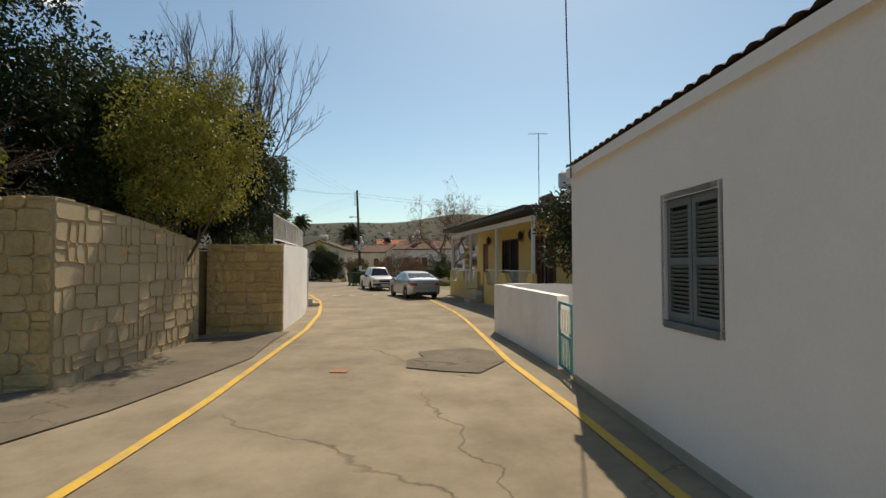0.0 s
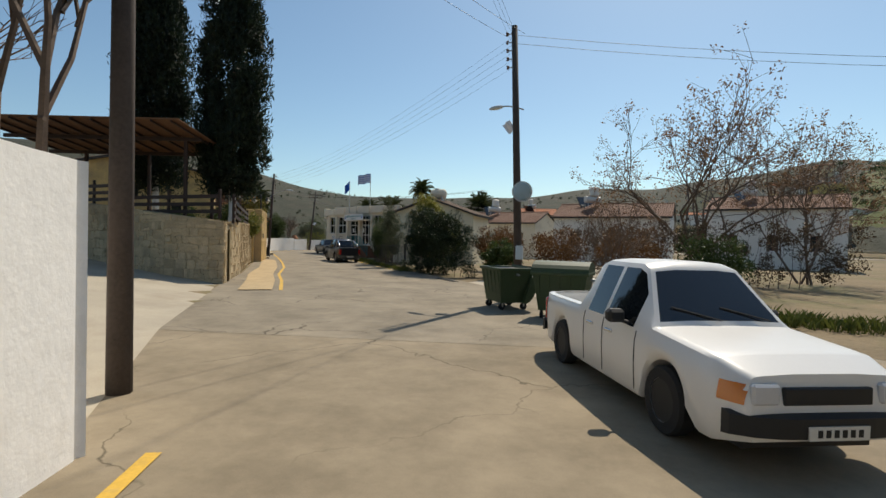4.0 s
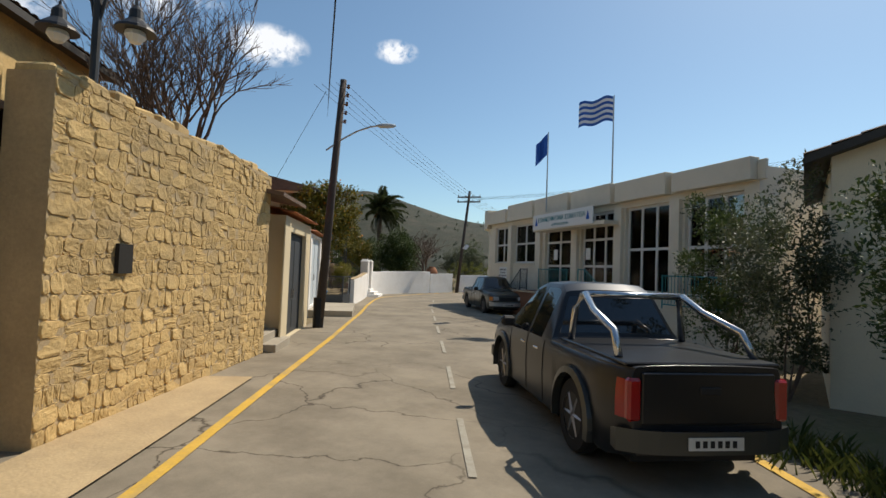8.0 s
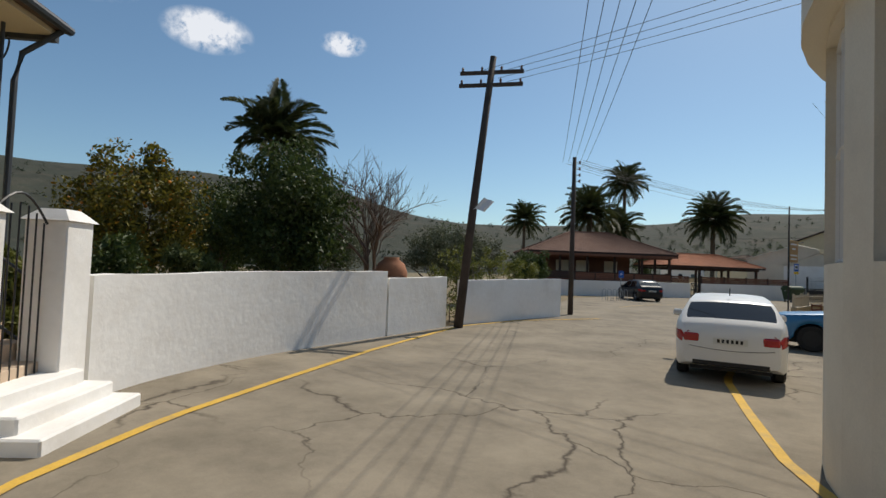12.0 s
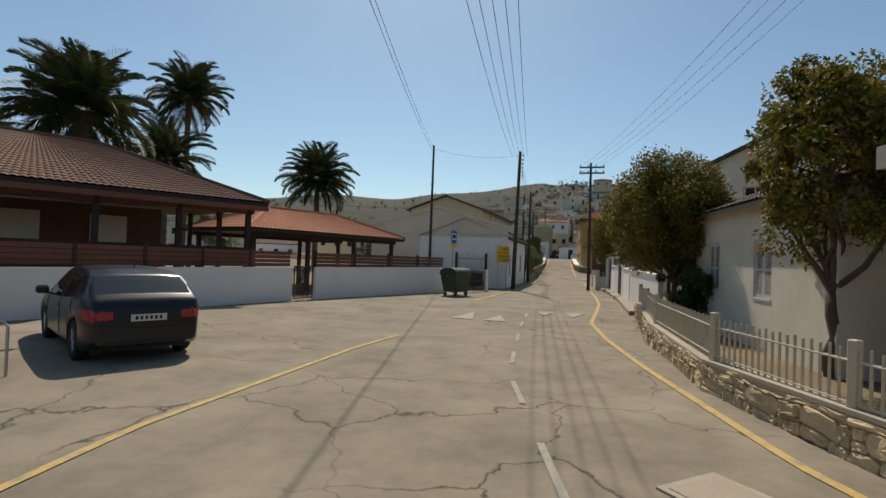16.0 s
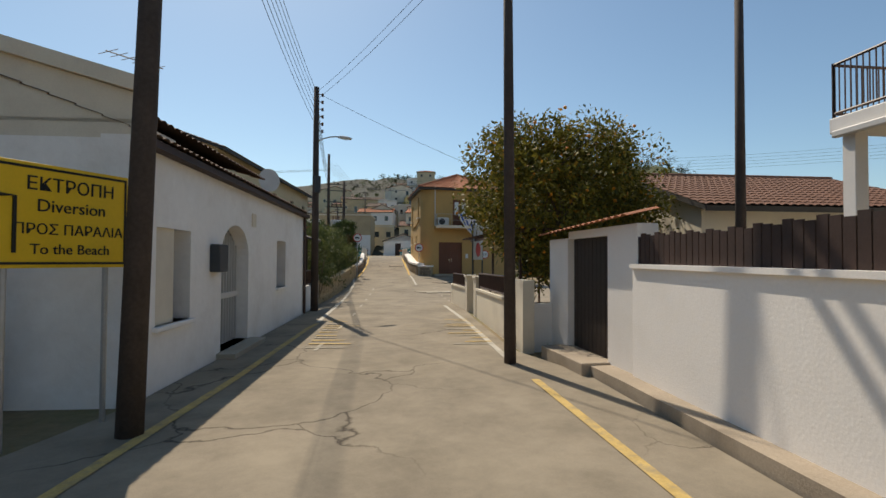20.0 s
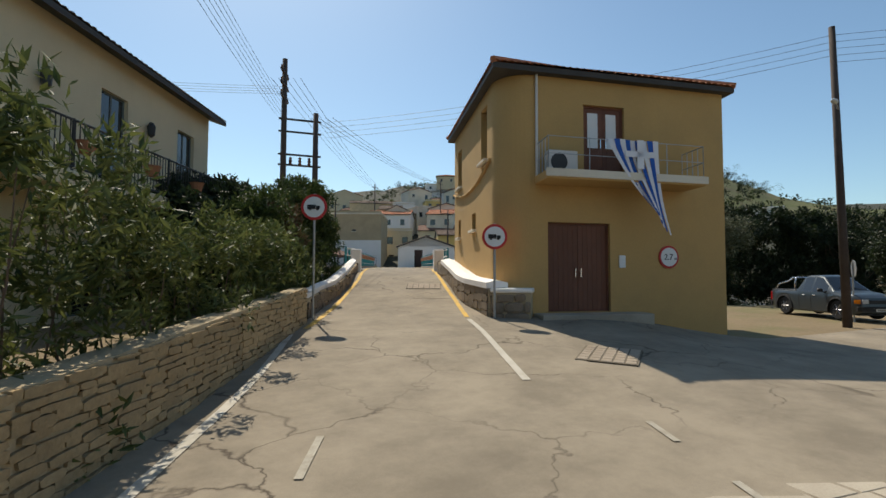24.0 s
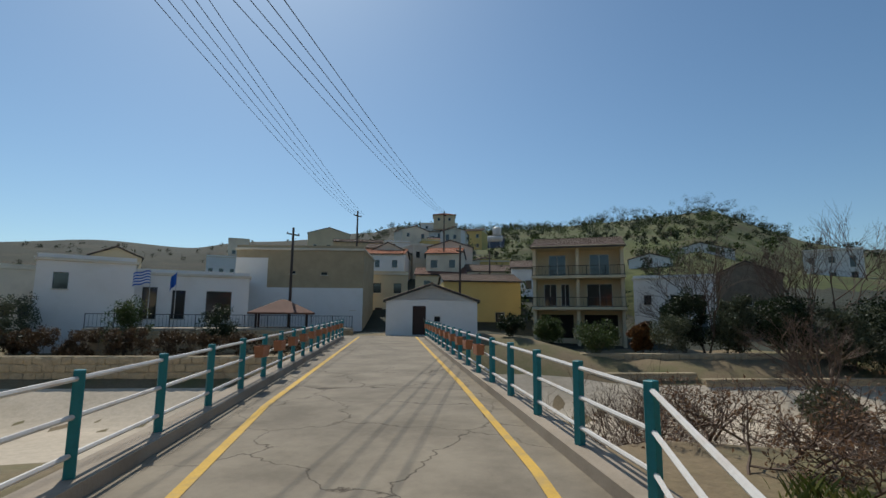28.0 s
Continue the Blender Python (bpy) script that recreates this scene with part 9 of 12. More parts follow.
tree(-10.6, 19.8, 2.1, 5.0, 1.2, L_YOUNG_BRIGHT, "yellow-green shrub above the stone wall", 103, 0.1, 0.075, 5000, 50, 0.05, name="shrub", category="shrub", hang=0.4)
tree(-8.9, 27.2, 2.2, 7.4, 2.0, L_DARK, "dense dark evergreen tree above the white wall", 107, 0.05, 0.09, 14000, 100, 0.12)
tree(-10.4, 24.2, 2.2, 7.6, 2.2, L_GREEN, "dark green tree above the stone wall", 108, 0.05, 0.09, 12000, 90, 0.12)
bare_tree(-11.0, 19.4, 2.2, 4.6, "dry twiggy shrub with brown leaves", 4, 5, 4, 0.03, 0.1, 0.6, 900, name="shrub", category="shrub")
tree(-11.2, 32.4, 2.2, 9.4, 2.5, L_DARK, "tall dark evergreen tree behind the terrace railing", 109, 0.6, 0.1, 14000, 100, 0.14)
tree(-12.0, 28.5, 2.2, 9.8, 2.6, L_DARK, "tall dark evergreen tree above the terrace", 110, 0.8, 0.1, 13000, 90, 0.14)
bare_tree(-9.4, 28.4, 2.1, 8.6, "bare tree with upright thin branches", 5, 3, 5, 0.09, 0.45, 0.36, lean=0.3)
bare_tree(-15.0, 46.5, 1.5, 7.5, "bare grey tree beyond the white wall", 105, 2, 5, 0.08, 0.25, 0.45, lean=0.3)
cypress(-14.2, 43.2, 2.1, 2.6, 10.4, 0.75, "slender dark cypress above the wall", 6, n=150, per=60, tr=0.09)
cypress(-16.2, 44.6, 2.1, 2.5, 9.2, 1.1, "dark cypress with a full crown", 7, n=170, per=60)
tree(-10.7, 35.4, 2.1, 8.0, 1.9, L_GREEN, "dark green tree hanging over the stair", 111, 0.5, 0.09, 9000, 70)
tree(-12.6, 37.5, 2.1, 6.2, 1.8, L_DARK, "dark evergreen tree behind the white wall", 8, 0.6, 0.09, 8000, 60)
hedge("bushes", [(-8.9, 28.5), (-10.4, 34.5), (-12.4, 40.0)], [3.1, 3.5, 3.3], 0.5, L_GREEN, "dark green bushes along the wall's top", 9, 45, 0.07, 1.0, 0.5, 2.1, 0.2, "bush")
tree(3.0, 26.5, 0.0, 5.2, 2.2, L_DARK, "dense dark evergreen beside the yellow bungalow", 10, 1.1, 0.085, 12000, 80)
# the bins' corner
bare_tree(-1.6, 75.0, 0.0, 13.5, "wide half-bare tree with clusters of dry brown seed heads", 11, 5, 4, 0.1, 0.12, 0.6, 7000, L_DRY, 0.75, 0.16)
bare_tree(3.6, 73.0, 0.0, 9.0, "half-bare tree with dry brown leaves", 12, 4, 4, 0.07, 0.15, 0.55, 4200, L_DRY, 0.6, 0.14)
hedge("thicket", [(-8.6, 71.5), (-5.0, 71.0), (-1.0, 69.5), (4.0, 68.0)], [2.6, 3.0, 3.2, 3.0], 1.0, L_BROWN, "brown winter thicket along the lane", 113, 46, 0.11, 0.8, 0.4, category="thicket")
bare_tree(-7.0, 61.5, 0.0, 4.6, "bare reddish shrub with fine twigs", 112, 6, 4, 0.035, 0.2, 0.5, 900, L_RED, 0.5, 0.08, "shrub", "shrub")
for k, (x, y, tp, r, m_) in enumerate(((-9.2, 71, 3.0, 2.2, L_RED), (-5.8, 68.5, 3.2, 2.2, L_RED), (-11.8, 66.5, 2.0, 1.1, L_GREEN), (-2.5, 66.0, 2.6, 1.8, L_GREEN), (-13.0, 74.0, 3.0, 1.7, L_DARK))):
    bush(x, y, 0, tp, r, m_, "reddish-brown leafy winter shrub" if m_ is L_RED else "dark green shrub beside the lane", 20 + k, 3200, 0.1)
weeds("dry_grass", [(-7.2, 57.6), (-4.5, 57.0), (-1.0, 55.8)], 0.5, 420, L_GRASS, 31, 0.3)
# cypresses by the stone house
cypress(-23.5, 61.7, 2.1, 3.9, 15.4, 1.55, "tall cypress with a whitewashed trunk", 32, WHITEWASH, 330, 95, 0.17)
cypress(-28.9, 62.8, 2.1, 4.4, 15.8, 1.8, "tall broad cypress with a whitewashed trunk", 33, WHITEWASH, 330, 95, 0.18)
# hedge beside the road
hedge("roadside_hedge", [(-17.7, 71.4), (-16.8, 69.9), (-15.4, 68.2), (-13.7, 67.1)], [3.4, 3.7, 3.3, 2.8], 0.95, L_DARK, "dense dark evergreen hedge at the road's edge", 34, 170, 0.075, 0.9, 0.2)
bush(-12.2, 68.8, 0, 3.0, 1.5, L_RED, "brownish leafy shrub beside the lane", 134, 4500, 0.08, stems=6)
bush(-15.6, 70.2, 0, 3.9, 1.0, L_LIGHT, "bush with yellow-green leaves in the hedge", 135, 3800, 0.09, stems=6)
tree(-17.0, 71.3, 0, 5.0, 1.15, L_YOUNG_BRIGHT, "slim light green tree with young leaves", 35, 0.3, 0.075, 9000, 110, 0.05, clump=0.36)
for k, (x, y, tp, r) in enumerate(((-20.0, 73.2, 4.7, 1.0), (-21.6, 75.2, 3.6, 0.95), (-21.9, 77.2, 5.4, 1.0), (-22.6, 79.0, 3.9, 1.15), (-24.0, 81.6, 4.3, 1.2), (-24.9, 83.6, 4.6, 1.2))):
    bush(x, y, 0, tp, r, (L_OLIVE, L_GREEN)[k % 2], "olive-green bush growing by the roadside", 36 + k, 5200, 0.06, 0.9, stems=7, group="roadside bushes")
weeds("weeds", [(-17.6, 69.6), (-22.0, 75.6), (-26.6, 82.2)], 0.25, 500, L_GRASS, 43, 0.25)
for k, (x, y, tp, r, m_) in enumerate(((-25.5, 63.6, 3.4, 1.0, L_GREEN), (-29.5, 71.0, 3.6, 1.1, L_LIGHT), (-31.8, 67.8, 3.8, 1.4, L_GREEN), (-27.4, 66.6, 3.2, 0.9, L_OLIVE))):
    bush(x, y, 1.6, tp, r, m_, "garden shrub with yellow blossom behind the rubble wall" if k == 1 else "garden shrub behind the rubble wall", 44 + k, 3000, 0.08, bloom=500 if k == 1 else 0)
bare_tree(-36.8, 79.5, 0, 9.6, "bare tree rising behind the stone barn", 48, 1, 6, 0.13, 0.3, 0.45)
# gardens behind the white wall
tree(-42.6, 88.9, 0, 6.3, 2.3, L_ORANGE, "orange tree laden with fruit by the garden gate", 49, 1.9, 0.10, 13000, 85, 0.1, fruit=70, group="orange trees")
bush(-42.9, 90.75, 0.5, 2.3, 0.6, L_YOUNG_BRIGHT, "round yellow-green garden bush", 50, 9000, 0.045, slim=0.3, stems=9)
bare_tree(-45.3, 92.9, 0.5, 2.1, "pruned bare shrub with thick grey branches", 150, 3, 3, 0.045, 0.25, 0.6, 0, name="shrub", category="shrub")
bush(-47.3, 94.6, 0.5, 3.2, 0.7, L_GREEN, "leafy climbing plant beside the veranda steps", 151, 3500, 0.06, stems=6)
for k, (x, y, tp, r, m_) in enumerate(((-48.2, 95.2, 2.9, 1.0, L_LIGHT), (-48.0, 98.2, 2.5, 0.9, L_GREEN), (-49.0, 100.5, 2.3, 0.9, L_OLEANDER), (-47.9, 96.6, 2.2, 0.6, L_LIGHT))):
    bush(x, y, 0, tp, r, m_, "leafy garden plant behind the white wall", 51 + k, 2400, 0.11, 0.7, stems=6, group="garden plants")
tree(-49.2, 103.4, 0, 5.3, 2.1, L_GREEN, "dense dark green orchard tree", 56, 0.7, 0.09, 14000, 85)
tree(-51.8, 101.0, 0, 4.9, 1.9, L_ORANGE, "orange tree with fruit in the orchard", 57, 0.8, 0.09, 9000, 70, fruit=60, group="orange trees")
tree(-54.4, 105.6, 0, 4.9, 2.1, L_GREEN, "dark green tree in the orchard", 157, 0.8, 0.1, 8000, 60)
bare_tree(-49.0, 107.2, 0, 6.2, "bare fruit tree with fine grey twigs", 58, 2, 5, 0.08, 0.2, 0.5, kids=3)
hedge("hedge", [(-47.2, 108.2), (-46.3, 110.4), (-45.4, 113.6)], [2.4, 2.7, 2.3], 0.6, L_LIGHT, "yellow-green hedge behind the low white wall", 59, 60, 0.08, 0.9, 0.28)
for k, (x, y, tp, r) in enumerate(((-50.5, 117.5, 4.2, 2.0), (-47.5, 120.5, 3.2, 1.4), (-54.0, 121.0, 4.6, 2.2), (-58.0, 116.0, 4.8, 2.4))):
    tree(x, y, 0, tp, r, L_OLIVE if k != 1 else L_GREEN, "grey-green olive tree in the garden", 60 + k, 0.8, 0.085, 6500, 60, group="olives")
palm(-56.8, 110.2, 0, 7.3, 2.9, "palm with its fronds blown to one side", 64, 40, 0.22, 0.55)
# palms behind the pavilion
palm(-50.1, 151.6, 0, 8.5, 4.2, "date palm with a wide full crown", 65, 62, 0.3)
palm(-48.5, 169.2, 0, 14.7, 3.9, "tall slender date palm with drooping fronds", 66, 54)
palm(-47.6, 158.0, 0, 7.4, 3.3, "young date palm beside the tall one", 67, 44)
palm(-36.6, 190.0, 0, 11.6, 5.6, "date palm with a round full crown", 68, 76, 0.36)
palm(-63, 168, 0, 9.5, 4.0, "date palm beyond the gardens", 69, 44)
# orange trees in the front gardens
tree(-26.95, 136.55, 0, 6.1, 2.45, L_ORANGE, "orange tree leaning over a white picket fence", 70, 1.5, 0.075, 42000, 180, 0.12, fruit=100, group="orange trees")
tree(-30.1, 128.7, 0, 6.6, 1.7, L_ORANGE, "tall yellow-green citrus tree with a leaning trunk", 71, 1.7, 0.085, 13000, 90, 0.13, fruit=30, group="orange trees")
tree(-15.3, 155.0, 0, 6.4, 3.0, L_ORANGE, "orange tree full of fruit hanging over the white wall", 74, 0.7, 0.09, 26000, 150, 0.12, fruit=120, group="orange trees")
tree(-12.0, 157.6, 0, 5.4, 1.7, L_ORANGE, "orange tree in the yard", 75, 1.1, 0.09, 7000, 60, fruit=40, group="orange trees")
hedge("garden_shrubs", [(-25.5, 137.5), (-26.2, 136.5), (-27.6, 134.5)], [2.8, 2.6, 1.7], 0.7, L_GREEN, "dark shaded shrubs behind the picket fence", 370, 220, 0.075, 0.9, 0.18)
# towards the bridge
hedge("oleander_hedge", [(-17.9, 165.6), (-16.2, 169.6), (-12.6, 175.3), (-9.7, 180.2), (-8.6, 182.0)], [2.9, 3.9, 3.0, 3.1, 3.0], 0.85, L_OLEANDER, "thick oleander hedge beside the road", 76, 55, 0.13, 0.55, 0.3)
hedge("tall_hedge", [(-9.9, 181.2), (-8.2, 183.6), (-6.9, 185.8), (-5.2, 188.4)], [3.9, 4.7, 5.4, 4.6], 1.0, L_GREEN, "tall dense hedge behind the bridge parapet", 77, 190, 0.11, 0.7, 0.16)
hedge("hedge_thicket", [(-12.0, 181.6), (-10.0, 184.4), (-8.4, 187.0)], [3.9, 4.6, 5.0], 1.1, L_DARK, "dark thicket behind the tall hedge", 277, 130, 0.16, 0.8, 0.2, category="thicket")
bush(-9.0, 181.5, 0.4, 4.3, 0.8, L_BROWN, "reddish-brown bush in the hedge", 177, 3500, 0.09, 0.6)
tree(20, 184, 0, 6.8, 2.6, L_OLIVE, "olive tree behind the yellow house", 79, 1.2, 0.1, 6000, 60)
tree(9.8, 172.2, 0, 4.6, 1.6, L_DARK, "dark tree at the side road", 178, 1.0, 0.09, 6000, 50)
bare_tree(9.5, 193.5, -1.2, 4.4, "bare twiggy thicket on the river bank", 80, 9, 4, 0.03, 0.15, 0.55, lean=0.8, name="thicket", category="shrub")
bare_tree(13.5, 196.5, -1.4, 4.2, "bare twiggy thicket on the river bank", 81, 9, 4, 0.03, 0.15, 0.55, lean=0.8, name="thicket", category="shrub")
weeds("weeds", [(4.0, 188.6), (0.4, 184.2), (-3.4, 177.6)], 0.22, 420, L_GRASS, 82, 0.22)
weeds("weeds", [(-9.6, 179.8), (-8.0, 182.6), (-3.2, 190.2)], 0.2, 260, L_GRASS, 83, 0.2)
weeds("weeds", [(-24.6, 139.6), (-27.2, 136.6), (-31.2, 130.6)], 0.12, 260, L_GRASS, 85, 0.16)
weeds("weeds", [(-18.2, 152.6), (-15.2, 157.2), (-11.8, 162.8)], 0.12, 200, L_GRASS, 86, 0.16)
hedge("river_thicket", [(17.5, 188.0), (24, 185.5), (32, 181), (41, 174)], [6.2, 6.8, 6.4, 6.6], 1.7, L_DARK, "dark tangled thicket beyond the side road", 470, 120, 0.2, 0.8, 0.5, category="thicket")
# riverside shrubs and the far bank
rnd_v = random.Random(5)
for k, (s, q, r, tp) in enumerate(((27.5, -11, 1.5, 3.4), (28, -17, 1.7, 4.0), (28.5, -24, 1.8, 4.4), (27.5, 9, 1.2, 1.6), (27, 15, 1.8, 2.6), (28, 21, 2.0, 3.2), (30, 27, 2.2, 4.0), (31.5, 13, 1.4, 2.6), (29, -34, 1.8, 3.4), (31, -44, 2.2, 4.2))):
    x, y = MID[0] + s * math.sin(BR_A) + q * math.cos(BR_A), MID[1] + s * math.cos(BR_A) - q * math.sin(BR_A)
    b = gh(x, y)
    bush(x, y, b, b + tp, r, (L_DARK, L_GREEN, L_OLIVE)[k % 3], "dark shrub on the far river bank", 90 + k, 2600, 0.11, group="bank shrubs")

hedge("bank_growth", [bridge_xy(25.2, -5.5), bridge_xy(25.6, -16), bridge_xy(26, -30), bridge_xy(26, -46)], [2.5, 3.0, 3.1, 3.6], 0.9, L_BROWN, "dark winter growth along the river bank below the terrace", 471, 70, 0.14, 0.8, 0.35, category="thicket")
# dead brush and thickets on the river's banks
for k, (x, y, z, h) in enumerate(((5.9, 190.6, -0.6, 3.4), (8.4, 193.4, -1.4, 4.0), (9.6, 191.6, -1.2, 4.6), (7.2, 188.4, 0.0, 3.2), (11.6, 190.2, -1.0, 4.8), (12.6, 193.6, -1.5, 4.4), (10.2, 187.6, 0.2, 3.4), (4.7, 188.9, 0, 2.8), (5.4, 187.6, 0, 2.6), (6.5, 186.8, 0, 2.8), (8.0, 186.0, 0, 3.0), (8.6, 189.9, 0, 3.6), (6.9, 189.9, 0, 3.4))):
    bare_tree(x, y, gh(x, y) - 0.05, h * (0.5 if gh(x, y) > 0 else 0.85), "tangle of dead grey-brown branches on the river bank", 400 + k, 5, 4, 0.025, 0.0, 0.75, 300, L_DRY, 1.5, 0.06, "thicket", "thicket")
for k, (x, y, h, r, m_) in enumerate(((36.6, 207.5, 6.4, 2.2, L_DARK), (38.6, 204.4, 5.8, 2.2, L_OLIVE), (40.4, 201.6, 6.2, 2.6, L_DARK), (41.0, 198.2, 5.4, 2.6, L_OLIVE), (42.0, 195.0, 6.0, 2.8, L_DARK), (33.2, 209.0, 3.2, 1.0, L_RED), (27.6, 195.6, 3.0, 1.6, L_OLIVE), (44.5, 204.0, 6.0, 2.4, L_DARK), (46.0, 197.0, 6.0, 2.8, L_DARK))):
    z = gh(x, y)
    bush(x, y, z, z + h * 0.8, r, m_, "dark overgrown thicket below the old houses", 420 + k, 4200, 0.16, stems=8, group="thickets", name="thicket", category="thicket")
for k, (x, y, h) in enumerate(((38.0, 206.4, 10.5), (42.6, 200.6, 10.5), (30.5, 196.4, 6.6), (47.0, 199.5, 13.0))):
    bare_tree(x, y, gh(x, y), h, "bare grey tree among the river thickets", 440 + k, 3, 5, 0.09, 0.2, 0.5, 0, L_DRY, 0.4)
# ---- vehicles ----
def paint(name, col, metal=0.25, rough=0.28):
    return mat(name, col, rough, 0.04, 1.5, 60, 0.0, metal=metal, spec=0.6)


SILVER = paint("silver_paint", (0.42, 0.43, 0.44), 0.6)
CAR_WHITE = paint("white_car_paint", (0.70, 0.69, 0.66), 0.0)
SLATE = paint("slate_car_paint", (0.05, 0.062, 0.07), 0.4)
DARKGREY = paint("dark_car_paint", (0.018, 0.019, 0.022), 0.3)
BROWNGREY = paint("grey_green_car_paint", (0.06, 0.062, 0.055), 0.3)
CAR_BLUE = paint("blue_car_paint", (0.03, 0.16, 0.33), 0.1)
CAR_BLACK = paint("black_car_paint", (0.010, 0.011, 0.013), 0.2)
CAR_GREEN = paint("green_car_paint", (0.03, 0.06, 0.05), 0.2)
TRIM = mat("black_trim_plastic", (0.02, 0.02, 0.02), 0.6, 0.1, 3, 40, 0.0)
RIM = mat("alloy_rim", (0.36, 0.36, 0.37), 0.35, 0.1, 4, 40, 0.0, metal=0.7)
TAIL = mat("red_lamp_plastic", (0.35, 0.012, 0.012), 0.15, 0.05, 4, 40, 0.0, spec=0.7)
AMBER = mat("amber_lamp_plastic", (0.55, 0.16, 0.01), 0.2, 0.05, 4, 40, 0.0, spec=0.7)
HEAD = mat("headlamp_lens", (0.50, 0.51, 0.52), 0.12, 0.05, 4, 40, 0.0, spec=0.8)
PLATE = mat("number_plate", (0.62, 0.61, 0.56), 0.5, 0.05, 4, 40, 0.0)


def wheel(parent, x, y, r, w, spokes=6, rim=None):
    """A tyre and its rim with spokes."""
    sgn = 1 if x > 0 else -1
    bm = bmesh.new()
    prof = [(r * 0.62, -w / 2), (r * 0.93, -w / 2), (r, -w * 0.32), (r, w * 0.32), (r * 0.93, w / 2), (r * 0.62, w / 2)]
    n = 24
    rings = [[(x + o * sgn, y + q * math.cos(2 * math.pi * k / n), r + q * math.sin(2 * math.pi * k / n)) for k in range(n)] for q, o in prof]
    wo = part("wheel", loft(bm, rings, cap=False), RUBBER, parent, smooth=False)
    bm = bmesh.new()
    rings = [[(x + o * sgn, y + q * math.cos(2 * math.pi * k / n), r + q * math.sin(2 * math.pi * k / n)) for k in range(n)] for q, o in ((r * 0.64, w * 0.44), (r * 0.58, w * 0.36), (r * 0.55, w * 0.05), (0.03, w * 0.05))]
    loft(bm, rings, cap=True)
    part("rim", bm, TRIM, wo)
    bm = bmesh.new()
    if rim is GALV:
        loft(bm, [[(x + o * sgn, y + q * math.cos(2 * math.pi * k / n), r + q * math.sin(2 * math.pi * k / n)) for k in range(n)] for q, o in ((r * 0.56, w * 0.28), (r * 0.4, w * 0.36), (r * 0.3, w * 0.3), (r * 0.2, w * 0.3))])
        spokes = 0
    for k in range(spokes):
        a = 2 * math.pi * k / spokes
        tube(bm, [(x + w * 0.34 * sgn, y + q * math.cos(a), r + q * math.sin(a)) for q in (0.02, r * 0.6)], r * 0.11, 4, r * 0.08)
    disc(bm, (x + w * 0.36 * sgn, y, r), r * 0.17, 0.03, 12, 'x')
    rings = [[(x + o * sgn, y + q * math.cos(2 * math.pi * k / n), r + q * math.sin(2 * math.pi * k / n)) for k in range(n)] for q, o in ((r * 0.65, w * 0.46), (r * 0.57, w * 0.40), (r * 0.57, w * 0.30))]
    loft(bm, rings, cap=False)
    part("hubcap", bm, rim or RIM, wo)


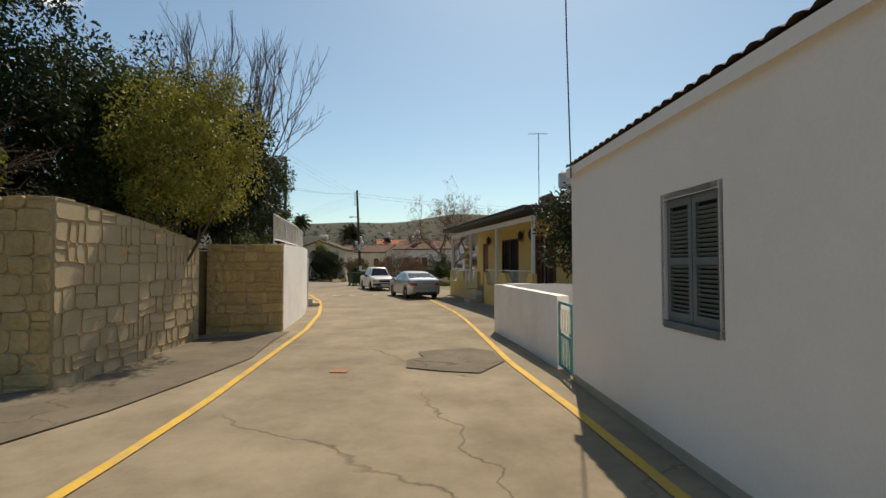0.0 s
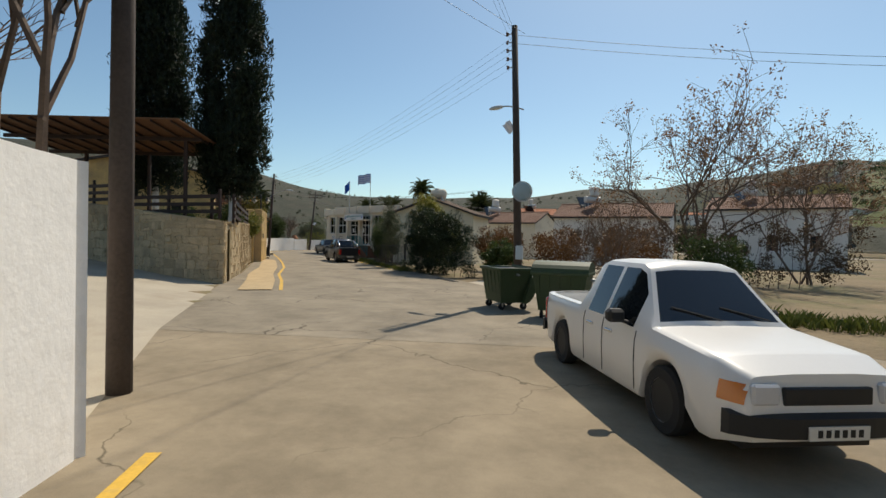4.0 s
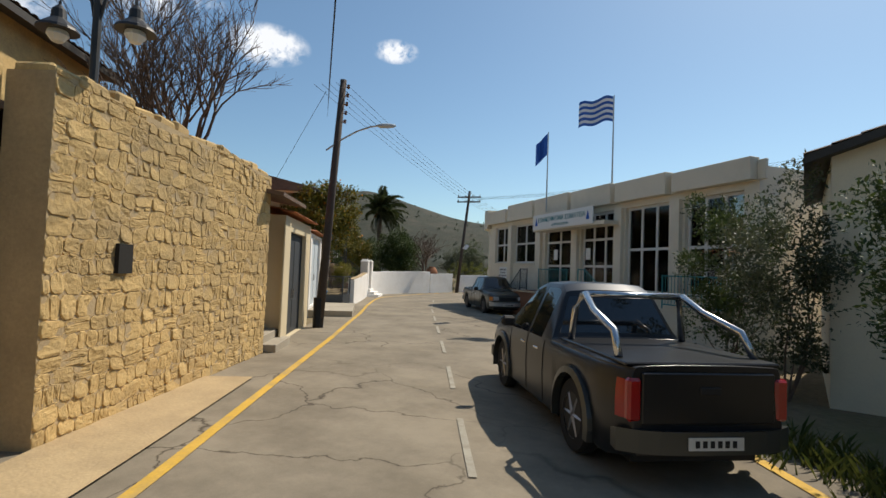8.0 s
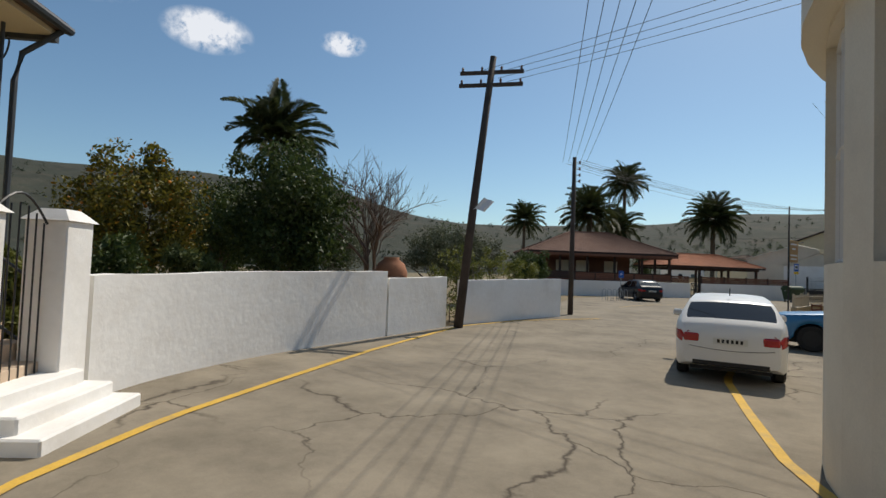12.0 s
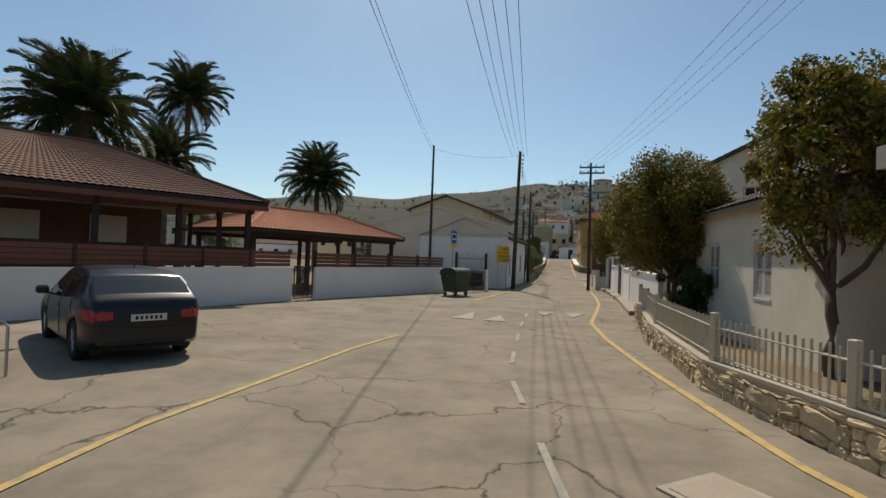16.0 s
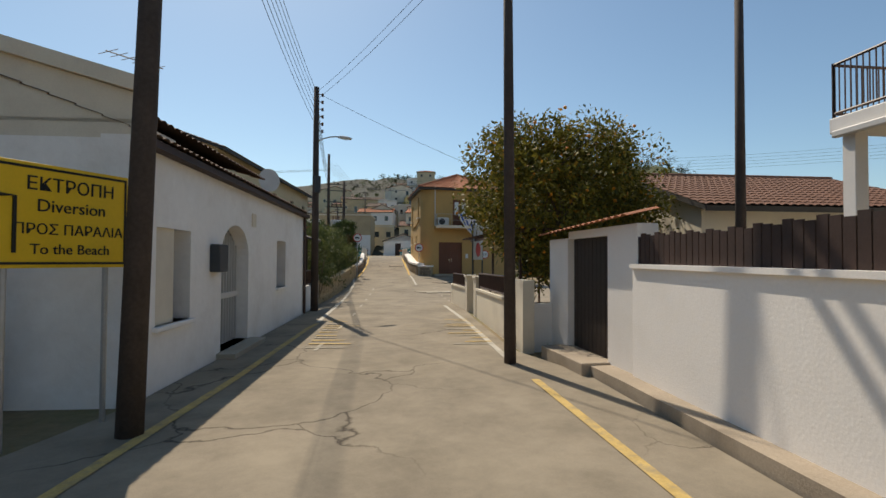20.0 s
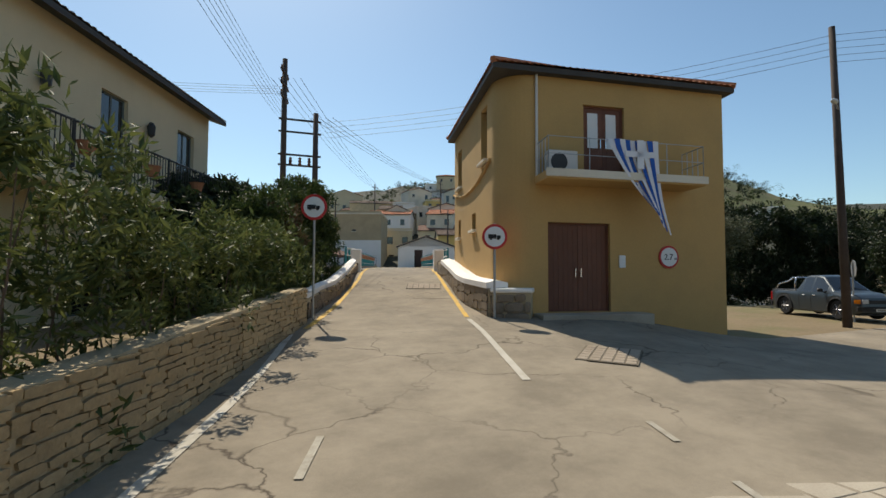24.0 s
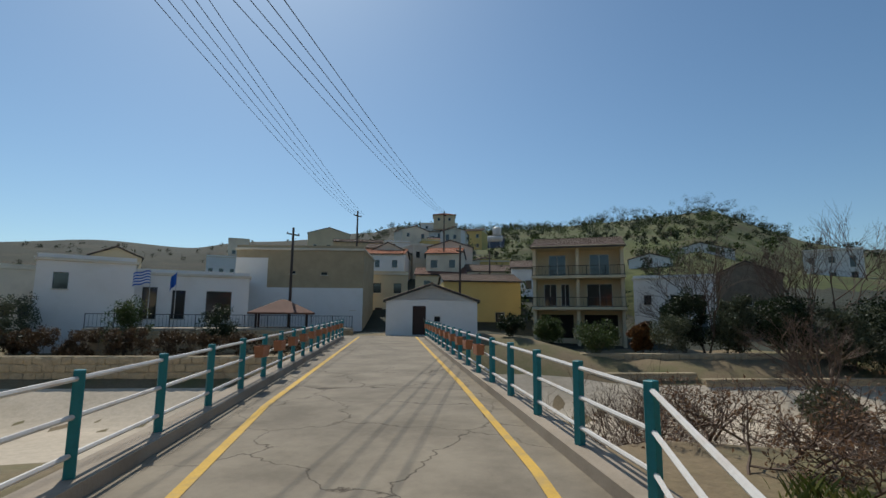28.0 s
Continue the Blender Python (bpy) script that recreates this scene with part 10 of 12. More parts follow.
def vehicle(name, x, y, yaw, L, W, paint_, line, belt, screen, rear, sides, axles, r, label, bed=None, cover=False, rollbar=False, flare=None, cat="car", bumper=None, lamps="wrap", seams=(), plate_z=0.74, hub=None):
    """A parked car; y runs forward. line: the outline along the middle; belt: the foot of the side windows; screen, rear, sides: stretches of glass along y; bed: the load bed's stretch."""
    o = thing(name, pose(x, y, gh(x, y), 0, 0, yaw), label, cat)
    hw = W / 2
    ly, lz = zip(*line)
    by, bz_ = zip(*belt)
    marks = list(screen) + list(rear) + [v for s in sides for v in s] + list(ly) + (list(bed) if bed else [])
    marks += [ax + r * 1.16 * math.cos(a) for ax in axles for a in np.linspace(0, math.pi, 15)] + list(np.linspace(-L / 2, L / 2, 31))
    marks += [-L / 2 + 0.03, -L / 2 + 0.08, -L / 2 + 0.15, L / 2 - 0.03, L / 2 - 0.08, L / 2 - 0.15]
    ys = []
    for v in sorted(round(float(v), 3) for v in marks):
        if -L / 2 <= v <= L / 2 and (not ys or v - ys[-1] > 0.004):
            ys.append(v)

    def section(v):
        """Half of a cross-section, from the sill up to the roof: (half-width, height)."""
        zc = float(np.interp(v, ly, lz))
        zs = min(float(np.interp(v, by, bz_)), zc - 0.035)
        e = abs(v) / (L / 2)
        w = hw * (1 - 0.035 * e * e - 0.15 * max(0.0, (e - 0.76) / 0.24) ** 2.6)
        zb = 0.23 + 0.10 * max(0.0, (e - 0.86) / 0.14)
        for ax in axles:
            d = abs(v - ax)
            if d < r * 1.16:
                zb = max(zb, r + math.sqrt((r * 1.16) ** 2 - d * d))
        zb = min(zb, zs - 0.08)
        g = zc - zs
        wt = w * 0.955 - 0.40 * max(0.0, g - 0.04) - 0.02
        rail = min(0.07, g * 0.3)
        return [(w * 0.93, zb), (w * 0.98, zb + 0.05), (w, zb + (zs - zb) * 0.5), (w * 0.995, zs - 0.13 * min(1, (zs - zb) / 0.4)), (w * 0.965, zs),
                (w * 0.965 + (wt - w * 0.965) * 0.5 + 0.012 * min(1, g * 3), zs + (g - rail) * 0.5), (wt + 0.018, zc - rail), (wt - 0.02, zc - rail * 0.22), (wt - 0.075, zc), (wt * 0.45, zc + 0.022 * min(1, g * 2.5 + 0.4))]

    secs = [section(v) for v in ys]
    n = 20
    pts = np.array([[(-a, v, c) for a, c in s] + [(a, v, c) for a, c in s[::-1]] for v, s in zip(ys, secs)]).reshape(-1, 3)
    sets = {}
    for i in range(len(ys) - 1):
        m = (ys[i] + ys[i + 1]) / 2
        for j in range(n):
            k = (j + 1) % n
            kind = "body"
            if 8 <= j <= 10:
                if screen[0] < m < screen[1]:
                    kind = "windscreen"
                elif rear[0] < m < rear[1]:
                    kind = "rear_window"
                elif bed and bed[0] < m < bed[1]:
                    continue
            for q, (a, b) in enumerate(sides):
                if a < m < b and j in (4, 5, 13, 14):
                    kind = "side_window_%d_%d" % (q, j > 9)
            sets.setdefault(kind, []).append((i * n + j, i * n + k, (i + 1) * n + k, (i + 1) * n + j))
    for kind, fs in sets.items():
        used = sorted({i for f in fs for i in f})
        at = {u: q for q, u in enumerate(used)}
        me = bpy.data.meshes.new(kind)
        fl = [[at[i] for i in f] for f in fs]
        if kind == "body":
            fl += [[at[i] for i in range(n)], [at[(len(ys) - 1) * n + i] for i in range(n)][::-1]]
        me.from_pydata([tuple(pts[u]) for u in used], [], fl)
        b2 = bmesh.new()
        b2.from_mesh(me)
        bmesh.ops.recalc_face_normals(b2, faces=b2.faces)
        nm = kind.split("_window_")[0] + "_window" if kind.startswith("side") else kind
        ob = part(nm, b2, paint_ if kind == "body" else CAR_GLASS, o, "" if kind == "body" else "dark car window glass", smooth=True)
        ob.data.set_sharp_from_angle(angle=radians(38))

    def skin(v, z):
        """Half-width of the body at v forward and height z."""
        s = section(v)
        return float(np.interp(z, [c for _, c in s[:9]], [a for a, _ in s[:9]]))

    def on_side(name_, material, sgn, y0, y1, z0, z1, proud=0.008, slant=0.0, label_=""):
        """A thin piece that follows the body's side, wrapped round a corner."""
        nu, nv = 6, 3
        grid = []
        for i in range(nu + 1):
            v = y0 + (y1 - y0) * i / nu
            for k in range(nv + 1):
                z = z0 + (z1 - z0) * k / nv + slant * i / nu * (1 - k / nv)
                grid.append((sgn * (skin(min(max(v, -L / 2), L / 2), z) + proud), v, z))
        m = nv + 1
        f = [(i * m + k, i * m + k + 1, (i + 1) * m + k + 1, (i + 1) * m + k) for i in range(nu) for k in range(nv)]
        return arr(name_, grid, f, material, o, label_, smooth=True)

    part("underbody", boxes((-hw * 0.7, hw * 0.7, -L / 2 + 0.2, L / 2 - 0.2, 0.2, 0.6)), TRIM, o)
    for ax in axles:
        for sgn in (-1, 1):
            wheel(o, sgn * (hw - 0.13), ax, r, 0.2, rim=hub)
            if flare:
                arch = [[(sgn * (hw + d), ax + q * math.cos(a), r + q * math.sin(a)) for q, d in ((r * 1.14, -0.05), (r * 1.14, 0.035), (r * 1.32, 0.02), (r * 1.34, -0.05))] for a in np.linspace(-0.25, math.pi + 0.25, 17)]
                bm = loft(bmesh.new(), arch)
                bmesh.ops.recalc_face_normals(bm, faces=bm.faces)
                part("wheel_arch", bm, flare, o, smooth=False)
    zf, zh = float(np.interp(L / 2 - 0.1, ly, lz)), float(np.interp(-L / 2 + 0.06, ly, lz))
    y3 = screen[1]
    zb3 = float(np.interp(y3 - 0.35, by, bz_))
    for sgn in (-1, 1):
        for v in seams:
            zt = min(float(np.interp(v, by, bz_)), float(np.interp(v, ly, lz))) - 0.02
            z0 = max(0.3, section(v)[0][1] + 0.03)
            rows = [(sgn * (skin(v, z) + 0.003), v, z) for z in np.linspace(z0, zt, 7)]
            part("door_seam", rod(rows, 0.006, 4), TRIM, o)
        for a, b in sides[:2]:
            v = min(a, b) + 0.14
            zz = float(np.interp(v, by, bz_)) - 0.15
            part("door_handle", boxes((sgn * skin(v, zz) - 0.012, sgn * skin(v, zz) + 0.026, v - 0.09, v + 0.09, zz - 0.018, zz + 0.018), bev=0.008), CHROME if bed else paint_, o)
        bm = bmesh.new()
        box(bm, -0.1, 0.1, -0.07, 0.07, -0.07, 0.08, bev=0.035, m=Matrix.Translation((sgn * (hw + 0.1), y3 - 0.48, zb3 + 0.1)))
        tube(bm, [(sgn * hw * 0.92, y3 - 0.44, zb3 + 0.02), (sgn * (hw + 0.06), y3 - 0.46, zb3 + 0.06)], 0.025, 5)
        part("side_mirror", bm, TRIM if bed else paint_, o)
        if lamps == "wrap":
            on_side("tail_lamp", TAIL, sgn, -L / 2 + 0.02, -L / 2 + 0.42, zh - 0.26, zh - 0.06, slant=0.09)
            part("tail_lamp", boxes((sgn * hw * 0.67 - 0.13, sgn * hw * 0.67 + 0.13, -L / 2 - 0.006, -L / 2 + 0.1, zh - 0.25, zh - 0.09), bev=0.03), TAIL, o)
            on_side("headlamp", HEAD, sgn, L / 2 - 0.5, L / 2 - 0.04, zf - 0.2, zf - 0.06)
        else:
            part("headlamp", boxes((sgn * hw * 0.66 - 0.14, sgn * hw * 0.66 + 0.10, L / 2 - 0.13, L / 2 + 0.012, zf - 0.24, zf - 0.07), bev=0.02), HEAD, o)
            on_side("indicator", AMBER, sgn, L / 2 - 0.24, L / 2 - 0.03, zf - 0.24, zf - 0.08)
            part("tail_lamp", boxes((sgn * hw * 0.8 - 0.06, sgn * hw * 0.8 + 0.07, -L / 2 - 0.015, -L / 2 + 0.08, zh - 0.48, zh - 0.1), bev=0.025), TAIL, o)
            on_side("tail_lamp", TAIL, sgn, -L / 2 + 0.02, -L / 2 + 0.16, zh - 0.46, zh - 0.12)
        part("windscreen_wiper", rod([(sgn * 0.28 - 0.28, y3 + 0.02, float(np.interp(y3, ly, lz)) + 0.02), (sgn * 0.28 + 0.22, y3 - 0.10, float(np.interp(y3 - 0.1, ly, lz)) + 0.035)], 0.009, 4), TRIM, o)
    part("grille", boxes((-hw * 0.46, hw * 0.46, L / 2 - 0.06, L / 2 + 0.012, zf - 0.24, zf - 0.1), bev=0.01), TRIM, o)
    if bumper:
        for sg in (-1, 1):
            rows = [(a * hw * 0.95, sg * (L / 2 + 0.05 - 0.16 * abs(a) ** 4), 0.46) for a in np.linspace(-1, 1, 11)]
            part("front_bumper" if sg > 0 else "rear_bumper", loft(bmesh.new(), [[(px, py - 0.05, pz - 0.1), (px, py + 0.05, pz - 0.08), (px, py + 0.05, pz + 0.08), (px, py - 0.05, pz + 0.1)] for px, py, pz in rows]), bumper, o)
    else:
        part("lower_trim", boxes((-hw * 0.66, hw * 0.66, -L / 2 - 0.005, -L / 2 + 0.1, 0.3, 0.4), bev=0.02), TRIM, o)
    part("boot_seam", rod([(a * hw * 0.72, -L / 2 - 0.004, 0.63 - 0.05 * (1 - a * a)) for a in np.linspace(-1, 1, 9)], 0.005, 4), TRIM, o)
    for yy, sg in ((L / 2 + (0.1 if bumper else 0.004), 1), (-L / 2 - (0.1 if bumper else 0.004), -1)):
        zc = 0.43 if sg > 0 else plate_z
        pl = part("number_plate", boxes((-0.26, 0.26, min(yy, yy + sg * 0.014), max(yy, yy + sg * 0.014), zc - 0.055, zc + 0.055)), PLATE, o, "pale number plate with plain dark bars")
        for k in range(6):
            part("bar", boxes((-0.2 + k * 0.07, -0.16 + k * 0.07, min(yy, yy + sg * 0.018), max(yy, yy + sg * 0.018), zc - 0.03, zc + 0.03)), BLACK_PAINT, pl)
    if bed:
        b0, b1 = bed
        zt = float(np.interp((b0 + b1) / 2, ly, lz))
        wi = section((b0 + b1) / 2)[8][0]
        if cover:
            part("bed_cover", boxes((-wi - 0.02, wi + 0.02, b0 - 0.03, b1 + 0.02, zt - 0.01, zt + 0.03), bev=0.012), CAR_BLACK, o, "glossy black load bed cover")
        else:
            part("bed_liner", boxes((-wi, wi, b0, b1, 0.58, 0.62), (-wi - 0.02, -wi, b0, b1, 0.58, zt - 0.01), (wi, wi + 0.02, b0, b1, 0.58, zt - 0.01), (-wi, wi, b0 - 0.02, b0, 0.58, zt - 0.01), (-wi, wi, b1, b1 + 0.02, 0.58, zt - 0.01)), paint_, o, "open load bed")
        part("tailgate", boxes((-hw * 0.72, hw * 0.72, -L / 2 - 0.014, -L / 2 + 0.04, 0.6, zt - 0.05), bev=0.01), paint_, o)
        part("tailgate_handle", boxes((-0.1, 0.1, -L / 2 - 0.03, -L / 2, zt - 0.24, zt - 0.17), bev=0.008), TRIM, o)
        if rollbar:
            zr = max(lz)
            for sgn in (-1, 1):
                part("roll_bar", rod([(sgn * 0.70, b1 - 0.14, zt + 0.02), (sgn * 0.66, b1 - 0.16, zr - 0.28), (sgn * 0.60, b1 - 0.2, zr - 0.12), (sgn * 0.6, b1 - 0.3, zr - 0.1), (sgn * 0.64, b1 - 0.62, zr - 0.26), (sgn * 0.68, b0 + 0.36, zt + 0.26), (sgn * 0.7, b0 + 0.22, zt + 0.03)], 0.04, 10), CHROME, o, "polished roll bar", smooth=True)
            part("roll_bar", rod([(-0.60, b1 - 0.25, zr - 0.1), (0.60, b1 - 0.25, zr - 0.1)], 0.04, 10), CHROME, o, smooth=True)
    else:
        part("aerial", rod([(0, sides[0][0] + 0.1, max(lz)), (0, sides[0][0] - 0.08, max(lz) + 0.14)], 0.008, 5), TRIM, o)
    return o


SEDAN = ((-2.43, 0.62), (-2.41, 0.9), (-2.34, 1.02), (-1.78, 1.09), (-1.0, 1.38), (-0.5, 1.455), (0.0, 1.465), (0.4, 1.43), (1.2, 1.03), (2.0, 0.9), (2.32, 0.76), (2.43, 0.55))
SEDAN_BELT = ((-2.43, 0.96), (-1.6, 1.0), (0.0, 0.95), (1.3, 0.92), (2.0, 0.8), (2.43, 0.55))
vehicle("sedan", -3.75, 40.45, 20.8, 4.86, 1.85, SILVER, SEDAN, SEDAN_BELT, (0.46, 1.16), (-1.72, -1.02), ((-1.15, -0.28), (-0.2, 0.8)), (-1.42, 1.44), 0.33,
        "silver saloon car parked at the road's edge", seams=(-1.16, -0.24, 0.88), plate_z=0.84)
OLD_BELT = ((-2.45, 0.99), (0.2, 0.98), (1.2, 0.94), (2.1, 0.84), (2.45, 0.7))


def old_pickup(roof, y0=-0.72):
    """The outline of an older double-cab pickup."""
    return ((-2.45, 0.62), (-2.43, 1.02), (y0 - 0.02, 1.02), (y0, 1.03), (y0 + 0.14, roof - 0.06), (y0 + 0.3, roof), (0.45, roof), (0.62, roof - 0.05), (1.16, 1.02), (2.1, 0.94), (2.4, 0.84), (2.45, 0.6))


def park_old(x, y, yaw, W, paint_, roof, label, bumper):
    return vehicle("pickup", x, y, yaw, 4.9, W, paint_, old_pickup(roof), OLD_BELT, (0.66, 1.12), (-0.70, -0.6), ((-0.42, 0.05), (0.13, 0.82)), (-1.45, 1.42), 0.34, label, (-2.36, -0.8),
                   cat="pickup truck", bumper=bumper, lamps="box", seams=(-0.5, 0.09, 0.9), plate_z=0.46, hub=GALV)


park_old(-7.1, 49.0, 201.4, 1.7, CAR_WHITE, 1.66, "white old pickup truck parked by the bins", TRIM)
vehicle("pickup", -26.3, 78.55, 40, 5.0, 1.78, DARKGREY, ((-2.5, 0.7), (-2.48, 1.1), (-0.78, 1.1), (-0.74, 1.12), (-0.5, 1.68), (-0.3, 1.77), (0.3, 1.77), (0.55, 1.71), (1.3, 1.13), (2.2, 1.02), (2.45, 0.88), (2.5, 0.65)),
        ((-2.5, 1.05), (0.2, 1.07), (1.3, 1.04), (2.2, 0.9), (2.5, 0.75)), (0.6, 1.26), (-0.72, -0.53), ((-0.4, 0.1), (0.18, 0.95)), (-1.47, 1.5), 0.39,
        "black double-cab pickup with a chrome roll bar", (-2.4, -0.86), True, True, flare=BROWNGREY, cat="pickup truck", bumper=BROWNGREY, lamps="box", seams=(-0.55, 0.14, 1.0), plate_z=0.46)
park_old(-35.45, 93.35, 225, 1.69, BROWNGREY, 1.62, "grey-green old pickup truck parked by the clubhouse", GALV)
HATCH = ((-2.18, 0.6), (-2.16, 0.84), (-2.1, 0.99), (-1.98, 1.08), (-1.5, 1.39), (-1.1, 1.46), (-0.3, 1.5), (0.25, 1.46), (0.5, 1.4), (1.32, 1.0), (1.85, 0.86), (2.1, 0.7), (2.18, 0.52))
HATCH_BELT = ((-2.18, 0.95), (-1.7, 1.06), (-0.6, 0.97), (1.0, 0.9), (1.7, 0.8), (2.18, 0.5))


def park_hatch(x, y, yaw, paint_, label, hub=None):
    return vehicle("hatchback", x, y, yaw, 4.36, 1.8, paint_, HATCH, HATCH_BELT, (0.46, 1.26), (-1.95, -1.54), ((-1.28, -0.36), (-0.28, 0.86)), (-1.32, 1.36), 0.325, label, seams=(-1.2, -0.32, 0.92), hub=hub)


park_hatch(-38.65, 105.4, -2, CAR_WHITE, "white hatchback parked beside the yellow line")
park_old(-35.0, 109.8, 80, 1.66, CAR_BLUE, 1.6, "bright blue old pickup truck", TRIM)
park_hatch(-42.95, 133.1, 29, CAR_BLACK, "black hatchback parked by the white wall", SILVER)
vehicle("pickup", 13.0, 175.7, 147, 5.0, 1.78, SLATE, ((-2.5, 0.7), (-2.48, 1.1), (-0.78, 1.1), (-0.74, 1.12), (-0.5, 1.68), (-0.3, 1.77), (0.3, 1.77), (0.55, 1.71), (1.3, 1.13), (2.2, 1.02), (2.45, 0.88), (2.5, 0.65)),
        ((-2.5, 1.05), (0.2, 1.07), (1.3, 1.04), (2.2, 0.9), (2.5, 0.75)), (0.6, 1.26), (-0.72, -0.53), ((-0.4, 0.1), (0.18, 0.95)), (-1.47, 1.5), 0.39,
        "dark grey double-cab pickup parked in the side road", (-2.4, -0.86), True, True, flare=TRIM, cat="pickup truck", bumper=TRIM, lamps="box", seams=(-0.55, 0.14, 1.0), plate_z=0.46)

# ---- poles, lamps and wires ----
def street_lamp(o, z, reach, yaw, curve=0.8, drop=0.0):
    """A curved arm with a lantern head on a pole."""
    c, s = math.cos(radians(yaw)), math.sin(radians(yaw))
    pts = [(c * reach * f, s * reach * f, z + curve * math.sin(f * 1.5) - drop * f) for f in (0, 0.15, 0.35, 0.6, 0.85, 1.0)]
    arm = part("lamp_arm", rod(pts, 0.025, 6), GALV, o)
    e = Vector(pts[-1])
    bm = bmesh.new()
    bmesh.ops.create_uvsphere(bm, u_segments=10, v_segments=6, radius=1, matrix=Matrix.Translation(e + Vector((c * 0.25, s * 0.25, 0))) @ Matrix.Rotation(radians(yaw), 4, 'Z') @ Matrix.Diagonal((0.32, 0.11, 0.07, 1)))
    part("lamp_head", bm, PALE_STEEL, arm, smooth=True)


def cross_arm(o, z, w, yaw, n=4, at=(0, 0)):
    """A cross-arm with insulators."""
    c, s = math.cos(radians(yaw)), math.sin(radians(yaw))
    bm = bmesh.new()
    box(bm, -w / 2, w / 2, -0.05, 0.05, -0.05, 0.05, m=Matrix.Translation((at[0], at[1], z)) @ Matrix.Rotation(radians(yaw), 4, 'Z'))
    a = part("cross_arm", bm, POLEWOOD, o)
    for k in range(n):
        u = (-0.46 + 0.92 * k / max(1, n - 1)) * w
        part("insulator", lathe(bmesh.new(), ((0.015, 0.05), (0.04, 0.08), (0.03, 0.12), (0.045, 0.14), (0.02, 0.19)), 8, (at[0] + c * u, at[1] + s * u, z)), INSULATOR, a)


def pole(x, y, top, label="dark timber utility pole", r=0.13, lean=(0, 0), spool=0, yaw=0, z=None):
    """A timber pole, leaning a little, with spool insulators down its top."""
    z = gh(x, y) if z is None else z
    o = thing("utility_pole", pose(x, y, z), label, "utility pole", "utility poles")
    h = top - z
    part("shaft", rod([(0, 0, -0.3), (lean[0] * 0.5, lean[1] * 0.5, h / 2), (lean[0], lean[1], h)], r, 10, r * 0.68), POLEWOOD, o, smooth=True)
    c, s = math.cos(radians(yaw)), math.sin(radians(yaw))
    for k in range(spool):
        zz = h - 0.25 - 0.27 * k
        f = zz / h
        br = part("bracket", rod([(lean[0] * f, lean[1] * f, zz), (lean[0] * f + c * 0.2, lean[1] * f + s * 0.2, zz)], 0.02, 5), GALV, o)
        part("insulator", lathe(bmesh.new(), ((0.03, -0.06), (0.05, -0.04), (0.03, 0), (0.05, 0.04), (0.03, 0.06)), 8, (lean[0] * f + c * 0.24, lean[1] * f + s * 0.24, zz)), INSULATOR, br)
    return o


def wires(a, b, n, sag, gap=0.27, side=0.0, label="black overhead cables between poles", r=0.007):
    """Cables hanging between two points; n of them below one another, or side by side."""
    a, b = Vector(a), Vector(b)
    o = thing("overhead_cables", Matrix.Translation(a), label, "cable", "overhead cables")
    t = (b - a).normalized()
    across = Vector((-t.y, t.x, 0))
    for k in range(n):
        off = across * (k - (n - 1) / 2) * side + Vector((0, 0, -gap * k if not side else 0))
        pts = [a.lerp(b, f) + off - a + Vector((0, 0, -sag * 4 * f * (1 - f))) for f in [i / 10 for i in range(11)]]
        part("cable", rod(pts, r, 4, cap=False), WIRE, o)


def pennant(x, y, z, yaw, label):
    """A small faded flag on a short stick."""
    o = thing("pennant", pose(x, y, z, 0, 0, yaw), label, "flag", "small flags")
    part("stick", rod([(0.1, 0, -0.1), (0.42, 0, 0.28)], 0.012, 5), GALV, o)
    bm = bmesh.new()
    rows = [[bm.verts.new((0.14 + 0.28 * v + 0.3 * u, 0.05 * math.sin(6 * u), -0.05 + 0.33 * v - 0.12 * u)) for v in (0, 0.5, 1)] for u in [k / 6 for k in range(7)]]
    for r0, r1 in zip(rows, rows[1:]):
        for k in range(2):
            bm.faces.new((r0[k], r1[k], r1[k + 1], r0[k + 1]))
    part("cloth", bm, FLAG_WHITE, o)


p = pole(-10.0, 58.6, 8.9, "timber utility pole with a traffic mirror and lamp", 0.14, (-0.35, -0.1), 5, 180)
street_lamp(p, 6.2, 0.9, 150, 0.25)
part("meter_box", boxes((-0.12, 0.12, -0.22, -0.12, 1.3, 1.75), bev=0.01), PALE_STEEL, p)
mir = part("traffic_mirror", disc(bmesh.new(), (0.05, -0.24, 3.5), 0.33, 0.05), GALV, p, "round convex mirror with a grey rim")
part("mirror_face", disc(bmesh.new(), (0.05, -0.268, 3.5), 0.29, 0.02), CHROME, mir)
pennant(-10.1, 58.45, 5.6, 150, "small striped flag fixed to a utility pole")
p = pole(-13.3, 46.7, 9.6, "tall timber utility pole with a cross-arm", 0.14)
cross_arm(p, 7.3, 1.3, 30, 2)
pole(14.5, 62, 7.8, "far timber utility pole", 0.11, spool=3)
p = pole(-35.6, 82.3, 7.6, "timber pole with a curved street lamp arm", 0.14, (0.35, 0.25), 5, 0)
street_lamp(p, 5.4, 1.6, 25, 0.75)
part("pole_base", rod([(0, 0, -0.1), (0, 0, 0.9)], 0.16, 10), BLACK_PAINT, p)
wires((-35.4, 82.0, 7.1), (-42.0, 84.5, 3.6), 1, 0.0, label="stay wire of a utility pole")
p = pole(-45.8, 107.3, 8.5, "leaning timber pole with double cross-arms", 0.15, (0.75, 0.35))
cross_arm(p, 8.0, 2.0, 15, 4, (0.72, 0.33)), cross_arm(p, 7.6, 2.0, 15, 4, (0.70, 0.32))
pennant(-45.5, 107.3, 3.75, 20, "small pale flag on a utility pole")
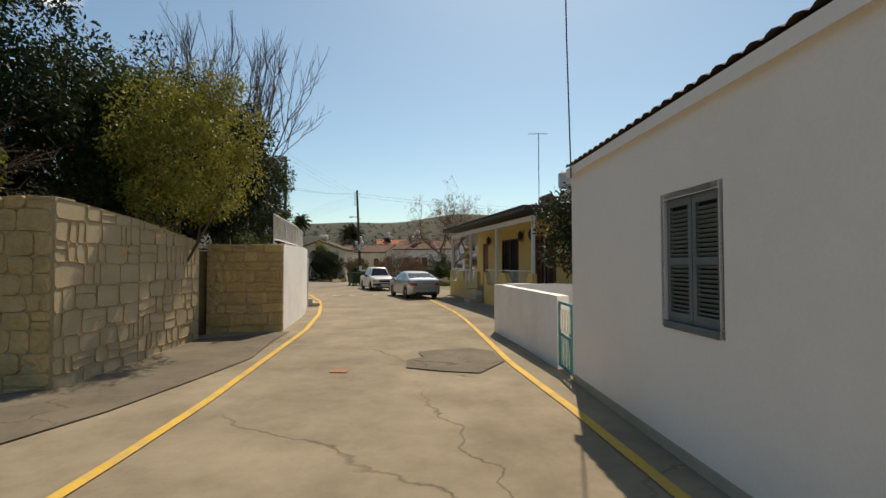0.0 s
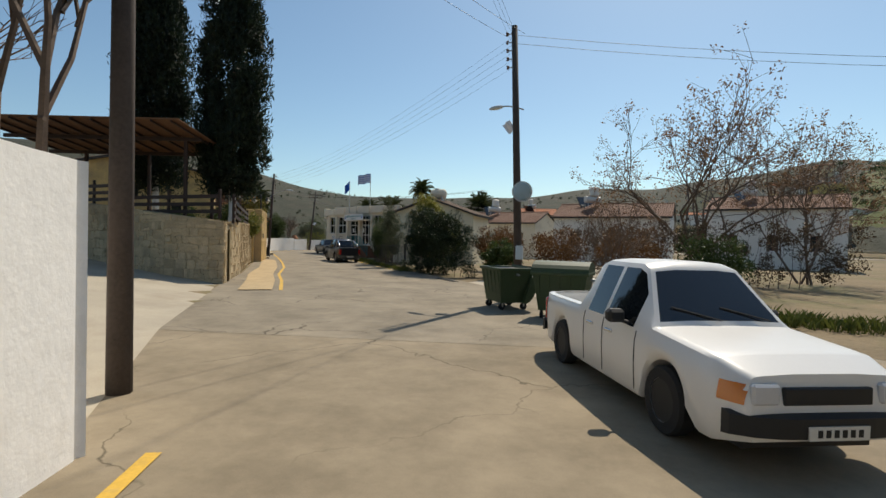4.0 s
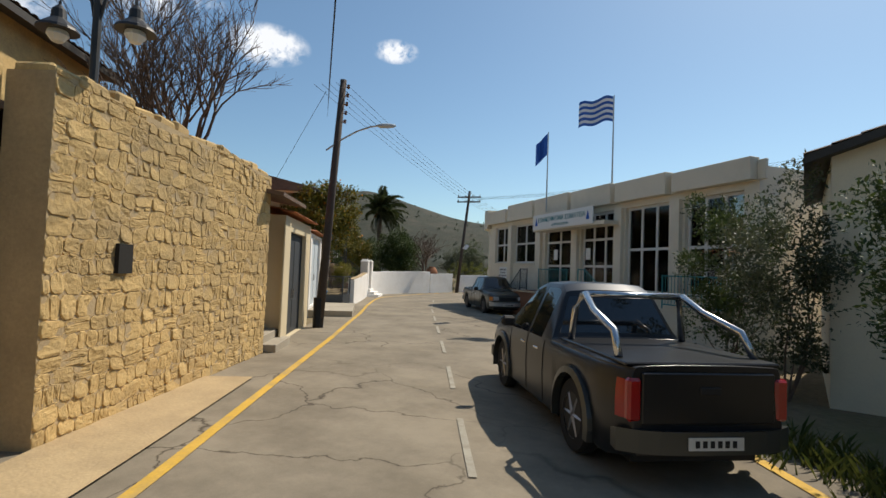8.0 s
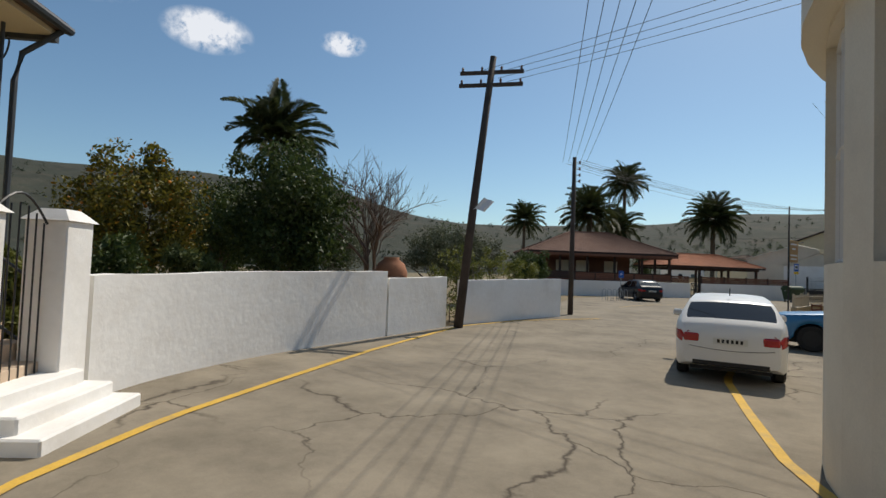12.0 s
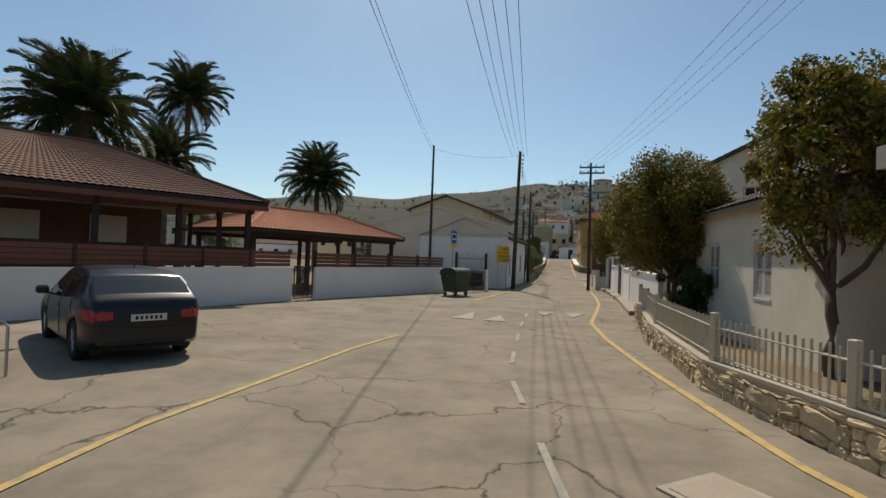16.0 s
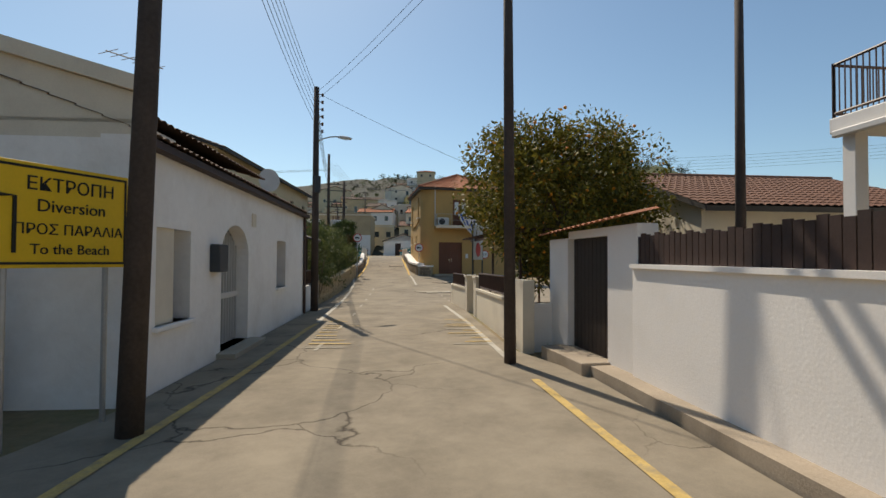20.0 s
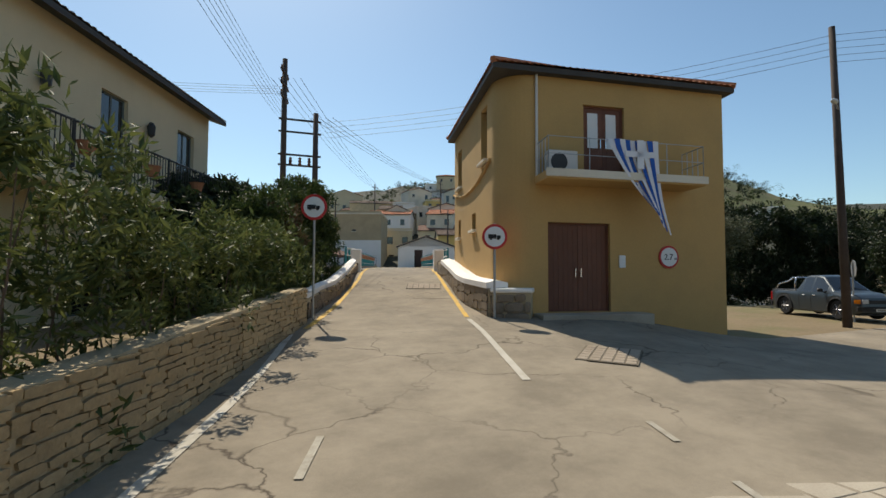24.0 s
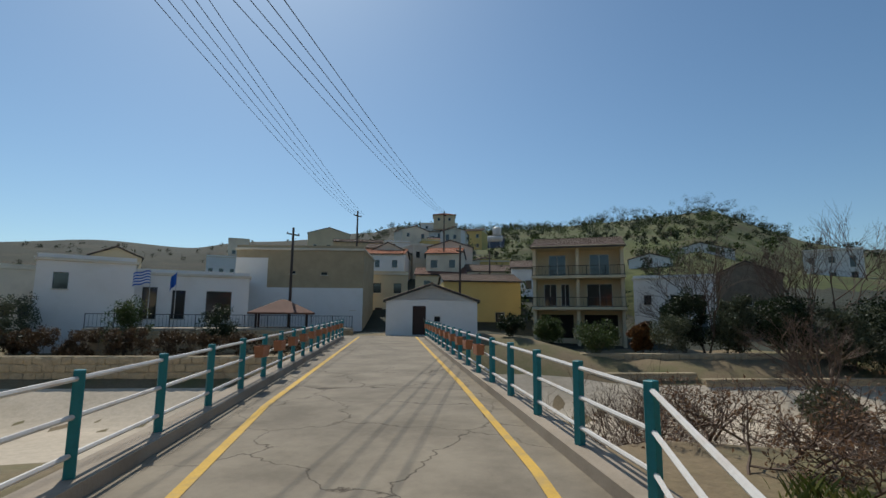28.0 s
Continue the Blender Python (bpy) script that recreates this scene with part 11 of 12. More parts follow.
pennant(-25.5, 151.9, 5.4, 0, "small pale flag on a utility pole")
pole(-44.1, 115.3, 6.9, "timber utility pole by the low wall", 0.12, spool=4)
pole(-30.8, 154.2, 9.4, "slim timber pole by the white building", 0.1)
p = pole(-25.7, 152.0, 9.1, "timber pole beside the yellow direction sign", 0.14, (0.25, 0.1), 6, 0)
p = pole(-19.8, 152.35, 8.9, "timber pole with cross-arms beside the orange tree", 0.115, (-0.1, 0.0))
cross_arm(p, 8.6, 1.7, -32, 4), cross_arm(p, 8.2, 1.7, -32, 4)
pole(-14.55, 150.6, 8.6, "plain dark timber pole behind the plank fence", 0.12)
p = pole(-19.0, 163.2, 8.2, "timber pole with a street lamp", 0.14, (0, 0), 6, 0)
street_lamp(p, 6.2, 0.9, 0, 0.3)
part("signal_box", boxes((-0.1, 0.1, -0.24, -0.12, 4.3, 4.9), bev=0.01), GREY_IRON, p)
p = pole(8.7, 173.8, 10.8, "timber pole with a street lamp", 0.15, (-0.5, 0), 6, 0)
street_lamp(p, 7.6, 1.0, 190, 0.2)
# transformer on two poles
p = thing("transformer_pole", pose(-6.05, 191.0, gh(-6.05, 191)), "pair of timber poles carrying an electric transformer", "utility pole", "utility poles")
b = gh(-6.05, 191)
for dx, dy, tp in ((0, 0, 12.1), (1.4, -0.45, 9.6)):
    part("shaft", rod([(dx, dy, -0.3), (dx, dy, tp - b)], 0.16, 10, 0.12), POLEWOOD, p, smooth=True)
for zz in (9.2, 8.6, 7.5, 7.0, 4.4):
    part("cross_bar", rod([(-0.25, 0.0, zz - b), (1.65, -0.5, zz - b)], 0.05, 6), GREY_IRON, p)
for zz in (11.4, 10.8, 10.2):
    cross_arm(p, zz - b, 1.4, 60, 3)
for k in range(3):
    part("insulator", lathe(bmesh.new(), ((0.05, 0.0), (0.09, 0.06), (0.05, 0.14), (0.09, 0.2), (0.05, 0.28), (0.08, 0.34), (0.02, 0.4)), 8, (0.3 + 0.4 * k, -0.13 - 0.16 * k, 7.0 - b)), INSULATOR, p)
tf = part("transformer", boxes((0.2, 1.2, -0.6, 0.15, 4.5 - b, 5.75 - b), bev=0.05), PALE_STEEL, p, "grey transformer tank with cooling fins")
for k in range(7):
    part("fin", boxes((0.25 + 0.15 * k, 0.28 + 0.15 * k, -0.7, -0.6, 4.6 - b, 5.5 - b)), PALE_STEEL, tf)
for k in range(3):
    part("bushing", lathe(bmesh.new(), ((0.05, 0), (0.08, 0.08), (0.05, 0.16), (0.08, 0.24), (0.03, 0.42)), 8, (0.4 + 0.3 * k, -0.22, 5.75 - b)), INSULATOR, tf)
for x, y, tp in ((24.3, 240.3, 16.6), (42.1, 247.1, 20.1), (38, 232, 12.0), (12.5, 228.5, 11.5), (28.0, 225.0, 11.0), (-16, 236, 9.0)):
    p = pole(x, y, tp, "timber pole in the village across the river", 0.14)
    cross_arm(p, tp - 0.6 - gh(x, y), 1.3, 20, 3)

LINE = [(-10.3, 58.5, 8.6), (-35.25, 81.95, 7.3), (-45.05, 107.65, 8.25), (-44.1, 115.3, 6.7), (-25.45, 152.1, 8.85), (-19.0, 163.2, 8.0), (-6.0, 191.0, 9.9)]
wires(LINE[0], (-11.5, 8.0, 8.6), 3, 0.5, r=0.0035)
wires(LINE[0], LINE[1], 5, 0.8, 0.25, r=0.004)
wires(LINE[1], LINE[3], 5, 0.7, 0.0, 0.25)
wires(LINE[3], (-25.45, 152.1, 8.85), 5, 0.9, 0.0, 0.24)
wires((-45.0, 107.6, 7.85), (-18.0, 96.0, 7.4), 4, 0.5, 0.0, 0.4)
wires((-44.1, 115.3, 6.7), (-30.8, 154.2, 9.2), 2, 0.6)
wires(LINE[4], LINE[5], 6, 0.25, 0.25)
wires(LINE[5], LINE[6], 6, 0.5, 0.2)
wires((-19.8, 152.4, 8.7), LINE[5], 2, 0.2)
wires((-19.8, 152.4, 8.75), (-34.5, 118.0, 9.2), 4, 0.8, 0.0, 0.4)
wires((-30.8, 154.2, 9.2), LINE[4], 1, 0.35)
wires((-6.0, 191.0, 11.2), (24.3, 240.3, 16.2), 5, 0.6, 0.0, 0.35, r=0.013)
wires((-4.4, 190.4, 9.4), (42.1, 247.1, 19.8), 4, 0.8, 0.0, 0.35, r=0.013)
wires((-6.0, 191.0, 10.6), (-34, 196, 9.0), 4, 0.6, 0.0, 0.35)
wires((8.2, 173.8, 10.5), (-4.2, 190.4, 9.2), 4, 0.4, 0.25)
wires((8.2, 173.8, 10.5), (26, 150, 11.0), 5, 0.4, 0.25)
wires(LINE[5], (-8.0, 162.2, 5.2), 1, 0.2)
wires((-13.3, 46.7, 7.4), (-26, 20, 8.0), 2, 0.5, 0.0, 1.0)
wires((-13.3, 46.7, 7.4), LINE[0], 2, 0.2, 0.0, 0.6)
wires(LINE[0], (14.5, 62, 7.6), 2, 0.5)

# twin-lantern lamp posts by the stone house
def lantern_post(x, y, z, h, yaw):
    o = thing("lamp_post", pose(x, y, z, 0, 0, yaw), "black iron lamp post with two hanging lanterns", "street lamp", "lamp posts")
    part("post", lathe(bmesh.new(), ((0.11, 0), (0.11, 0.5), (0.075, 0.56), (0.075, 1.3), (0.05, 1.36), (0.045, h), (0.06, h + 0.02), (0.01, h + 0.12)), 10), BLACK_IRON, o)
    for sgn in (-1, 1):
        arm = part("arm", rod([(0, 0, h - 0.4), (sgn * 0.1, 0, h + 0.05), (sgn * 0.25, 0, h + 0.2), (sgn * 0.42, 0, h + 0.1), (sgn * 0.45, 0, h - 0.12)], 0.018, 6), BLACK_IRON, o)
        part("lantern", lathe(bmesh.new(), ((0.02, 0.0), (0.07, -0.06), (0.08, -0.16), (0.2, -0.27), (0.21, -0.3), (0.12, -0.3)), 14, (sgn * 0.45, 0, h - 0.1)), BLACK_IRON, arm)
        part("bulb_glass", lathe(bmesh.new(), ((0.1, 0.0), (0.11, -0.05), (0.06, -0.12), (0.01, -0.14)), 10, (sgn * 0.45, 0, h - 0.4)), SIGN_WHITE, arm)


lantern_post(-27.9, 67.6, 2.1, 3.6, 20)
lantern_post(-30.6, 74.0, 0.4, 4.4, 30)

# ---- bins, signs and street furniture ----
def dumpster(x, y, yaw, lid, label):
    """A wheeled refuse container with a domed lid."""
    o = thing("refuse_container", pose(x, y, gh(x, y), 0, 0, yaw), label, "bin", "refuse containers")
    bm = bmesh.new()
    loft(bm, [[(-0.52, -0.38, 0.2), (0.52, -0.38, 0.2), (0.52, 0.38, 0.2), (-0.52, 0.38, 0.2)], [(-0.56, -0.42, 0.5), (0.56, -0.42, 0.5), (0.56, 0.42, 0.5), (-0.56, 0.42, 0.5)],
              [(-0.66, -0.5, 1.12), (0.66, -0.5, 1.12), (0.66, 0.5, 1.12), (-0.66, 0.5, 1.12)]])
    part("tub", bm, BIN_GREEN, o)
    part("rim", boxes((-0.7, 0.7, -0.54, -0.46, 1.08, 1.16), (-0.7, 0.7, 0.46, 0.54, 1.08, 1.16), (-0.7, -0.62, -0.46, 0.46, 1.08, 1.16), (0.62, 0.7, -0.46, 0.46, 1.08, 1.16), bev=0.01), BIN_GREEN, o)
    for k in range(5):
        xx = -0.5 + 0.25 * k
        bm = bmesh.new()
        loft(bm, [[(xx - 0.02, -0.41, 0.4), (xx + 0.02, -0.41, 0.4), (xx + 0.02, -0.38, 0.4), (xx - 0.02, -0.38, 0.4)], [(xx - 0.02, -0.52, 1.08), (xx + 0.02, -0.52, 1.08), (xx + 0.02, -0.48, 1.08), (xx - 0.02, -0.48, 1.08)]])
        part("rib", bm, BIN_GREEN, o)
    n = 9
    rings = [[(sx, -0.52 * math.cos(math.pi * k / n), 0.26 * math.sin(math.pi * k / n)) for k in range(n + 1)] for sx in (-0.69, 0.69)]
    bm = loft(bmesh.new(), rings)
    if lid:
        bmesh.ops.transform(bm, matrix=Matrix.Translation((0, 0.5, 1.2)) @ Matrix.Rotation(radians(-105), 4, 'X') @ Matrix.Translation((0, 0.52, 0)), verts=bm.verts)
        part("rubbish", boxes((-0.5, 0.5, -0.36, 0.36, 1.0, 1.13), bev=0.05), BLACK_PAINT, o)
    else:
        bmesh.ops.transform(bm, matrix=Matrix.Translation((0, 0, 1.16)), verts=bm.verts)
    part("lid", bm, BIN_GREEN, o)
    for sx in (-0.45, 0.45):
        for sy in (-0.32, 0.32):
            w = part("castor", disc(bmesh.new(), (sx, sy, 0.1), 0.1, 0.05, 12, 'x'), RUBBER, o)
            part("fork", boxes((sx - 0.035, sx + 0.035, sy - 0.02, sy + 0.02, 0.1, 0.22)), GALV, w)
    for sx in (-0.72, 0.72):
        part("lifting_pin", rod([(sx - 0.06, 0, 0.98), (sx + 0.06, 0, 0.98)], 0.03, 8), GALV, o)


dumpster(-10.1, 56.2, -57, True, "green wheeled refuse container with its lid open")
dumpster(-8.5, 54.9, -10, False, "green wheeled refuse container, lid closed")
dumpster(-31.6, 146.2, 215, False, "dark green wheeled refuse container by the white wall")

# yellow direction sign on two posts
sg = thing("direction_sign", pose(-26.3, 152.4, 0, 0, 0, 33), "yellow diversion sign with black lettering and an arrow", "road sign")
for sx in (-0.5, 0.5):
    part("post", rod([(sx, 0.03, 0), (sx, 0.03, 2.8)], 0.03, 8), GALV, sg)
pn = part("panel", boxes((-0.72, 0.72, -0.02, 0.0, 1.75, 2.8), bev=0.004), SIGN_YELLOW, sg)
part("border", boxes((-0.70, 0.70, -0.026, -0.0205, 2.74, 2.765), (-0.70, 0.70, -0.026, -0.0205, 1.785, 1.81), (-0.70, -0.675, -0.026, -0.0205, 1.81, 2.74), (0.675, 0.70, -0.026, -0.0205, 1.81, 2.74)), BLACK_PAINT, pn)
for tx, zz, sz in (("ΕΚΤΡΟΠΗ", 2.53, 0.19), ("Diversion", 2.32, 0.18), ("ΠΡΟΣ ΠΑΡΑΛΙΑ", 2.09, 0.15), ("To the Beach", 1.89, 0.15)):
    words(tx, sz, pn, Matrix.Translation((0.1, -0.024, zz)) @ FACE, BLACK_PAINT)
bm = rod([(-0.45, -0.03, 1.9), (-0.45, -0.03, 2.45), (-0.6, -0.03, 2.45)], 0.02, 4)
part("arrow", bm, BLACK_PAINT, pn)

bs = thing("bus_stop_sign", pose(-31.0, 148.6, 0, 0, 0, 35), "blue and yellow bus stop sign on a post", "road sign")
part("post", rod([(0, 0.03, 0), (0, 0.03, 3.4)], 0.03, 8), GALV, bs)
part("blue_panel", boxes((-0.24, 0.24, -0.02, 0.0, 2.72, 3.42), bev=0.004), SIGN_BLUE, bs)
part("yellow_panel", boxes((-0.24, 0.24, -0.02, 0.0, 2.48, 2.70), bev=0.004), SIGN_YELLOW, bs)
bs_w = part("white_square", boxes((-0.17, 0.17, -0.026, -0.0205, 2.92, 3.3)), SIGN_WHITE, bs)
part("bus_pictogram", boxes((-0.12, 0.12, -0.032, -0.0265, 3.0, 3.22)), BLACK_PAINT, bs_w)

jar = thing("pithos_jar", pose(-47.2, 105.6, 0.9), "round terracotta storage jar on the wall", "jar")
part("pot", lathe(bmesh.new(), ((0.18, 0), (0.34, 0.18), (0.46, 0.5), (0.48, 0.75), (0.38, 1.0), (0.22, 1.12), (0.24, 1.18), (0.18, 1.18)), 20), TERRACOTTA, jar, smooth=True)
part("pedestal", boxes((-0.3, 0.3, -0.3, 0.3, -0.95, 0)), WHITEWASH, jar)

rk = thing("bicycle_rack", pose(-45.0, 129.4, 0, 0, 0, 34), "low steel bicycle rack by the pavement", "bicycle rack")
for k in range(5):
    part("hoop", rod([(k * 0.4, 0, 0), (k * 0.4, 0, 0.7), (k * 0.4 + 0.06, 0, 0.78), (k * 0.4 + 0.2, 0, 0.78), (k * 0.4 + 0.26, 0, 0.7), (k * 0.4 + 0.26, 0, 0)], 0.02, 6), GALV, rk)
ps = thing("parking_sign", pose(-43.9, 130.4, 0, 0, 0, 30), "small blue parking sign on a post", "road sign")
part("post", rod([(0, 0.03, 0), (0, 0.03, 2.1)], 0.025, 8), GALV, ps)
part("panel", boxes((-0.18, 0.18, -0.02, 0, 1.6, 2.1), bev=0.004), SIGN_BLUE, ps)
words("P", 0.3, ps, Matrix.Translation((0, -0.022, 1.74)) @ FACE, SIGN_WHITE)

rc = thing("notice_board", pose(-12.9, 161.2, 0, 0, 0, 30), "clear notice panel with a red disc in the yard", "sign")
for sx in (-0.6, 0.6):
    part("post", rod([(sx, 0, 0), (sx, 0, 3.3)], 0.03, 6), GREY_IRON, rc)
rp = part("panel", boxes((-0.6, 0.6, -0.02, 0.0, 1.9, 3.3)), PALE_STEEL, rc)
part("red_disc", disc(bmesh.new(), (0, -0.028, 2.3), 0.28, 0.012), SIGN_RED, rp)

# covers set in the road
def cover(name, x, y, yaw, w, d, label, material=GALV, bars_=0, lift=0.02):
    o = thing(name, pose(x, y, gh(x, y) + lift, 0, 0, yaw), label, "drain" if bars_ else "manhole cover")
    part("frame", boxes((-w / 2, w / 2, -d / 2, d / 2, -0.05, 0.004)), CONCRETE, o)
    if bars_:
        for k in range(bars_):
            xx = -w / 2 + 0.05 + (w - 0.1) * k / (bars_ - 1)
            part("grate_bar", boxes((xx - 0.018, xx + 0.018, -d / 2 + 0.04, d / 2 - 0.04, 0.004, 0.02)), BLACK_IRON, o)
    else:
        part("lid", boxes((-w / 2 + 0.07, w / 2 - 0.07, -d / 2 + 0.07, d / 2 - 0.07, 0.0, 0.012), bev=0.003), material, o)


cover("drain_grate", -14.0, 64.65, -52, 1.9, 0.35, "black iron drain grate across the road's edge", bars_=24)
cover("manhole_cover", -36.3, 125.2, 10, 0.75, 0.75, "square iron manhole cover in a concrete frame", KERB)
def paved_cover(x, y, yaw, label):
    """A square of small concrete tiles let into the road, lying with its slope."""
    up = Vector((gh(x - 0.5, y) - gh(x + 0.5, y), gh(x, y - 0.5) - gh(x, y + 0.5), 1.0))
    m = Matrix.Translation((x, y, gh(x, y) + 0.02)) @ Vector((0, 0, 1)).rotation_difference(up).to_matrix().to_4x4() @ pose(0, 0, 0, 0, 0, yaw)
    o = thing("paved_cover", m, label, "cover", "tiled covers")
    part("bed", boxes((-0.62, 0.62, -0.52, 0.52, -0.05, 0.0)), DARK_PATCH, o)
    first = part("tile", boxes((-0.09, 0.09, -0.088, 0.088, -0.01, 0.01), bev=0.008), KERB, o)
    first.matrix_basis = Matrix.Translation((-0.5, -0.4, 0))
    for k in range(6):
        for q in range(5):
            if k or q:
                share("tile", first.data, Matrix.Translation((-0.5 + 0.2 * k, -0.4 + 0.2 * q, 0)), o)


st = thing("stop_sign", pose(11.2, 174.3, gh(11.2, 174.3), 0, 0, 30), "back of an eight-sided stop sign on a grey post", "road sign")
part("post", rod([(0, 0, -0.1), (0, 0, 2.3)], 0.03, 8), GALV, st)
part("plate", disc(bmesh.new(), (0, -0.04, 2.05), 0.36, 0.012, 8), GALV, st)
paved_cover(-5.6, 173.2, 30, "square of small worn concrete tiles let into the road")
paved_cover(-3.42, 182.77, -34, "square of small worn concrete tiles let into the bridge ramp")
patch("road_patch", [(-3.75, 19.9), (-3.45, 19.9), (-3.45, 20.15), (-3.75, 20.15)], TERRACOTTA, "small rusty cover in the asphalt", 0.016)
for k in range(24):
    i, j = k % 6, k // 6
    sl = part("paver", boxes((0.012, 0.41, 0.012, 0.35, -0.04, 0.012), bev=0.006), CONCRETE)
    sl.matrix_world = pose(-10.3 + 0.42 * i, 168.4 - 0.12 * i + 0.36 * j, gh(-9.3, 169) + 0.012, 0, 0, -15)
    tagged(sl, "pale concrete paving slab set in the road", "paving slab", "paving slabs")

# pots by the cafe and the stairs
def pot(x, y, z, s, seed, label="leafy plant in a terracotta pot", m_=TERRACOTTA, lf=L_GREEN):
    o = thing("potted_plant", pose(x, y, z), label, "potted plant", "potted plants")
    part("pot", lathe(bmesh.new(), ((0.13 * s, 0), (0.18 * s, 0.24 * s), (0.2 * s, 0.26 * s), (0.2 * s, 0.32 * s), (0.15 * s, 0.32 * s)), 12), m_, o)
    rng = np.random.default_rng(seed)
    cen = spread(rng, 14, 0.26 * s, 0.2) + np.array((0, 0, 0.6 * s))
    leaf_cloud("foliage", cen, 0.13 * s * np.ones(14), 34, 0.08 * s, lf, o, seed)


for k, (x, y, z, s) in enumerate(((-33.9, 119.4, 0.15, 1.0), (-33.7, 120.4, 0.15, 1.3), (-33.5, 121.6, 0.15, 1.1), (-41.4, 88.0, 0.3, 1.3), (-44.0, 92.6, 0.6, 1.0))):
    pot(x, y, z, s, 300 + k, m_=TERRACOTTA if k != 3 else CAR_BLUE)

cone = thing("traffic_cone", pose(-10.0, 63.0, gh(-10, 63)), "weathered red-orange traffic cone on the lane", "traffic cone")
part("base", boxes((-0.18, 0.18, -0.18, 0.18, 0, 0.04), bev=0.01), TRIM, cone)
part("body", lathe(bmesh.new(), ((0.14, 0.04), (0.1, 0.28), (0.03, 0.72), (0.02, 0.72)), 14), SIGN_RED, cone)
# ---- the village across the river ----
def village_house(a, b, z0, H, depth, material, roof, seed, label, cols=2, rows=1, tile=TILE_OLD, rise=1.2, name="house", balcony=False, win=GREYWOOD, holes=None, group="village houses", dark=GLASS):
    """A hillside house: walls with windows and a door cut through, and its roof."""
    rnd = random.Random(seed)
    M, L = ab(a, b, z0)
    o = thing(name, M, label, "house", group)
    fr = []
    if holes is None:
        for r in range(rows):
            for c in range(cols):
                w = 0.9 + rnd.uniform(-.1, .2)
                x = L * (c + 0.5) / cols + rnd.uniform(-.2, .2)
                zb = 1.0 + 3.0 * r
                tall = rnd.random() < 0.3
                if zb + 1.4 < H and x - w / 2 > 0.3 and x + w / 2 < L - 0.3:
                    fr.append((x - w / 2, x + w / 2, 0.05 + 3 * r if tall else zb, zb + 1.2))
    else:
        fr = list(holes)
    shell(o, L, depth, H, fr, material, 0.3, True, -2.5)
    for q in fr:
        if q[2] < 0.4 and rnd.random() < 0.6:
            door(o, q[0], q[1], q[2], q[3], 0.12, win)
        else:
            window(o, *q, 0.14, 1, 1, win if rnd.random() < 0.5 else ALU, dark, PALE if q[2] > 0.5 else None)
    if roof == 'flat':
        part("roof", boxes((-0.15, L + 0.15, -0.15, depth + 0.15, H, H + 0.22), bev=0.02), PALE, o)
        part("roof_parapet", boxes((0, L, 0, 0.15, H + 0.22, H + 0.5)), material, o)
    elif roof == 'gable':
        gable_roof(o, L, depth, H, rise, 0.25, tile, 'x', PALE, 0.2)
    elif roof == 'front':
        gable_roof(o, L, depth, H, rise, 0.2, tile, 'y', material, 0.2)
    else:
        hip_roof(o, 0, L, 0, depth, H + 0.05, rise, 0.4, tile, FASCIA)
    if balcony:
        for r in range(1, rows):
            part("balcony_slab", boxes((0, L, -1.2, 0, 3 * r - 0.15, 3 * r), bev=0.02), material, o)
            railing(o, [(0.05, -1.15, 3 * r), (L - 0.05, -1.15, 3 * r)], 0.95, BLACK_IRON, 0.3, 0.012, 0.025)
    return o, L


o, L = village_house((15.8, 217.9), (21.0, 214.0), 2.6, 2.5, 9, WHITE_WALL, 'front', 1, "white gabled house facing the bridge", rise=1.15, holes=[(1.9, 2.85, 0.05, 2.1), (3.4, 3.9, 0.95, 1.4)], win=DARKWOOD, group="")
bm = bmesh.new()
prism(bm, [(0, 2.5), (L, 2.5), (L / 2, 3.6)], 0, 0.3, Matrix.Rotation(radians(90), 4, 'X') @ Matrix.Translation((0, 0, -0.3)))
part("gable", bm, WHITE_WALL, o)
# three storeys with deep balconies
M, L = ab((32.6, 219.7), (37.7, 213.3), 2.0)
o = thing("apartment_house", M, "three-storey cream house with deep balconies", "house", "village houses")
for x0, x1 in ((0, 0.3), (L / 2 - 0.15, L / 2 + 0.15), (L - 0.3, L)):
    part("wall", boxes((x0, x1, 0, 9, -2, 8.4)), CREAM, o)
part("wall", boxes((0.3, L - 0.3, 8.7, 9, -2, 8.4)), CREAM, o)
part("wall", pierced(bmesh.new(), L, 8.4, [(0.9, 2.1, 3.1, 5.2), (2.5, 3.3, 3.1, 5.2), (4.9, 7.2, 3.1, 5.2), (1.4, 3.0, 6.0, 8.0), (5.2, 7.0, 6.0, 8.0), (0.6, 3.6, 0.1, 2.3), (4.6, 7.6, 0.1, 2.3)], 0.25, -2, 1.6), CREAM, o)
for q in ((0.9, 2.1, 3.1, 5.2), (2.5, 3.3, 3.1, 5.2), (4.9, 7.2, 3.1, 5.2), (1.4, 3.0, 6.0, 8.0), (5.2, 7.0, 6.0, 8.0)):
    window(o, *q, 1.7, 2, 1, ALU, GLASS)
for q in ((0.6, 3.6, 0.1, 2.3), (4.6, 7.6, 0.1, 2.3)):
    # Near-black sheet painted as the shade inside the ground-floor garage.
    part("garage_opening", boxes((q[0], q[1], 1.75, 1.8, q[2], q[3])), PAINTED_SHADE, o)
for z in (2.7, 5.6, 8.4):
    part("balcony_slab", boxes((-0.1, L + 0.1, -0.5, 1.6, z, z + 0.25), bev=0.02), CREAM, o)
    if z < 8:
        railing(o, [(0.0, -0.45, z + 0.25), (L, -0.45, z + 0.25)], 0.9, BLACK_IRON, 0.3, 0.012, 0.03)
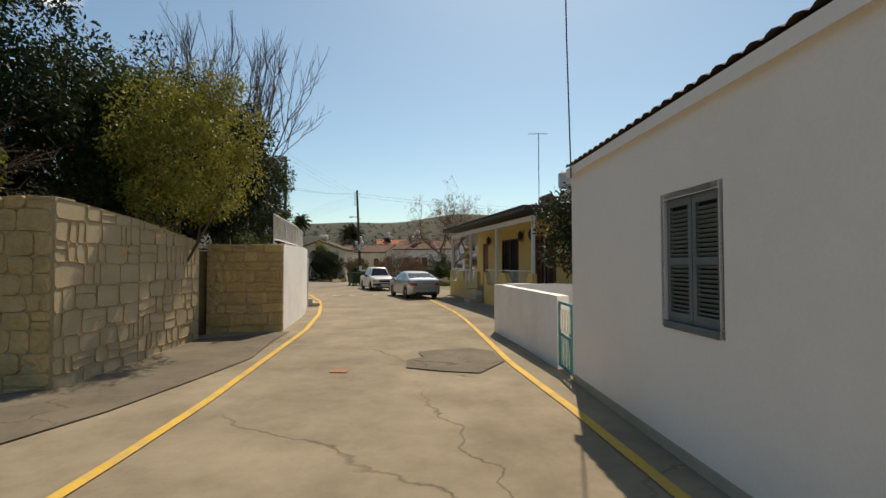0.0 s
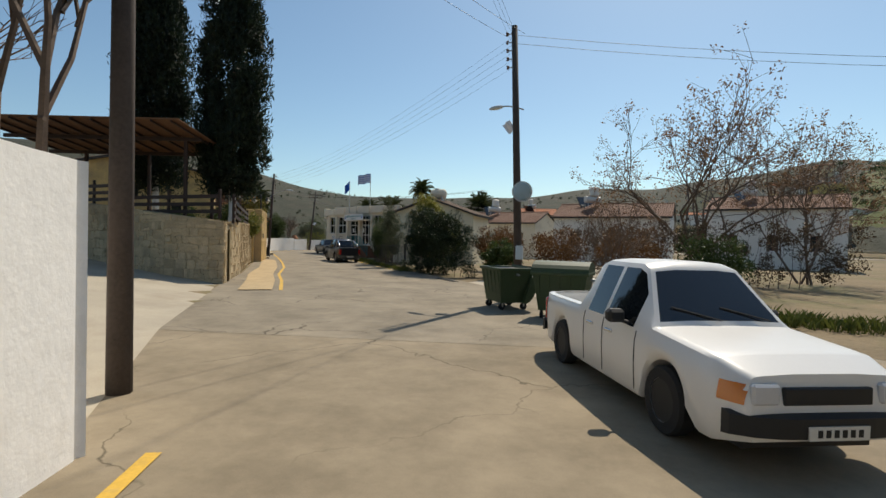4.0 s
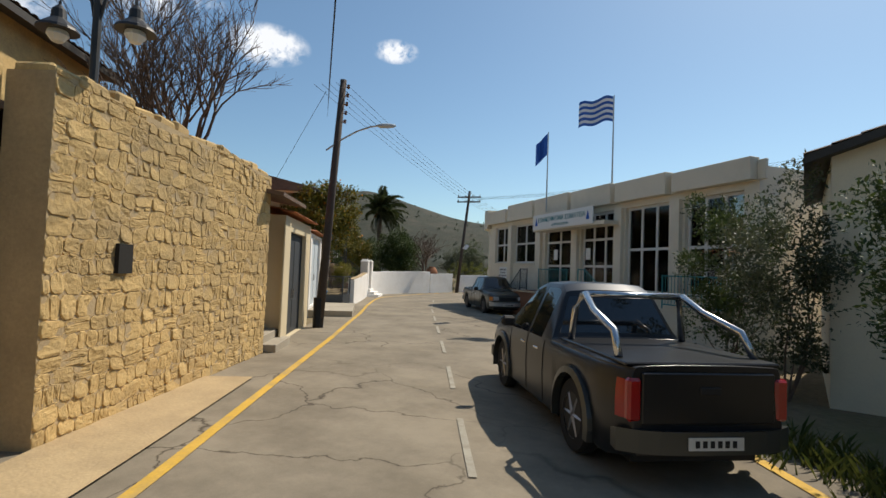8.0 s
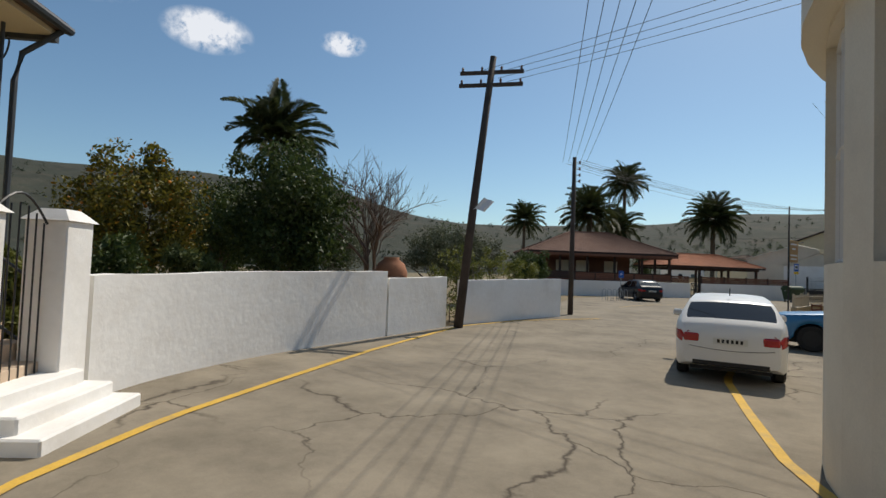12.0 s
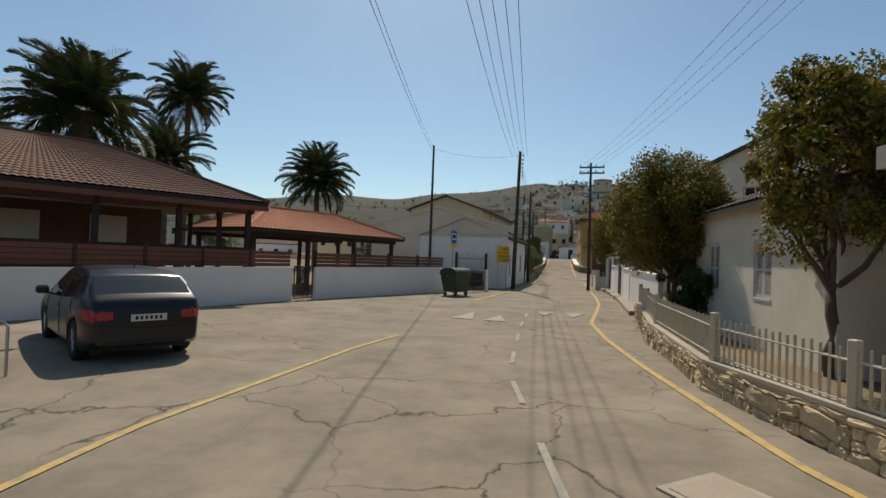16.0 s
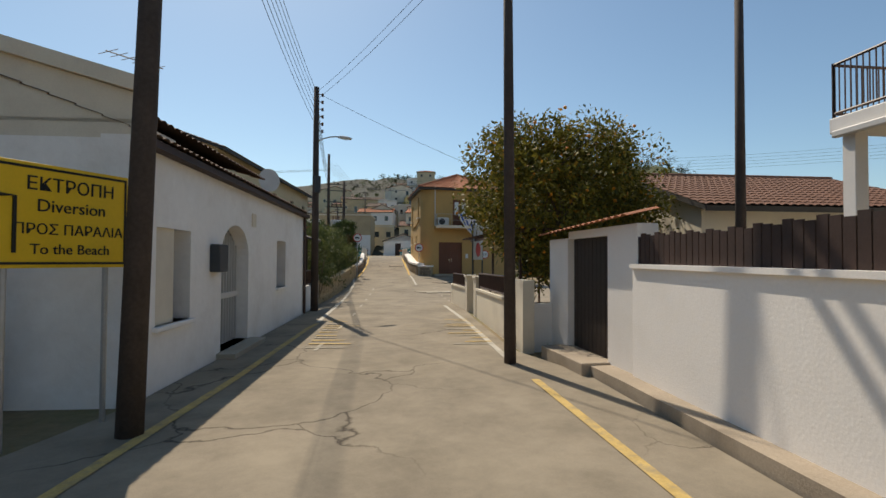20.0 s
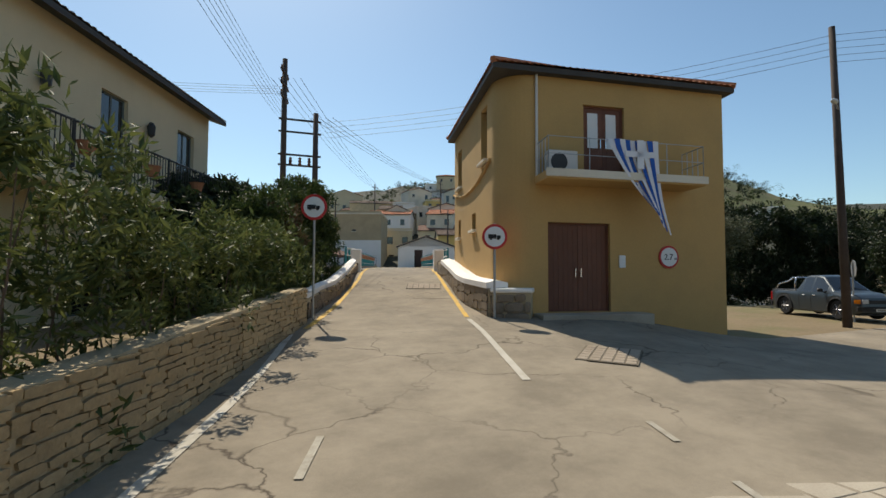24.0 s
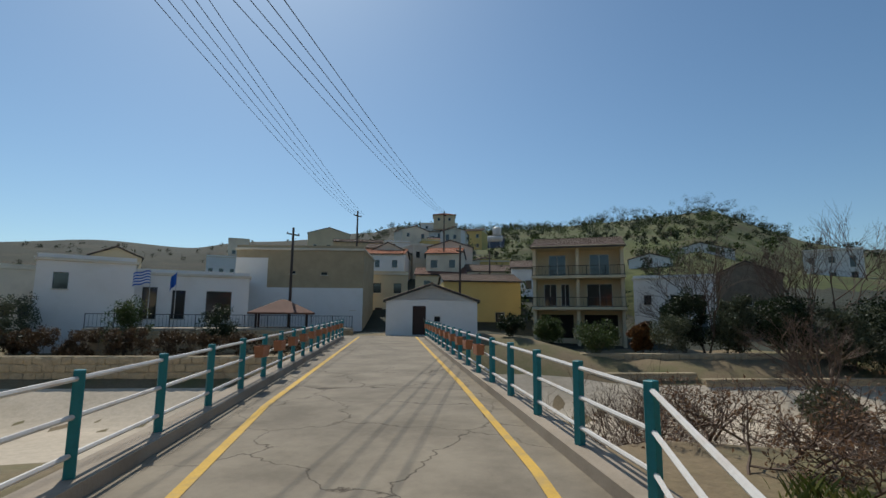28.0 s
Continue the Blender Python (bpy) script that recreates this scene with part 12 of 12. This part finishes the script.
gable_roof(o, L, 9, 8.65, 1.3, 0.6, TILE_OLD, 'x', CREAM, 0.2)
tank(33.5, 226, 11.4, -50)
# modern white house on the left bank, its terrace and flags
o, L = village_house((-4.6, 231.5), (1.4, 231.2), 2.6, 5.1, 9, WHITE_WALL, 'flat', 3, "modern white house with a blank wall and small window", holes=[(1.0, 1.9, 3.1, 4.3)], group="")
o, L = village_house((1.4, 234.5), (10.2, 232.6), 2.6, 4.6, 9, WHITE_WALL, 'flat', 4, "modern white house with tall glass doors", holes=[(0.8, 1.9, 1.0, 3.6), (3.0, 4.0, 1.0, 3.4), (5.6, 7.6, 1.0, 3.4)], win=GREY_IRON, group="")
village_house((-1.5, 248.4), (3.1, 248.2), 2.6, 7.4, 7, CREAM, 'front', 5, "cream upper house with a sloping roof", 1, 2, rise=1.0)
village_house((-8.6, 248.1), (-5.0, 248.4), 2.6, 5.5, 7, PALE, 'flat', 6, "pale flat-roofed house among the trees", 2, 1)
tr = tagged(part("terrace", boxes((-0.5, 17.5, -4.5, 2.5, -3.0, 0.0), bev=0.03), CONCRETE), "raised terrace in front of the white house", "terrace", kind="structure")
tr.matrix_world = pose(-0.4, 231.0, 3.0, 0, 0, -10)
rubble(tr, tr.matrix_world @ Matrix.Translation((-0.5, -4.5, -3.0)), 18.0, lambda x: 2.85, 0.7, 0.42, LIMESTONE, 333, 0, 0.07, 0.4, 0.015)
rt = thing("terrace_railing", tr.matrix_world, "black iron railing round the terrace", "railing")
railing(rt, [(-0.4, -4.4, 0), (17.4, -4.4, 0)], 0.95, BLACK_IRON, 0.22, 0.012, 0.025)
flag(2.2, 229.2, 3.0, 4.2, 'stripes', 200, "striped blue and white flag on the terrace")
flag(3.9, 229.0, 3.0, 4.2, 'plain', 200, "dark blue flag on the terrace")
# big two-tone house and the pavilion in front of it
o, L = village_house((10.6, 239.5), (21.2, 232.2), 2.6, 8.0, 9, MORTAR, 'flat', 7, "large house, white below with an unfinished beige upper wall", holes=[(5.4, 6.0, 5.6, 5.9), (8.6, 9.2, 5.5, 5.8), (11.6, 12.2, 2.0, 3.6)], group="")
part("wall", boxes((-0.02, 3.2, -0.06, -0.004, -2, 7.2)), WHITE_WALL, o, "white rendered wing")
part("wall", boxes((3.2, L, -0.05, -0.004, -2, 4.2)), WHITE_WALL, o, "white rendered lower storey")
gz = thing("gazebo", pose(11.5, 227.2, gh(11.5, 227.2) - 0.5, 0, 0, -20), "small pavilion with a shingled pyramid roof", "gazebo")
for sx in (-1.9, 1.9):
    for sy in (-1.5, 1.5):
        part("post", boxes((sx - 0.08, sx + 0.08, sy - 0.08, sy + 0.08, -0.3, 3.3)), DARKWOOD, gz)
part("roof", loft(bmesh.new(), [[(-2.5, -2.1, 3.2), (2.5, -2.1, 3.2), (2.5, 2.1, 3.2), (-2.5, 2.1, 3.2)], [(-2.5, -2.1, 3.32), (2.5, -2.1, 3.32), (2.5, 2.1, 3.32), (-2.5, 2.1, 3.32)], [(-0.2, -0.1, 4.4), (0.2, -0.1, 4.4), (0.2, 0.1, 4.4), (-0.2, 0.1, 4.4)]]), TILE_BROWN, gz)
# up the hill, each as it stands
H_ = "small old village house on the hillside"
village_house((26.5, 241.5), (30.8, 239.1), 2.9, 6.2, 7, CREAM, 'flat', 8, "narrow cream house with a dark doorway", 2, 2, win=DARKWOOD)
village_house((30.5, 231.0), (37.8, 226.6), 2.4, 5.6, 8, OCHRE_WALL, 'gable', 9, "ochre rubble house behind the white one", 2, 1, TILE_OLD, 1.0)
village_house((46.4, 237.0), (49.6, 234.0), 4.0, 7.0, 7, WHITE_WALL, 'gable', 10, "white house with a small balcony", 1, 2, balcony=True)
village_house((48.2, 267.1), (57.0, 260.8), 9.4, 6.0, 8, CREAM, 'front', 11, "cream gabled house on the slope", 2, 2, rise=1.5)
village_house((51.5, 282.5), (56.5, 279.6), 14.0, 6.4, 8, WHITE_WALL, 'flat', 12, "white flat-roofed house on the slope", 2, 2)
village_house((47.7, 301.1), (60.0, 295.0), 15.0, 7.6, 9, LIMESTONE, 'gable', 13, "long stone house with arched openings", 4, 2)
village_house((50.8, 326.8), (62.0, 322.1), 23.0, 5.6, 9, CREAM, 'front', 14, "cream house with a wide tiled gable", 3, 1, TILE, 1.8)
village_house((107.9, 353.5), (120.0, 344.9), 33.0, 9.0, 10, WHITE_WALL, 'flat', 15, "large white house at the top of the hill", 3, 3, balcony=True)
village_house((111, 349), (118, 344), 42.0, 3.4, 7, CREAM, 'hip', 16, "cream top storey with a tiled roof", 2, 1, TILE)
village_house((77.1, 239.0), (81.0, 233.0), 11.0, 3.6, 8, WHITE_WALL, 'front', 17, "white gabled house above the apartments", 2, 1, rise=1.0)
village_house((51.5, 221.5), (55.8, 214.0), 1.6, 7.0, 7, WHITE_WALL, 'flat', 18, "shabby white two-storey house with an outside stair", 3, 2, win=GREYWOOD)
village_house((97.8, 243.5), (103.4, 232.5), 12.5, 5.6, 9, WHITE_WALL, 'front', 19, "white gabled house on the slope", 3, 1, rise=1.8)
village_house((57.4, 215.1), (60.0, 208.8), 1.6, 7.4, 9, DARKSTONE, 'front', 20, "old dark stone house with a gable", 1, 2, rise=1.6, win=DARKWOOD)
village_house((112.0, 223.8), (114.6, 215.0), 11.0, 6.2, 8, WHITE_WALL, 'flat', 21, "white house below the green hill", 3, 2)
village_house((23.5, 324.1), (33.2, 321.9), 14.0, 5.0, 9, WHITE_WALL, 'flat', 22, "long white house on the ridge", 4, 1)
village_house((33.7, 347.5), (39.5, 346.1), 22.0, 5.5, 8, PALE, 'flat', 23, "pale house on the ridge", 2, 1)
village_house((103.3, 319.9), (109.2, 315.0), 25.0, 7.5, 8, OCHRE_WALL, 'flat', 24, "ochre house near the hilltop", 2, 2)
rnd_h = random.Random(77)
for k in range(34):
    s, w = rnd_h.uniform(62, 215), 0
    q = s * math.tan(radians(rnd_h.uniform(-12, 9.5)))
    x, y = MID[0] + s * math.sin(BR_A) + q * math.cos(BR_A), MID[1] + s * math.cos(BR_A) - q * math.sin(BR_A)
    w = rnd_h.uniform(5, 9)
    t = BR_A + radians(rnd_h.uniform(-25, 25))
    a = (x, y)
    b = (x + w * math.cos(t), y - w * math.sin(t))
    rw = rnd_h.choice((1, 2, 2))
    village_house(a, b, min(gh(*a), gh(*b)) - 0.2, 3.1 * rw, rnd_h.uniform(6, 8), rnd_h.choice((WHITE_WALL, CREAM, PALE, PALE, LIMESTONE, OCHRE_WALL)), rnd_h.choice(('flat', 'gable', 'gable', 'front', 'hip')), 100 + k, H_, rnd_h.choice((2, 3)), rw, rnd_h.choice((TILE, TILE_OLD, TILE_BROWN)), 1.2)
palm(126, 332, 27, 35.0, 4.0, "palm tree at the top of the village", 200, 36)
# houses of the lower village to the left
for k, (x, y, w) in enumerate(((-22, 262, 8), (-34, 240, 9), (-48, 250, 10), (-62, 226, 9), (-30, 285, 10), (-75, 245, 10))):
    village_house((x, y), (x + w, y - 1.5), gh(x, y) - 0.2, 5.8 if k % 2 else 3.4, 8, (PALE, CREAM, WHITE_WALL)[k % 3], ('flat', 'hip', 'gable')[k % 3], 150 + k, "low house among trees beyond the river", 3, 2 if k % 2 else 1)
# trees and scrub of the hillsides
rng_s = np.random.default_rng(8)
cen, rad = [], []
for k in range(1500):
    s = rng_s.uniform(45, 330)
    q = s * math.tan(radians(rng_s.uniform(-55, 42)))
    if -0.16 * s < q < 0.13 * s and rng_s.uniform() < 0.7:
        continue
    x, y = MID[0] + s * math.sin(BR_A) + q * math.cos(BR_A), MID[1] + s * math.cos(BR_A) - q * math.sin(BR_A)
    r = rng_s.uniform(0.7, 2.2) * (1.0 if s < 150 else 1.4)
    z = gh(x, y)
    for j in range(3):
        cen.append((x + rng_s.normal() * r * 0.5, y + rng_s.normal() * r * 0.5, z + r * rng_s.uniform(0.3, 1.2)))
        rad.append(r * rng_s.uniform(0.5, 0.8))
half = len(cen) // 2
for az, r_, k in ((14, 262, 3.0), (15, 270, 2.6), (22, 285, 3.2), (23.5, 288, 3.8), (25, 290, 4.6), (26.2, 290, 5.0), (27.5, 292, 4.8), (29, 292, 4.2), (32.5, 295, 4.6), (34, 295, 6.0), (35, 292, 4.2), (37, 288, 5.0), (38.5, 286, 4.6), (40, 280, 3.6), (42, 272, 4.0), (9, 250, 3.0), (5, 240, 3.4), (3, 236, 3.0)):
    s, q = r_ * math.cos(radians(az)), r_ * math.sin(radians(az))
    x, y = MID[0] + s * math.sin(BR_A) + q * math.cos(BR_A), MID[1] + s * math.cos(BR_A) - q * math.sin(BR_A)
    for j in range(9):
        cen.append((x + rng_s.normal() * k * 0.6, y + rng_s.normal() * k * 0.6, gh(x, y) + k * rng_s.uniform(0.2, 1.5)))
        rad.append(k * rng_s.uniform(0.35, 0.6))
tagged(leaf_cloud("hillside_scrub", cen[:half], rad[:half], 50, 0.5, L_GREEN, None, 301), "green scrub and small trees on the hillside", "scrub", kind="stuff")
tagged(leaf_cloud("hillside_trees", cen[half:], rad[half:], 60, 0.5, L_DARK, None, 302), "dark trees scattered over the hillside", "trees", kind="stuff")
cen, rad = [], []
for k in range(2600):
    a, r = rng_s.uniform(-180, 180), rng_s.uniform(230, 620)
    x, y = -25 - r * math.sin(radians(a)), 110 + r * math.cos(radians(a))
    cen.append((x, y, gh(x, y) + 1.2))
    rad.append(rng_s.uniform(1.2, 3.2))
tagged(leaf_cloud("far_woods", cen, rad, 26, 1.3, L_DARK, None, 303), "dark scrub woods on the far hills", "woods", kind="stuff")
# trees round the village edge, beyond the gardens
for k, (x, y, tp, r, m_) in enumerate(((-66, 128, 5.5, 2.6, L_OLIVE), (-62, 138, 6.5, 2.6, L_GREEN), (-72, 120, 6, 2.8, L_DARK), (-70, 100, 6, 2.8, L_GREEN), (-64, 92, 5, 2.4, L_OLIVE), (-22, 176, 6.0, 2.4, L_GREEN), (-26, 186, 6.5, 2.6, L_OLIVE),
                                     (-46, 172, 6, 2.6, L_GREEN), (-62, 152, 6.5, 2.8, L_OLIVE), (30, 180, 6.5, 2.8, L_DARK), (38, 172, 6, 2.6, L_GREEN), (24, 166, 5.5, 2.2, L_DARK), (-14, 190, 5.5, 2.2, L_DARK))):
    tree(x, y, gh(x, y), tp, r, m_, "leafy tree beyond the gardens", 210 + k, 1.2, 0.12, 3600, 50, group="garden trees")

# ---- stones of the walls ----
def lay(wall, pts, tops, w, h, material, seed, most, depth, rough=1.0, zf=gh, flip=False, coursed=False):
    """Stones along a wall's face given by points and top heights."""
    if flip:
        pts, tops = pts[::-1], tops[::-1]
    n = len(pts) - 1
    for k in range(n):
        a, b = pts[k], pts[k + 1]
        z = min(zf(*a), zf(*b)) - 0.1
        Mx, Lx = ab(a, b, z)
        t0, t1 = tops[k] - z, tops[k + 1] - z
        rise = lambda x, t0=t0, t1=t1, Lx=Lx: t0 + (t1 - t0) * x / Lx
        if coursed:
            stones(wall, Mx, Lx, rise, w, h, material, seed + k, most // n, depth, rough=rough)
        else:
            rubble(wall, Mx, Lx, rise, w, h, material, seed + k, most // n, depth, 0.3 * rough)


lay(WALLS["wall_rubble_core"], [(-21.25, 58.4), (-24.0, 63.0), (-28.0, 69.0), (-31.0, 73.6)], [2.4, 2.5, 2.6, 2.75], 0.40, 0.27, LIMESTONE, 31, 345, 0.037, 1.5, flip=True)
LANE_WALL = [(-31.8, 60.0), (-27.5, 58.95), (-23.9, 58.3), (-21.25, 58.4)]
lay(WALLS["wall_rubble_back"], LANE_WALL, [gh(*p) + 2.4 for p in LANE_WALL], 0.40, 0.27, LIMESTONE, 41, 280, 0.037, 1.5)
lay(WALLS["wall_fence_base"], [(-27.6, 137.4), (-31.2, 132.3), (-33.6, 128.2), (-35.0, 123.1)], [0.5, 0.42, 0.42, 0.5], 0.36, 0.2, LIMESTONE, 51, 150, 0.05, 2.0)
PLANTER = [(-18.0, 165.4), (-15.9, 168.7), (-13.8, 172), (-11.4, 175.75), (-9.0, 179.5)]
lay(WALLS["wall_planter"], PLANTER, [gh(*p) + h for p, h in zip(PLANTER, (0.95, 0.95, 0.95, 0.9, 0.85))], 0.34, 0.085, PLANTER_STONE, 61, 280, 0.05, 1.0, flip=True, coursed=True)
lay(parapet_l, [tuple(p) for p in PL], PLT, 0.42, 0.24, DARKSTONE, 71, 160, 0.05, 1.6, road_z, flip=True, coursed=True)
lay(parapet_r, [tuple(p) for p in PR], PRT, 0.42, 0.24, DARKSTONE, 81, 200, 0.05, 1.6, road_z, coursed=True)
lay(WALLS["wall_stone_base"], [(-7.6, 18.7), (-7.75, 21), (-8.02, 23.9)], [2.9, 2.75, 2.45], 0.44, 0.25, SANDSTONE, 91, 130, 0.04, 0.85, flip=True)
lay(WALLS["wall_stone_end"], [(-12.5, 18.3), (-7.62, 18.68)], [2.8, 2.9], 0.44, 0.25, SANDSTONE, 95, 130, 0.04, 0.85)
lay(WALLS["wall_stone_step"], [(-8.3, 24.9), (-6.35, 25.35)], [2.42, 2.45], 0.44, 0.25, SANDSTONE, 97, 60, 0.04, 0.85)
Mx = pr_end.matrix_world.copy()
for mm, ll in ((Mx @ Matrix.Translation((0, 0, -0.5)), 1.0), (Mx @ Matrix.Translation((0, 0.9, -0.5)) @ Matrix.Rotation(radians(-90), 4, 'Z'), 0.9)):
    stones(pr_end, mm, ll, lambda x: 1.1, 0.45, 0.28, DARKSTONE, 99, 40, 0.05, rough=1.4)
for k, w in enumerate(BANKS):
    Lx = max(v.co.x for v in w.data.vertices)
    tp = max(v.co.z for v in w.data.vertices)
    stones(w, w.matrix_world @ Matrix.Translation((0, 0, -1.7)), Lx, lambda x, tp=tp: tp + 1.65, 0.7, 0.4, LIMESTONE, 120 + k, 30, 0.08, rough=1.4)
